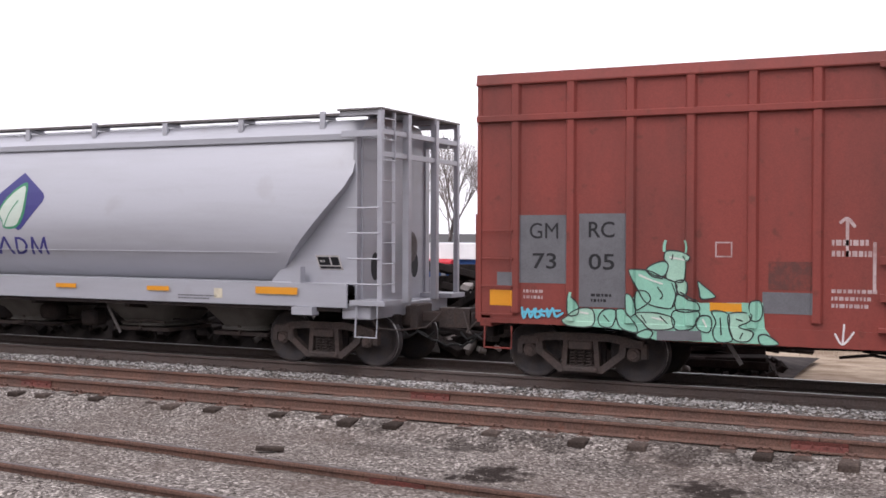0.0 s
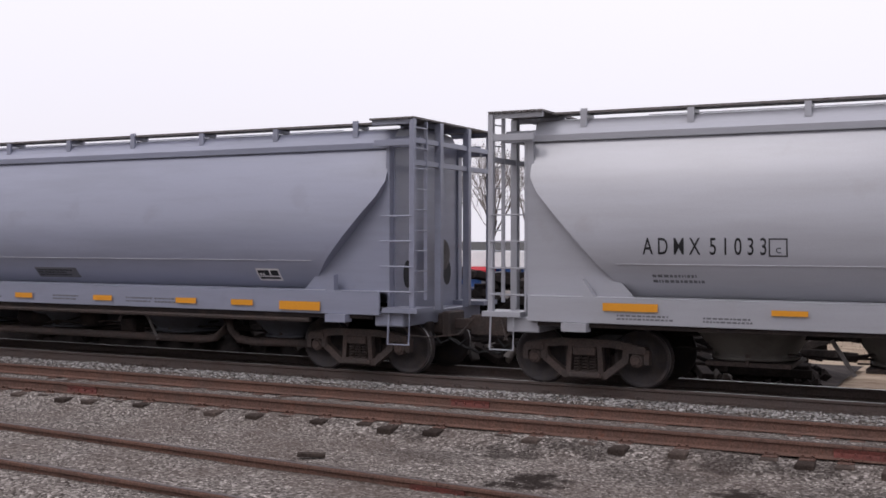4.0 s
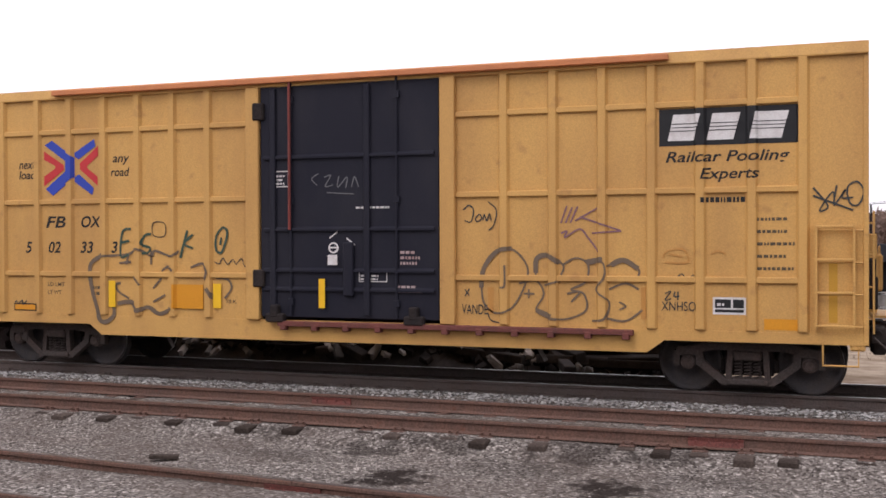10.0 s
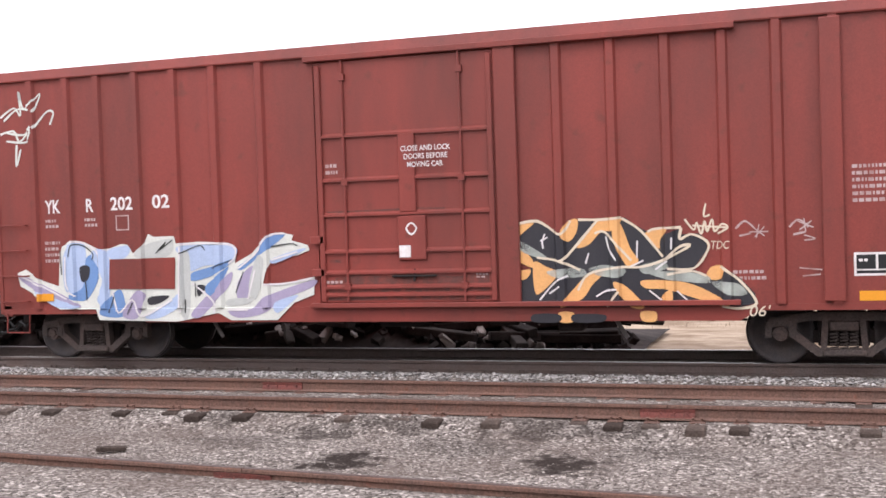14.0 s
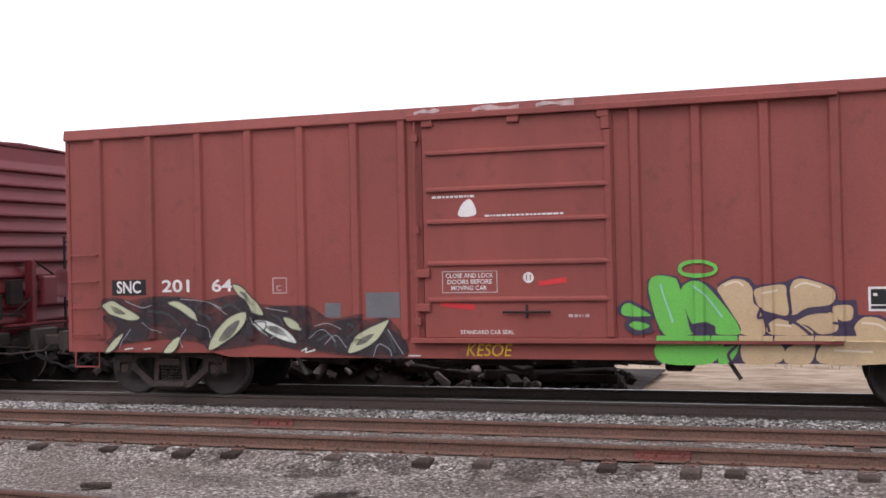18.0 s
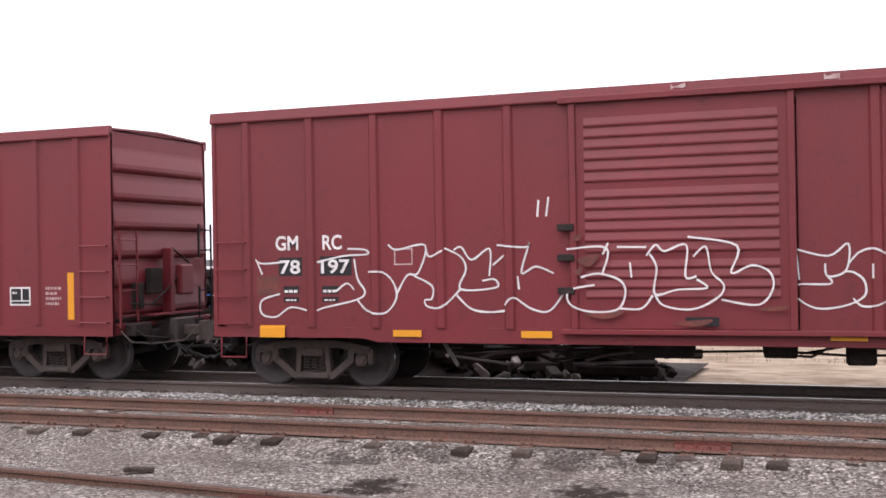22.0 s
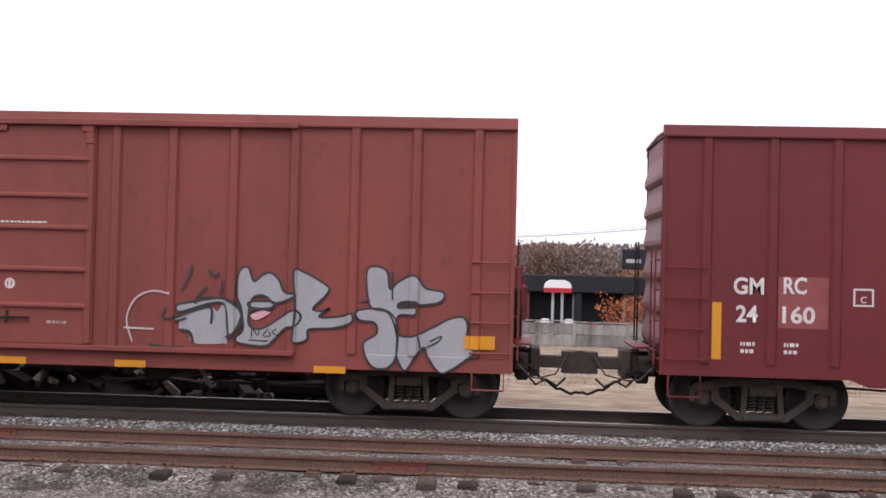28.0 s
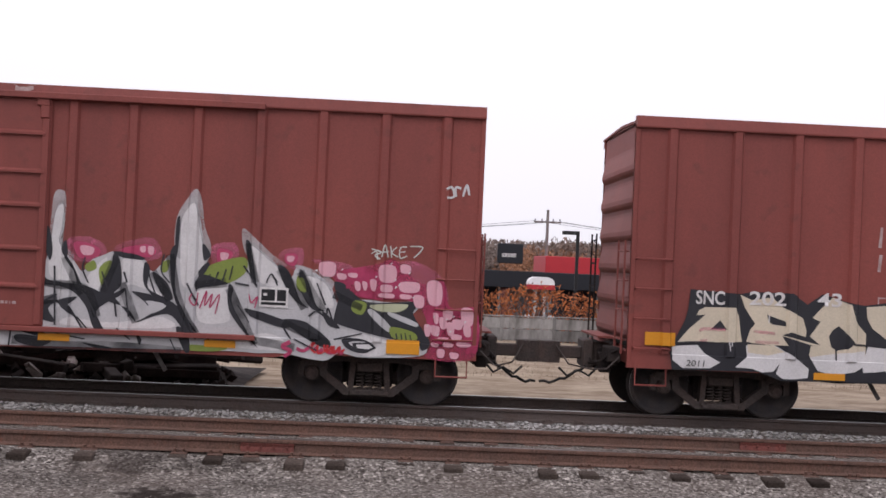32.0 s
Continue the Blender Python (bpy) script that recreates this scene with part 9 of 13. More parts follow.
s5.stroke([[(-7.39, 4.17), (-7.11, 4.32), (-6.98, 4.19), (-7.00, 4.59), (-6.90, 4.29), (-6.57, 4.53), (-6.72, 4.23)], [(-7.32, 4.11), (-7.05, 4.29), (-6.78, 4.27)], [(-6.73, 3.96), (-6.45, 4.22), (-6.32, 4.19), (-6.40, 4.00)], [(-7.40, 3.89), (-7.13, 3.93), (-7.01, 3.75), (-6.78, 3.96), (-6.87, 3.74), (-7.28, 3.77)], [(-7.27, 3.91), (-6.93, 3.86), (-6.76, 3.99)], [(-7.08, 3.70), (-7.10, 3.34), (-7.00, 3.62)]], 0.04, "g_pale", "chalk_tag", "white scrawled tag", 0.012)
s5.over = None
s5.over = s5.fill([(1.56, 1.82), (1.63, 1.99), (1.84, 2.12), (2.01, 2.07), (2.21, 1.95), (2.34, 1.97), (2.48, 2.14), (2.76, 2.13), (2.89, 2.15), (3.15, 2.15), (3.27, 2.05), (3.46, 1.94), (3.56, 1.79), (3.67, 1.89), (3.92, 1.98), (3.90, 1.89), (4.15, 1.90), (4.27, 1.80), (4.26, 1.67), (4.09, 1.44), (4.05, 1.41), (4.25, 1.32), (4.44, 1.42), (4.54, 1.39), (4.70, 1.27), (4.89, 1.06), (4.89, 0.93), (4.69, 0.88), (4.45, 0.90), (4.04, 0.89), (2.15, 0.89), (1.84, 0.89), (1.54, 0.96), (1.55, 1.27), (1.77, 1.44)], "g_black", "graffiti", "orange and black spray-painted lettering", 0.016, False)
s5.fill([(1.37, 1.96), (1.49, 2.07), (1.84, 2.13), (1.64, 1.95), (1.56, 1.80), (1.77, 1.62), (1.82, 1.46), (1.55, 1.58), (1.46, 1.71), (1.40, 1.69), (1.35, 1.82)], "g_orange", "sprayed_shape", "", 0.02012)
s5.fill([(2.21, 1.94), (2.33, 2.12), (2.47, 2.14), (2.44, 1.94), (2.32, 1.83)], "g_orange", "sprayed_shape", "", 0.02024)
s5.fill([(2.74, 2.12), (3.09, 2.15), (2.98, 1.98), (2.80, 1.95), (2.62, 1.78), (2.45, 1.74), (2.58, 1.91)], "g_orange", "sprayed_shape", "", 0.02036)
s5.fill([(1.81, 1.54), (1.99, 1.48), (2.16, 1.37), (1.94, 1.13), (1.82, 1.11)], "g_orange", "sprayed_shape", "", 0.02048)
s5.fill([(2.19, 0.92), (2.43, 1.20), (2.61, 1.36), (2.84, 1.39), (2.66, 1.21), (2.52, 1.02), (2.27, 0.90)], "g_orange", "sprayed_shape", "", 0.02060)
s5.fill([(2.97, 1.25), (3.16, 1.16), (3.39, 0.89), (3.20, 0.89), (3.01, 1.11)], "g_orange", "sprayed_shape", "", 0.02072)
s5.fill([(3.44, 1.94), (3.72, 1.97), (3.63, 1.83), (3.61, 1.70), (3.48, 1.83)], "g_orange", "sprayed_shape", "", 0.02084)
s5.fill([(3.37, 1.26), (3.88, 1.24), (4.21, 1.13), (4.53, 0.93), (4.45, 0.89), (4.04, 1.02), (3.71, 1.13), (3.41, 1.15)], "g_orange", "sprayed_shape", "", 0.02096)
s5.fill([(4.25, 1.34), (4.33, 1.44), (4.48, 1.44), (4.44, 1.27), (4.29, 1.26)], "g_orange", "sprayed_shape", "", 0.02108)
s5.fill([(2.97, 2.00), (3.08, 2.06), (3.21, 1.72), (3.32, 1.54), (3.17, 1.45), (3.00, 1.76)], "g_orange", "sprayed_shape", "", 0.02120)
s5.fill([(1.54, 1.40), (1.76, 1.44), (1.70, 1.31), (1.55, 1.30)], "g_orange", "sprayed_shape", "", 0.02132)
s5.fill([(3.63, 1.03), (3.77, 1.13), (3.78, 0.94), (3.69, 0.94)], "g_orange", "sprayed_shape", "", 0.02144)
s5.fill([(1.27, 1.38), (1.46, 1.38), (1.44, 1.09), (1.27, 1.07)], "g_orange", "sprayed_shape", "", 0.02156)
s5.fill([(1.30, 1.35), (1.42, 1.35), (1.39, 1.16), (1.29, 1.14)], "red_b", "sprayed_shape", "", 0.02168)
s5.fill([(2.17, 0.82), (2.38, 0.81), (2.37, 0.68), (2.17, 0.68)], "g_orange", "sprayed_shape", "", 0.02180)
s5.fill([(3.34, 0.82), (3.54, 0.82), (3.54, 0.69), (3.36, 0.69)], "g_orange", "sprayed_shape", "", 0.02192)
s5.fill([(1.79, 0.79), (2.16, 0.79), (2.16, 0.68), (1.79, 0.68)], "g_black", "sprayed_shape", "", 0.02204)
s5.fill([(2.39, 0.79), (2.82, 0.78), (2.78, 0.68), (2.38, 0.68)], "g_black", "sprayed_shape", "", 0.02216)
s5.fill([(1.57, 1.88), (1.78, 1.77), (2.02, 1.60), (1.78, 1.64), (1.60, 1.74)], "h_pale", "sprayed_shape", "", 0.02578)
s5.fill([(2.01, 1.41), (2.48, 1.45), (2.57, 1.34), (2.17, 1.31)], "h_pale", "sprayed_shape", "", 0.02590)
s5.fill([(3.46, 1.37), (3.88, 1.38), (4.26, 1.31), (4.25, 1.21), (3.72, 1.27)], "h_pale", "sprayed_shape", "", 0.02602)
s5.fill([(4.31, 1.22), (4.66, 1.20), (4.78, 1.05), (4.53, 1.05)], "h_pale", "sprayed_shape", "", 0.02614)
s5.fill([(2.61, 1.43), (2.83, 1.49), (3.13, 1.42), (3.04, 1.31), (2.74, 1.34)], "h_pale", "sprayed_shape", "", 0.02626)
s5.fill([(3.34, 1.46), (3.64, 1.54), (3.72, 1.43), (3.42, 1.35)], "h_pale", "sprayed_shape", "", 0.02638)
s5.stroke([[(1.35, 1.82), (1.38, 1.97), (1.50, 2.08), (1.84, 2.14), (2.01, 2.07), (2.22, 1.94), (2.37, 2.13)], [(2.76, 2.13), (2.31, 1.63), (2.20, 1.56)], [(2.45, 1.13), (2.61, 1.36), (3.04, 1.45), (3.34, 1.45), (3.64, 1.53), (4.03, 1.73), (3.89, 1.72), (3.68, 1.53)], [(1.86, 1.61), (2.17, 1.56), (2.49, 1.42)], [(3.92, 1.98), (3.90, 1.83), (4.06, 1.89), (4.26, 1.79), (4.27, 1.66), (4.08, 1.42), (3.72, 1.42)], [(3.10, 2.14), (3.36, 1.96), (3.66, 1.59)], [(3.09, 2.15), (2.81, 2.13), (2.48, 2.14)], [(2.86, 0.90), (3.03, 1.11)]], 0.040, "g_cream", "sprayed_line", "", 0.027)
s5.stroke([[(4.44, 1.44), (4.70, 1.23), (4.89, 0.98), (4.86, 0.89), (4.65, 0.86), (4.45, 0.89)], [(2.71, 1.94), (2.86, 1.95), (3.07, 1.71), (3.22, 1.54)], [(3.72, 1.34), (4.05, 1.38), (4.25, 1.31)], [(3.46, 1.94), (3.57, 1.98), (3.92, 1.99)]], 0.040, "g_cream", "sprayed_line", "", 0.027)
s5.stroke([[(1.99, 1.95), (1.95, 1.84), (1.96, 1.74)], [(2.87, 1.89), (2.91, 1.72), (3.01, 1.55)], [(3.31, 1.82), (3.30, 1.58)], [(3.79, 1.85), (3.78, 1.69)], [(3.46, 1.12), (3.63, 0.98)], [(3.84, 1.11), (4.00, 0.96)], [(1.89, 1.00), (2.12, 1.25), (2.31, 1.34)], [(2.71, 1.04), (2.86, 1.12), (3.01, 1.14)]], 0.028, "g_white", "sprayed_line", "", 0.029)
s5.stroke([[(2.19, 1.19), (2.03, 1.09)], [(2.57, 1.51), (2.62, 1.66)], [(1.92, 1.85), (2.03, 1.90)], [(3.21, 1.46), (3.39, 1.54)], [(3.55, 1.41), (3.72, 1.53)]], 0.028, "g_white", "sprayed_line", "", 0.029)
s5.over = None
s5.stroke([[(3.97, 2.10), (4.09, 1.95), (4.13, 2.05), (4.19, 1.89), (4.24, 2.07), (4.27, 1.92), (4.34, 2.09), (4.37, 1.92), (4.47, 2.02), (4.55, 1.97), (4.41, 1.89)], [(4.26, 2.31), (4.23, 2.14), (4.31, 2.15)], [(4.07, 2.01), (4.55, 1.97)]], 0.032, "g_cream", "tag", "cream scrawled tag", 0.012)
s5.text("TDC", 4.32, 1.68, 0.11, 0.25, "g_cream", 0.0, 0.20, "tag", "", 0.012)
s5.text("06'", 4.81, 0.75, 0.15, 0.28, "g_cream", 0.0, 0.20, "tag", "", 0.030)
s5.stroke([[(4.83, 1.90), (5.08, 1.90)], [(4.87, 1.97), (5.03, 1.84)], [(4.96, 2.00), (4.92, 1.82)], [(4.90, 1.83), (5.03, 1.97)], [(5.46, 2.03), (5.66, 1.94)], [(5.54, 2.07), (5.56, 1.88)], [(5.48, 1.91), (5.64, 2.03)], [(5.54, 1.84), (5.68, 1.79), (5.54, 1.77)]], 0.020, "faint", "chalk_mark", "", 0.012)
s5.stroke([[(5.47, 1.40), (5.76, 1.37)], [(5.51, 1.29), (5.74, 1.31)]], 0.020, "faint", "chalk_mark", "", 0.012)
s5.stroke([[(6.94, 3.57), (7.05, 3.48)], [(7.15, 3.67), (7.16, 3.53)], [(7.35, 3.62), (7.26, 3.50)], [(7.06, 3.46), (7.15, 3.50), (7.27, 3.49), (7.25, 3.44), (7.12, 3.42), (7.06, 3.46)], [(7.01, 3.23), (6.91, 3.23), (6.86, 3.08), (6.98, 3.13), (7.04, 3.25), (6.95, 2.97)], [(7.13, 3.40), (7.10, 2.99), (7.12, 2.86)], [(7.09, 3.10), (7.20, 3.30), (7.25, 3.22), (7.14, 3.12), (7.22, 3.01)], [(7.30, 3.37), (7.27, 3.06)]], 0.022, "g_cream", "tag", "cream scrawled crown tag", 0.012)
s5.stroke([[(7.29, 3.34), (7.44, 3.21), (7.28, 3.19), (7.45, 3.18)], [(7.24, 3.06), (7.45, 3.13), (7.47, 2.87)], [(7.21, 2.94), (7.13, 2.68), (7.27, 2.83)]], 0.022, "g_cream", "tag", "", 0.012)
s6.over = None
s6.over = s6.fill([(-6.97, 1.58), (-6.74, 1.65), (-6.43, 1.60), (-6.01, 1.66), (-5.51, 1.65), (-5.07, 1.59), (-4.58, 1.67), (-4.20, 1.55), (-3.74, 1.49), (-3.28, 1.49), (-2.92, 1.29), (-2.43, 1.36), (-2.37, 1.27), (-1.95, 1.27), (-1.69, 0.73), (-2.62, 0.73), (-3.48, 0.82), (-4.03, 0.90), (-4.94, 0.80), (-5.18, 0.92), (-5.88, 0.97), (-6.39, 0.92), (-6.91, 0.90), (-6.72, 1.16)], "h_smoke", "graffiti", "dark smoky spray paint with pale green leaves", 0.016)
s6.fill([(-6.22, 1.57), (-5.51, 1.64), (-5.07, 1.37), (-4.39, 1.56), (-4.02, 1.32), (-4.40, 1.09), (-5.03, 0.97), (-5.67, 1.14), (-6.13, 1.24)], "h_smoke", "sprayed_shape", "", 0.01762)
s6.fill([(-4.02, 1.46), (-3.32, 1.45), (-3.29, 1.04), (-3.75, 1.02), (-4.02, 1.18)], "h_smoke", "sprayed_shape", "", 0.01774)
s6.fill([(-3.19, 1.13), (-2.43, 1.31), (-2.57, 1.00), (-1.96, 1.13), (-1.75, 0.76), (-3.16, 0.82)], "h_smoke", "sprayed_shape", "", 0.01786)
s6.fill([(-6.90, 1.38), (-6.22, 1.38), (-6.08, 1.04), (-6.60, 0.94), (-6.85, 1.14)], "h_smoke", "sprayed_shape", "", 0.01798)
s6.fill([(-6.95, 1.53), (-6.79, 1.60), (-6.63, 1.53), (-6.27, 1.33), (-6.43, 1.27), (-6.69, 1.33), (-6.87, 1.40)], "g_eye", "sprayed_shape", "", 0.02160)
s6.fill([(-5.75, 1.55), (-5.56, 1.58), (-5.32, 1.45), (-5.18, 1.27), (-5.32, 1.30), (-5.52, 1.43)], "g_eye", "sprayed_shape", "", 0.02172)
s6.fill([(-4.59, 1.83), (-4.43, 1.80), (-4.20, 1.60), (-4.05, 1.36), (-4.21, 1.38), (-4.32, 1.55), (-4.49, 1.67)], "g_eye", "sprayed_shape", "", 0.02184)
s6.fill([(-5.01, 0.80), (-4.94, 1.04), (-4.69, 1.30), (-4.44, 1.40), (-4.34, 1.37), (-4.42, 1.17), (-4.70, 0.94)], "g_eye", "sprayed_shape", "", 0.02196)
s6.fill([(-4.21, 1.26), (-3.97, 1.26), (-3.65, 1.11), (-3.49, 0.92), (-3.75, 0.97), (-4.03, 1.10)], "g_pale", "sprayed_shape", "", 0.02208)
s6.fill([(-3.72, 1.31), (-3.56, 1.29), (-3.39, 1.15), (-3.42, 1.11), (-3.61, 1.15)], "g_eye", "sprayed_shape", "", 0.02220)
s6.fill([(-2.64, 0.77), (-2.57, 0.95), (-2.39, 1.11), (-2.01, 1.27), (-1.99, 1.22), (-2.17, 0.97), (-2.40, 0.83)], "g_eye", "sprayed_shape", "", 0.02232)
s6.fill([(-6.93, 0.77), (-6.75, 0.97), (-6.58, 1.07), (-6.67, 0.89), (-6.81, 0.77)], "g_eye", "sprayed_shape", "", 0.02244)
s6.fill([(-5.84, 0.77), (-5.68, 0.95), (-5.54, 1.02), (-5.57, 0.87), (-5.68, 0.76)], "g_eye", "sprayed_shape", "", 0.02256)
s6.fill([(-4.21, 1.23), (-4.02, 1.24), (-4.05, 1.11), (-4.16, 1.13)], "g_pale", "sprayed_shape", "", 0.02268)
s6.fill([(-4.84, 0.97), (-4.67, 1.18), (-4.47, 1.27), (-4.57, 1.08), (-4.74, 0.95)], "h_grey", "sprayed_shape", "", 0.02530)
s6.fill([(-4.02, 1.18), (-3.79, 1.16), (-3.66, 1.03), (-3.89, 1.08)], "h_grey", "sprayed_shape", "", 0.02542)
s6.fill([(-4.46, 1.72), (-4.32, 1.67), (-4.20, 1.51), (-4.30, 1.55)], "h_grey", "sprayed_shape", "", 0.02554)
s6.fill([(-2.51, 0.89), (-2.40, 1.01), (-2.22, 1.06), (-2.35, 0.93)], "h_grey", "sprayed_shape", "", 0.02566)
s6.fill([(-6.82, 1.51), (-6.69, 1.48), (-6.53, 1.38), (-6.72, 1.39)], "h_grey", "sprayed_shape", "", 0.02578)
s6.stroke([[(-6.95, 1.53), (-6.79, 1.60), (-6.63, 1.53), (-6.27, 1.33), (-6.43, 1.27), (-6.69, 1.33), (-6.87, 1.40)], [(-5.75, 1.55), (-5.56, 1.58), (-5.32, 1.45), (-5.18, 1.27), (-5.32, 1.30), (-5.52, 1.43)], [(-4.59, 1.83), (-4.43, 1.80), (-4.20, 1.60), (-4.05, 1.36), (-4.21, 1.38), (-4.32, 1.55), (-4.49, 1.67)], [(-5.01, 0.80), (-4.94, 1.04), (-4.69, 1.30), (-4.44, 1.40), (-4.34, 1.37), (-4.42, 1.17), (-4.70, 0.94)], [(-4.21, 1.26), (-3.97, 1.26), (-3.65, 1.11), (-3.49, 0.92), (-3.75, 0.97), (-4.03, 1.10)], [(-3.72, 1.31), (-3.56, 1.29), (-3.39, 1.15), (-3.42, 1.11), (-3.61, 1.15)], [(-2.64, 0.77), (-2.57, 0.95), (-2.39, 1.11), (-2.01, 1.27), (-1.99, 1.22), (-2.17, 0.97), (-2.40, 0.83)], [(-6.93, 0.77), (-6.75, 0.97), (-6.58, 1.07), (-6.67, 0.89), (-6.81, 0.77)]], 0.022, "g_line", "sprayed_outline", "", 0.026, True)
s6.stroke([[(-5.84, 0.77), (-5.68, 0.95), (-5.54, 1.02), (-5.57, 0.87), (-5.68, 0.76)], [(-4.21, 1.23), (-4.02, 1.24), (-4.05, 1.11), (-4.16, 1.13)]], 0.022, "g_line", "sprayed_outline", "", 0.026, True)
s6.stroke([[(-3.94, 0.99), (-3.75, 1.07), (-3.53, 0.92)], [(-3.29, 0.99), (-3.06, 1.13), (-2.84, 0.94)], [(-3.02, 0.90), (-2.84, 1.04), (-2.66, 0.85)], [(-2.23, 0.73), (-2.14, 0.91), (-1.97, 0.83), (-1.94, 0.73)], [(-6.23, 1.24), (-6.10, 1.16), (-5.87, 1.08)], [(-6.53, 1.59), (-6.22, 1.48), (-6.01, 1.52)], [(-5.51, 1.61), (-5.07, 1.57), (-4.78, 1.46)], [(-4.97, 1.55), (-4.69, 1.36)]], 0.012, "g_silver", "sprayed_line", "", 0.028)
s6.stroke([[(-4.02, 1.46), (-3.65, 1.40)], [(-4.26, 1.32), (-4.17, 1.15), (-3.98, 1.03)], [(-2.00, 1.13), (-1.88, 0.95), (-1.75, 0.76)], [(-6.44, 1.14), (-6.60, 0.94), (-6.65, 0.82)], [(-5.42, 1.14), (-5.53, 0.99), (-5.48, 0.84)], [(-3.19, 1.18), (-2.97, 1.22), (-2.75, 1.13)], [(-5.22, 1.23), (-5.03, 1.14), (-4.99, 0.99)]], 0.012, "g_silver", "sprayed_line", "", 0.028)
s6.stroke([[(-4.78, 1.47), (-4.59, 1.51), (-4.30, 1.27)], [(-3.93, 1.37), (-3.79, 1.30), (-3.72, 1.18)], [(-6.12, 1.43), (-5.77, 1.38), (-5.52, 1.19)], [(-5.17, 1.42), (-4.98, 1.28)], [(-3.15, 0.95), (-2.93, 1.06), (-2.84, 0.86)], [(-2.65, 1.22), (-2.50, 1.13), (-2.66, 1.00)], [(-2.13, 1.18), (-1.96, 1.00), (-1.88, 0.78)]], 0.050, "g_line", "sprayed_line", "", 0.019)
s6.over = None
s6.stroke([[(-3.41, 0.80), (-3.32, 0.84), (-3.34, 0.78), (-3.18, 0.82)], [(-6.19, 0.81), (-6.06, 0.83)], [(-6.55, 0.81), (-6.39, 0.83)], [(-1.67, 0.74), (-1.48, 0.74)]], 0.025, "g_pale", "tag", "", 0.030)
s6.text("KESOE", -0.77, 0.74, 0.18, 0.69, "g_yellow", 0.0, 0.20, "tag", "", 0.030)
s6.over = None
s6.over = s6.fill([(1.86, 1.81), (2.04, 1.89), (2.26, 1.86), (2.33, 1.75), (2.48, 1.84), (2.70, 1.75), (2.83, 1.63), (2.80, 1.74), (3.01, 1.85), (3.22, 1.82), (3.30, 1.72), (3.68, 1.76), (3.89, 1.84), (4.31, 1.69), (4.35, 1.51), (4.57, 1.51), (4.59, 1.31), (4.86, 1.31), (5.10, 1.14), (5.15, 0.89), (5.05, 0.67), (1.97, 0.66), (1.95, 0.97), (2.02, 1.05), (1.85, 1.59)], "g_navy", "graffiti", "green and tan bubble lettering in spray paint", 0.016, False)
s6.fill([(1.45, 1.45), (1.63, 1.53), (1.93, 1.35), (1.90, 1.22), (1.92, 1.09), (1.66, 1.06), (1.53, 1.17), (1.56, 1.28), (1.45, 1.35)], "g_navy", "sprayed_shape", "", 0.02012)
s6.fill([(1.90, 1.81), (2.02, 1.87), (2.20, 1.84), (2.29, 1.74), (2.42, 1.15), (2.45, 1.06), (2.07, 1.06), (1.89, 1.59)], "g_green", "sprayed_shape", "", 0.02024)
s6.fill([(2.33, 1.70), (2.48, 1.79), (2.66, 1.72), (2.99, 1.31), (3.08, 1.14), (3.08, 1.06), (2.79, 1.06), (2.76, 1.17), (2.64, 1.21), (2.46, 1.20), (2.33, 1.54)], "g_green", "sprayed_shape", "", 0.02036)
s6.fill([(1.50, 1.43), (1.61, 1.49), (1.89, 1.33), (1.80, 1.31), (1.53, 1.32)], "g_green", "sprayed_shape", "", 0.02048)
s6.fill([(1.60, 1.18), (1.69, 1.24), (1.88, 1.18), (1.75, 1.12)], "g_green", "sprayed_shape", "", 0.02060)
s6.fill([(2.02, 0.96), (2.76, 0.96), (2.71, 0.67), (2.03, 0.67)], "g_green", "sprayed_shape", "", 0.02072)
s6.fill([(2.83, 0.92), (3.06, 0.96), (3.04, 0.81), (2.94, 0.68), (2.80, 0.67)], "g_green", "sprayed_shape", "", 0.02084)
s6.fill([(2.81, 1.69), (3.00, 1.80), (3.17, 1.78), (3.26, 1.67), (3.27, 1.49), (3.35, 1.39), (3.41, 1.06), (3.11, 1.06), (3.09, 1.17), (2.87, 1.54)], "g_tan", "sprayed_shape", "", 0.02096)
s6.fill([(3.31, 1.67), (3.66, 1.72), (3.70, 1.57), (3.71, 1.32), (3.51, 1.35), (3.36, 1.41), (3.30, 1.53)], "g_tan", "sprayed_shape", "", 0.02108)
s6.fill([(3.75, 1.69), (3.89, 1.80), (4.28, 1.66), (4.26, 1.46), (3.96, 1.41), (3.80, 1.32), (3.74, 1.37)], "g_tan", "sprayed_shape", "", 0.02120)
s6.fill([(3.46, 1.20), (3.63, 1.28), (3.83, 1.22), (4.02, 1.06), (3.49, 1.06)], "g_tan", "sprayed_shape", "", 0.02132)
s6.fill([(3.78, 1.23), (3.96, 1.32), (4.28, 1.34), (4.33, 1.12), (4.12, 1.06), (3.96, 1.17)], "g_tan", "sprayed_shape", "", 0.02144)
s6.fill([(4.29, 1.43), (4.51, 1.43), (4.51, 1.26), (4.38, 1.24), (4.29, 1.32)], "g_tan", "sprayed_shape", "", 0.02156)
s6.fill([(4.54, 1.16), (4.66, 1.28), (4.86, 1.26), (5.04, 1.11), (5.10, 0.93), (5.03, 0.78), (4.95, 0.68), (4.11, 0.68), (4.17, 0.96), (4.54, 1.01)], "g_tan", "sprayed_shape", "", 0.02168)
s6.fill([(3.13, 0.96), (3.53, 0.96), (3.66, 0.84), (3.57, 0.68), (3.15, 0.67)], "g_tan", "sprayed_shape", "", 0.02180)
s6.fill([(3.70, 0.88), (4.03, 0.96), (3.98, 0.68), (3.67, 0.68)], "g_tan", "sprayed_shape", "", 0.02192)
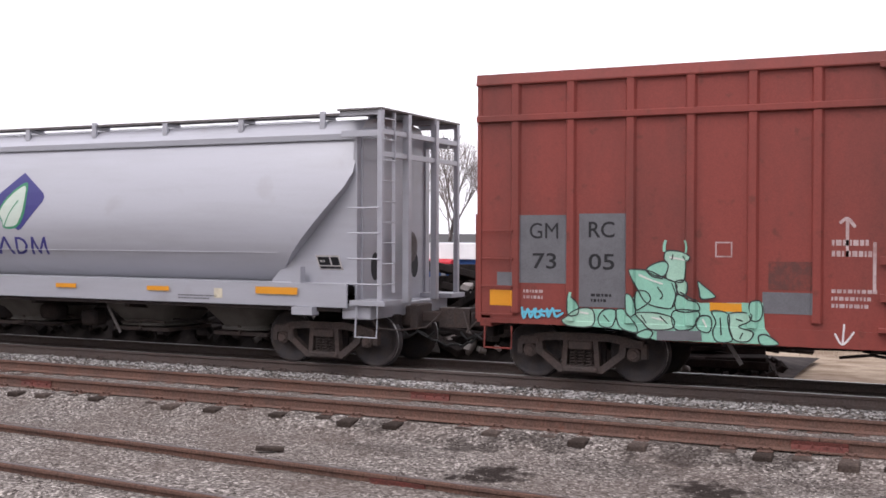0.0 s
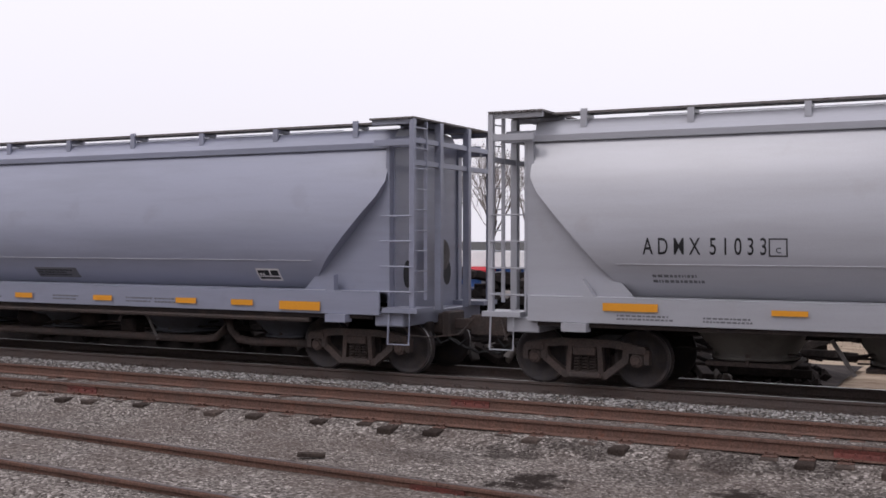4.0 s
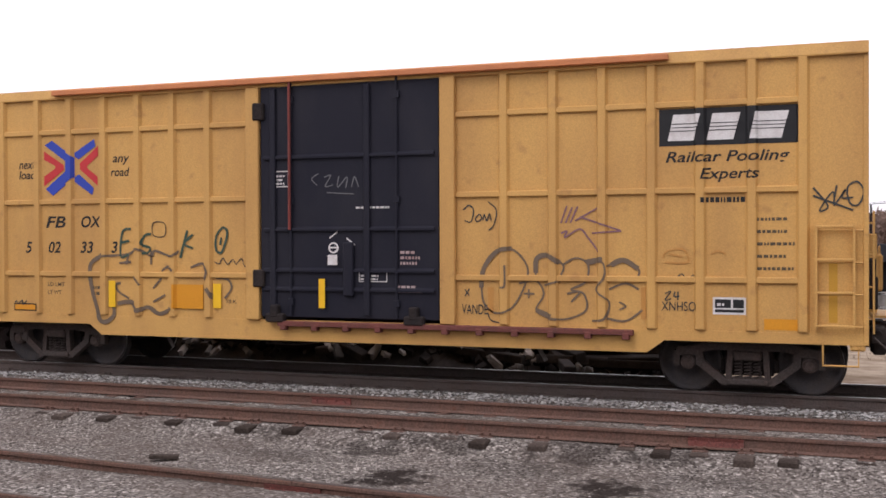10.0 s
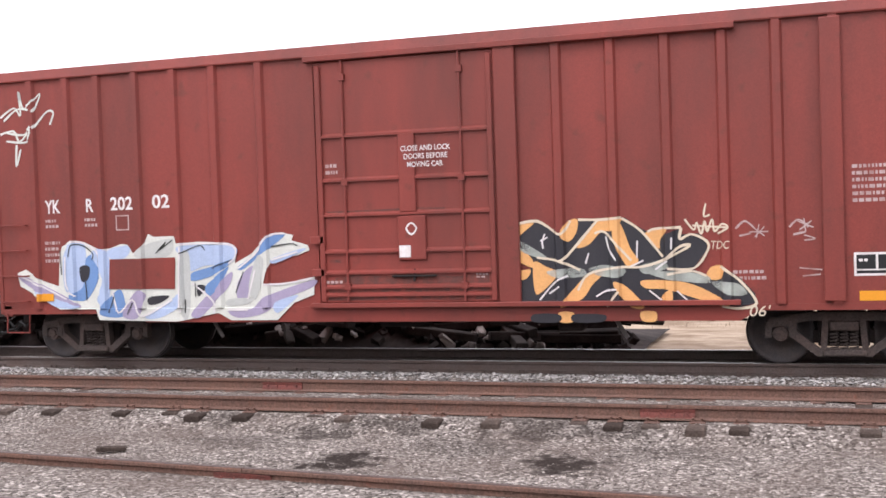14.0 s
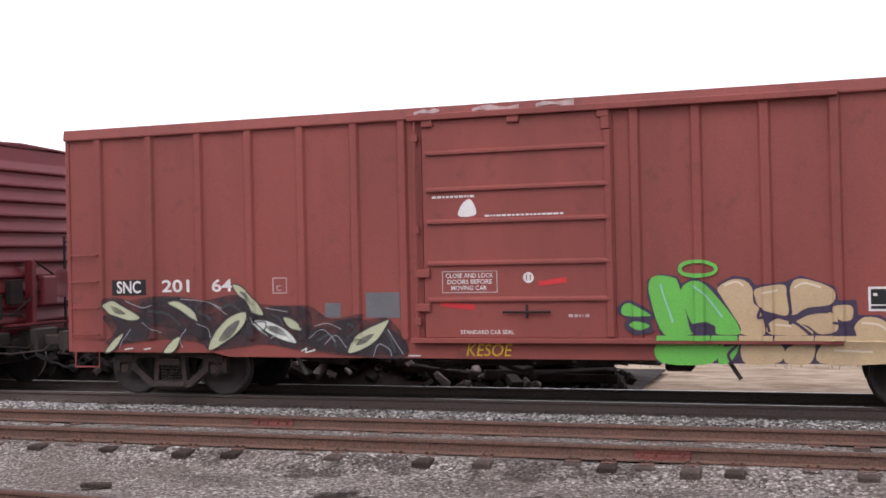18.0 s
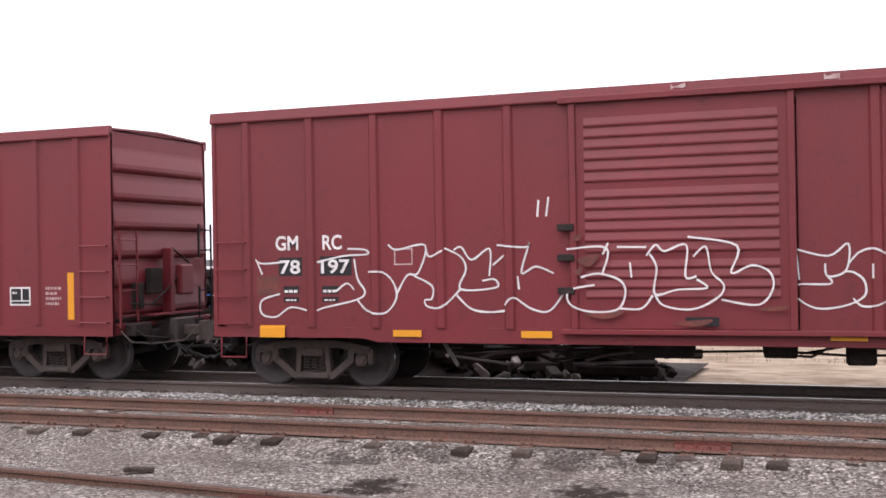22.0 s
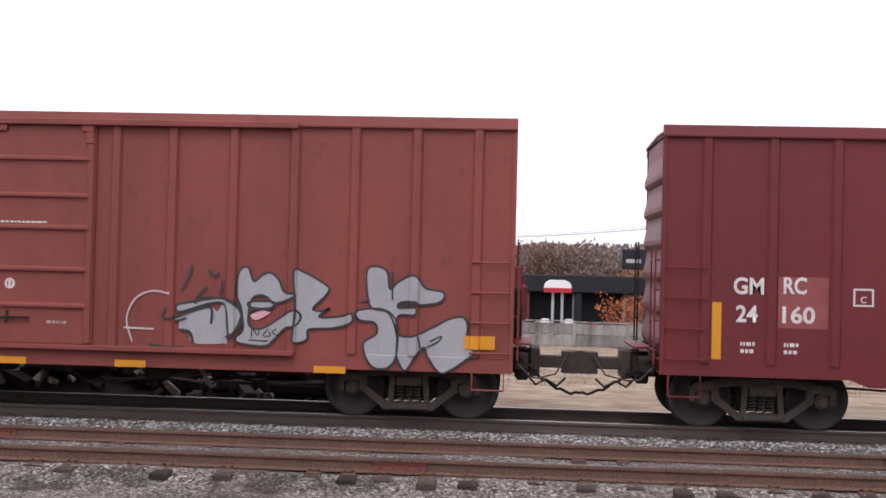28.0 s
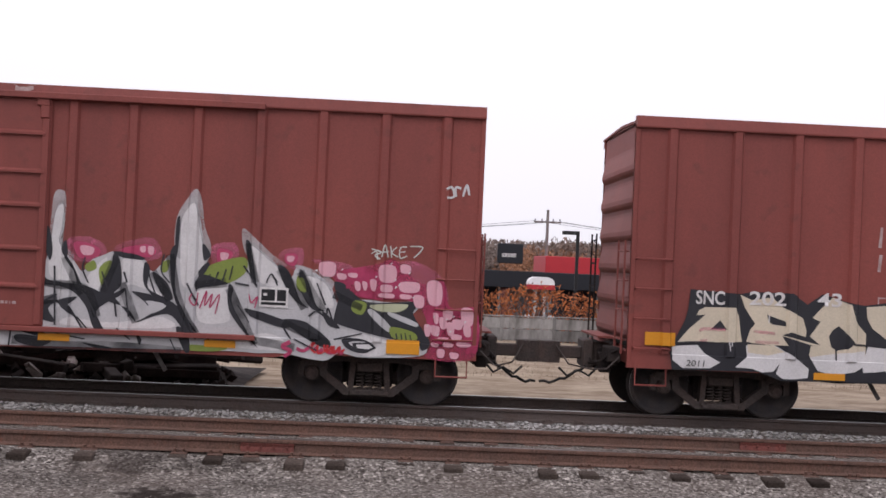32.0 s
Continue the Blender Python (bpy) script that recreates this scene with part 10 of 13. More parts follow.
s6.fill([(1.99, 1.05), (2.70, 1.05), (2.70, 0.98), (1.98, 0.98)], "g_green", "sprayed_shape", "", 0.14004, False)
s6.fill([(2.72, 1.05), (3.06, 1.05), (3.06, 0.98), (2.71, 0.98)], "g_green", "sprayed_shape", "", 0.14016, False)
s6.fill([(3.08, 1.05), (3.52, 1.05), (3.51, 0.98), (3.08, 0.98)], "g_tan", "sprayed_shape", "", 0.14028, False)
s6.fill([(3.54, 1.05), (4.03, 1.05), (4.03, 0.98), (3.53, 0.98)], "g_tan", "sprayed_shape", "", 0.14040, False)
s6.fill([(4.05, 1.05), (4.91, 1.04), (4.91, 0.97), (4.04, 0.98)], "g_tan", "sprayed_shape", "", 0.14052, False)
s6.stroke([[(3.37, 1.42), (3.33, 1.28), (3.50, 1.31), (3.79, 1.22), (4.04, 1.01)], [(3.72, 1.20), (3.96, 1.33), (4.22, 1.36)], [(4.27, 1.21), (4.53, 1.20)], [(2.46, 1.18), (2.64, 1.21), (2.76, 1.13)], [(3.72, 1.69), (3.75, 1.33)], [(2.87, 0.91), (3.05, 0.93), (2.93, 0.79), (2.97, 0.68)], [(3.42, 1.37), (3.47, 1.09)]], 0.045, "g_navy", "sprayed_line", "", 0.026)
s6.stroke([[(2.89, 1.72), (3.05, 1.77), (3.15, 1.71)], [(3.80, 1.68), (3.93, 1.74), (4.14, 1.68)], [(4.63, 1.21), (4.85, 1.18), (4.99, 1.05)], [(3.38, 1.61), (3.59, 1.65)], [(3.54, 1.19), (3.75, 1.17)], [(4.28, 0.85), (4.76, 0.83)]], 0.030, "g_cream", "sprayed_line", "", 0.025)
s6.stroke([[(2.04, 1.75), (2.08, 1.59), (2.20, 1.22)], [(2.48, 1.72), (2.65, 1.58), (2.86, 1.29)]], 0.030, "g_mint", "sprayed_line", "", 0.025)
s6.over = None
s6.stroke([[(2.31, 1.97), (2.40, 2.04), (2.62, 2.05), (2.78, 1.98), (2.75, 1.89), (2.53, 1.86), (2.35, 1.89)]], 0.060, "g_green", "sprayed_line", "green halo ring", 0.022, True)
s6.over = None
s6.over = s6.fill([(5.72, 1.37), (5.90, 1.47), (5.96, 1.79), (6.08, 1.86), (6.16, 1.74), (6.31, 1.82), (6.50, 1.73), (6.69, 1.86), (6.84, 1.76), (6.98, 1.61), (7.13, 1.74), (7.35, 1.68), (7.45, 1.45), (7.55, 1.74), (7.68, 1.77), (7.65, 0.84), (7.43, 0.78), (5.87, 0.77), (5.82, 0.68), (5.51, 0.69), (5.49, 0.97), (5.68, 1.03), (5.73, 1.20)], "g_purple", "graffiti", "yellow bubble lettering in spray paint", 0.016, False)
s6.fill([(5.75, 1.34), (5.92, 1.43), (5.99, 1.77), (6.08, 1.82), (6.12, 1.73), (6.10, 1.35), (6.20, 1.30), (6.19, 0.93), (6.06, 0.79), (5.77, 0.81), (5.74, 1.20)], "g_yellow", "sprayed_shape", "", 0.02012)
s6.fill([(6.13, 1.61), (6.31, 1.78), (6.48, 1.69), (6.53, 1.46), (6.34, 1.37), (6.20, 1.42)], "g_yellow", "sprayed_shape", "", 0.02024)
s6.fill([(6.21, 1.28), (6.34, 1.30), (6.46, 1.01), (6.38, 0.81), (6.13, 0.79)], "g_yellow", "sprayed_shape", "", 0.02036)
s6.fill([(6.43, 1.19), (6.56, 1.32), (6.75, 1.28), (6.78, 1.01), (6.66, 0.79), (6.47, 0.79)], "g_yellow", "sprayed_shape", "", 0.02048)
s6.fill([(6.55, 1.68), (6.69, 1.82), (6.84, 1.73), (6.96, 1.57), (6.98, 1.45), (6.83, 1.39), (6.56, 1.38)], "g_yellow", "sprayed_shape", "", 0.02060)
s6.fill([(6.82, 1.34), (6.97, 1.37), (7.12, 1.26), (7.11, 0.81), (6.77, 0.79)], "g_yellow", "sprayed_shape", "", 0.02072)
s6.fill([(7.03, 1.63), (7.14, 1.70), (7.31, 1.65), (7.31, 1.37), (7.12, 1.37), (7.01, 1.47)], "g_yellow", "sprayed_shape", "", 0.02084)
s6.fill([(7.15, 1.30), (7.33, 1.33), (7.44, 1.12), (7.40, 0.82), (7.16, 0.81)], "g_yellow", "sprayed_shape", "", 0.02096)
s6.fill([(7.50, 1.48), (7.58, 1.74), (7.67, 1.74), (7.65, 0.85), (7.50, 0.85), (7.44, 1.22)], "g_yellow", "sprayed_shape", "", 0.02108)
s6.fill([(5.50, 0.92), (5.60, 1.00), (5.73, 0.92), (5.75, 0.70), (5.55, 0.71)], "g_yellow", "sprayed_shape", "", 0.02120)
s6.fill([(5.97, 1.08), (6.03, 1.15), (6.10, 1.04), (6.08, 0.79), (5.98, 0.89)], "g_purple", "sprayed_shape", "", 0.02382)
s6.fill([(6.86, 1.30), (6.93, 1.32), (6.99, 1.19), (6.95, 1.00), (6.89, 1.11)], "g_purple", "sprayed_shape", "", 0.02394)
s6.fill([(6.48, 1.26), (6.57, 1.30), (6.60, 1.21), (6.52, 1.16)], "g_purple", "sprayed_shape", "", 0.02406)
s6.fill([(7.22, 1.21), (7.28, 1.24), (7.34, 1.01), (7.29, 0.90)], "g_purple", "sprayed_shape", "", 0.02418)
s6.stroke([[(5.75, 1.34), (5.92, 1.43), (5.99, 1.77), (6.08, 1.82), (6.12, 1.73), (6.10, 1.35), (6.20, 1.30), (6.19, 0.93), (6.06, 0.79), (5.77, 0.81), (5.74, 1.20)], [(6.13, 1.61), (6.31, 1.78), (6.48, 1.69), (6.53, 1.46), (6.34, 1.37), (6.20, 1.42)], [(6.21, 1.28), (6.34, 1.30), (6.46, 1.01), (6.38, 0.81), (6.13, 0.79)], [(6.43, 1.19), (6.56, 1.32), (6.75, 1.28), (6.78, 1.01), (6.66, 0.79), (6.47, 0.79)], [(6.55, 1.68), (6.69, 1.82), (6.84, 1.73), (6.96, 1.57), (6.98, 1.45), (6.83, 1.39), (6.56, 1.38)], [(6.82, 1.34), (6.97, 1.37), (7.12, 1.26), (7.11, 0.81), (6.77, 0.79)], [(7.03, 1.63), (7.14, 1.70), (7.31, 1.65), (7.31, 1.37), (7.12, 1.37), (7.01, 1.47)], [(7.15, 1.30), (7.33, 1.33), (7.44, 1.12), (7.40, 0.82), (7.16, 0.81)]], 0.022, "g_purple", "sprayed_outline", "", 0.026, True)
s6.stroke([[(7.50, 1.48), (7.58, 1.74), (7.67, 1.74), (7.65, 0.85), (7.50, 0.85), (7.44, 1.22)], [(5.50, 0.92), (5.60, 1.00), (5.73, 0.92), (5.75, 0.70), (5.55, 0.71)]], 0.022, "g_purple", "sprayed_outline", "", 0.026, True)
s6.stroke([[(6.03, 1.77), (6.10, 1.73), (6.03, 1.67), (6.09, 1.65)], [(6.13, 1.37), (6.27, 1.56), (6.27, 1.35)], [(5.58, 0.86), (5.65, 0.86), (5.59, 0.77)], [(5.71, 0.84), (5.83, 0.86), (5.79, 0.76)], [(6.39, 1.23), (6.56, 1.36), (6.75, 1.34)], [(6.67, 1.35), (6.82, 1.19), (6.81, 0.86)]], 0.020, "g_line", "sprayed_line", "", 0.028)
s6.stroke([[(5.84, 1.24), (5.87, 0.97)], [(6.34, 1.69), (6.40, 1.54)], [(6.68, 1.74), (6.79, 1.61)], [(7.09, 1.60), (7.23, 1.53)], [(6.59, 1.16), (6.63, 0.93)]], 0.050, "g_lemon", "sprayed_line", "", 0.025)
s6.over = None
s6.door.stroke([[(0.33, 1.78), (0.73, 1.83)], [(-1.15, 1.50), (-0.63, 1.45)]], 0.1, "crimson", "paint_smear", "", 0.006)
s7.over = None
s7.stroke([[(-6.78, 2.06), (-6.65, 2.00), (-6.28, 2.02)], [(-6.75, 2.03), (-6.66, 1.83)], [(-6.35, 1.52), (-6.67, 1.42), (-6.68, 1.21), (-6.43, 1.16), (-6.17, 1.31), (-5.87, 1.26)], [(-5.69, 2.01), (-5.24, 2.10), (-4.85, 2.12), (-4.88, 2.19), (-5.17, 2.21)], [(-5.06, 2.05), (-5.01, 1.75), (-4.89, 1.55), (-5.02, 1.43), (-5.56, 1.31), (-5.71, 1.26)], [(-5.37, 1.56), (-5.19, 1.68), (-5.07, 1.58)], [(-5.02, 1.43), (-4.84, 1.25), (-4.55, 1.23), (-4.37, 1.45), (-4.42, 1.69), (-4.59, 1.84), (-4.83, 1.85)], [(-4.49, 2.26), (-4.35, 2.18), (-3.89, 2.24), (-4.01, 1.83), (-4.19, 1.79), (-4.37, 1.50)], [(-3.89, 2.24), (-3.83, 2.07), (-3.60, 2.16)], [(-4.07, 1.78), (-3.79, 1.63), (-3.80, 1.44), (-3.91, 1.42), (-3.86, 1.32), (-3.63, 1.32), (-3.34, 1.58)], [(-3.58, 2.19), (-3.33, 2.06), (-3.25, 1.87), (-3.34, 1.58), (-2.79, 1.60), (-2.81, 1.72), (-3.00, 1.70)], [(-3.44, 2.16), (-3.32, 2.20), (-3.16, 2.01), (-2.88, 2.17), (-2.89, 1.77)], [(-2.83, 1.93), (-2.66, 2.07)], [(-2.77, 2.22), (-2.34, 2.18), (-2.28, 2.23), (-2.40, 1.81), (-2.18, 1.90), (-1.92, 1.80)], [(-3.40, 1.49), (-3.18, 1.29), (-2.91, 1.24), (-2.66, 1.26)], [(-2.66, 1.34), (-2.52, 1.45), (-2.26, 1.29), (-1.99, 1.26), (-1.77, 1.52)], [(-2.46, 1.76), (-2.44, 1.57)]], 0.032, "g_white", "graffiti", "white outlined bubble lettering in spray paint", 0.012)
q7.stroke([[(-1.70, 2.14), (-1.13, 2.15), (-1.19, 1.79)], [(-1.10, 2.22), (-1.18, 2.06)], [(-1.50, 1.74), (-1.24, 1.79), (-0.94, 1.69), (-0.87, 1.50), (-1.00, 1.28), (-1.41, 1.26), (-1.67, 1.37), (-1.66, 1.56), (-1.30, 1.63)], [(-0.98, 2.16), (-0.57, 2.15)], [(-0.80, 1.94), (-0.78, 1.73)], [(-0.57, 2.03), (-0.44, 2.18), (-0.32, 2.09), (-0.02, 2.17), (-0.04, 1.74), (0.11, 1.74)], [(-0.52, 2.05), (-0.43, 1.86), (-0.46, 1.50), (-0.14, 1.56), (0.25, 1.58), (0.11, 1.70)], [(0.07, 2.01), (0.24, 2.14), (0.31, 1.80), (0.47, 1.62), (0.39, 1.45), (0.05, 1.29), (-0.34, 1.34), (-0.46, 1.50)], [(0.00, 2.28), (0.65, 2.15), (0.57, 1.78), (0.84, 1.88), (1.07, 1.79), (1.11, 1.57), (0.92, 1.35), (0.44, 1.42)], [(-0.95, 1.30), (-0.65, 1.30), (-0.49, 1.48)]], 0.032, "g_white", "graffiti", "", 0.012)
s7.stroke([[(1.34, 2.12), (1.40, 2.09), (1.44, 1.68)], [(1.36, 2.10), (1.81, 1.99), (2.06, 2.15), (2.03, 1.80), (1.80, 1.72), (1.77, 1.89)], [(1.80, 1.72), (1.83, 1.62), (1.40, 1.61), (1.38, 1.47), (1.64, 1.30), (2.00, 1.33), (2.25, 1.46), (2.25, 1.66), (2.12, 1.77), (2.01, 1.78)], [(2.05, 1.87), (2.19, 2.03), (2.37, 2.08), (2.52, 2.01)], [(2.36, 1.88), (2.36, 1.69)], [(2.11, 1.43), (2.21, 1.33), (2.38, 1.33), (2.56, 1.41)], [(2.61, 2.01), (2.78, 1.95), (3.02, 2.10), (2.94, 1.72)], [(2.71, 2.05), (2.88, 2.12), (3.09, 2.08)], [(2.64, 1.86), (2.67, 1.72), (2.80, 1.46), (2.93, 1.34), (3.14, 1.52)], [(3.09, 2.08), (3.29, 2.14), (3.32, 1.97), (3.52, 2.02), (3.65, 1.95)], [(3.15, 1.98), (3.21, 1.76), (3.34, 1.76), (3.38, 1.91)], [(2.60, 1.56), (2.87, 1.49), (3.14, 1.58), (3.34, 1.68), (3.21, 1.78)], [(2.63, 1.39), (2.93, 1.36), (3.20, 1.45), (3.34, 1.65)], [(3.17, 1.52), (3.27, 1.42), (3.53, 1.38), (3.67, 1.45)]], 0.03, "g_white", "graffiti", "", 0.012)
s7.stroke([[(3.73, 2.06), (3.98, 2.06), (4.30, 2.27), (4.26, 1.89)], [(3.75, 2.06), (3.72, 1.71)], [(4.09, 2.02), (4.05, 1.83), (4.29, 1.86), (4.48, 1.79), (4.51, 1.66), (4.35, 1.50), (4.02, 1.44), (3.76, 1.48), (3.73, 1.54), (3.87, 1.67), (4.05, 1.70)], [(4.29, 1.97), (4.43, 2.12), (4.63, 2.17)], [(4.66, 2.12), (4.79, 2.07)], [(4.69, 1.94), (4.70, 1.72)], [(4.31, 1.50), (4.60, 1.50), (4.84, 1.62)], [(4.83, 2.00), (4.93, 2.14), (5.02, 2.00), (5.21, 2.17), (5.21, 1.85)], [(4.92, 2.00), (4.95, 1.78), (4.87, 1.65), (5.10, 1.67)], [(4.85, 1.64), (4.91, 1.40), (5.18, 1.30), (5.43, 1.40), (5.57, 1.61), (5.50, 1.80), (5.42, 1.99), (5.45, 2.10), (5.26, 2.01)], [(5.33, 2.18), (5.65, 2.15), (5.58, 1.85), (5.83, 1.84), (6.03, 1.67), (6.10, 1.45), (5.94, 1.30), (5.70, 1.25), (5.46, 1.35)], [(5.01, 1.78), (5.29, 1.82)], [(5.21, 1.70), (5.32, 1.79), (5.41, 1.69)]], 0.03, "g_white", "graffiti", "", 0.012)
s9.over = None
s9.over = s9.fill([(-6.66, 1.93), (-5.93, 1.89), (-5.75, 1.93), (-5.16, 1.93), (-4.94, 1.78), (-4.72, 1.94), (-4.27, 1.82), (-4.09, 1.80), (-3.79, 1.85), (-3.38, 1.75), (-3.21, 1.39), (-2.85, 1.25), (-2.55, 1.08), (-2.43, 0.89), (-2.49, 0.71), (-3.06, 0.67), (-4.17, 0.68), (-5.27, 0.66), (-5.64, 0.78), (-6.89, 0.76), (-6.93, 1.01), (-6.86, 1.20), (-6.72, 1.49), (-6.68, 1.68)], "g_black", "graffiti", "cream and white block lettering over black spray paint", 0.016, False)
s9.fill([(-6.56, 1.56), (-6.53, 1.63), (-6.44, 1.68), (-6.00, 1.69), (-5.94, 1.57), (-5.90, 1.29), (-5.88, 1.20), (-6.24, 1.18), (-6.48, 1.17), (-6.83, 1.15), (-6.67, 1.35), (-6.43, 1.57)], "g_cream", "sprayed_shape", "", 0.02012, False)
s9.fill([(-6.35, 1.36), (-6.21, 1.50), (-6.11, 1.37)], "g_black", "sprayed_shape", "", 0.02024, False)
s9.fill([(-6.50, 1.15), (-5.88, 1.19), (-5.79, 1.08), (-5.80, 0.93), (-6.01, 0.81), (-6.19, 0.89), (-6.42, 1.00)], "g_black", "sprayed_shape", "", 0.02036, False)
s9.fill([(-6.90, 1.10), (-6.53, 1.13), (-6.42, 1.01), (-6.19, 0.89), (-6.34, 0.80), (-6.74, 0.79), (-6.89, 0.90)], "g_white", "sprayed_shape", "", 0.02048, False)
s9.fill([(-5.93, 1.88), (-5.76, 1.81), (-5.46, 1.86), (-5.29, 1.72), (-5.00, 1.58), (-4.94, 1.40), (-4.95, 1.31), (-5.18, 1.37), (-5.29, 1.32), (-4.73, 1.20), (-4.92, 1.18), (-5.43, 1.17), (-5.73, 1.19), (-5.82, 1.21), (-5.77, 1.38), (-5.70, 1.47), (-5.86, 1.70)], "g_cream", "sprayed_shape", "", 0.02060, False)
s9.fill([(-5.53, 1.61), (-5.44, 1.58), (-5.25, 1.52), (-5.24, 1.45), (-5.44, 1.47), (-5.50, 1.51)], "g_black", "sprayed_shape", "", 0.02072, False)
s9.fill([(-5.82, 1.15), (-5.40, 1.17), (-5.10, 1.01), (-4.89, 0.85), (-4.90, 0.72), (-5.12, 0.69), (-5.27, 0.69), (-5.37, 0.76), (-5.32, 0.91), (-5.41, 0.79), (-5.57, 0.77), (-5.72, 0.82), (-5.97, 0.83), (-5.80, 0.99)], "g_white", "sprayed_shape", "", 0.02084, False)
s9.fill([(-5.80, 1.17), (-5.42, 1.17), (-5.25, 1.08), (-5.50, 1.02), (-5.79, 1.05)], "g_cream", "sprayed_shape", "", 0.02096, False)
s9.fill([(-5.29, 1.31), (-4.85, 1.19), (-4.86, 1.07), (-4.95, 0.98), (-5.14, 1.06)], "g_black", "sprayed_shape", "", 0.02108, False)
s9.fill([(-4.86, 1.59), (-4.73, 1.74), (-4.57, 1.90), (-4.30, 1.80), (-4.23, 1.57), (-4.06, 1.39), (-4.06, 0.93), (-4.15, 0.90), (-4.54, 0.77), (-4.76, 0.84), (-4.89, 1.05), (-4.87, 1.18), (-4.73, 1.20), (-4.89, 1.32), (-4.74, 1.54)], "g_cream", "sprayed_shape", "", 0.02120, False)
s9.fill([(-4.88, 1.02), (-4.55, 1.08), (-4.07, 1.14), (-4.06, 0.93), (-4.21, 0.83), (-4.54, 0.77), (-4.76, 0.83)], "g_white", "sprayed_shape", "", 0.02132, False)
s9.fill([(-4.61, 1.33), (-4.56, 1.42), (-4.47, 1.49), (-4.38, 1.42), (-4.23, 1.25), (-4.33, 1.16), (-4.49, 1.13), (-4.57, 1.18)], "g_black", "sprayed_shape", "", 0.02144, False)
s9.fill([(-4.07, 1.78), (-3.79, 1.81), (-3.38, 1.73), (-3.26, 1.45), (-3.60, 1.43), (-3.76, 1.55), (-3.71, 1.40), (-3.37, 1.35), (-3.21, 1.27), (-3.14, 1.12), (-3.51, 1.15), (-3.67, 1.26), (-3.97, 1.47), (-4.05, 1.61)], "g_cream", "sprayed_shape", "", 0.02156, False)
s9.fill([(-4.03, 1.21), (-3.66, 1.18), (-3.58, 1.06), (-3.73, 0.87), (-3.91, 0.84), (-4.07, 0.73), (-4.10, 0.91)], "g_white", "sprayed_shape", "", 0.02168, False)
s9.fill([(-3.76, 0.86), (-3.59, 1.06), (-3.29, 1.16), (-3.14, 1.24), (-2.84, 1.13), (-2.54, 0.99), (-2.51, 0.85), (-2.69, 0.73), (-3.32, 0.70), (-3.63, 0.76)], "g_white", "sprayed_shape", "", 0.02180, False)
s9.fill([(-3.33, 0.99), (-3.27, 1.08), (-3.14, 1.11), (-2.99, 1.05), (-2.94, 0.93), (-3.04, 0.84), (-3.19, 0.82), (-3.29, 0.88)], "g_black", "sprayed_shape", "", 0.02192, False)
s9.fill([(-3.63, 1.18), (-3.37, 1.16), (-3.18, 1.11), (-3.33, 1.06), (-3.58, 1.06)], "g_black", "sprayed_shape", "", 0.02204, False)
s9.fill([(-4.15, 0.82), (-3.95, 0.84), (-3.76, 0.79), (-3.98, 0.70), (-4.13, 0.71)], "g_black", "sprayed_shape", "", 0.02216, False)
s9.stroke([[(-4.50, 1.16), (-4.49, 0.99)], [(-6.84, 1.15), (-6.54, 1.17), (-6.28, 1.17)], [(-4.26, 1.23), (-3.96, 1.22), (-3.66, 1.21)]], 0.030, "g_black", "sprayed_line", "", 0.029)
s9.stroke([[(-5.50, 1.60), (-5.50, 1.49)], [(-6.08, 1.20), (-6.06, 1.07)], [(-6.04, 1.20), (-6.04, 1.13)], [(-3.09, 1.07), (-3.08, 0.92)], [(-3.03, 1.06), (-3.02, 0.98)], [(-3.59, 1.22), (-3.59, 1.16)]], 0.018, "g_white", "sprayed_line", "", 0.029)
s9.stroke([[(-6.51, 1.33), (-6.43, 1.37), (-6.13, 1.36)], [(-5.72, 1.36), (-5.40, 1.34)], [(-5.69, 1.21), (-5.34, 1.21)], [(-6.50, 1.19), (-6.39, 1.20)]], 0.050, "h_rose", "sprayed_line", "", 0.026)
s9.text("2011", -6.69, 0.82, 0.09, 0.27, "g_line", 0.0, 0.10, "tag", "", 0.030)
s9.over = None
s9.stroke([[(-3.19, 1.63), (-3.06, 1.63)], [(-3.06, 1.70), (-2.93, 1.80), (-2.84, 1.68), (-3.05, 1.53), (-2.84, 1.53)], [(-2.73, 1.79), (-2.60, 1.68), (-2.71, 1.53), (-2.83, 1.66), (-2.73, 1.79)], [(-2.44, 1.64), (-2.53, 1.57), (-2.41, 1.45)]], 0.1, "g_white", "tag", "white and black number tag", 0.012)
s9.stroke([[(-3.18, 1.63), (-3.08, 1.63)], [(-3.04, 1.70), (-2.93, 1.78), (-2.86, 1.67), (-3.04, 1.54), (-2.85, 1.55)], [(-2.73, 1.77), (-2.63, 1.68), (-2.71, 1.55), (-2.81, 1.66), (-2.73, 1.77)], [(-2.46, 1.62), (-2.52, 1.57), (-2.42, 1.47)]], 0.045, "g_black", "tag", "", 0.016)
s9.over = None
s9.over = s9.fill([(2.65, 1.46), (3.15, 1.59), (3.27, 1.54), (3.39, 1.69), (3.43, 1.13), (3.39, 1.08), (2.92, 1.07), (2.86, 1.23), (2.72, 1.26), (2.70, 1.36)], "g_silver", "graffiti", "silver spray-painted lettering with dark outlines", 0.016)
s9.fill([(2.68, 1.62), (2.94, 1.68), (3.02, 1.72), (3.35, 1.73), (3.55, 1.66), (3.62, 1.50), (3.53, 1.25), (3.45, 1.19), (3.39, 1.61), (3.18, 1.66), (2.72, 1.52)], "g_silver", "sprayed_shape", "", 0.02000)
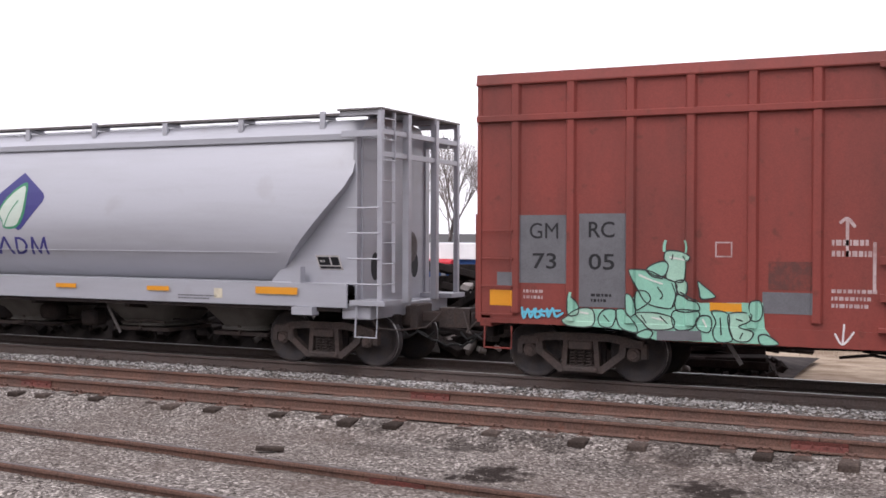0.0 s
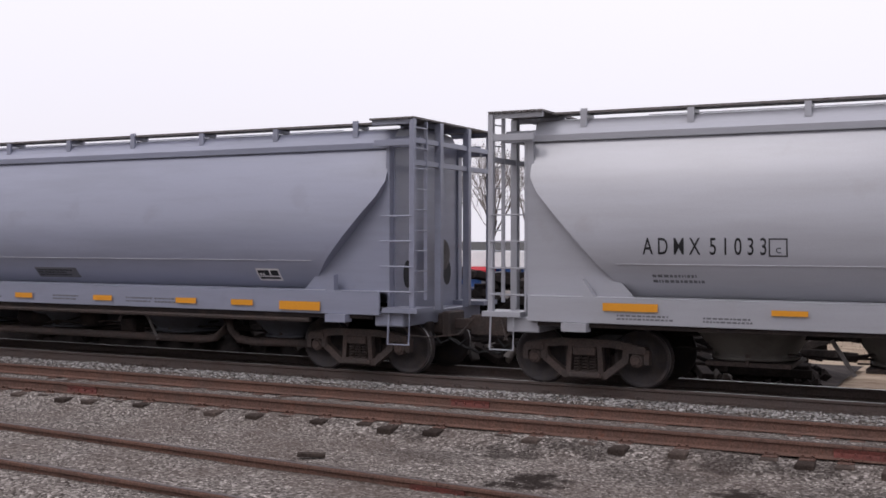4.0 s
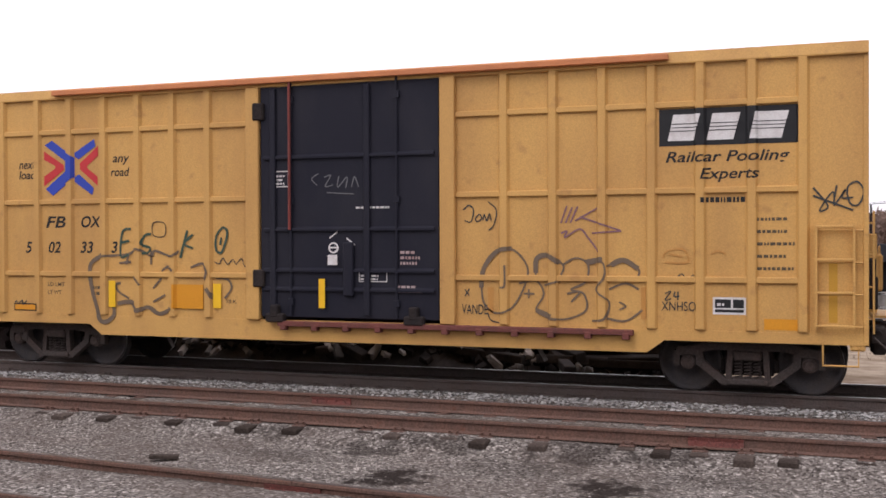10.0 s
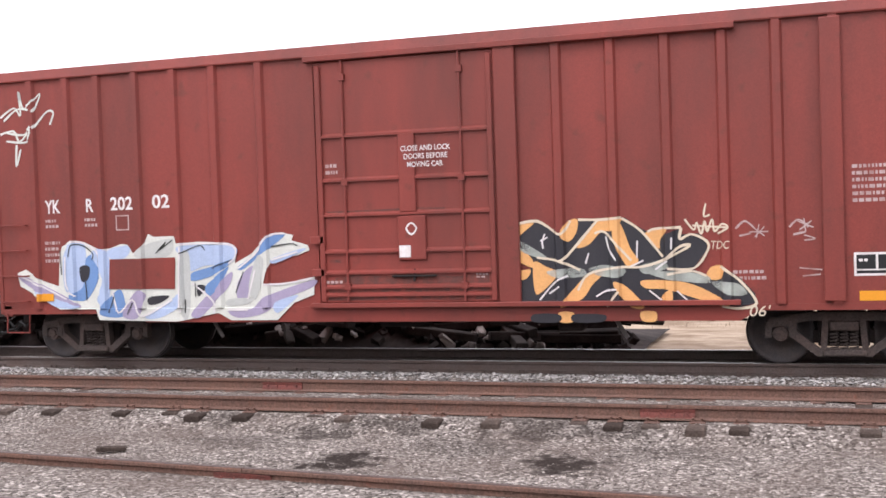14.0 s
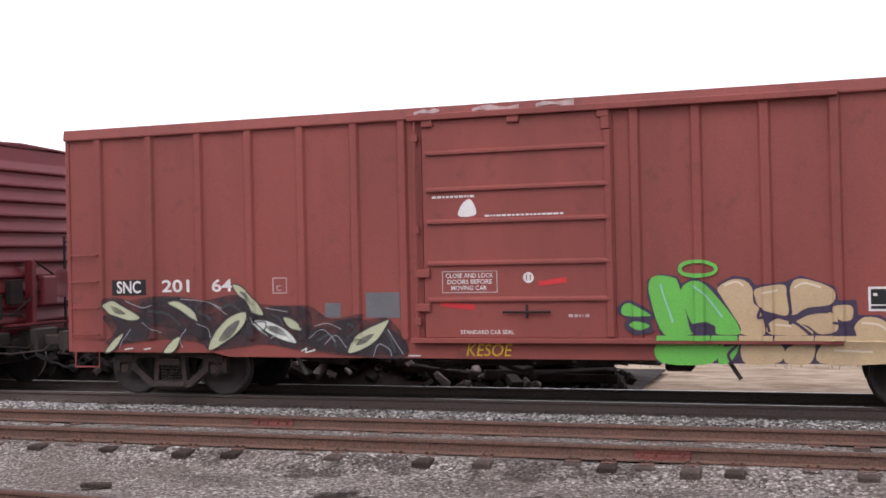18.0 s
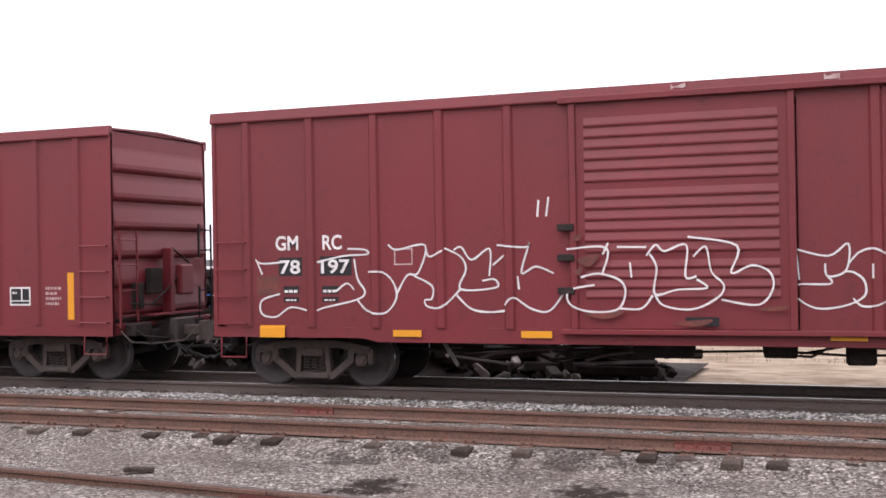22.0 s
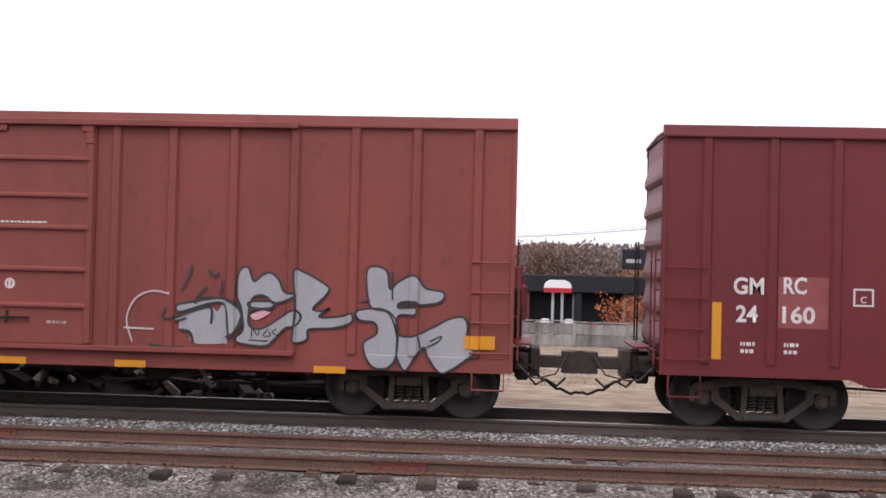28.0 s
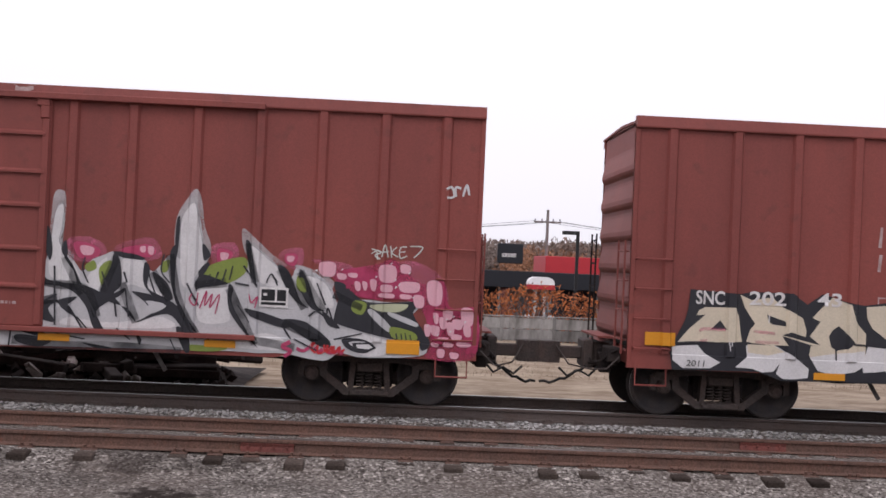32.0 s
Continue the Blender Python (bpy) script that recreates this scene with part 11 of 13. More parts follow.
s9.fill([(3.57, 2.11), (3.70, 2.19), (3.79, 1.99), (3.91, 2.08), (4.03, 2.12), (4.16, 2.01), (4.24, 1.85), (4.41, 1.81), (4.29, 1.73), (4.09, 1.68), (4.00, 1.76), (3.88, 1.79), (3.76, 1.71), (3.73, 1.38), (3.85, 1.30), (4.01, 1.35), (4.30, 1.55), (4.42, 1.58), (4.49, 1.49), (4.42, 1.37), (4.26, 1.32), (4.10, 1.15), (3.98, 1.06), (3.61, 1.09), (3.55, 1.17), (3.65, 1.30), (3.61, 1.62), (3.55, 1.78)], "g_silver", "sprayed_shape", "", 0.02012)
s9.fill([(4.38, 2.14), (4.52, 2.14), (4.86, 1.95), (4.86, 1.83), (4.66, 1.62), (4.79, 1.58), (4.91, 1.63), (4.75, 1.50), (5.04, 1.51), (5.22, 1.56), (5.23, 1.44), (5.00, 1.35), (4.67, 1.33), (4.59, 1.29), (4.58, 1.17), (4.39, 1.12), (4.39, 1.32), (4.41, 1.65)], "g_silver", "sprayed_shape", "", 0.02024)
s9.fill([(3.74, 1.69), (4.07, 1.70), (4.05, 1.61), (3.76, 1.61)], "g_silver", "sprayed_shape", "", 0.02036)
s9.stroke([[(2.68, 1.62), (2.94, 1.68), (3.02, 1.72), (3.35, 1.73), (3.55, 1.66), (3.62, 1.50), (3.53, 1.25), (3.45, 1.19), (3.39, 1.61), (3.18, 1.66), (2.72, 1.52)], [(3.57, 2.11), (3.70, 2.19), (3.79, 1.99), (3.91, 2.08), (4.03, 2.12), (4.16, 2.01), (4.24, 1.85), (4.41, 1.81), (4.29, 1.73), (4.09, 1.68), (4.00, 1.76), (3.88, 1.79), (3.76, 1.71), (3.73, 1.38), (3.85, 1.30), (4.01, 1.35), (4.30, 1.55), (4.42, 1.58), (4.49, 1.49), (4.42, 1.37), (4.26, 1.32), (4.10, 1.15), (3.98, 1.06), (3.61, 1.09), (3.55, 1.17), (3.65, 1.30), (3.61, 1.62), (3.55, 1.78)], [(4.38, 2.14), (4.52, 2.14), (4.86, 1.95), (4.86, 1.83), (4.66, 1.62), (4.79, 1.58), (4.91, 1.63), (4.75, 1.50), (5.04, 1.51), (5.22, 1.56), (5.23, 1.44), (5.00, 1.35), (4.67, 1.33), (4.59, 1.29), (4.58, 1.17), (4.39, 1.12), (4.39, 1.32), (4.41, 1.65)], [(3.74, 1.69), (4.07, 1.70), (4.05, 1.61), (3.76, 1.61)]], 0.035, "g_line", "sprayed_outline", "", 0.024, True)
s9.fill([(5.43, 2.16), (5.55, 2.25), (5.72, 2.18), (5.77, 1.93), (5.88, 2.02), (6.04, 2.12), (6.16, 2.11), (6.29, 1.95), (6.54, 1.90), (6.50, 1.76), (6.22, 1.71), (6.14, 1.75), (5.93, 1.74), (5.90, 1.66), (6.14, 1.67), (6.13, 1.56), (5.90, 1.55), (5.89, 1.29), (6.11, 1.26), (6.39, 1.39), (6.63, 1.52), (6.83, 1.55), (6.90, 1.41), (6.87, 1.17), (7.01, 1.07), (6.94, 0.99), (6.66, 0.79), (6.50, 0.76), (6.33, 0.98), (6.28, 1.10), (6.16, 0.98), (6.01, 0.77), (5.89, 0.97), (5.88, 1.29), (5.75, 1.59), (5.49, 1.68)], "g_silver", "sprayed_shape", "", 0.02050)
s9.fill([(5.29, 1.59), (5.49, 1.64), (5.74, 1.61), (5.89, 1.41), (5.88, 0.97), (5.76, 0.80), (5.56, 0.80), (5.44, 0.95), (5.41, 1.15), (5.59, 1.28), (5.56, 1.44), (5.34, 1.47)], "g_silver", "sprayed_shape", "", 0.02062)
s9.stroke([[(5.43, 2.16), (5.55, 2.25), (5.72, 2.18), (5.77, 1.93), (5.88, 2.02), (6.04, 2.12), (6.16, 2.11), (6.29, 1.95), (6.54, 1.90), (6.50, 1.76), (6.22, 1.71), (6.14, 1.75), (5.93, 1.74), (5.90, 1.66), (6.14, 1.67), (6.13, 1.56), (5.90, 1.55), (5.89, 1.29), (6.11, 1.26), (6.39, 1.39), (6.63, 1.52), (6.83, 1.55), (6.90, 1.41), (6.87, 1.17), (7.01, 1.07), (6.94, 0.99), (6.66, 0.79), (6.50, 0.76), (6.33, 0.98), (6.28, 1.10), (6.16, 0.98), (6.01, 0.77), (5.89, 0.97), (5.88, 1.29), (5.75, 1.59), (5.49, 1.68)], [(5.29, 1.59), (5.49, 1.64), (5.74, 1.61), (5.89, 1.41), (5.88, 0.97), (5.76, 0.80), (5.56, 0.80), (5.44, 0.95), (5.41, 1.15), (5.59, 1.28), (5.56, 1.44), (5.34, 1.47)]], 0.035, "g_line", "sprayed_outline", "", 0.025, True)
s9.stroke([[(6.36, 1.19), (6.52, 1.27), (6.48, 1.19), (6.32, 1.11)], [(5.80, 2.18), (5.81, 1.77)], [(5.88, 1.70), (6.14, 1.72)], [(6.19, 1.26), (6.23, 1.06)], [(5.33, 1.72), (5.49, 1.76)]], 0.03, "g_line", "sprayed_line", "", 0.027)
s9.fill([(3.76, 1.50), (3.94, 1.57), (4.05, 1.55), (3.85, 1.43)], "g_rose", "sprayed_shape", "", 0.02200)
s9.stroke([[(2.73, 1.83), (2.84, 2.04), (2.88, 2.20)], [(2.53, 1.58), (2.46, 1.45), (2.58, 1.42), (2.70, 1.46), (3.15, 1.60), (3.18, 1.36)], [(2.94, 1.64), (2.98, 1.76), (3.11, 1.89)], [(2.94, 1.68), (3.35, 1.73), (3.61, 1.54), (3.57, 1.29), (3.41, 1.17)], [(3.13, 2.13), (3.21, 2.05), (3.29, 2.10)], [(3.30, 1.77), (3.34, 1.98)], [(2.72, 1.26), (2.87, 1.23), (2.92, 1.07)], [(2.66, 1.38), (2.82, 1.43)], [(3.72, 1.54), (3.84, 1.59), (4.05, 1.57)]], 0.042, "g_line", "sprayed_line", "", 0.026)
s9.stroke([[(3.78, 1.18), (3.79, 1.30), (3.87, 1.21), (3.89, 1.32)], [(4.02, 1.31), (3.95, 1.21), (4.05, 1.21), (4.03, 1.27)], [(4.14, 1.31), (4.08, 1.26), (4.15, 1.22)], [(3.74, 1.14), (4.02, 1.13)]], 0.022, "g_line", "sprayed_line", "", 0.026)
s9.stroke([[(2.57, 1.78), (2.28, 1.81), (2.04, 1.68), (1.93, 1.39), (2.02, 1.07)], [(1.89, 1.27), (2.34, 1.26)]], 0.03, "g_chalk", "sprayed_line", "", 0.02)
s9.stroke([[(2.27, 1.02), (2.56, 0.98), (2.78, 0.99)]], 0.09, "g_line", "sprayed_line", "", 0.016)
s10.over = None
s10.over = s10.fill([(0.41, 1.89), (0.79, 1.94), (0.96, 1.83), (1.26, 2.01), (1.39, 1.85), (1.48, 2.26), (1.53, 2.66), (1.63, 2.74), (1.67, 2.42), (1.61, 2.18), (1.81, 1.95), (1.94, 1.80), (2.05, 1.96), (2.24, 2.05), (2.36, 2.10), (2.56, 2.06), (2.80, 2.00), (2.92, 1.84), (3.11, 2.05), (3.22, 2.18), (3.27, 2.58), (3.47, 2.87), (3.57, 2.51), (3.62, 2.27), (3.72, 2.12), (3.56, 1.79), (3.79, 1.96), (4.03, 2.05), (4.19, 1.98), (4.30, 2.22), (4.25, 2.34), (4.50, 2.15), (4.75, 1.92), (4.87, 1.85), (4.99, 2.01), (5.40, 1.79), (5.57, 1.48), (5.89, 1.57), (6.29, 1.55), (6.69, 1.57), (6.62, 1.40), (6.38, 1.35), (6.71, 1.20), (6.84, 0.97), (6.73, 0.80), (5.93, 0.75), (5.60, 0.80), (5.37, 0.68), (4.80, 0.76), (4.41, 0.75), (3.85, 0.76), (0.85, 0.72), (0.46, 0.74)], "g_grey", "graffiti", "white, green and black spray-painted mural", 0.016)
s10.fill([(1.48, 2.10), (1.53, 2.62), (1.63, 2.72), (1.62, 2.42), (1.60, 2.18), (1.80, 1.93), (1.91, 1.64), (1.59, 1.66), (1.47, 1.78)], "g_white", "sprayed_shape", "", 0.01850)
s10.fill([(1.99, 1.64), (2.09, 1.84), (2.27, 2.01), (2.22, 1.73), (2.15, 1.49)], "g_white", "sprayed_shape", "", 0.01862)
s10.fill([(2.48, 1.98), (2.76, 1.98), (2.84, 1.68), (3.10, 1.49), (2.70, 1.63), (2.55, 1.67)], "g_white", "sprayed_shape", "", 0.01874)
s10.fill([(3.29, 2.18), (3.30, 2.62), (3.47, 2.83), (3.54, 2.51), (3.60, 2.27), (3.70, 2.12), (3.52, 1.79), (3.49, 1.63), (3.33, 1.70)], "g_white", "sprayed_shape", "", 0.01886)
s10.fill([(4.29, 2.26), (4.50, 2.11), (4.71, 1.92), (4.80, 1.69), (4.44, 1.75), (4.35, 1.99)], "g_white", "sprayed_shape", "", 0.01898)
s10.fill([(5.07, 1.86), (5.36, 1.77), (5.49, 1.47), (5.33, 1.43), (5.17, 1.54)], "g_white", "sprayed_shape", "", 0.01910)
s10.fill([(3.58, 1.62), (3.96, 1.69), (4.02, 1.33), (3.99, 1.17), (3.63, 1.15), (3.54, 1.39)], "g_white", "sprayed_shape", "", 0.01922)
s10.fill([(1.77, 1.15), (2.01, 1.12), (2.45, 1.10), (3.03, 1.21), (3.20, 1.05), (1.78, 1.03)], "g_white", "sprayed_shape", "", 0.01934)
s10.fill([(4.47, 1.03), (4.79, 0.96), (4.72, 0.80), (4.00, 0.85)], "g_white", "sprayed_shape", "", 0.01946)
s10.fill([(5.75, 1.08), (6.32, 0.99), (6.32, 0.83), (5.92, 0.78)], "g_white", "sprayed_shape", "", 0.01958)
s10.fill([(0.77, 1.67), (0.97, 1.56), (1.10, 1.36), (0.83, 1.31), (0.67, 1.34)], "g_lime", "sprayed_shape", "", 0.02000)
s10.fill([(2.17, 1.85), (2.32, 1.97), (2.41, 1.82), (2.30, 1.57), (2.21, 1.61)], "g_lime", "sprayed_shape", "", 0.02012)
s10.fill([(1.97, 1.88), (2.09, 1.96), (2.13, 1.85), (2.02, 1.80)], "g_lime", "sprayed_shape", "", 0.02024)
s10.fill([(3.04, 1.97), (3.15, 2.01), (3.12, 1.85), (3.03, 1.85)], "g_lime", "sprayed_shape", "", 0.02036)
s10.fill([(3.58, 1.75), (3.71, 1.96), (4.18, 2.10), (4.23, 1.90), (4.00, 1.73), (3.64, 1.69)], "g_lime", "sprayed_shape", "", 0.02048)
s10.fill([(6.31, 1.23), (6.63, 1.16), (6.72, 1.00), (6.40, 1.03)], "g_lime", "sprayed_shape", "", 0.02060)
s10.fill([(1.11, 1.96), (1.26, 2.01), (1.31, 1.77), (1.20, 1.68)], "g_lime", "sprayed_shape", "", 0.02072)
s10.fill([(4.95, 1.85), (5.03, 1.86), (5.08, 1.62), (4.96, 1.69)], "g_lime", "sprayed_shape", "", 0.02084)
s10.fill([(3.45, 0.83), (4.00, 0.81), (3.85, 0.75), (3.49, 0.75)], "g_lime", "sprayed_shape", "", 0.02096)
s10.fill([(1.27, 1.77), (1.47, 1.66), (1.99, 1.60), (2.31, 1.49), (2.54, 1.59), (2.51, 1.50), (2.16, 1.25), (2.30, 0.94), (2.13, 1.01), (2.00, 1.32), (1.75, 1.55), (1.36, 1.61)], "g_black", "sprayed_shape", "", 0.02200)
s10.fill([(1.18, 1.21), (1.26, 1.33), (1.61, 1.38), (1.49, 1.26), (1.58, 1.07), (1.30, 1.13), (1.15, 1.17)], "g_black", "sprayed_shape", "", 0.02212)
s10.fill([(1.61, 1.38), (1.88, 1.44), (1.77, 1.31), (1.85, 1.16), (1.65, 1.31)], "g_black", "sprayed_shape", "", 0.02224)
s10.fill([(1.69, 1.99), (1.77, 1.95), (1.95, 1.56), (1.92, 1.48), (1.82, 1.79)], "g_black", "sprayed_shape", "", 0.02236)
s10.fill([(2.19, 1.49), (2.33, 1.89), (2.36, 2.06), (2.44, 2.02), (2.50, 1.66), (2.39, 1.50), (2.51, 1.34), (2.72, 1.11), (2.59, 1.31), (2.35, 1.38)], "g_black", "sprayed_shape", "", 0.02248)
s10.fill([(2.36, 2.10), (2.68, 2.07), (2.80, 2.00), (2.48, 2.02)], "g_black", "sprayed_shape", "", 0.02260)
s10.fill([(2.80, 1.96), (2.88, 1.88), (2.87, 1.60), (3.18, 1.45), (3.06, 1.41), (2.81, 1.64)], "g_black", "sprayed_shape", "", 0.02272)
s10.fill([(2.92, 1.84), (3.13, 1.69), (3.22, 1.46), (3.10, 1.49), (2.97, 1.68)], "g_black", "sprayed_shape", "", 0.02284)
s10.fill([(2.66, 1.55), (3.22, 1.42), (3.48, 1.07), (3.52, 0.99), (3.40, 1.02), (3.15, 1.25), (2.72, 1.11), (2.95, 1.28), (2.78, 1.44)], "g_black", "sprayed_shape", "", 0.02296)
s10.fill([(3.15, 2.09), (3.24, 2.18), (3.26, 1.54), (3.56, 1.03), (3.43, 1.14), (3.22, 1.53)], "g_black", "sprayed_shape", "", 0.02308)
s10.fill([(3.52, 1.71), (3.64, 1.83), (3.96, 1.73), (4.04, 1.73), (3.84, 1.68), (3.57, 1.63), (3.56, 1.55)], "g_black", "sprayed_shape", "", 0.02320)
s10.fill([(3.56, 1.87), (3.67, 2.00), (3.71, 1.96), (3.60, 1.79)], "g_black", "sprayed_shape", "", 0.02332)
s10.fill([(3.99, 1.69), (4.06, 1.65), (4.06, 1.41), (4.36, 0.94), (4.44, 0.83), (4.32, 0.94), (4.02, 1.33)], "g_black", "sprayed_shape", "", 0.02344)
s10.fill([(4.21, 2.34), (4.29, 2.26), (4.37, 1.83), (4.40, 1.67), (4.31, 1.82), (4.23, 2.14)], "g_black", "sprayed_shape", "", 0.02356)
s10.fill([(4.67, 2.00), (4.83, 1.93), (5.01, 1.53), (5.13, 1.42), (4.97, 1.49), (4.80, 1.69)], "g_black", "sprayed_shape", "", 0.02368)
s10.fill([(4.78, 1.24), (5.10, 1.22), (5.43, 0.99), (5.45, 0.87), (5.28, 0.90), (4.95, 1.09)], "g_black", "sprayed_shape", "", 0.02380)
s10.fill([(4.26, 1.38), (4.86, 1.21), (4.79, 1.12), (4.34, 1.26)], "g_black", "sprayed_shape", "", 0.02392)
s10.fill([(4.70, 1.28), (4.91, 0.97), (4.83, 1.04)], "g_black", "sprayed_shape", "", 0.02404)
s10.fill([(4.99, 1.97), (5.12, 1.78), (5.25, 1.46), (5.37, 1.39), (5.17, 1.42), (5.00, 1.69)], "g_black", "sprayed_shape", "", 0.02416)
s10.fill([(5.64, 1.72), (5.97, 1.54), (6.73, 1.57), (6.62, 1.40), (6.88, 1.01), (6.77, 0.88), (6.68, 1.00), (6.32, 1.03), (5.58, 1.20), (5.50, 1.31)], "g_black", "sprayed_shape", "", 0.02428)
s10.fill([(3.28, 1.06), (3.44, 1.02), (3.49, 0.75), (3.41, 0.74)], "g_black", "sprayed_shape", "", 0.02440)
s10.fill([(0.96, 1.00), (1.31, 0.97), (1.55, 0.86), (1.24, 0.89)], "g_black", "sprayed_shape", "", 0.02452)
s10.fill([(1.99, 0.80), (2.42, 0.74), (2.19, 0.73)], "g_black", "sprayed_shape", "", 0.02464)
s10.fill([(0.83, 1.23), (1.18, 1.21), (0.99, 1.12)], "g_black", "sprayed_shape", "", 0.02476)
s10.fill([(5.33, 1.39), (5.59, 1.16), (5.42, 1.19)], "g_black", "sprayed_shape", "", 0.02488)
s10.fill([(2.73, 0.95), (2.81, 0.88), (2.78, 0.80)], "g_black", "sprayed_shape", "", 0.02500)
s10.fill([(1.36, 2.29), (1.44, 2.41), (1.51, 2.10), (1.47, 1.94)], "g_black", "sprayed_shape", "", 0.02512)
s10.fill([(1.63, 2.10), (1.71, 2.23), (1.73, 1.99)], "g_black", "sprayed_shape", "", 0.02524)
s10.fill([(3.22, 2.54), (3.27, 2.62), (3.26, 2.18), (3.22, 2.01)], "g_black", "sprayed_shape", "", 0.02536)
s10.fill([(3.60, 2.27), (3.72, 2.12), (3.63, 2.03)], "g_black", "sprayed_shape", "", 0.02548)
s10.fill([(0.49, 1.81), (0.80, 1.79), (0.96, 1.67), (0.65, 1.66)], "g_black", "sprayed_shape", "", 0.02560)
s10.fill([(5.63, 1.00), (5.91, 1.01), (6.08, 0.92), (5.96, 0.81), (5.72, 0.86)], "g_black", "sprayed_shape", "", 0.02572)
s10.fill([(5.48, 1.80), (5.65, 1.76), (5.57, 1.56)], "g_black", "sprayed_shape", "", 0.02584)
s10.fill([(1.08, 0.88), (1.55, 0.83), (1.40, 0.72), (1.09, 0.77)], "g_black", "sprayed_shape", "", 0.02596)
s10.fill([(5.98, 1.39), (6.06, 1.43), (6.32, 1.19), (6.25, 1.14)], "g_grey", "sprayed_shape", "", 0.02600)
s10.fill([(6.30, 1.41), (6.67, 1.28), (6.65, 1.22), (6.30, 1.35)], "g_grey", "sprayed_shape", "", 0.02612)
s10.fill([(2.83, 1.42), (3.14, 1.37), (2.89, 1.24)], "g_grey", "sprayed_shape", "", 0.02624)
s10.fill([(5.72, 0.95), (5.92, 0.98), (6.01, 0.92), (5.92, 0.85)], "g_grey", "sprayed_shape", "", 0.02636)
s10.fill([(5.77, 1.55), (5.95, 1.52), (5.90, 1.36), (5.75, 1.41)], "g_lime", "sprayed_shape", "", 0.02600)
s10.fill([(6.31, 1.20), (6.63, 1.14), (6.68, 1.03), (6.36, 1.04)], "g_lime", "sprayed_shape", "", 0.02612)
s10.fill([(4.95, 1.81), (5.04, 1.84), (5.09, 1.65), (4.98, 1.68)], "g_lime", "sprayed_shape", "", 0.02624)
s10.fill([(6.01, 1.50), (6.53, 1.53), (6.42, 1.42), (6.14, 1.42)], "g_eye", "sprayed_shape", "", 0.02600)
s10.fill([(0.63, 2.15), (1.02, 2.14), (1.01, 1.99), (0.64, 1.96)], "g_pink", "sprayed_shape", "", 0.01750)
s10.fill([(1.80, 2.19), (1.96, 2.21), (2.16, 2.13), (2.13, 2.01), (1.89, 1.99)], "g_pink", "sprayed_shape", "", 0.01762)
s10.fill([(2.47, 2.14), (2.83, 2.22), (2.95, 2.12), (2.84, 2.04), (2.56, 2.06)], "g_pink", "sprayed_shape", "", 0.01774)
s10.fill([(3.82, 2.20), (4.02, 2.17), (3.99, 2.05), (3.83, 2.00)], "g_pink", "sprayed_shape", "", 0.01786)
s10.fill([(4.78, 2.17), (4.94, 2.17), (4.91, 2.01), (4.78, 2.05)], "g_pink", "sprayed_shape", "", 0.01798)
s10.fill([(0.79, 2.10), (0.96, 2.10), (0.95, 2.02), (0.79, 2.00)], "g_rose", "sprayed_shape", "", 0.02050)
s10.fill([(1.90, 2.16), (2.08, 2.14), (2.06, 2.04), (1.93, 2.04)], "g_rose", "sprayed_shape", "", 0.02062)
s10.fill([(2.73, 2.18), (2.80, 2.19), (2.80, 2.11), (2.74, 2.11)], "g_rose", "sprayed_shape", "", 0.02074)
s10.fill([(2.84, 2.19), (2.92, 2.18), (2.91, 2.08), (2.85, 2.09)], "g_rose", "sprayed_shape", "", 0.02086)
s10.fill([(3.86, 2.15), (3.97, 2.14), (3.95, 2.06), (3.87, 2.05)], "g_rose", "sprayed_shape", "", 0.02098)
s10.fill([(4.80, 2.14), (4.90, 2.14), (4.88, 2.07), (4.81, 2.07)], "g_rose", "sprayed_shape", "", 0.02110)
s10.stroke([[(0.81, 1.59), (1.08, 1.72)], [(0.80, 1.83), (1.04, 1.68)], [(1.77, 1.31), (2.02, 0.92)], [(1.99, 1.48), (2.25, 1.01)], [(3.41, 1.70), (3.58, 1.39)], [(2.53, 1.82), (2.58, 1.67)], [(4.19, 1.98), (4.40, 1.71)], [(1.30, 1.29), (1.60, 1.46)], [(2.39, 1.50), (2.44, 1.18)], [(5.14, 1.30), (5.25, 1.38), (5.38, 1.31), (5.41, 1.43), (5.50, 1.19)], [(3.52, 0.99), (3.76, 0.92)], [(4.08, 1.73), (4.28, 1.70)], [(4.59, 1.88), (4.68, 1.76)], [(1.00, 1.04), (0.97, 0.72)], [(1.55, 1.86), (1.59, 1.03)], [(4.52, 1.63), (4.53, 1.43)]], 0.03, "g_black", "sprayed_line", "", 0.027)
s10.fill([(1.45, 2.01), (1.47, 2.57), (1.49, 2.85), (1.56, 2.94), (1.67, 2.86), (1.68, 2.50), (1.66, 2.18), (1.81, 2.03), (1.74, 1.87), (1.54, 1.94)], "h_white", "sprayed_shape", "", 0.01650)
s10.fill([(3.21, 2.17), (3.22, 2.62), (3.39, 2.94), (3.50, 3.03), (3.57, 2.83), (3.62, 2.51), (3.72, 2.20), (3.55, 1.95), (3.31, 2.02)], "h_white", "sprayed_shape", "", 0.01662)
s10.fill([(4.18, 2.22), (4.15, 2.50), (4.29, 2.42), (4.58, 2.16), (4.79, 2.01), (4.59, 1.92), (4.35, 1.99)], "h_white", "sprayed_shape", "", 0.01674)
s10.fill([(4.91, 2.01), (5.23, 1.95), (5.48, 1.80), (5.32, 1.63)], "h_white", "sprayed_shape", "", 0.01686)
s10.fill([(0.62, 2.23), (1.09, 2.24), (1.11, 1.96), (0.64, 1.90)], "h_rose", "sprayed_shape", "", 0.01500)
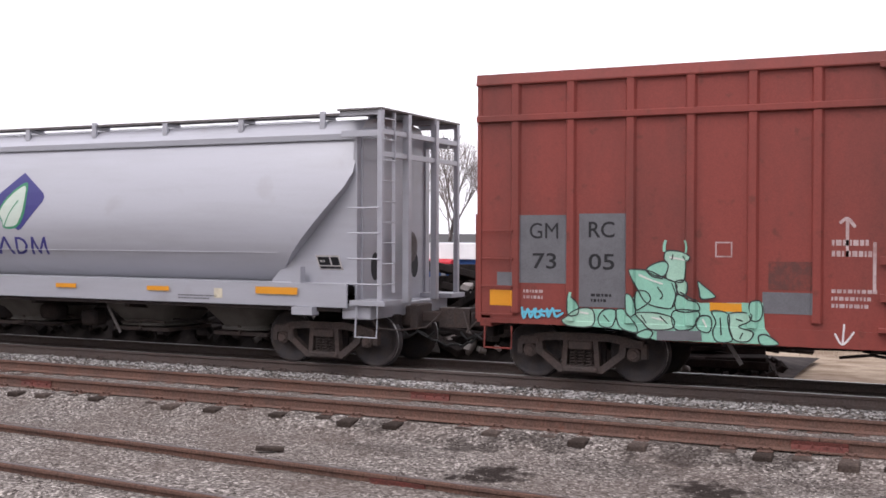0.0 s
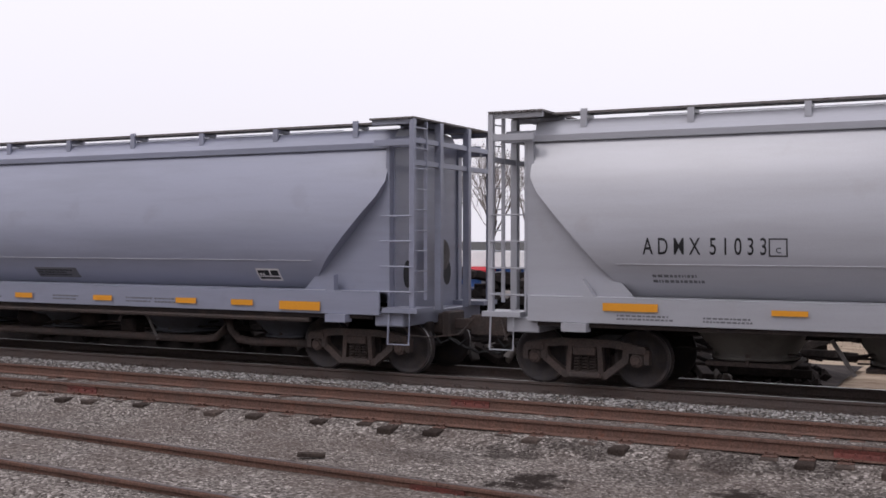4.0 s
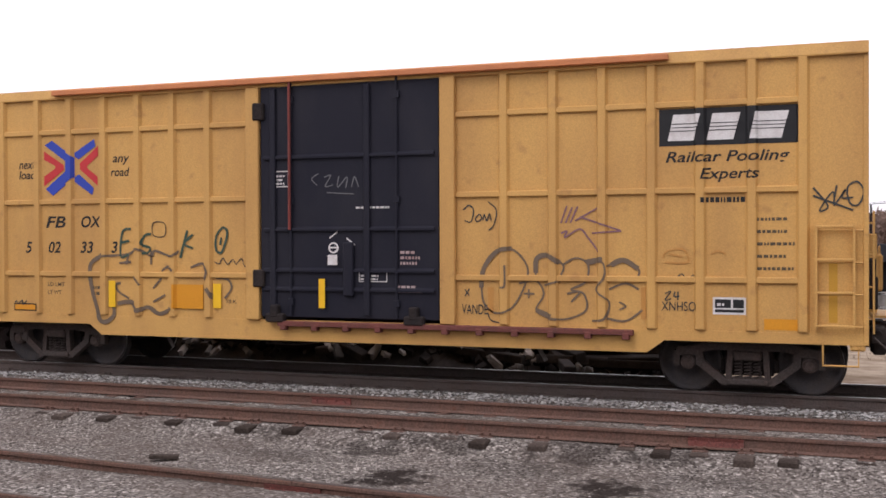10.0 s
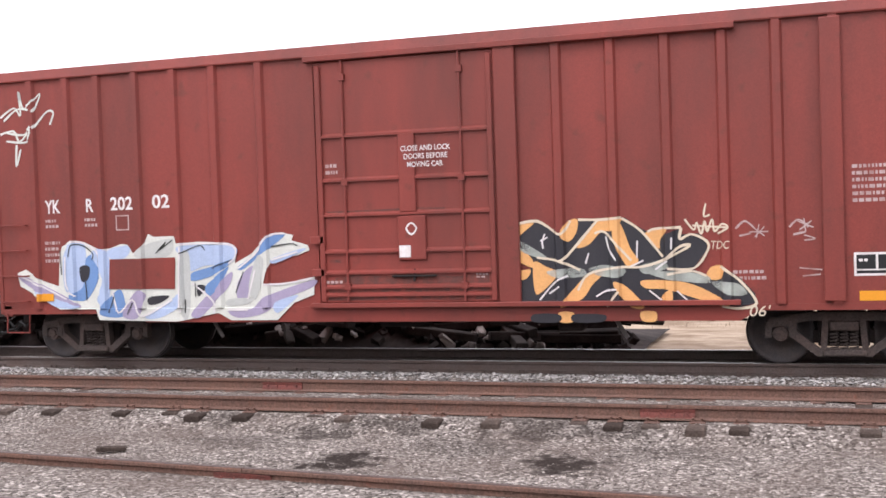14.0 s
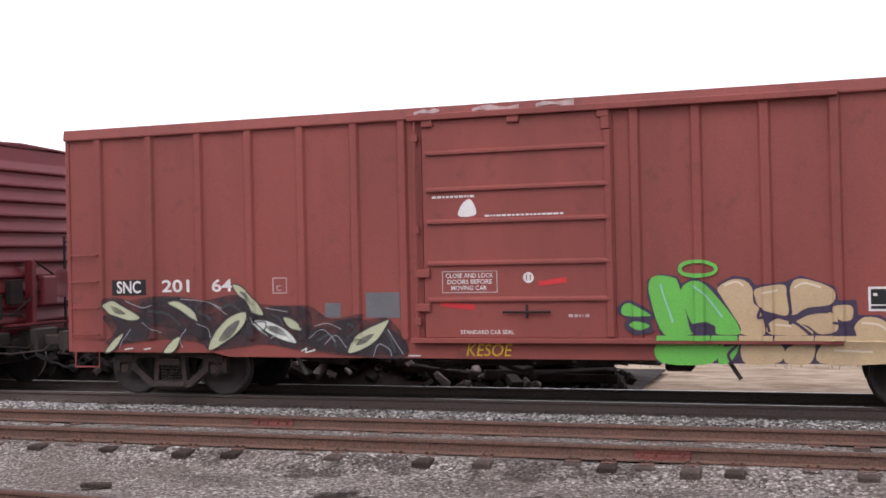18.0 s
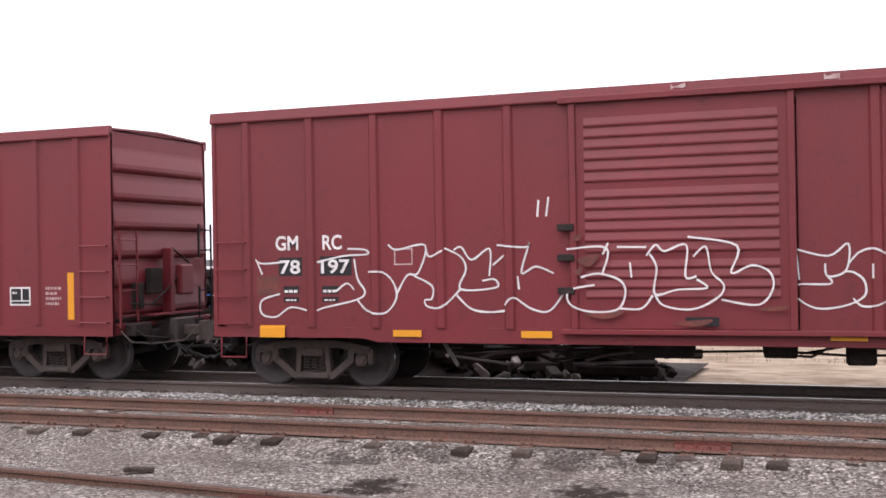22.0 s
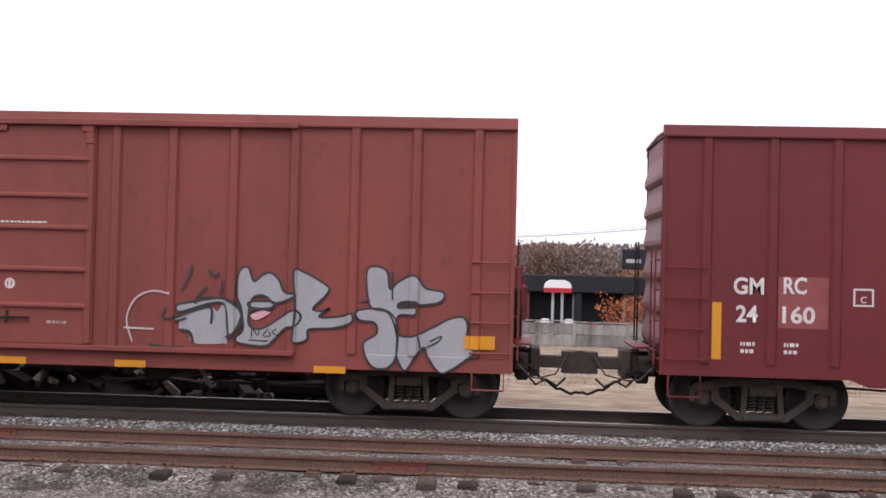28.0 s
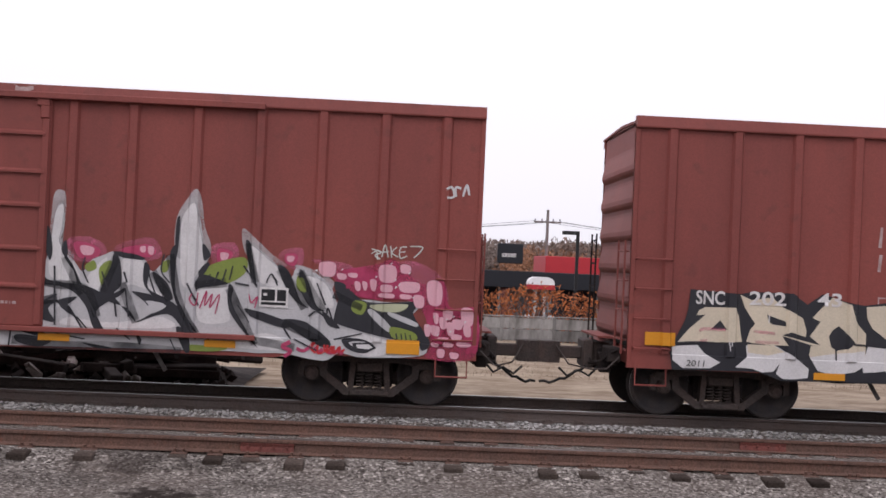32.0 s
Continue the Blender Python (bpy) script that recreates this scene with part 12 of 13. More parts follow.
s10.fill([(1.72, 2.23), (1.99, 2.29), (2.24, 2.17), (2.21, 1.97), (1.81, 1.95)], "h_rose", "sprayed_shape", "", 0.01512)
s10.fill([(2.39, 2.18), (2.86, 2.32), (3.03, 2.13), (2.92, 2.00), (2.48, 2.02)], "h_rose", "sprayed_shape", "", 0.01524)
s10.fill([(3.74, 2.24), (4.05, 2.29), (4.10, 2.06), (3.79, 1.96)], "h_rose", "sprayed_shape", "", 0.01536)
s10.fill([(4.70, 2.20), (5.01, 2.26), (4.99, 1.97), (4.75, 2.00)], "h_rose", "sprayed_shape", "", 0.01548)
s10.fill([(5.14, 2.10), (5.62, 2.08), (5.95, 1.94), (6.51, 2.16), (7.00, 1.94), (7.10, 1.54), (6.69, 1.61), (5.88, 1.81)], "h_rose", "sprayed_shape", "", 0.01560)
s10.stroke([[(1.27, 1.85), (1.44, 1.62), (1.99, 1.56), (2.17, 1.17)], [(1.18, 1.29), (1.60, 1.42)], [(1.69, 1.99), (1.95, 1.48)], [(2.23, 1.53), (2.40, 2.02)], [(2.50, 1.66), (2.72, 1.11)], [(3.15, 2.09), (3.30, 1.46), (3.56, 0.99)], [(3.53, 1.67), (3.96, 1.73)], [(4.00, 1.65), (4.40, 0.87)], [(4.24, 2.30), (4.37, 1.75)], [(4.71, 1.96), (5.09, 1.42)], [(4.99, 1.93), (5.33, 1.39)], [(4.78, 1.20), (5.44, 0.91)], [(5.48, 1.63), (5.89, 1.45)], [(2.92, 1.84), (3.18, 1.45)], [(1.01, 0.80), (1.64, 0.75), (2.42, 0.77), (3.37, 0.74)], [(4.32, 0.94), (4.96, 0.85)]], 0.14, "h_black", "sprayed_line", "", 0.0245)
s10.stroke([[(1.34, 1.97), (1.39, 1.77)], [(2.21, 1.81), (2.30, 1.57)], [(2.56, 1.59), (2.62, 1.19)], [(2.74, 1.51), (2.88, 1.36)], [(1.97, 2.00), (1.94, 1.84), (2.03, 1.64)], [(3.68, 1.72), (3.73, 1.84)], [(3.79, 1.72), (3.84, 1.88)], [(3.90, 1.74), (3.95, 1.92)], [(4.00, 1.77), (4.04, 1.97)], [(3.07, 2.09), (3.04, 1.85), (3.17, 1.69)], [(2.86, 1.84), (2.98, 1.52), (3.19, 1.33)], [(3.43, 1.22), (3.56, 0.91)], [(1.89, 1.16), (2.10, 0.93)], [(1.13, 1.44), (1.30, 1.29)], [(5.24, 1.78), (5.37, 1.47)], [(4.52, 1.75), (4.59, 1.88), (4.68, 1.72)], [(5.51, 0.99), (5.91, 1.09)], [(6.39, 1.11), (6.41, 1.03)], [(6.46, 1.11), (6.48, 1.02)], [(6.52, 1.12), (6.54, 1.02)], [(6.59, 1.10), (6.61, 1.01)], [(4.13, 1.42), (4.31, 1.18)], [(1.63, 0.91), (2.02, 0.85)], [(0.84, 1.11), (1.08, 1.00)], [(4.95, 0.97), (5.28, 0.82)], [(3.21, 0.90), (3.29, 0.74)], [(2.45, 1.02), (2.65, 0.87)]], 0.024, "g_black", "sprayed_line", "", 0.0275)
s10.stroke([[(3.49, 1.55), (3.46, 1.47), (3.54, 1.39), (3.57, 1.57)], [(3.60, 1.35), (3.69, 1.60), (3.67, 1.39), (3.77, 1.56), (3.74, 1.36), (3.87, 1.56), (3.82, 1.28)], [(4.29, 1.58), (4.33, 1.46), (4.41, 1.55), (4.38, 1.39)]], 0.02, "g_pink", "sprayed_line", "", 0.03)
s10.stroke([[(4.90, 0.93), (4.79, 0.86), (4.91, 0.80), (4.82, 0.72)], [(4.99, 0.84), (5.09, 0.81), (5.19, 0.88)], [(5.26, 0.88), (5.30, 0.80), (5.36, 0.85)], [(5.40, 0.85), (5.47, 0.80), (5.60, 0.83), (5.64, 0.78)]], 0.06, "g_pink", "sprayed_line", "", 0.03)
s10.over = None
s10.over = None
s10.over = s10.fill([(5.31, 2.05), (5.51, 1.98), (6.06, 2.08), (6.33, 2.16), (6.69, 1.84), (7.03, 1.88), (7.15, 1.51), (7.53, 1.49), (7.51, 0.81), (6.84, 0.78), (6.89, 1.01), (6.66, 1.55), (5.94, 1.59), (5.59, 1.75)], "h_pink", "graffiti", "pink spray-painted stonework", 0.018)
s10.fill([(5.27, 2.07), (5.48, 2.07), (5.47, 1.89), (5.29, 1.90)], "g_rose", "sprayed_shape", "", 0.02300)
s10.fill([(5.52, 1.93), (5.64, 1.92), (5.64, 1.85), (5.54, 1.85)], "g_rose", "sprayed_shape", "", 0.02312)
s10.fill([(5.68, 1.94), (5.80, 1.94), (5.79, 1.88), (5.69, 1.89)], "g_rose", "sprayed_shape", "", 0.02324)
s10.fill([(5.77, 1.82), (5.85, 1.81), (5.85, 1.70), (5.79, 1.71)], "g_rose", "sprayed_shape", "", 0.02336)
s10.fill([(5.88, 1.83), (5.95, 1.81), (5.94, 1.71), (5.90, 1.72)], "g_rose", "sprayed_shape", "", 0.02348)
s10.fill([(5.99, 1.86), (6.08, 1.85), (6.07, 1.71), (6.01, 1.72)], "g_rose", "sprayed_shape", "", 0.02360)
s10.fill([(6.12, 2.06), (6.34, 2.06), (6.34, 1.85), (6.14, 1.85)], "g_rose", "sprayed_shape", "", 0.02372)
s10.fill([(6.42, 2.09), (6.55, 2.08), (6.55, 1.98), (6.43, 1.98)], "g_rose", "sprayed_shape", "", 0.02384)
s10.fill([(6.15, 1.79), (6.30, 1.79), (6.30, 1.70), (6.16, 1.70)], "g_rose", "sprayed_shape", "", 0.02396)
s10.fill([(6.42, 1.84), (6.68, 1.84), (6.67, 1.71), (6.44, 1.71)], "g_rose", "sprayed_shape", "", 0.02408)
s10.fill([(6.43, 1.67), (6.58, 1.66), (6.57, 1.61), (6.44, 1.61)], "g_rose", "sprayed_shape", "", 0.02420)
s10.fill([(6.13, 1.67), (6.33, 1.67), (6.32, 1.61), (6.14, 1.62)], "g_rose", "sprayed_shape", "", 0.02432)
s10.fill([(6.81, 1.86), (7.00, 1.85), (7.01, 1.56), (6.84, 1.56)], "g_rose", "sprayed_shape", "", 0.02444)
s10.fill([(6.62, 1.66), (6.76, 1.65), (6.76, 1.50), (6.65, 1.50)], "g_rose", "sprayed_shape", "", 0.02456)
s10.fill([(7.05, 1.47), (7.18, 1.47), (7.17, 1.34), (7.07, 1.35)], "g_rose", "sprayed_shape", "", 0.02468)
s10.fill([(7.31, 1.50), (7.47, 1.49), (7.47, 1.27), (7.34, 1.27)], "g_rose", "sprayed_shape", "", 0.02480)
s10.fill([(6.91, 1.42), (6.98, 1.41), (6.98, 1.28), (6.93, 1.29)], "g_rose", "sprayed_shape", "", 0.02492)
s10.fill([(7.00, 1.36), (7.10, 1.35), (7.10, 1.21), (7.02, 1.22)], "g_rose", "sprayed_shape", "", 0.02504)
s10.fill([(7.19, 1.34), (7.33, 1.33), (7.32, 1.21), (7.21, 1.22)], "g_rose", "sprayed_shape", "", 0.02516)
s10.fill([(6.88, 1.24), (7.00, 1.23), (6.99, 1.11), (6.90, 1.12)], "g_rose", "sprayed_shape", "", 0.02528)
s10.fill([(7.11, 1.29), (7.21, 1.28), (7.21, 1.12), (7.13, 1.13)], "g_rose", "sprayed_shape", "", 0.02540)
s10.fill([(6.79, 1.25), (6.88, 1.24), (6.87, 1.10), (6.81, 1.10)], "g_rose", "sprayed_shape", "", 0.02552)
s10.fill([(7.18, 1.13), (7.32, 1.12), (7.31, 1.05), (7.20, 1.05)], "g_rose", "sprayed_shape", "", 0.02564)
s10.fill([(6.99, 1.08), (7.13, 1.08), (7.12, 1.04), (7.01, 1.04)], "g_rose", "sprayed_shape", "", 0.02576)
s10.fill([(6.90, 1.00), (7.00, 0.99), (6.99, 0.94), (6.91, 0.95)], "g_rose", "sprayed_shape", "", 0.02588)
s10.fill([(7.07, 1.01), (7.20, 1.00), (7.20, 0.95), (7.08, 0.95)], "g_rose", "sprayed_shape", "", 0.02600)
s10.fill([(7.27, 1.02), (7.45, 1.01), (7.44, 0.96), (7.29, 0.96)], "g_rose", "sprayed_shape", "", 0.02612)
s10.fill([(6.99, 0.91), (7.09, 0.90), (7.08, 0.80), (7.00, 0.80)], "g_rose", "sprayed_shape", "", 0.02624)
s10.fill([(7.17, 0.87), (7.29, 0.86), (7.28, 0.79), (7.19, 0.79)], "g_rose", "sprayed_shape", "", 0.02636)
s10.fill([(7.35, 1.25), (7.45, 1.24), (7.45, 1.11), (7.37, 1.12)], "g_rose", "sprayed_shape", "", 0.02648)
s10.over = None
s10.stroke([[(5.22, 1.97), (5.23, 1.95)], [(5.58, 1.99), (5.59, 1.98)], [(6.07, 1.91), (6.08, 1.90)], [(6.34, 1.88), (6.36, 1.87)], [(6.54, 1.98), (6.55, 1.97)], [(6.40, 1.81), (6.41, 1.80)], [(6.28, 2.11), (6.29, 2.10)], [(6.61, 1.64), (6.62, 1.63)]], 0.040, "g_white", "paint_dot", "", 0.030)
s10.stroke([[(6.35, 1.77), (6.37, 1.76)], [(7.20, 1.39), (7.21, 1.38)], [(7.10, 1.35), (7.11, 1.34)], [(7.36, 1.32), (7.38, 1.31)], [(6.92, 1.38), (6.93, 1.37)], [(6.83, 1.24), (6.84, 1.23)], [(6.98, 1.12), (6.99, 1.11)], [(7.16, 1.18), (7.17, 1.16)]], 0.040, "g_white", "paint_dot", "", 0.030)
s10.stroke([[(5.99, 2.23), (6.06, 2.27), (6.08, 2.15)], [(5.99, 2.30), (6.13, 2.26), (6.04, 2.21), (6.12, 2.16)], [(6.14, 2.19), (6.18, 2.37), (6.23, 2.19)], [(6.15, 2.26), (6.23, 2.27)], [(6.26, 2.35), (6.28, 2.19)], [(6.35, 2.34), (6.28, 2.26), (6.37, 2.20)], [(6.49, 2.35), (6.40, 2.33), (6.40, 2.19), (6.50, 2.22)], [(6.40, 2.27), (6.47, 2.28)]], 0.020, "g_pale", "tag", "white scrawled tag", 0.012)
s10.stroke([[(6.54, 2.36), (6.72, 2.35), (6.60, 2.20)]], 0.020, "g_pale", "tag", "", 0.012)
s10.stroke([[(5.19, 0.90), (5.24, 0.93), (5.20, 0.85), (5.26, 0.79)], [(5.29, 0.90), (5.29, 0.79), (5.37, 0.80)], [(5.38, 0.91), (5.39, 0.80)], [(5.43, 0.91), (5.42, 0.80), (5.49, 0.89), (5.48, 0.80)], [(5.52, 0.90), (5.52, 0.79), (5.60, 0.89), (5.59, 0.80)], [(5.67, 0.86), (5.63, 0.81)]], 0.035, "crimson", "tag", "red scrawled tag", 0.031)
s10.fill([(5.77, 0.95), (6.04, 0.97), (6.12, 0.89), (6.02, 0.84), (5.81, 0.85)], "g_black", "sprayed_shape", "", 0.02712, False)
s10.fill([(5.83, 0.93), (6.01, 0.94), (6.07, 0.90), (6.01, 0.87), (5.85, 0.88)], "g_white", "sprayed_shape", "", 0.02824, False)
s10.stroke([[(7.02, 3.20), (7.10, 3.23), (7.13, 3.10), (7.03, 3.08)], [(7.16, 3.10), (7.15, 3.23), (7.23, 3.22)], [(7.26, 3.11), (7.31, 3.27), (7.35, 3.13)]], 0.04, "g_white", "tag", "", 0.012)
s4.over = None
s4.stroke([[(2.20, 1.55), (2.27, 1.86), (2.47, 2.08), (2.70, 2.08), (2.89, 1.89), (2.92, 1.68), (2.79, 1.37), (2.63, 1.18), (2.40, 1.14), (2.24, 1.29), (2.20, 1.55)], [(2.58, 1.85), (2.58, 1.55), (2.51, 1.52)], [(3.05, 1.71), (3.05, 1.92), (3.21, 1.99), (3.46, 1.86), (3.43, 1.71)], [(2.79, 1.58), (3.05, 1.62), (3.17, 1.43), (3.05, 1.19), (3.27, 1.10)], [(3.18, 1.56), (3.52, 1.65)], [(3.46, 1.86), (3.65, 1.96), (3.83, 1.87), (3.80, 1.62), (3.58, 1.50), (3.77, 1.44), (3.80, 1.20), (3.52, 1.07), (3.27, 1.07)], [(3.83, 1.87), (4.05, 1.90), (4.08, 1.69), (3.95, 1.50), (4.14, 1.33), (4.08, 1.09), (3.89, 1.05)], [(4.11, 1.84), (4.32, 1.93), (4.56, 1.81), (4.56, 1.69)]], 0.034, "g_tag", "graffiti", "faded black bubble outlines in spray paint", 0.012)
s4.stroke([[(4.14, 1.51), (4.38, 1.60), (4.57, 1.51)], [(4.11, 1.09), (4.38, 1.06), (4.62, 1.22)], [(2.86, 1.43), (3.03, 1.43)], [(2.94, 1.50), (2.94, 1.36)], [(3.52, 1.44), (3.71, 1.47), (3.58, 1.32)], [(4.29, 1.33), (4.38, 1.27), (4.29, 1.22)]], 0.034, "g_tag", "graffiti", "", 0.012)
s4.stroke([[(2.20, 1.51), (2.24, 1.80), (2.44, 2.05), (2.68, 2.10)], [(3.05, 1.74), (3.06, 1.94), (3.21, 2.00), (3.41, 1.89)], [(3.80, 1.90), (4.05, 1.95)], [(4.17, 1.86), (4.35, 1.93), (4.56, 1.81)], [(3.05, 1.19), (3.28, 1.09)]], 0.085, "g_tag", "sprayed_line", "", 0.013)
s4.stroke([[(1.94, 2.52), (2.04, 2.50), (2.08, 2.67), (2.01, 2.75), (1.92, 2.68)], [(2.11, 2.55), (2.17, 2.61), (2.21, 2.55), (2.14, 2.50), (2.11, 2.55)], [(2.23, 2.52), (2.25, 2.61), (2.29, 2.51), (2.33, 2.62), (2.36, 2.51)], [(2.31, 2.80), (2.44, 2.67), (2.40, 2.45), (2.32, 2.37)], [(1.94, 1.48), (2.01, 1.39)], [(2.01, 1.49), (1.94, 1.38)], [(2.30, 1.14), (2.35, 1.03), (2.48, 0.99)]], 0.022, "g_line", "tag", "", 0.012)
s4.stroke([[(3.43, 2.47), (3.52, 2.72)], [(3.50, 2.47), (3.60, 2.70)], [(3.57, 2.47), (3.68, 2.71)], [(3.64, 2.50), (3.97, 2.68)], [(3.71, 2.56), (4.32, 2.35)], [(3.89, 2.32), (4.32, 2.35)], [(3.43, 2.32), (3.52, 2.35), (3.49, 2.26), (3.71, 2.38), (3.83, 2.26), (3.99, 2.05)]], 0.026, "g_pinktag", "tag", "purple scrawled tag", 0.012)
s4.text("VANDE", 1.89, 1.11, 0.15, 0.41, "g_line", 0.0, 0.00, "tag", "", 0.013)
s4.text("XNHSO", 4.89, 1.22, 0.13, 0.48, "g_line", 0.0, 0.00, "tag", "", 0.013)
s4.stroke([[(4.94, 1.46), (5.02, 1.49), (4.94, 1.37), (5.03, 1.39)], [(5.08, 1.49), (5.07, 1.42), (5.14, 1.43)], [(5.12, 1.49), (5.12, 1.37)], [(5.09, 1.67), (5.18, 1.74), (5.26, 1.64), (5.33, 1.73), (5.36, 1.64)]], 0.022, "g_line", "tag", "", 0.013)
s4.stroke([[(4.91, 1.96), (4.97, 2.06), (5.18, 2.09), (5.26, 1.98), (5.24, 1.90), (4.94, 1.90)], [(5.00, 2.02), (5.18, 1.98)], [(5.58, 2.02), (5.67, 2.06), (5.78, 2.02)]], 0.030, "g_fadeorange", "faded_mark", "", 0.013)
s4.stroke([[(6.93, 2.92), (7.12, 2.67), (7.01, 2.61), (7.18, 2.86), (7.20, 2.67)], [(7.23, 2.95), (7.20, 2.69), (7.34, 2.89), (7.30, 2.78), (7.44, 2.78)], [(7.36, 2.83), (7.38, 2.94), (7.49, 2.99), (7.57, 2.86), (7.51, 2.69), (7.41, 2.69), (7.36, 2.83)], [(6.93, 2.81), (7.44, 2.61)]], 0.028, "g_line", "tag", "black scrawled tag", 0.012)
s4.fill([(2.30, 1.52), (2.40, 1.52), (2.39, 1.13), (2.31, 1.11)], "g_fadeorange", "sprayed_shape", "", 0.01200, False)
s4.fill([(4.60, 1.54), (4.67, 1.55), (4.67, 1.10), (4.60, 1.09)], "g_fadeorange", "sprayed_shape", "", 0.01212, False)
s4.stroke([[(-4.07, 2.43), (-4.24, 2.38), (-4.28, 1.97), (-4.12, 2.00)], [(-4.26, 2.20), (-4.10, 2.23)], [(-3.66, 2.34), (-3.79, 2.32), (-3.85, 2.17), (-3.69, 2.11), (-3.73, 2.03), (-3.85, 2.02)], [(-3.09, 1.94), (-2.95, 2.40)], [(-2.84, 2.33), (-3.01, 2.18), (-2.84, 2.10)], [(-2.27, 2.45), (-2.39, 2.31), (-2.40, 2.09), (-2.30, 2.03), (-2.21, 2.23), (-2.19, 2.39), (-2.27, 2.45)], [(-2.30, 2.28), (-2.32, 2.16)]], 0.050, "g_forest", "tag", "dark green scrawled tag", 0.014)
s4.stroke([[(-4.63, 1.99), (-4.87, 1.87), (-4.92, 1.71), (-4.88, 1.41), (-4.77, 1.06), (-4.70, 0.87), (-4.56, 0.85), (-4.42, 0.98), (-4.46, 1.24)], [(-4.35, 1.16), (-4.07, 1.19), (-3.94, 1.05), (-3.73, 1.11), (-3.50, 1.00), (-3.26, 1.10)], [(-2.57, 1.44), (-2.44, 1.28), (-2.37, 1.30)]], 0.085, "g_tag", "graffiti", "faded dark looping spray paint", 0.013)
s4.stroke([[(-4.63, 1.97), (-4.14, 2.00), (-3.93, 2.09), (-3.66, 1.97), (-3.59, 2.06), (-3.26, 1.97), (-3.12, 2.06)], [(-4.11, 1.25), (-4.32, 1.36), (-4.38, 1.48), (-4.28, 1.51)], [(-3.46, 1.72), (-3.32, 1.80), (-3.22, 1.72)], [(-2.89, 1.78), (-2.66, 1.85), (-2.56, 1.72), (-2.60, 1.58)], [(-2.40, 1.61), (-2.18, 1.59), (-2.11, 1.45), (-2.24, 1.28)], [(-4.04, 1.68), (-3.87, 1.48)], [(-3.63, 1.43), (-3.46, 1.60)], [(-3.63, 1.20), (-3.39, 1.32)]], 0.045, "g_tag", "sprayed_line", "", 0.013)
s4.stroke([[(-3.66, 2.06), (-3.67, 1.83)], [(-4.12, 2.00), (-4.17, 1.83)], [(-4.31, 1.85), (-4.07, 1.87)]], 0.045, "g_tag", "sprayed_line", "", 0.013)
s4.stroke([[(-2.43, 1.88), (-2.34, 1.85), (-2.27, 1.94), (-2.18, 1.84), (-2.08, 1.92), (-2.02, 1.84), (-1.92, 1.94), (-1.86, 1.81), (-1.71, 1.83)]], 0.020, "g_line", "tag", "", 0.013)
s4.stroke([[(-3.62, 2.53), (-3.62, 2.32), (-3.40, 2.31), (-3.40, 2.52)]], 0.020, "g_dull", "mark_box", "", 0.012, True)
s4.stroke([[(-7.35, 3.17), (-7.17, 3.20), (-7.28, 3.07)], [(-7.24, 3.27), (-7.21, 3.04)], [(-7.14, 3.20), (-7.11, 3.06), (-7.07, 3.19)], [(-7.04, 3.26), (-7.03, 3.06)], [(-6.99, 3.19), (-6.97, 3.06), (-6.90, 3.22), (-6.86, 3.09)], [(-6.54, 1.14), (-6.50, 1.17), (-6.47, 1.11)], [(-6.44, 1.14), (-6.37, 1.18), (-6.36, 1.11), (-6.27, 1.18)], [(-7.25, 2.81), (-7.01, 2.77)]], 0.025, "g_line", "tag", "", 0.012)
q8.stroke([[(0.49, 1.85), (0.70, 1.77), (0.79, 1.64), (0.71, 1.48), (0.49, 1.41), (0.30, 1.48), (0.21, 1.63), (0.29, 1.77), (0.49, 1.85)], [(-0.07, 1.60), (0.22, 1.63)], [(0.79, 1.64), (0.96, 1.65)], [(0.47, 1.69), (0.48, 1.58)], [(0.51, 1.69), (0.51, 1.58)]], 0.035, "g_white", "tag", "white hand-painted tag", 0.006)
s8.stroke([[(3.00, 1.85), (3.14, 1.78), (3.15, 1.63), (3.00, 1.55), (2.87, 1.63), (2.87, 1.77), (3.00, 1.85)], [(2.92, 1.73), (3.08, 1.74)], [(2.76, 1.87), (2.87, 1.89), (2.79, 1.79), (2.88, 1.81)], [(2.95, 1.95), (3.06, 1.96), (2.96, 1.88), (3.07, 1.89)], [(3.16, 1.91), (3.29, 1.88), (3.18, 1.84), (3.28, 1.81)]], 0.03, "g_white", "tag", "white hand-painted tag", 0.012)
s8.stroke([[(3.94, 1.82), (3.98, 1.75), (3.92, 1.71)], [(2.92, 1.46), (3.16, 1.42)], [(2.95, 1.36), (3.12, 1.34)], [(2.93, 1.28), (3.09, 1.25)], [(-2.06, 3.12), (-2.05, 2.95)], [(-2.16, 2.78), (-2.12, 2.70)], [(-2.03, 2.74), (-1.91, 2.70), (-1.92, 2.48)], [(-2.14, 2.48), (-2.00, 2.41)], [(-1.86, 2.40), (-1.95, 2.18)]], 0.03, "g_white", "chalk_mark", "", 0.012)
s8.fill([(-2.32, 1.56), (-2.08, 1.60), (-1.85, 1.55), (-1.90, 1.33), (-2.18, 1.37), (-2.31, 1.32)], "g_white", "sprayed_shape", "", 0.01400)
s8.stroke([[(-2.27, 1.41), (-2.04, 1.47), (-1.88, 1.53)], [(-2.22, 1.71), (-2.22, 1.63)], [(-2.04, 1.71), (-2.03, 1.61)]], 0.04, "g_cyan", "sprayed_line", "", 0.02)
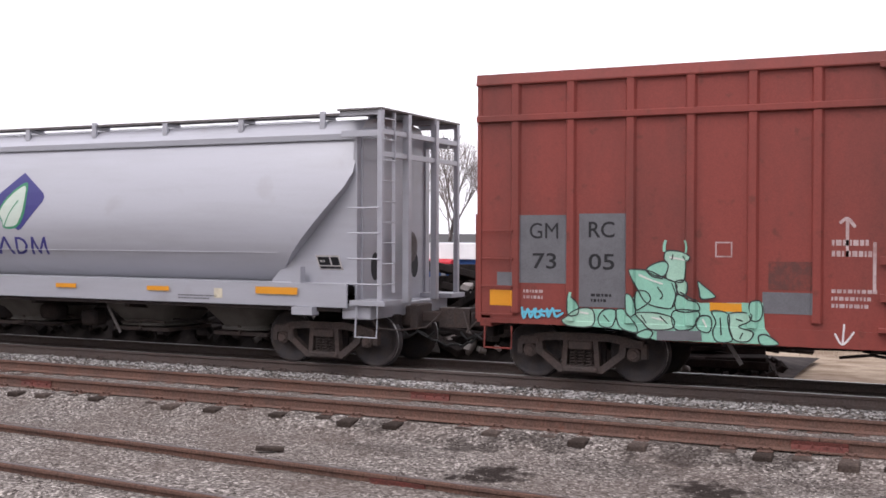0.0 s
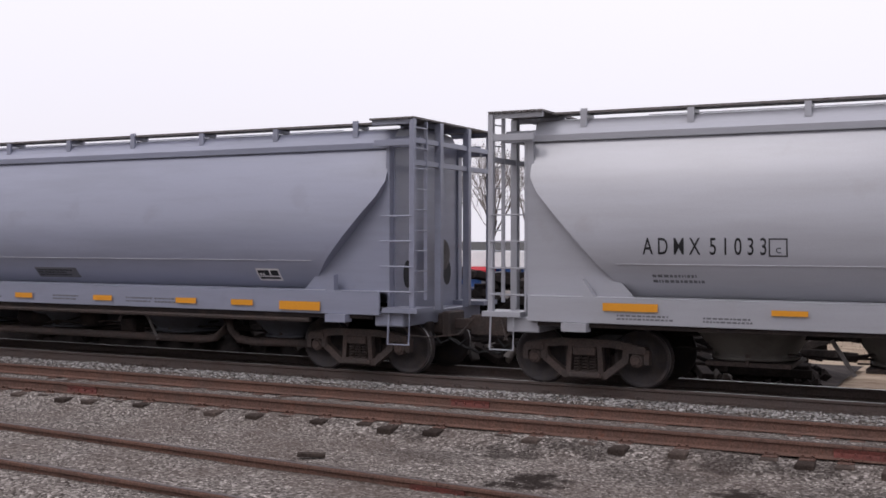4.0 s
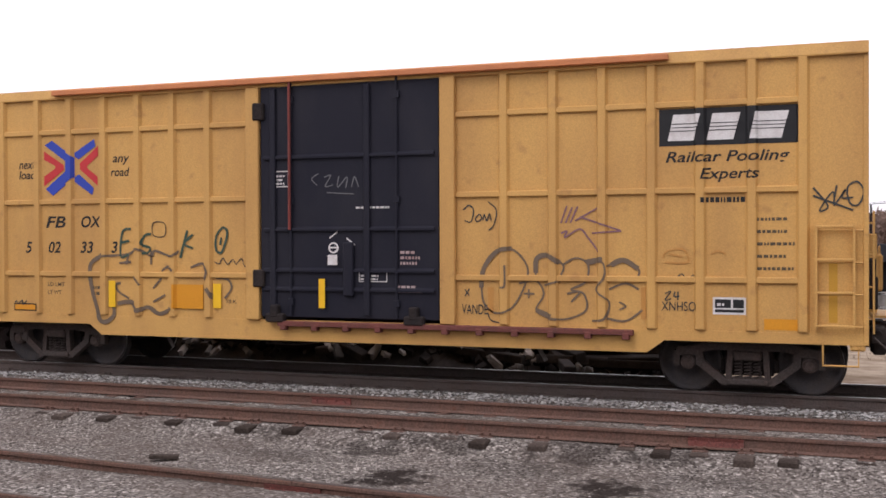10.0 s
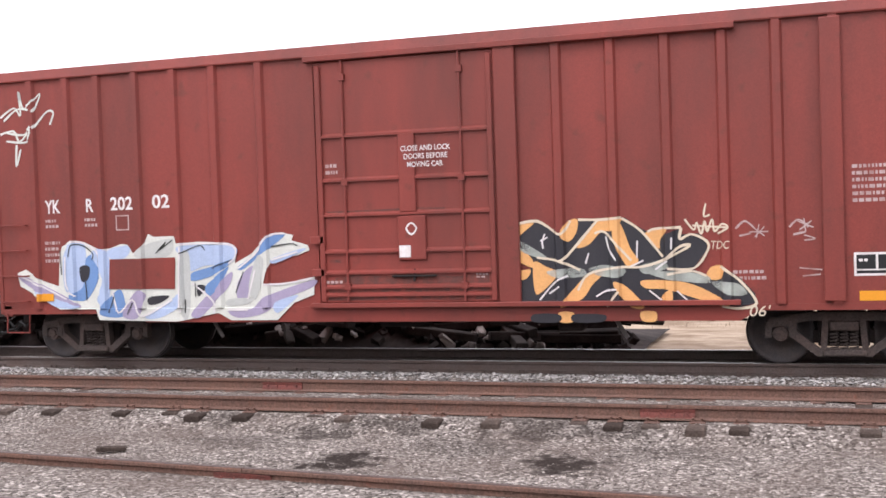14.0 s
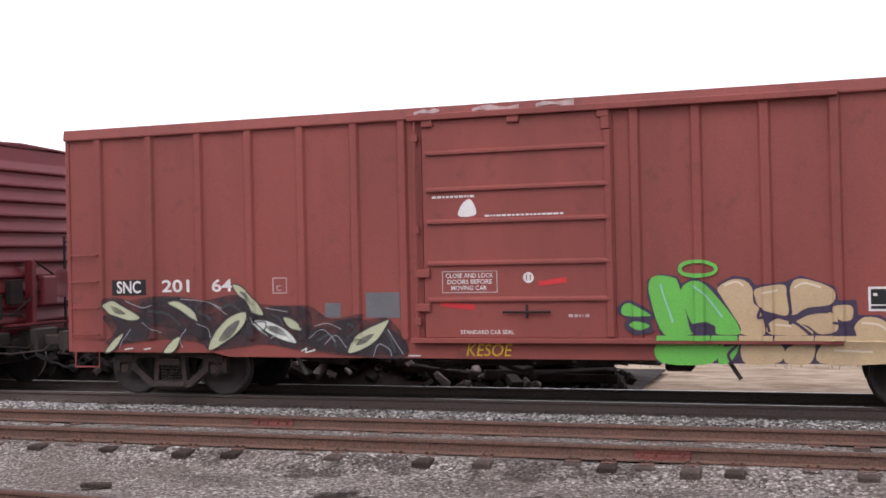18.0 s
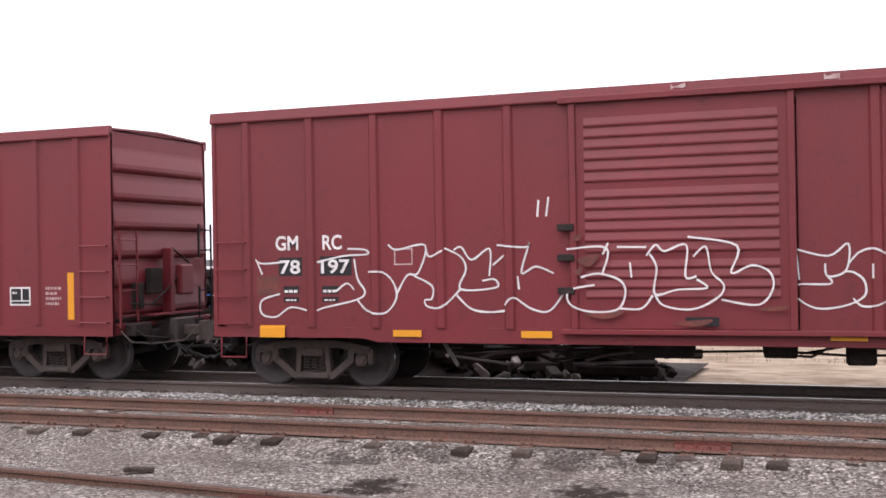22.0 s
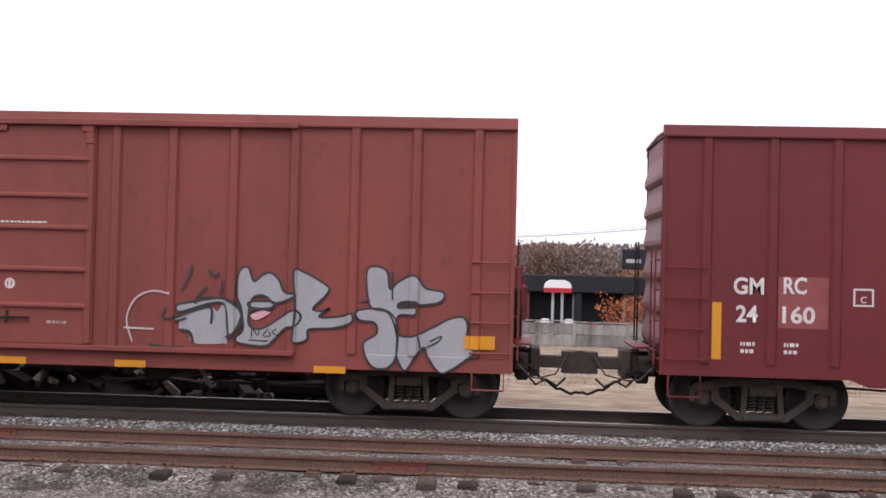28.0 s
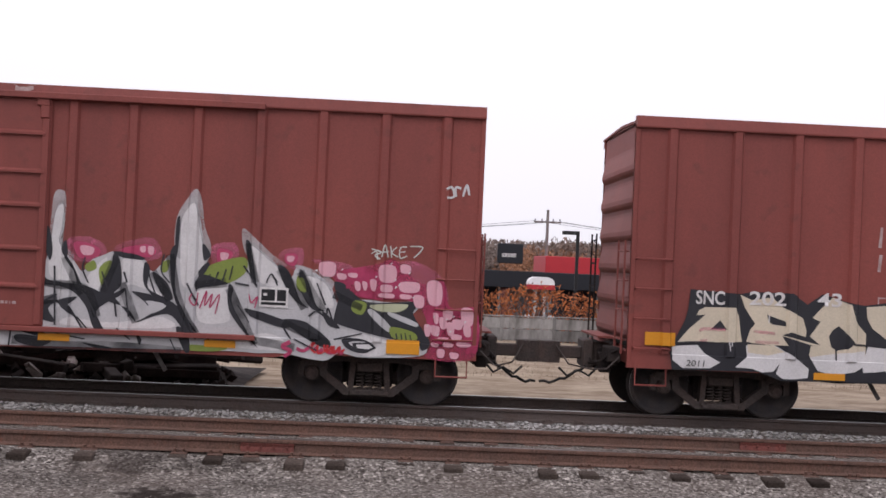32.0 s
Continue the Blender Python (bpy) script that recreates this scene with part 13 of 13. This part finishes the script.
q8.stroke([[(-0.23, 1.67), (-0.13, 1.69)], [(-0.18, 1.74), (-0.17, 1.60)], [(-0.11, 1.72), (-0.11, 1.60), (-0.06, 1.67), (-0.04, 1.60)], [(-0.01, 1.64), (0.04, 1.67), (0.01, 1.61), (0.07, 1.61)], [(0.10, 1.61), (0.10, 1.71), (0.16, 1.64), (0.20, 1.72), (0.22, 1.61)], [(0.88, 1.68), (0.83, 1.67), (0.86, 1.62), (0.91, 1.68), (0.90, 1.57), (0.83, 1.55)], [(0.96, 1.68), (1.01, 1.65), (0.97, 1.62), (0.93, 1.66)], [(1.04, 1.73), (1.17, 1.74)], [(1.10, 1.73), (1.11, 1.60)], [(-0.20, 1.34), (-0.15, 1.50), (-0.09, 1.32)], [(-0.19, 1.40), (-0.09, 1.40)], [(-0.02, 1.51), (-0.02, 1.34)], [(0.06, 1.51), (0.06, 1.32)], [(0.80, 1.50), (0.87, 1.52), (0.82, 1.44), (0.89, 1.45)], [(0.86, 1.38), (0.81, 1.32), (0.86, 1.27)], [(0.90, 1.27), (0.95, 1.39), (0.99, 1.28)], [(1.05, 1.28), (1.04, 1.37), (1.13, 1.39), (1.09, 1.33), (1.17, 1.28)], [(1.21, 1.30), (1.22, 1.26)], [(0.32, 1.35), (0.73, 1.35)], [(0.32, 1.30), (0.73, 1.32)]], 0.03, "g_white", "chalk_writing", "white chalk writing", 0.03)
q8.stroke([[(-0.73, 1.34), (-0.36, 1.35)], [(1.32, 1.36), (1.69, 1.37)], [(-0.55, 1.73), (-0.53, 1.48)], [(1.35, 1.71), (1.37, 1.51)]], 0.1, "h_black", "grime_smear", "", 0.029)
q8.stroke([[(0.21, 2.18), (0.70, 2.16)], [(1.54, 2.55), (1.83, 2.55)], [(1.54, 2.40), (1.83, 2.40)], [(1.68, 2.55), (1.68, 2.40)], [(-0.07, 1.17), (0.32, 1.17)]], 0.03, "g_chalk", "chalk_mark", "", 0.03)
s8.stroke([[(1.92, 1.64), (2.04, 1.48)], [(2.79, 1.85), (2.80, 1.77)], [(-2.09, 3.12), (-2.05, 2.95)], [(-1.63, 2.36), (-1.49, 2.44)], [(-1.95, 2.18), (-1.86, 2.40)]], 0.04, "g_chalk", "chalk_mark", "", 0.012)


# ---- the train rolls by ----
def motions():
    for car, x in CARS:
        walk(car, [(t, pose(x + s, 0, 0)) for t, s in ROLLED])
    for wheelset, x in WHEELSETS:
        walk(wheelset, [(k / 10, pose(x, 0, WHEEL_R, 0, math.degrees(rolled(k / 10) / WHEEL_R), 0)) for k in range(321)])


motions()
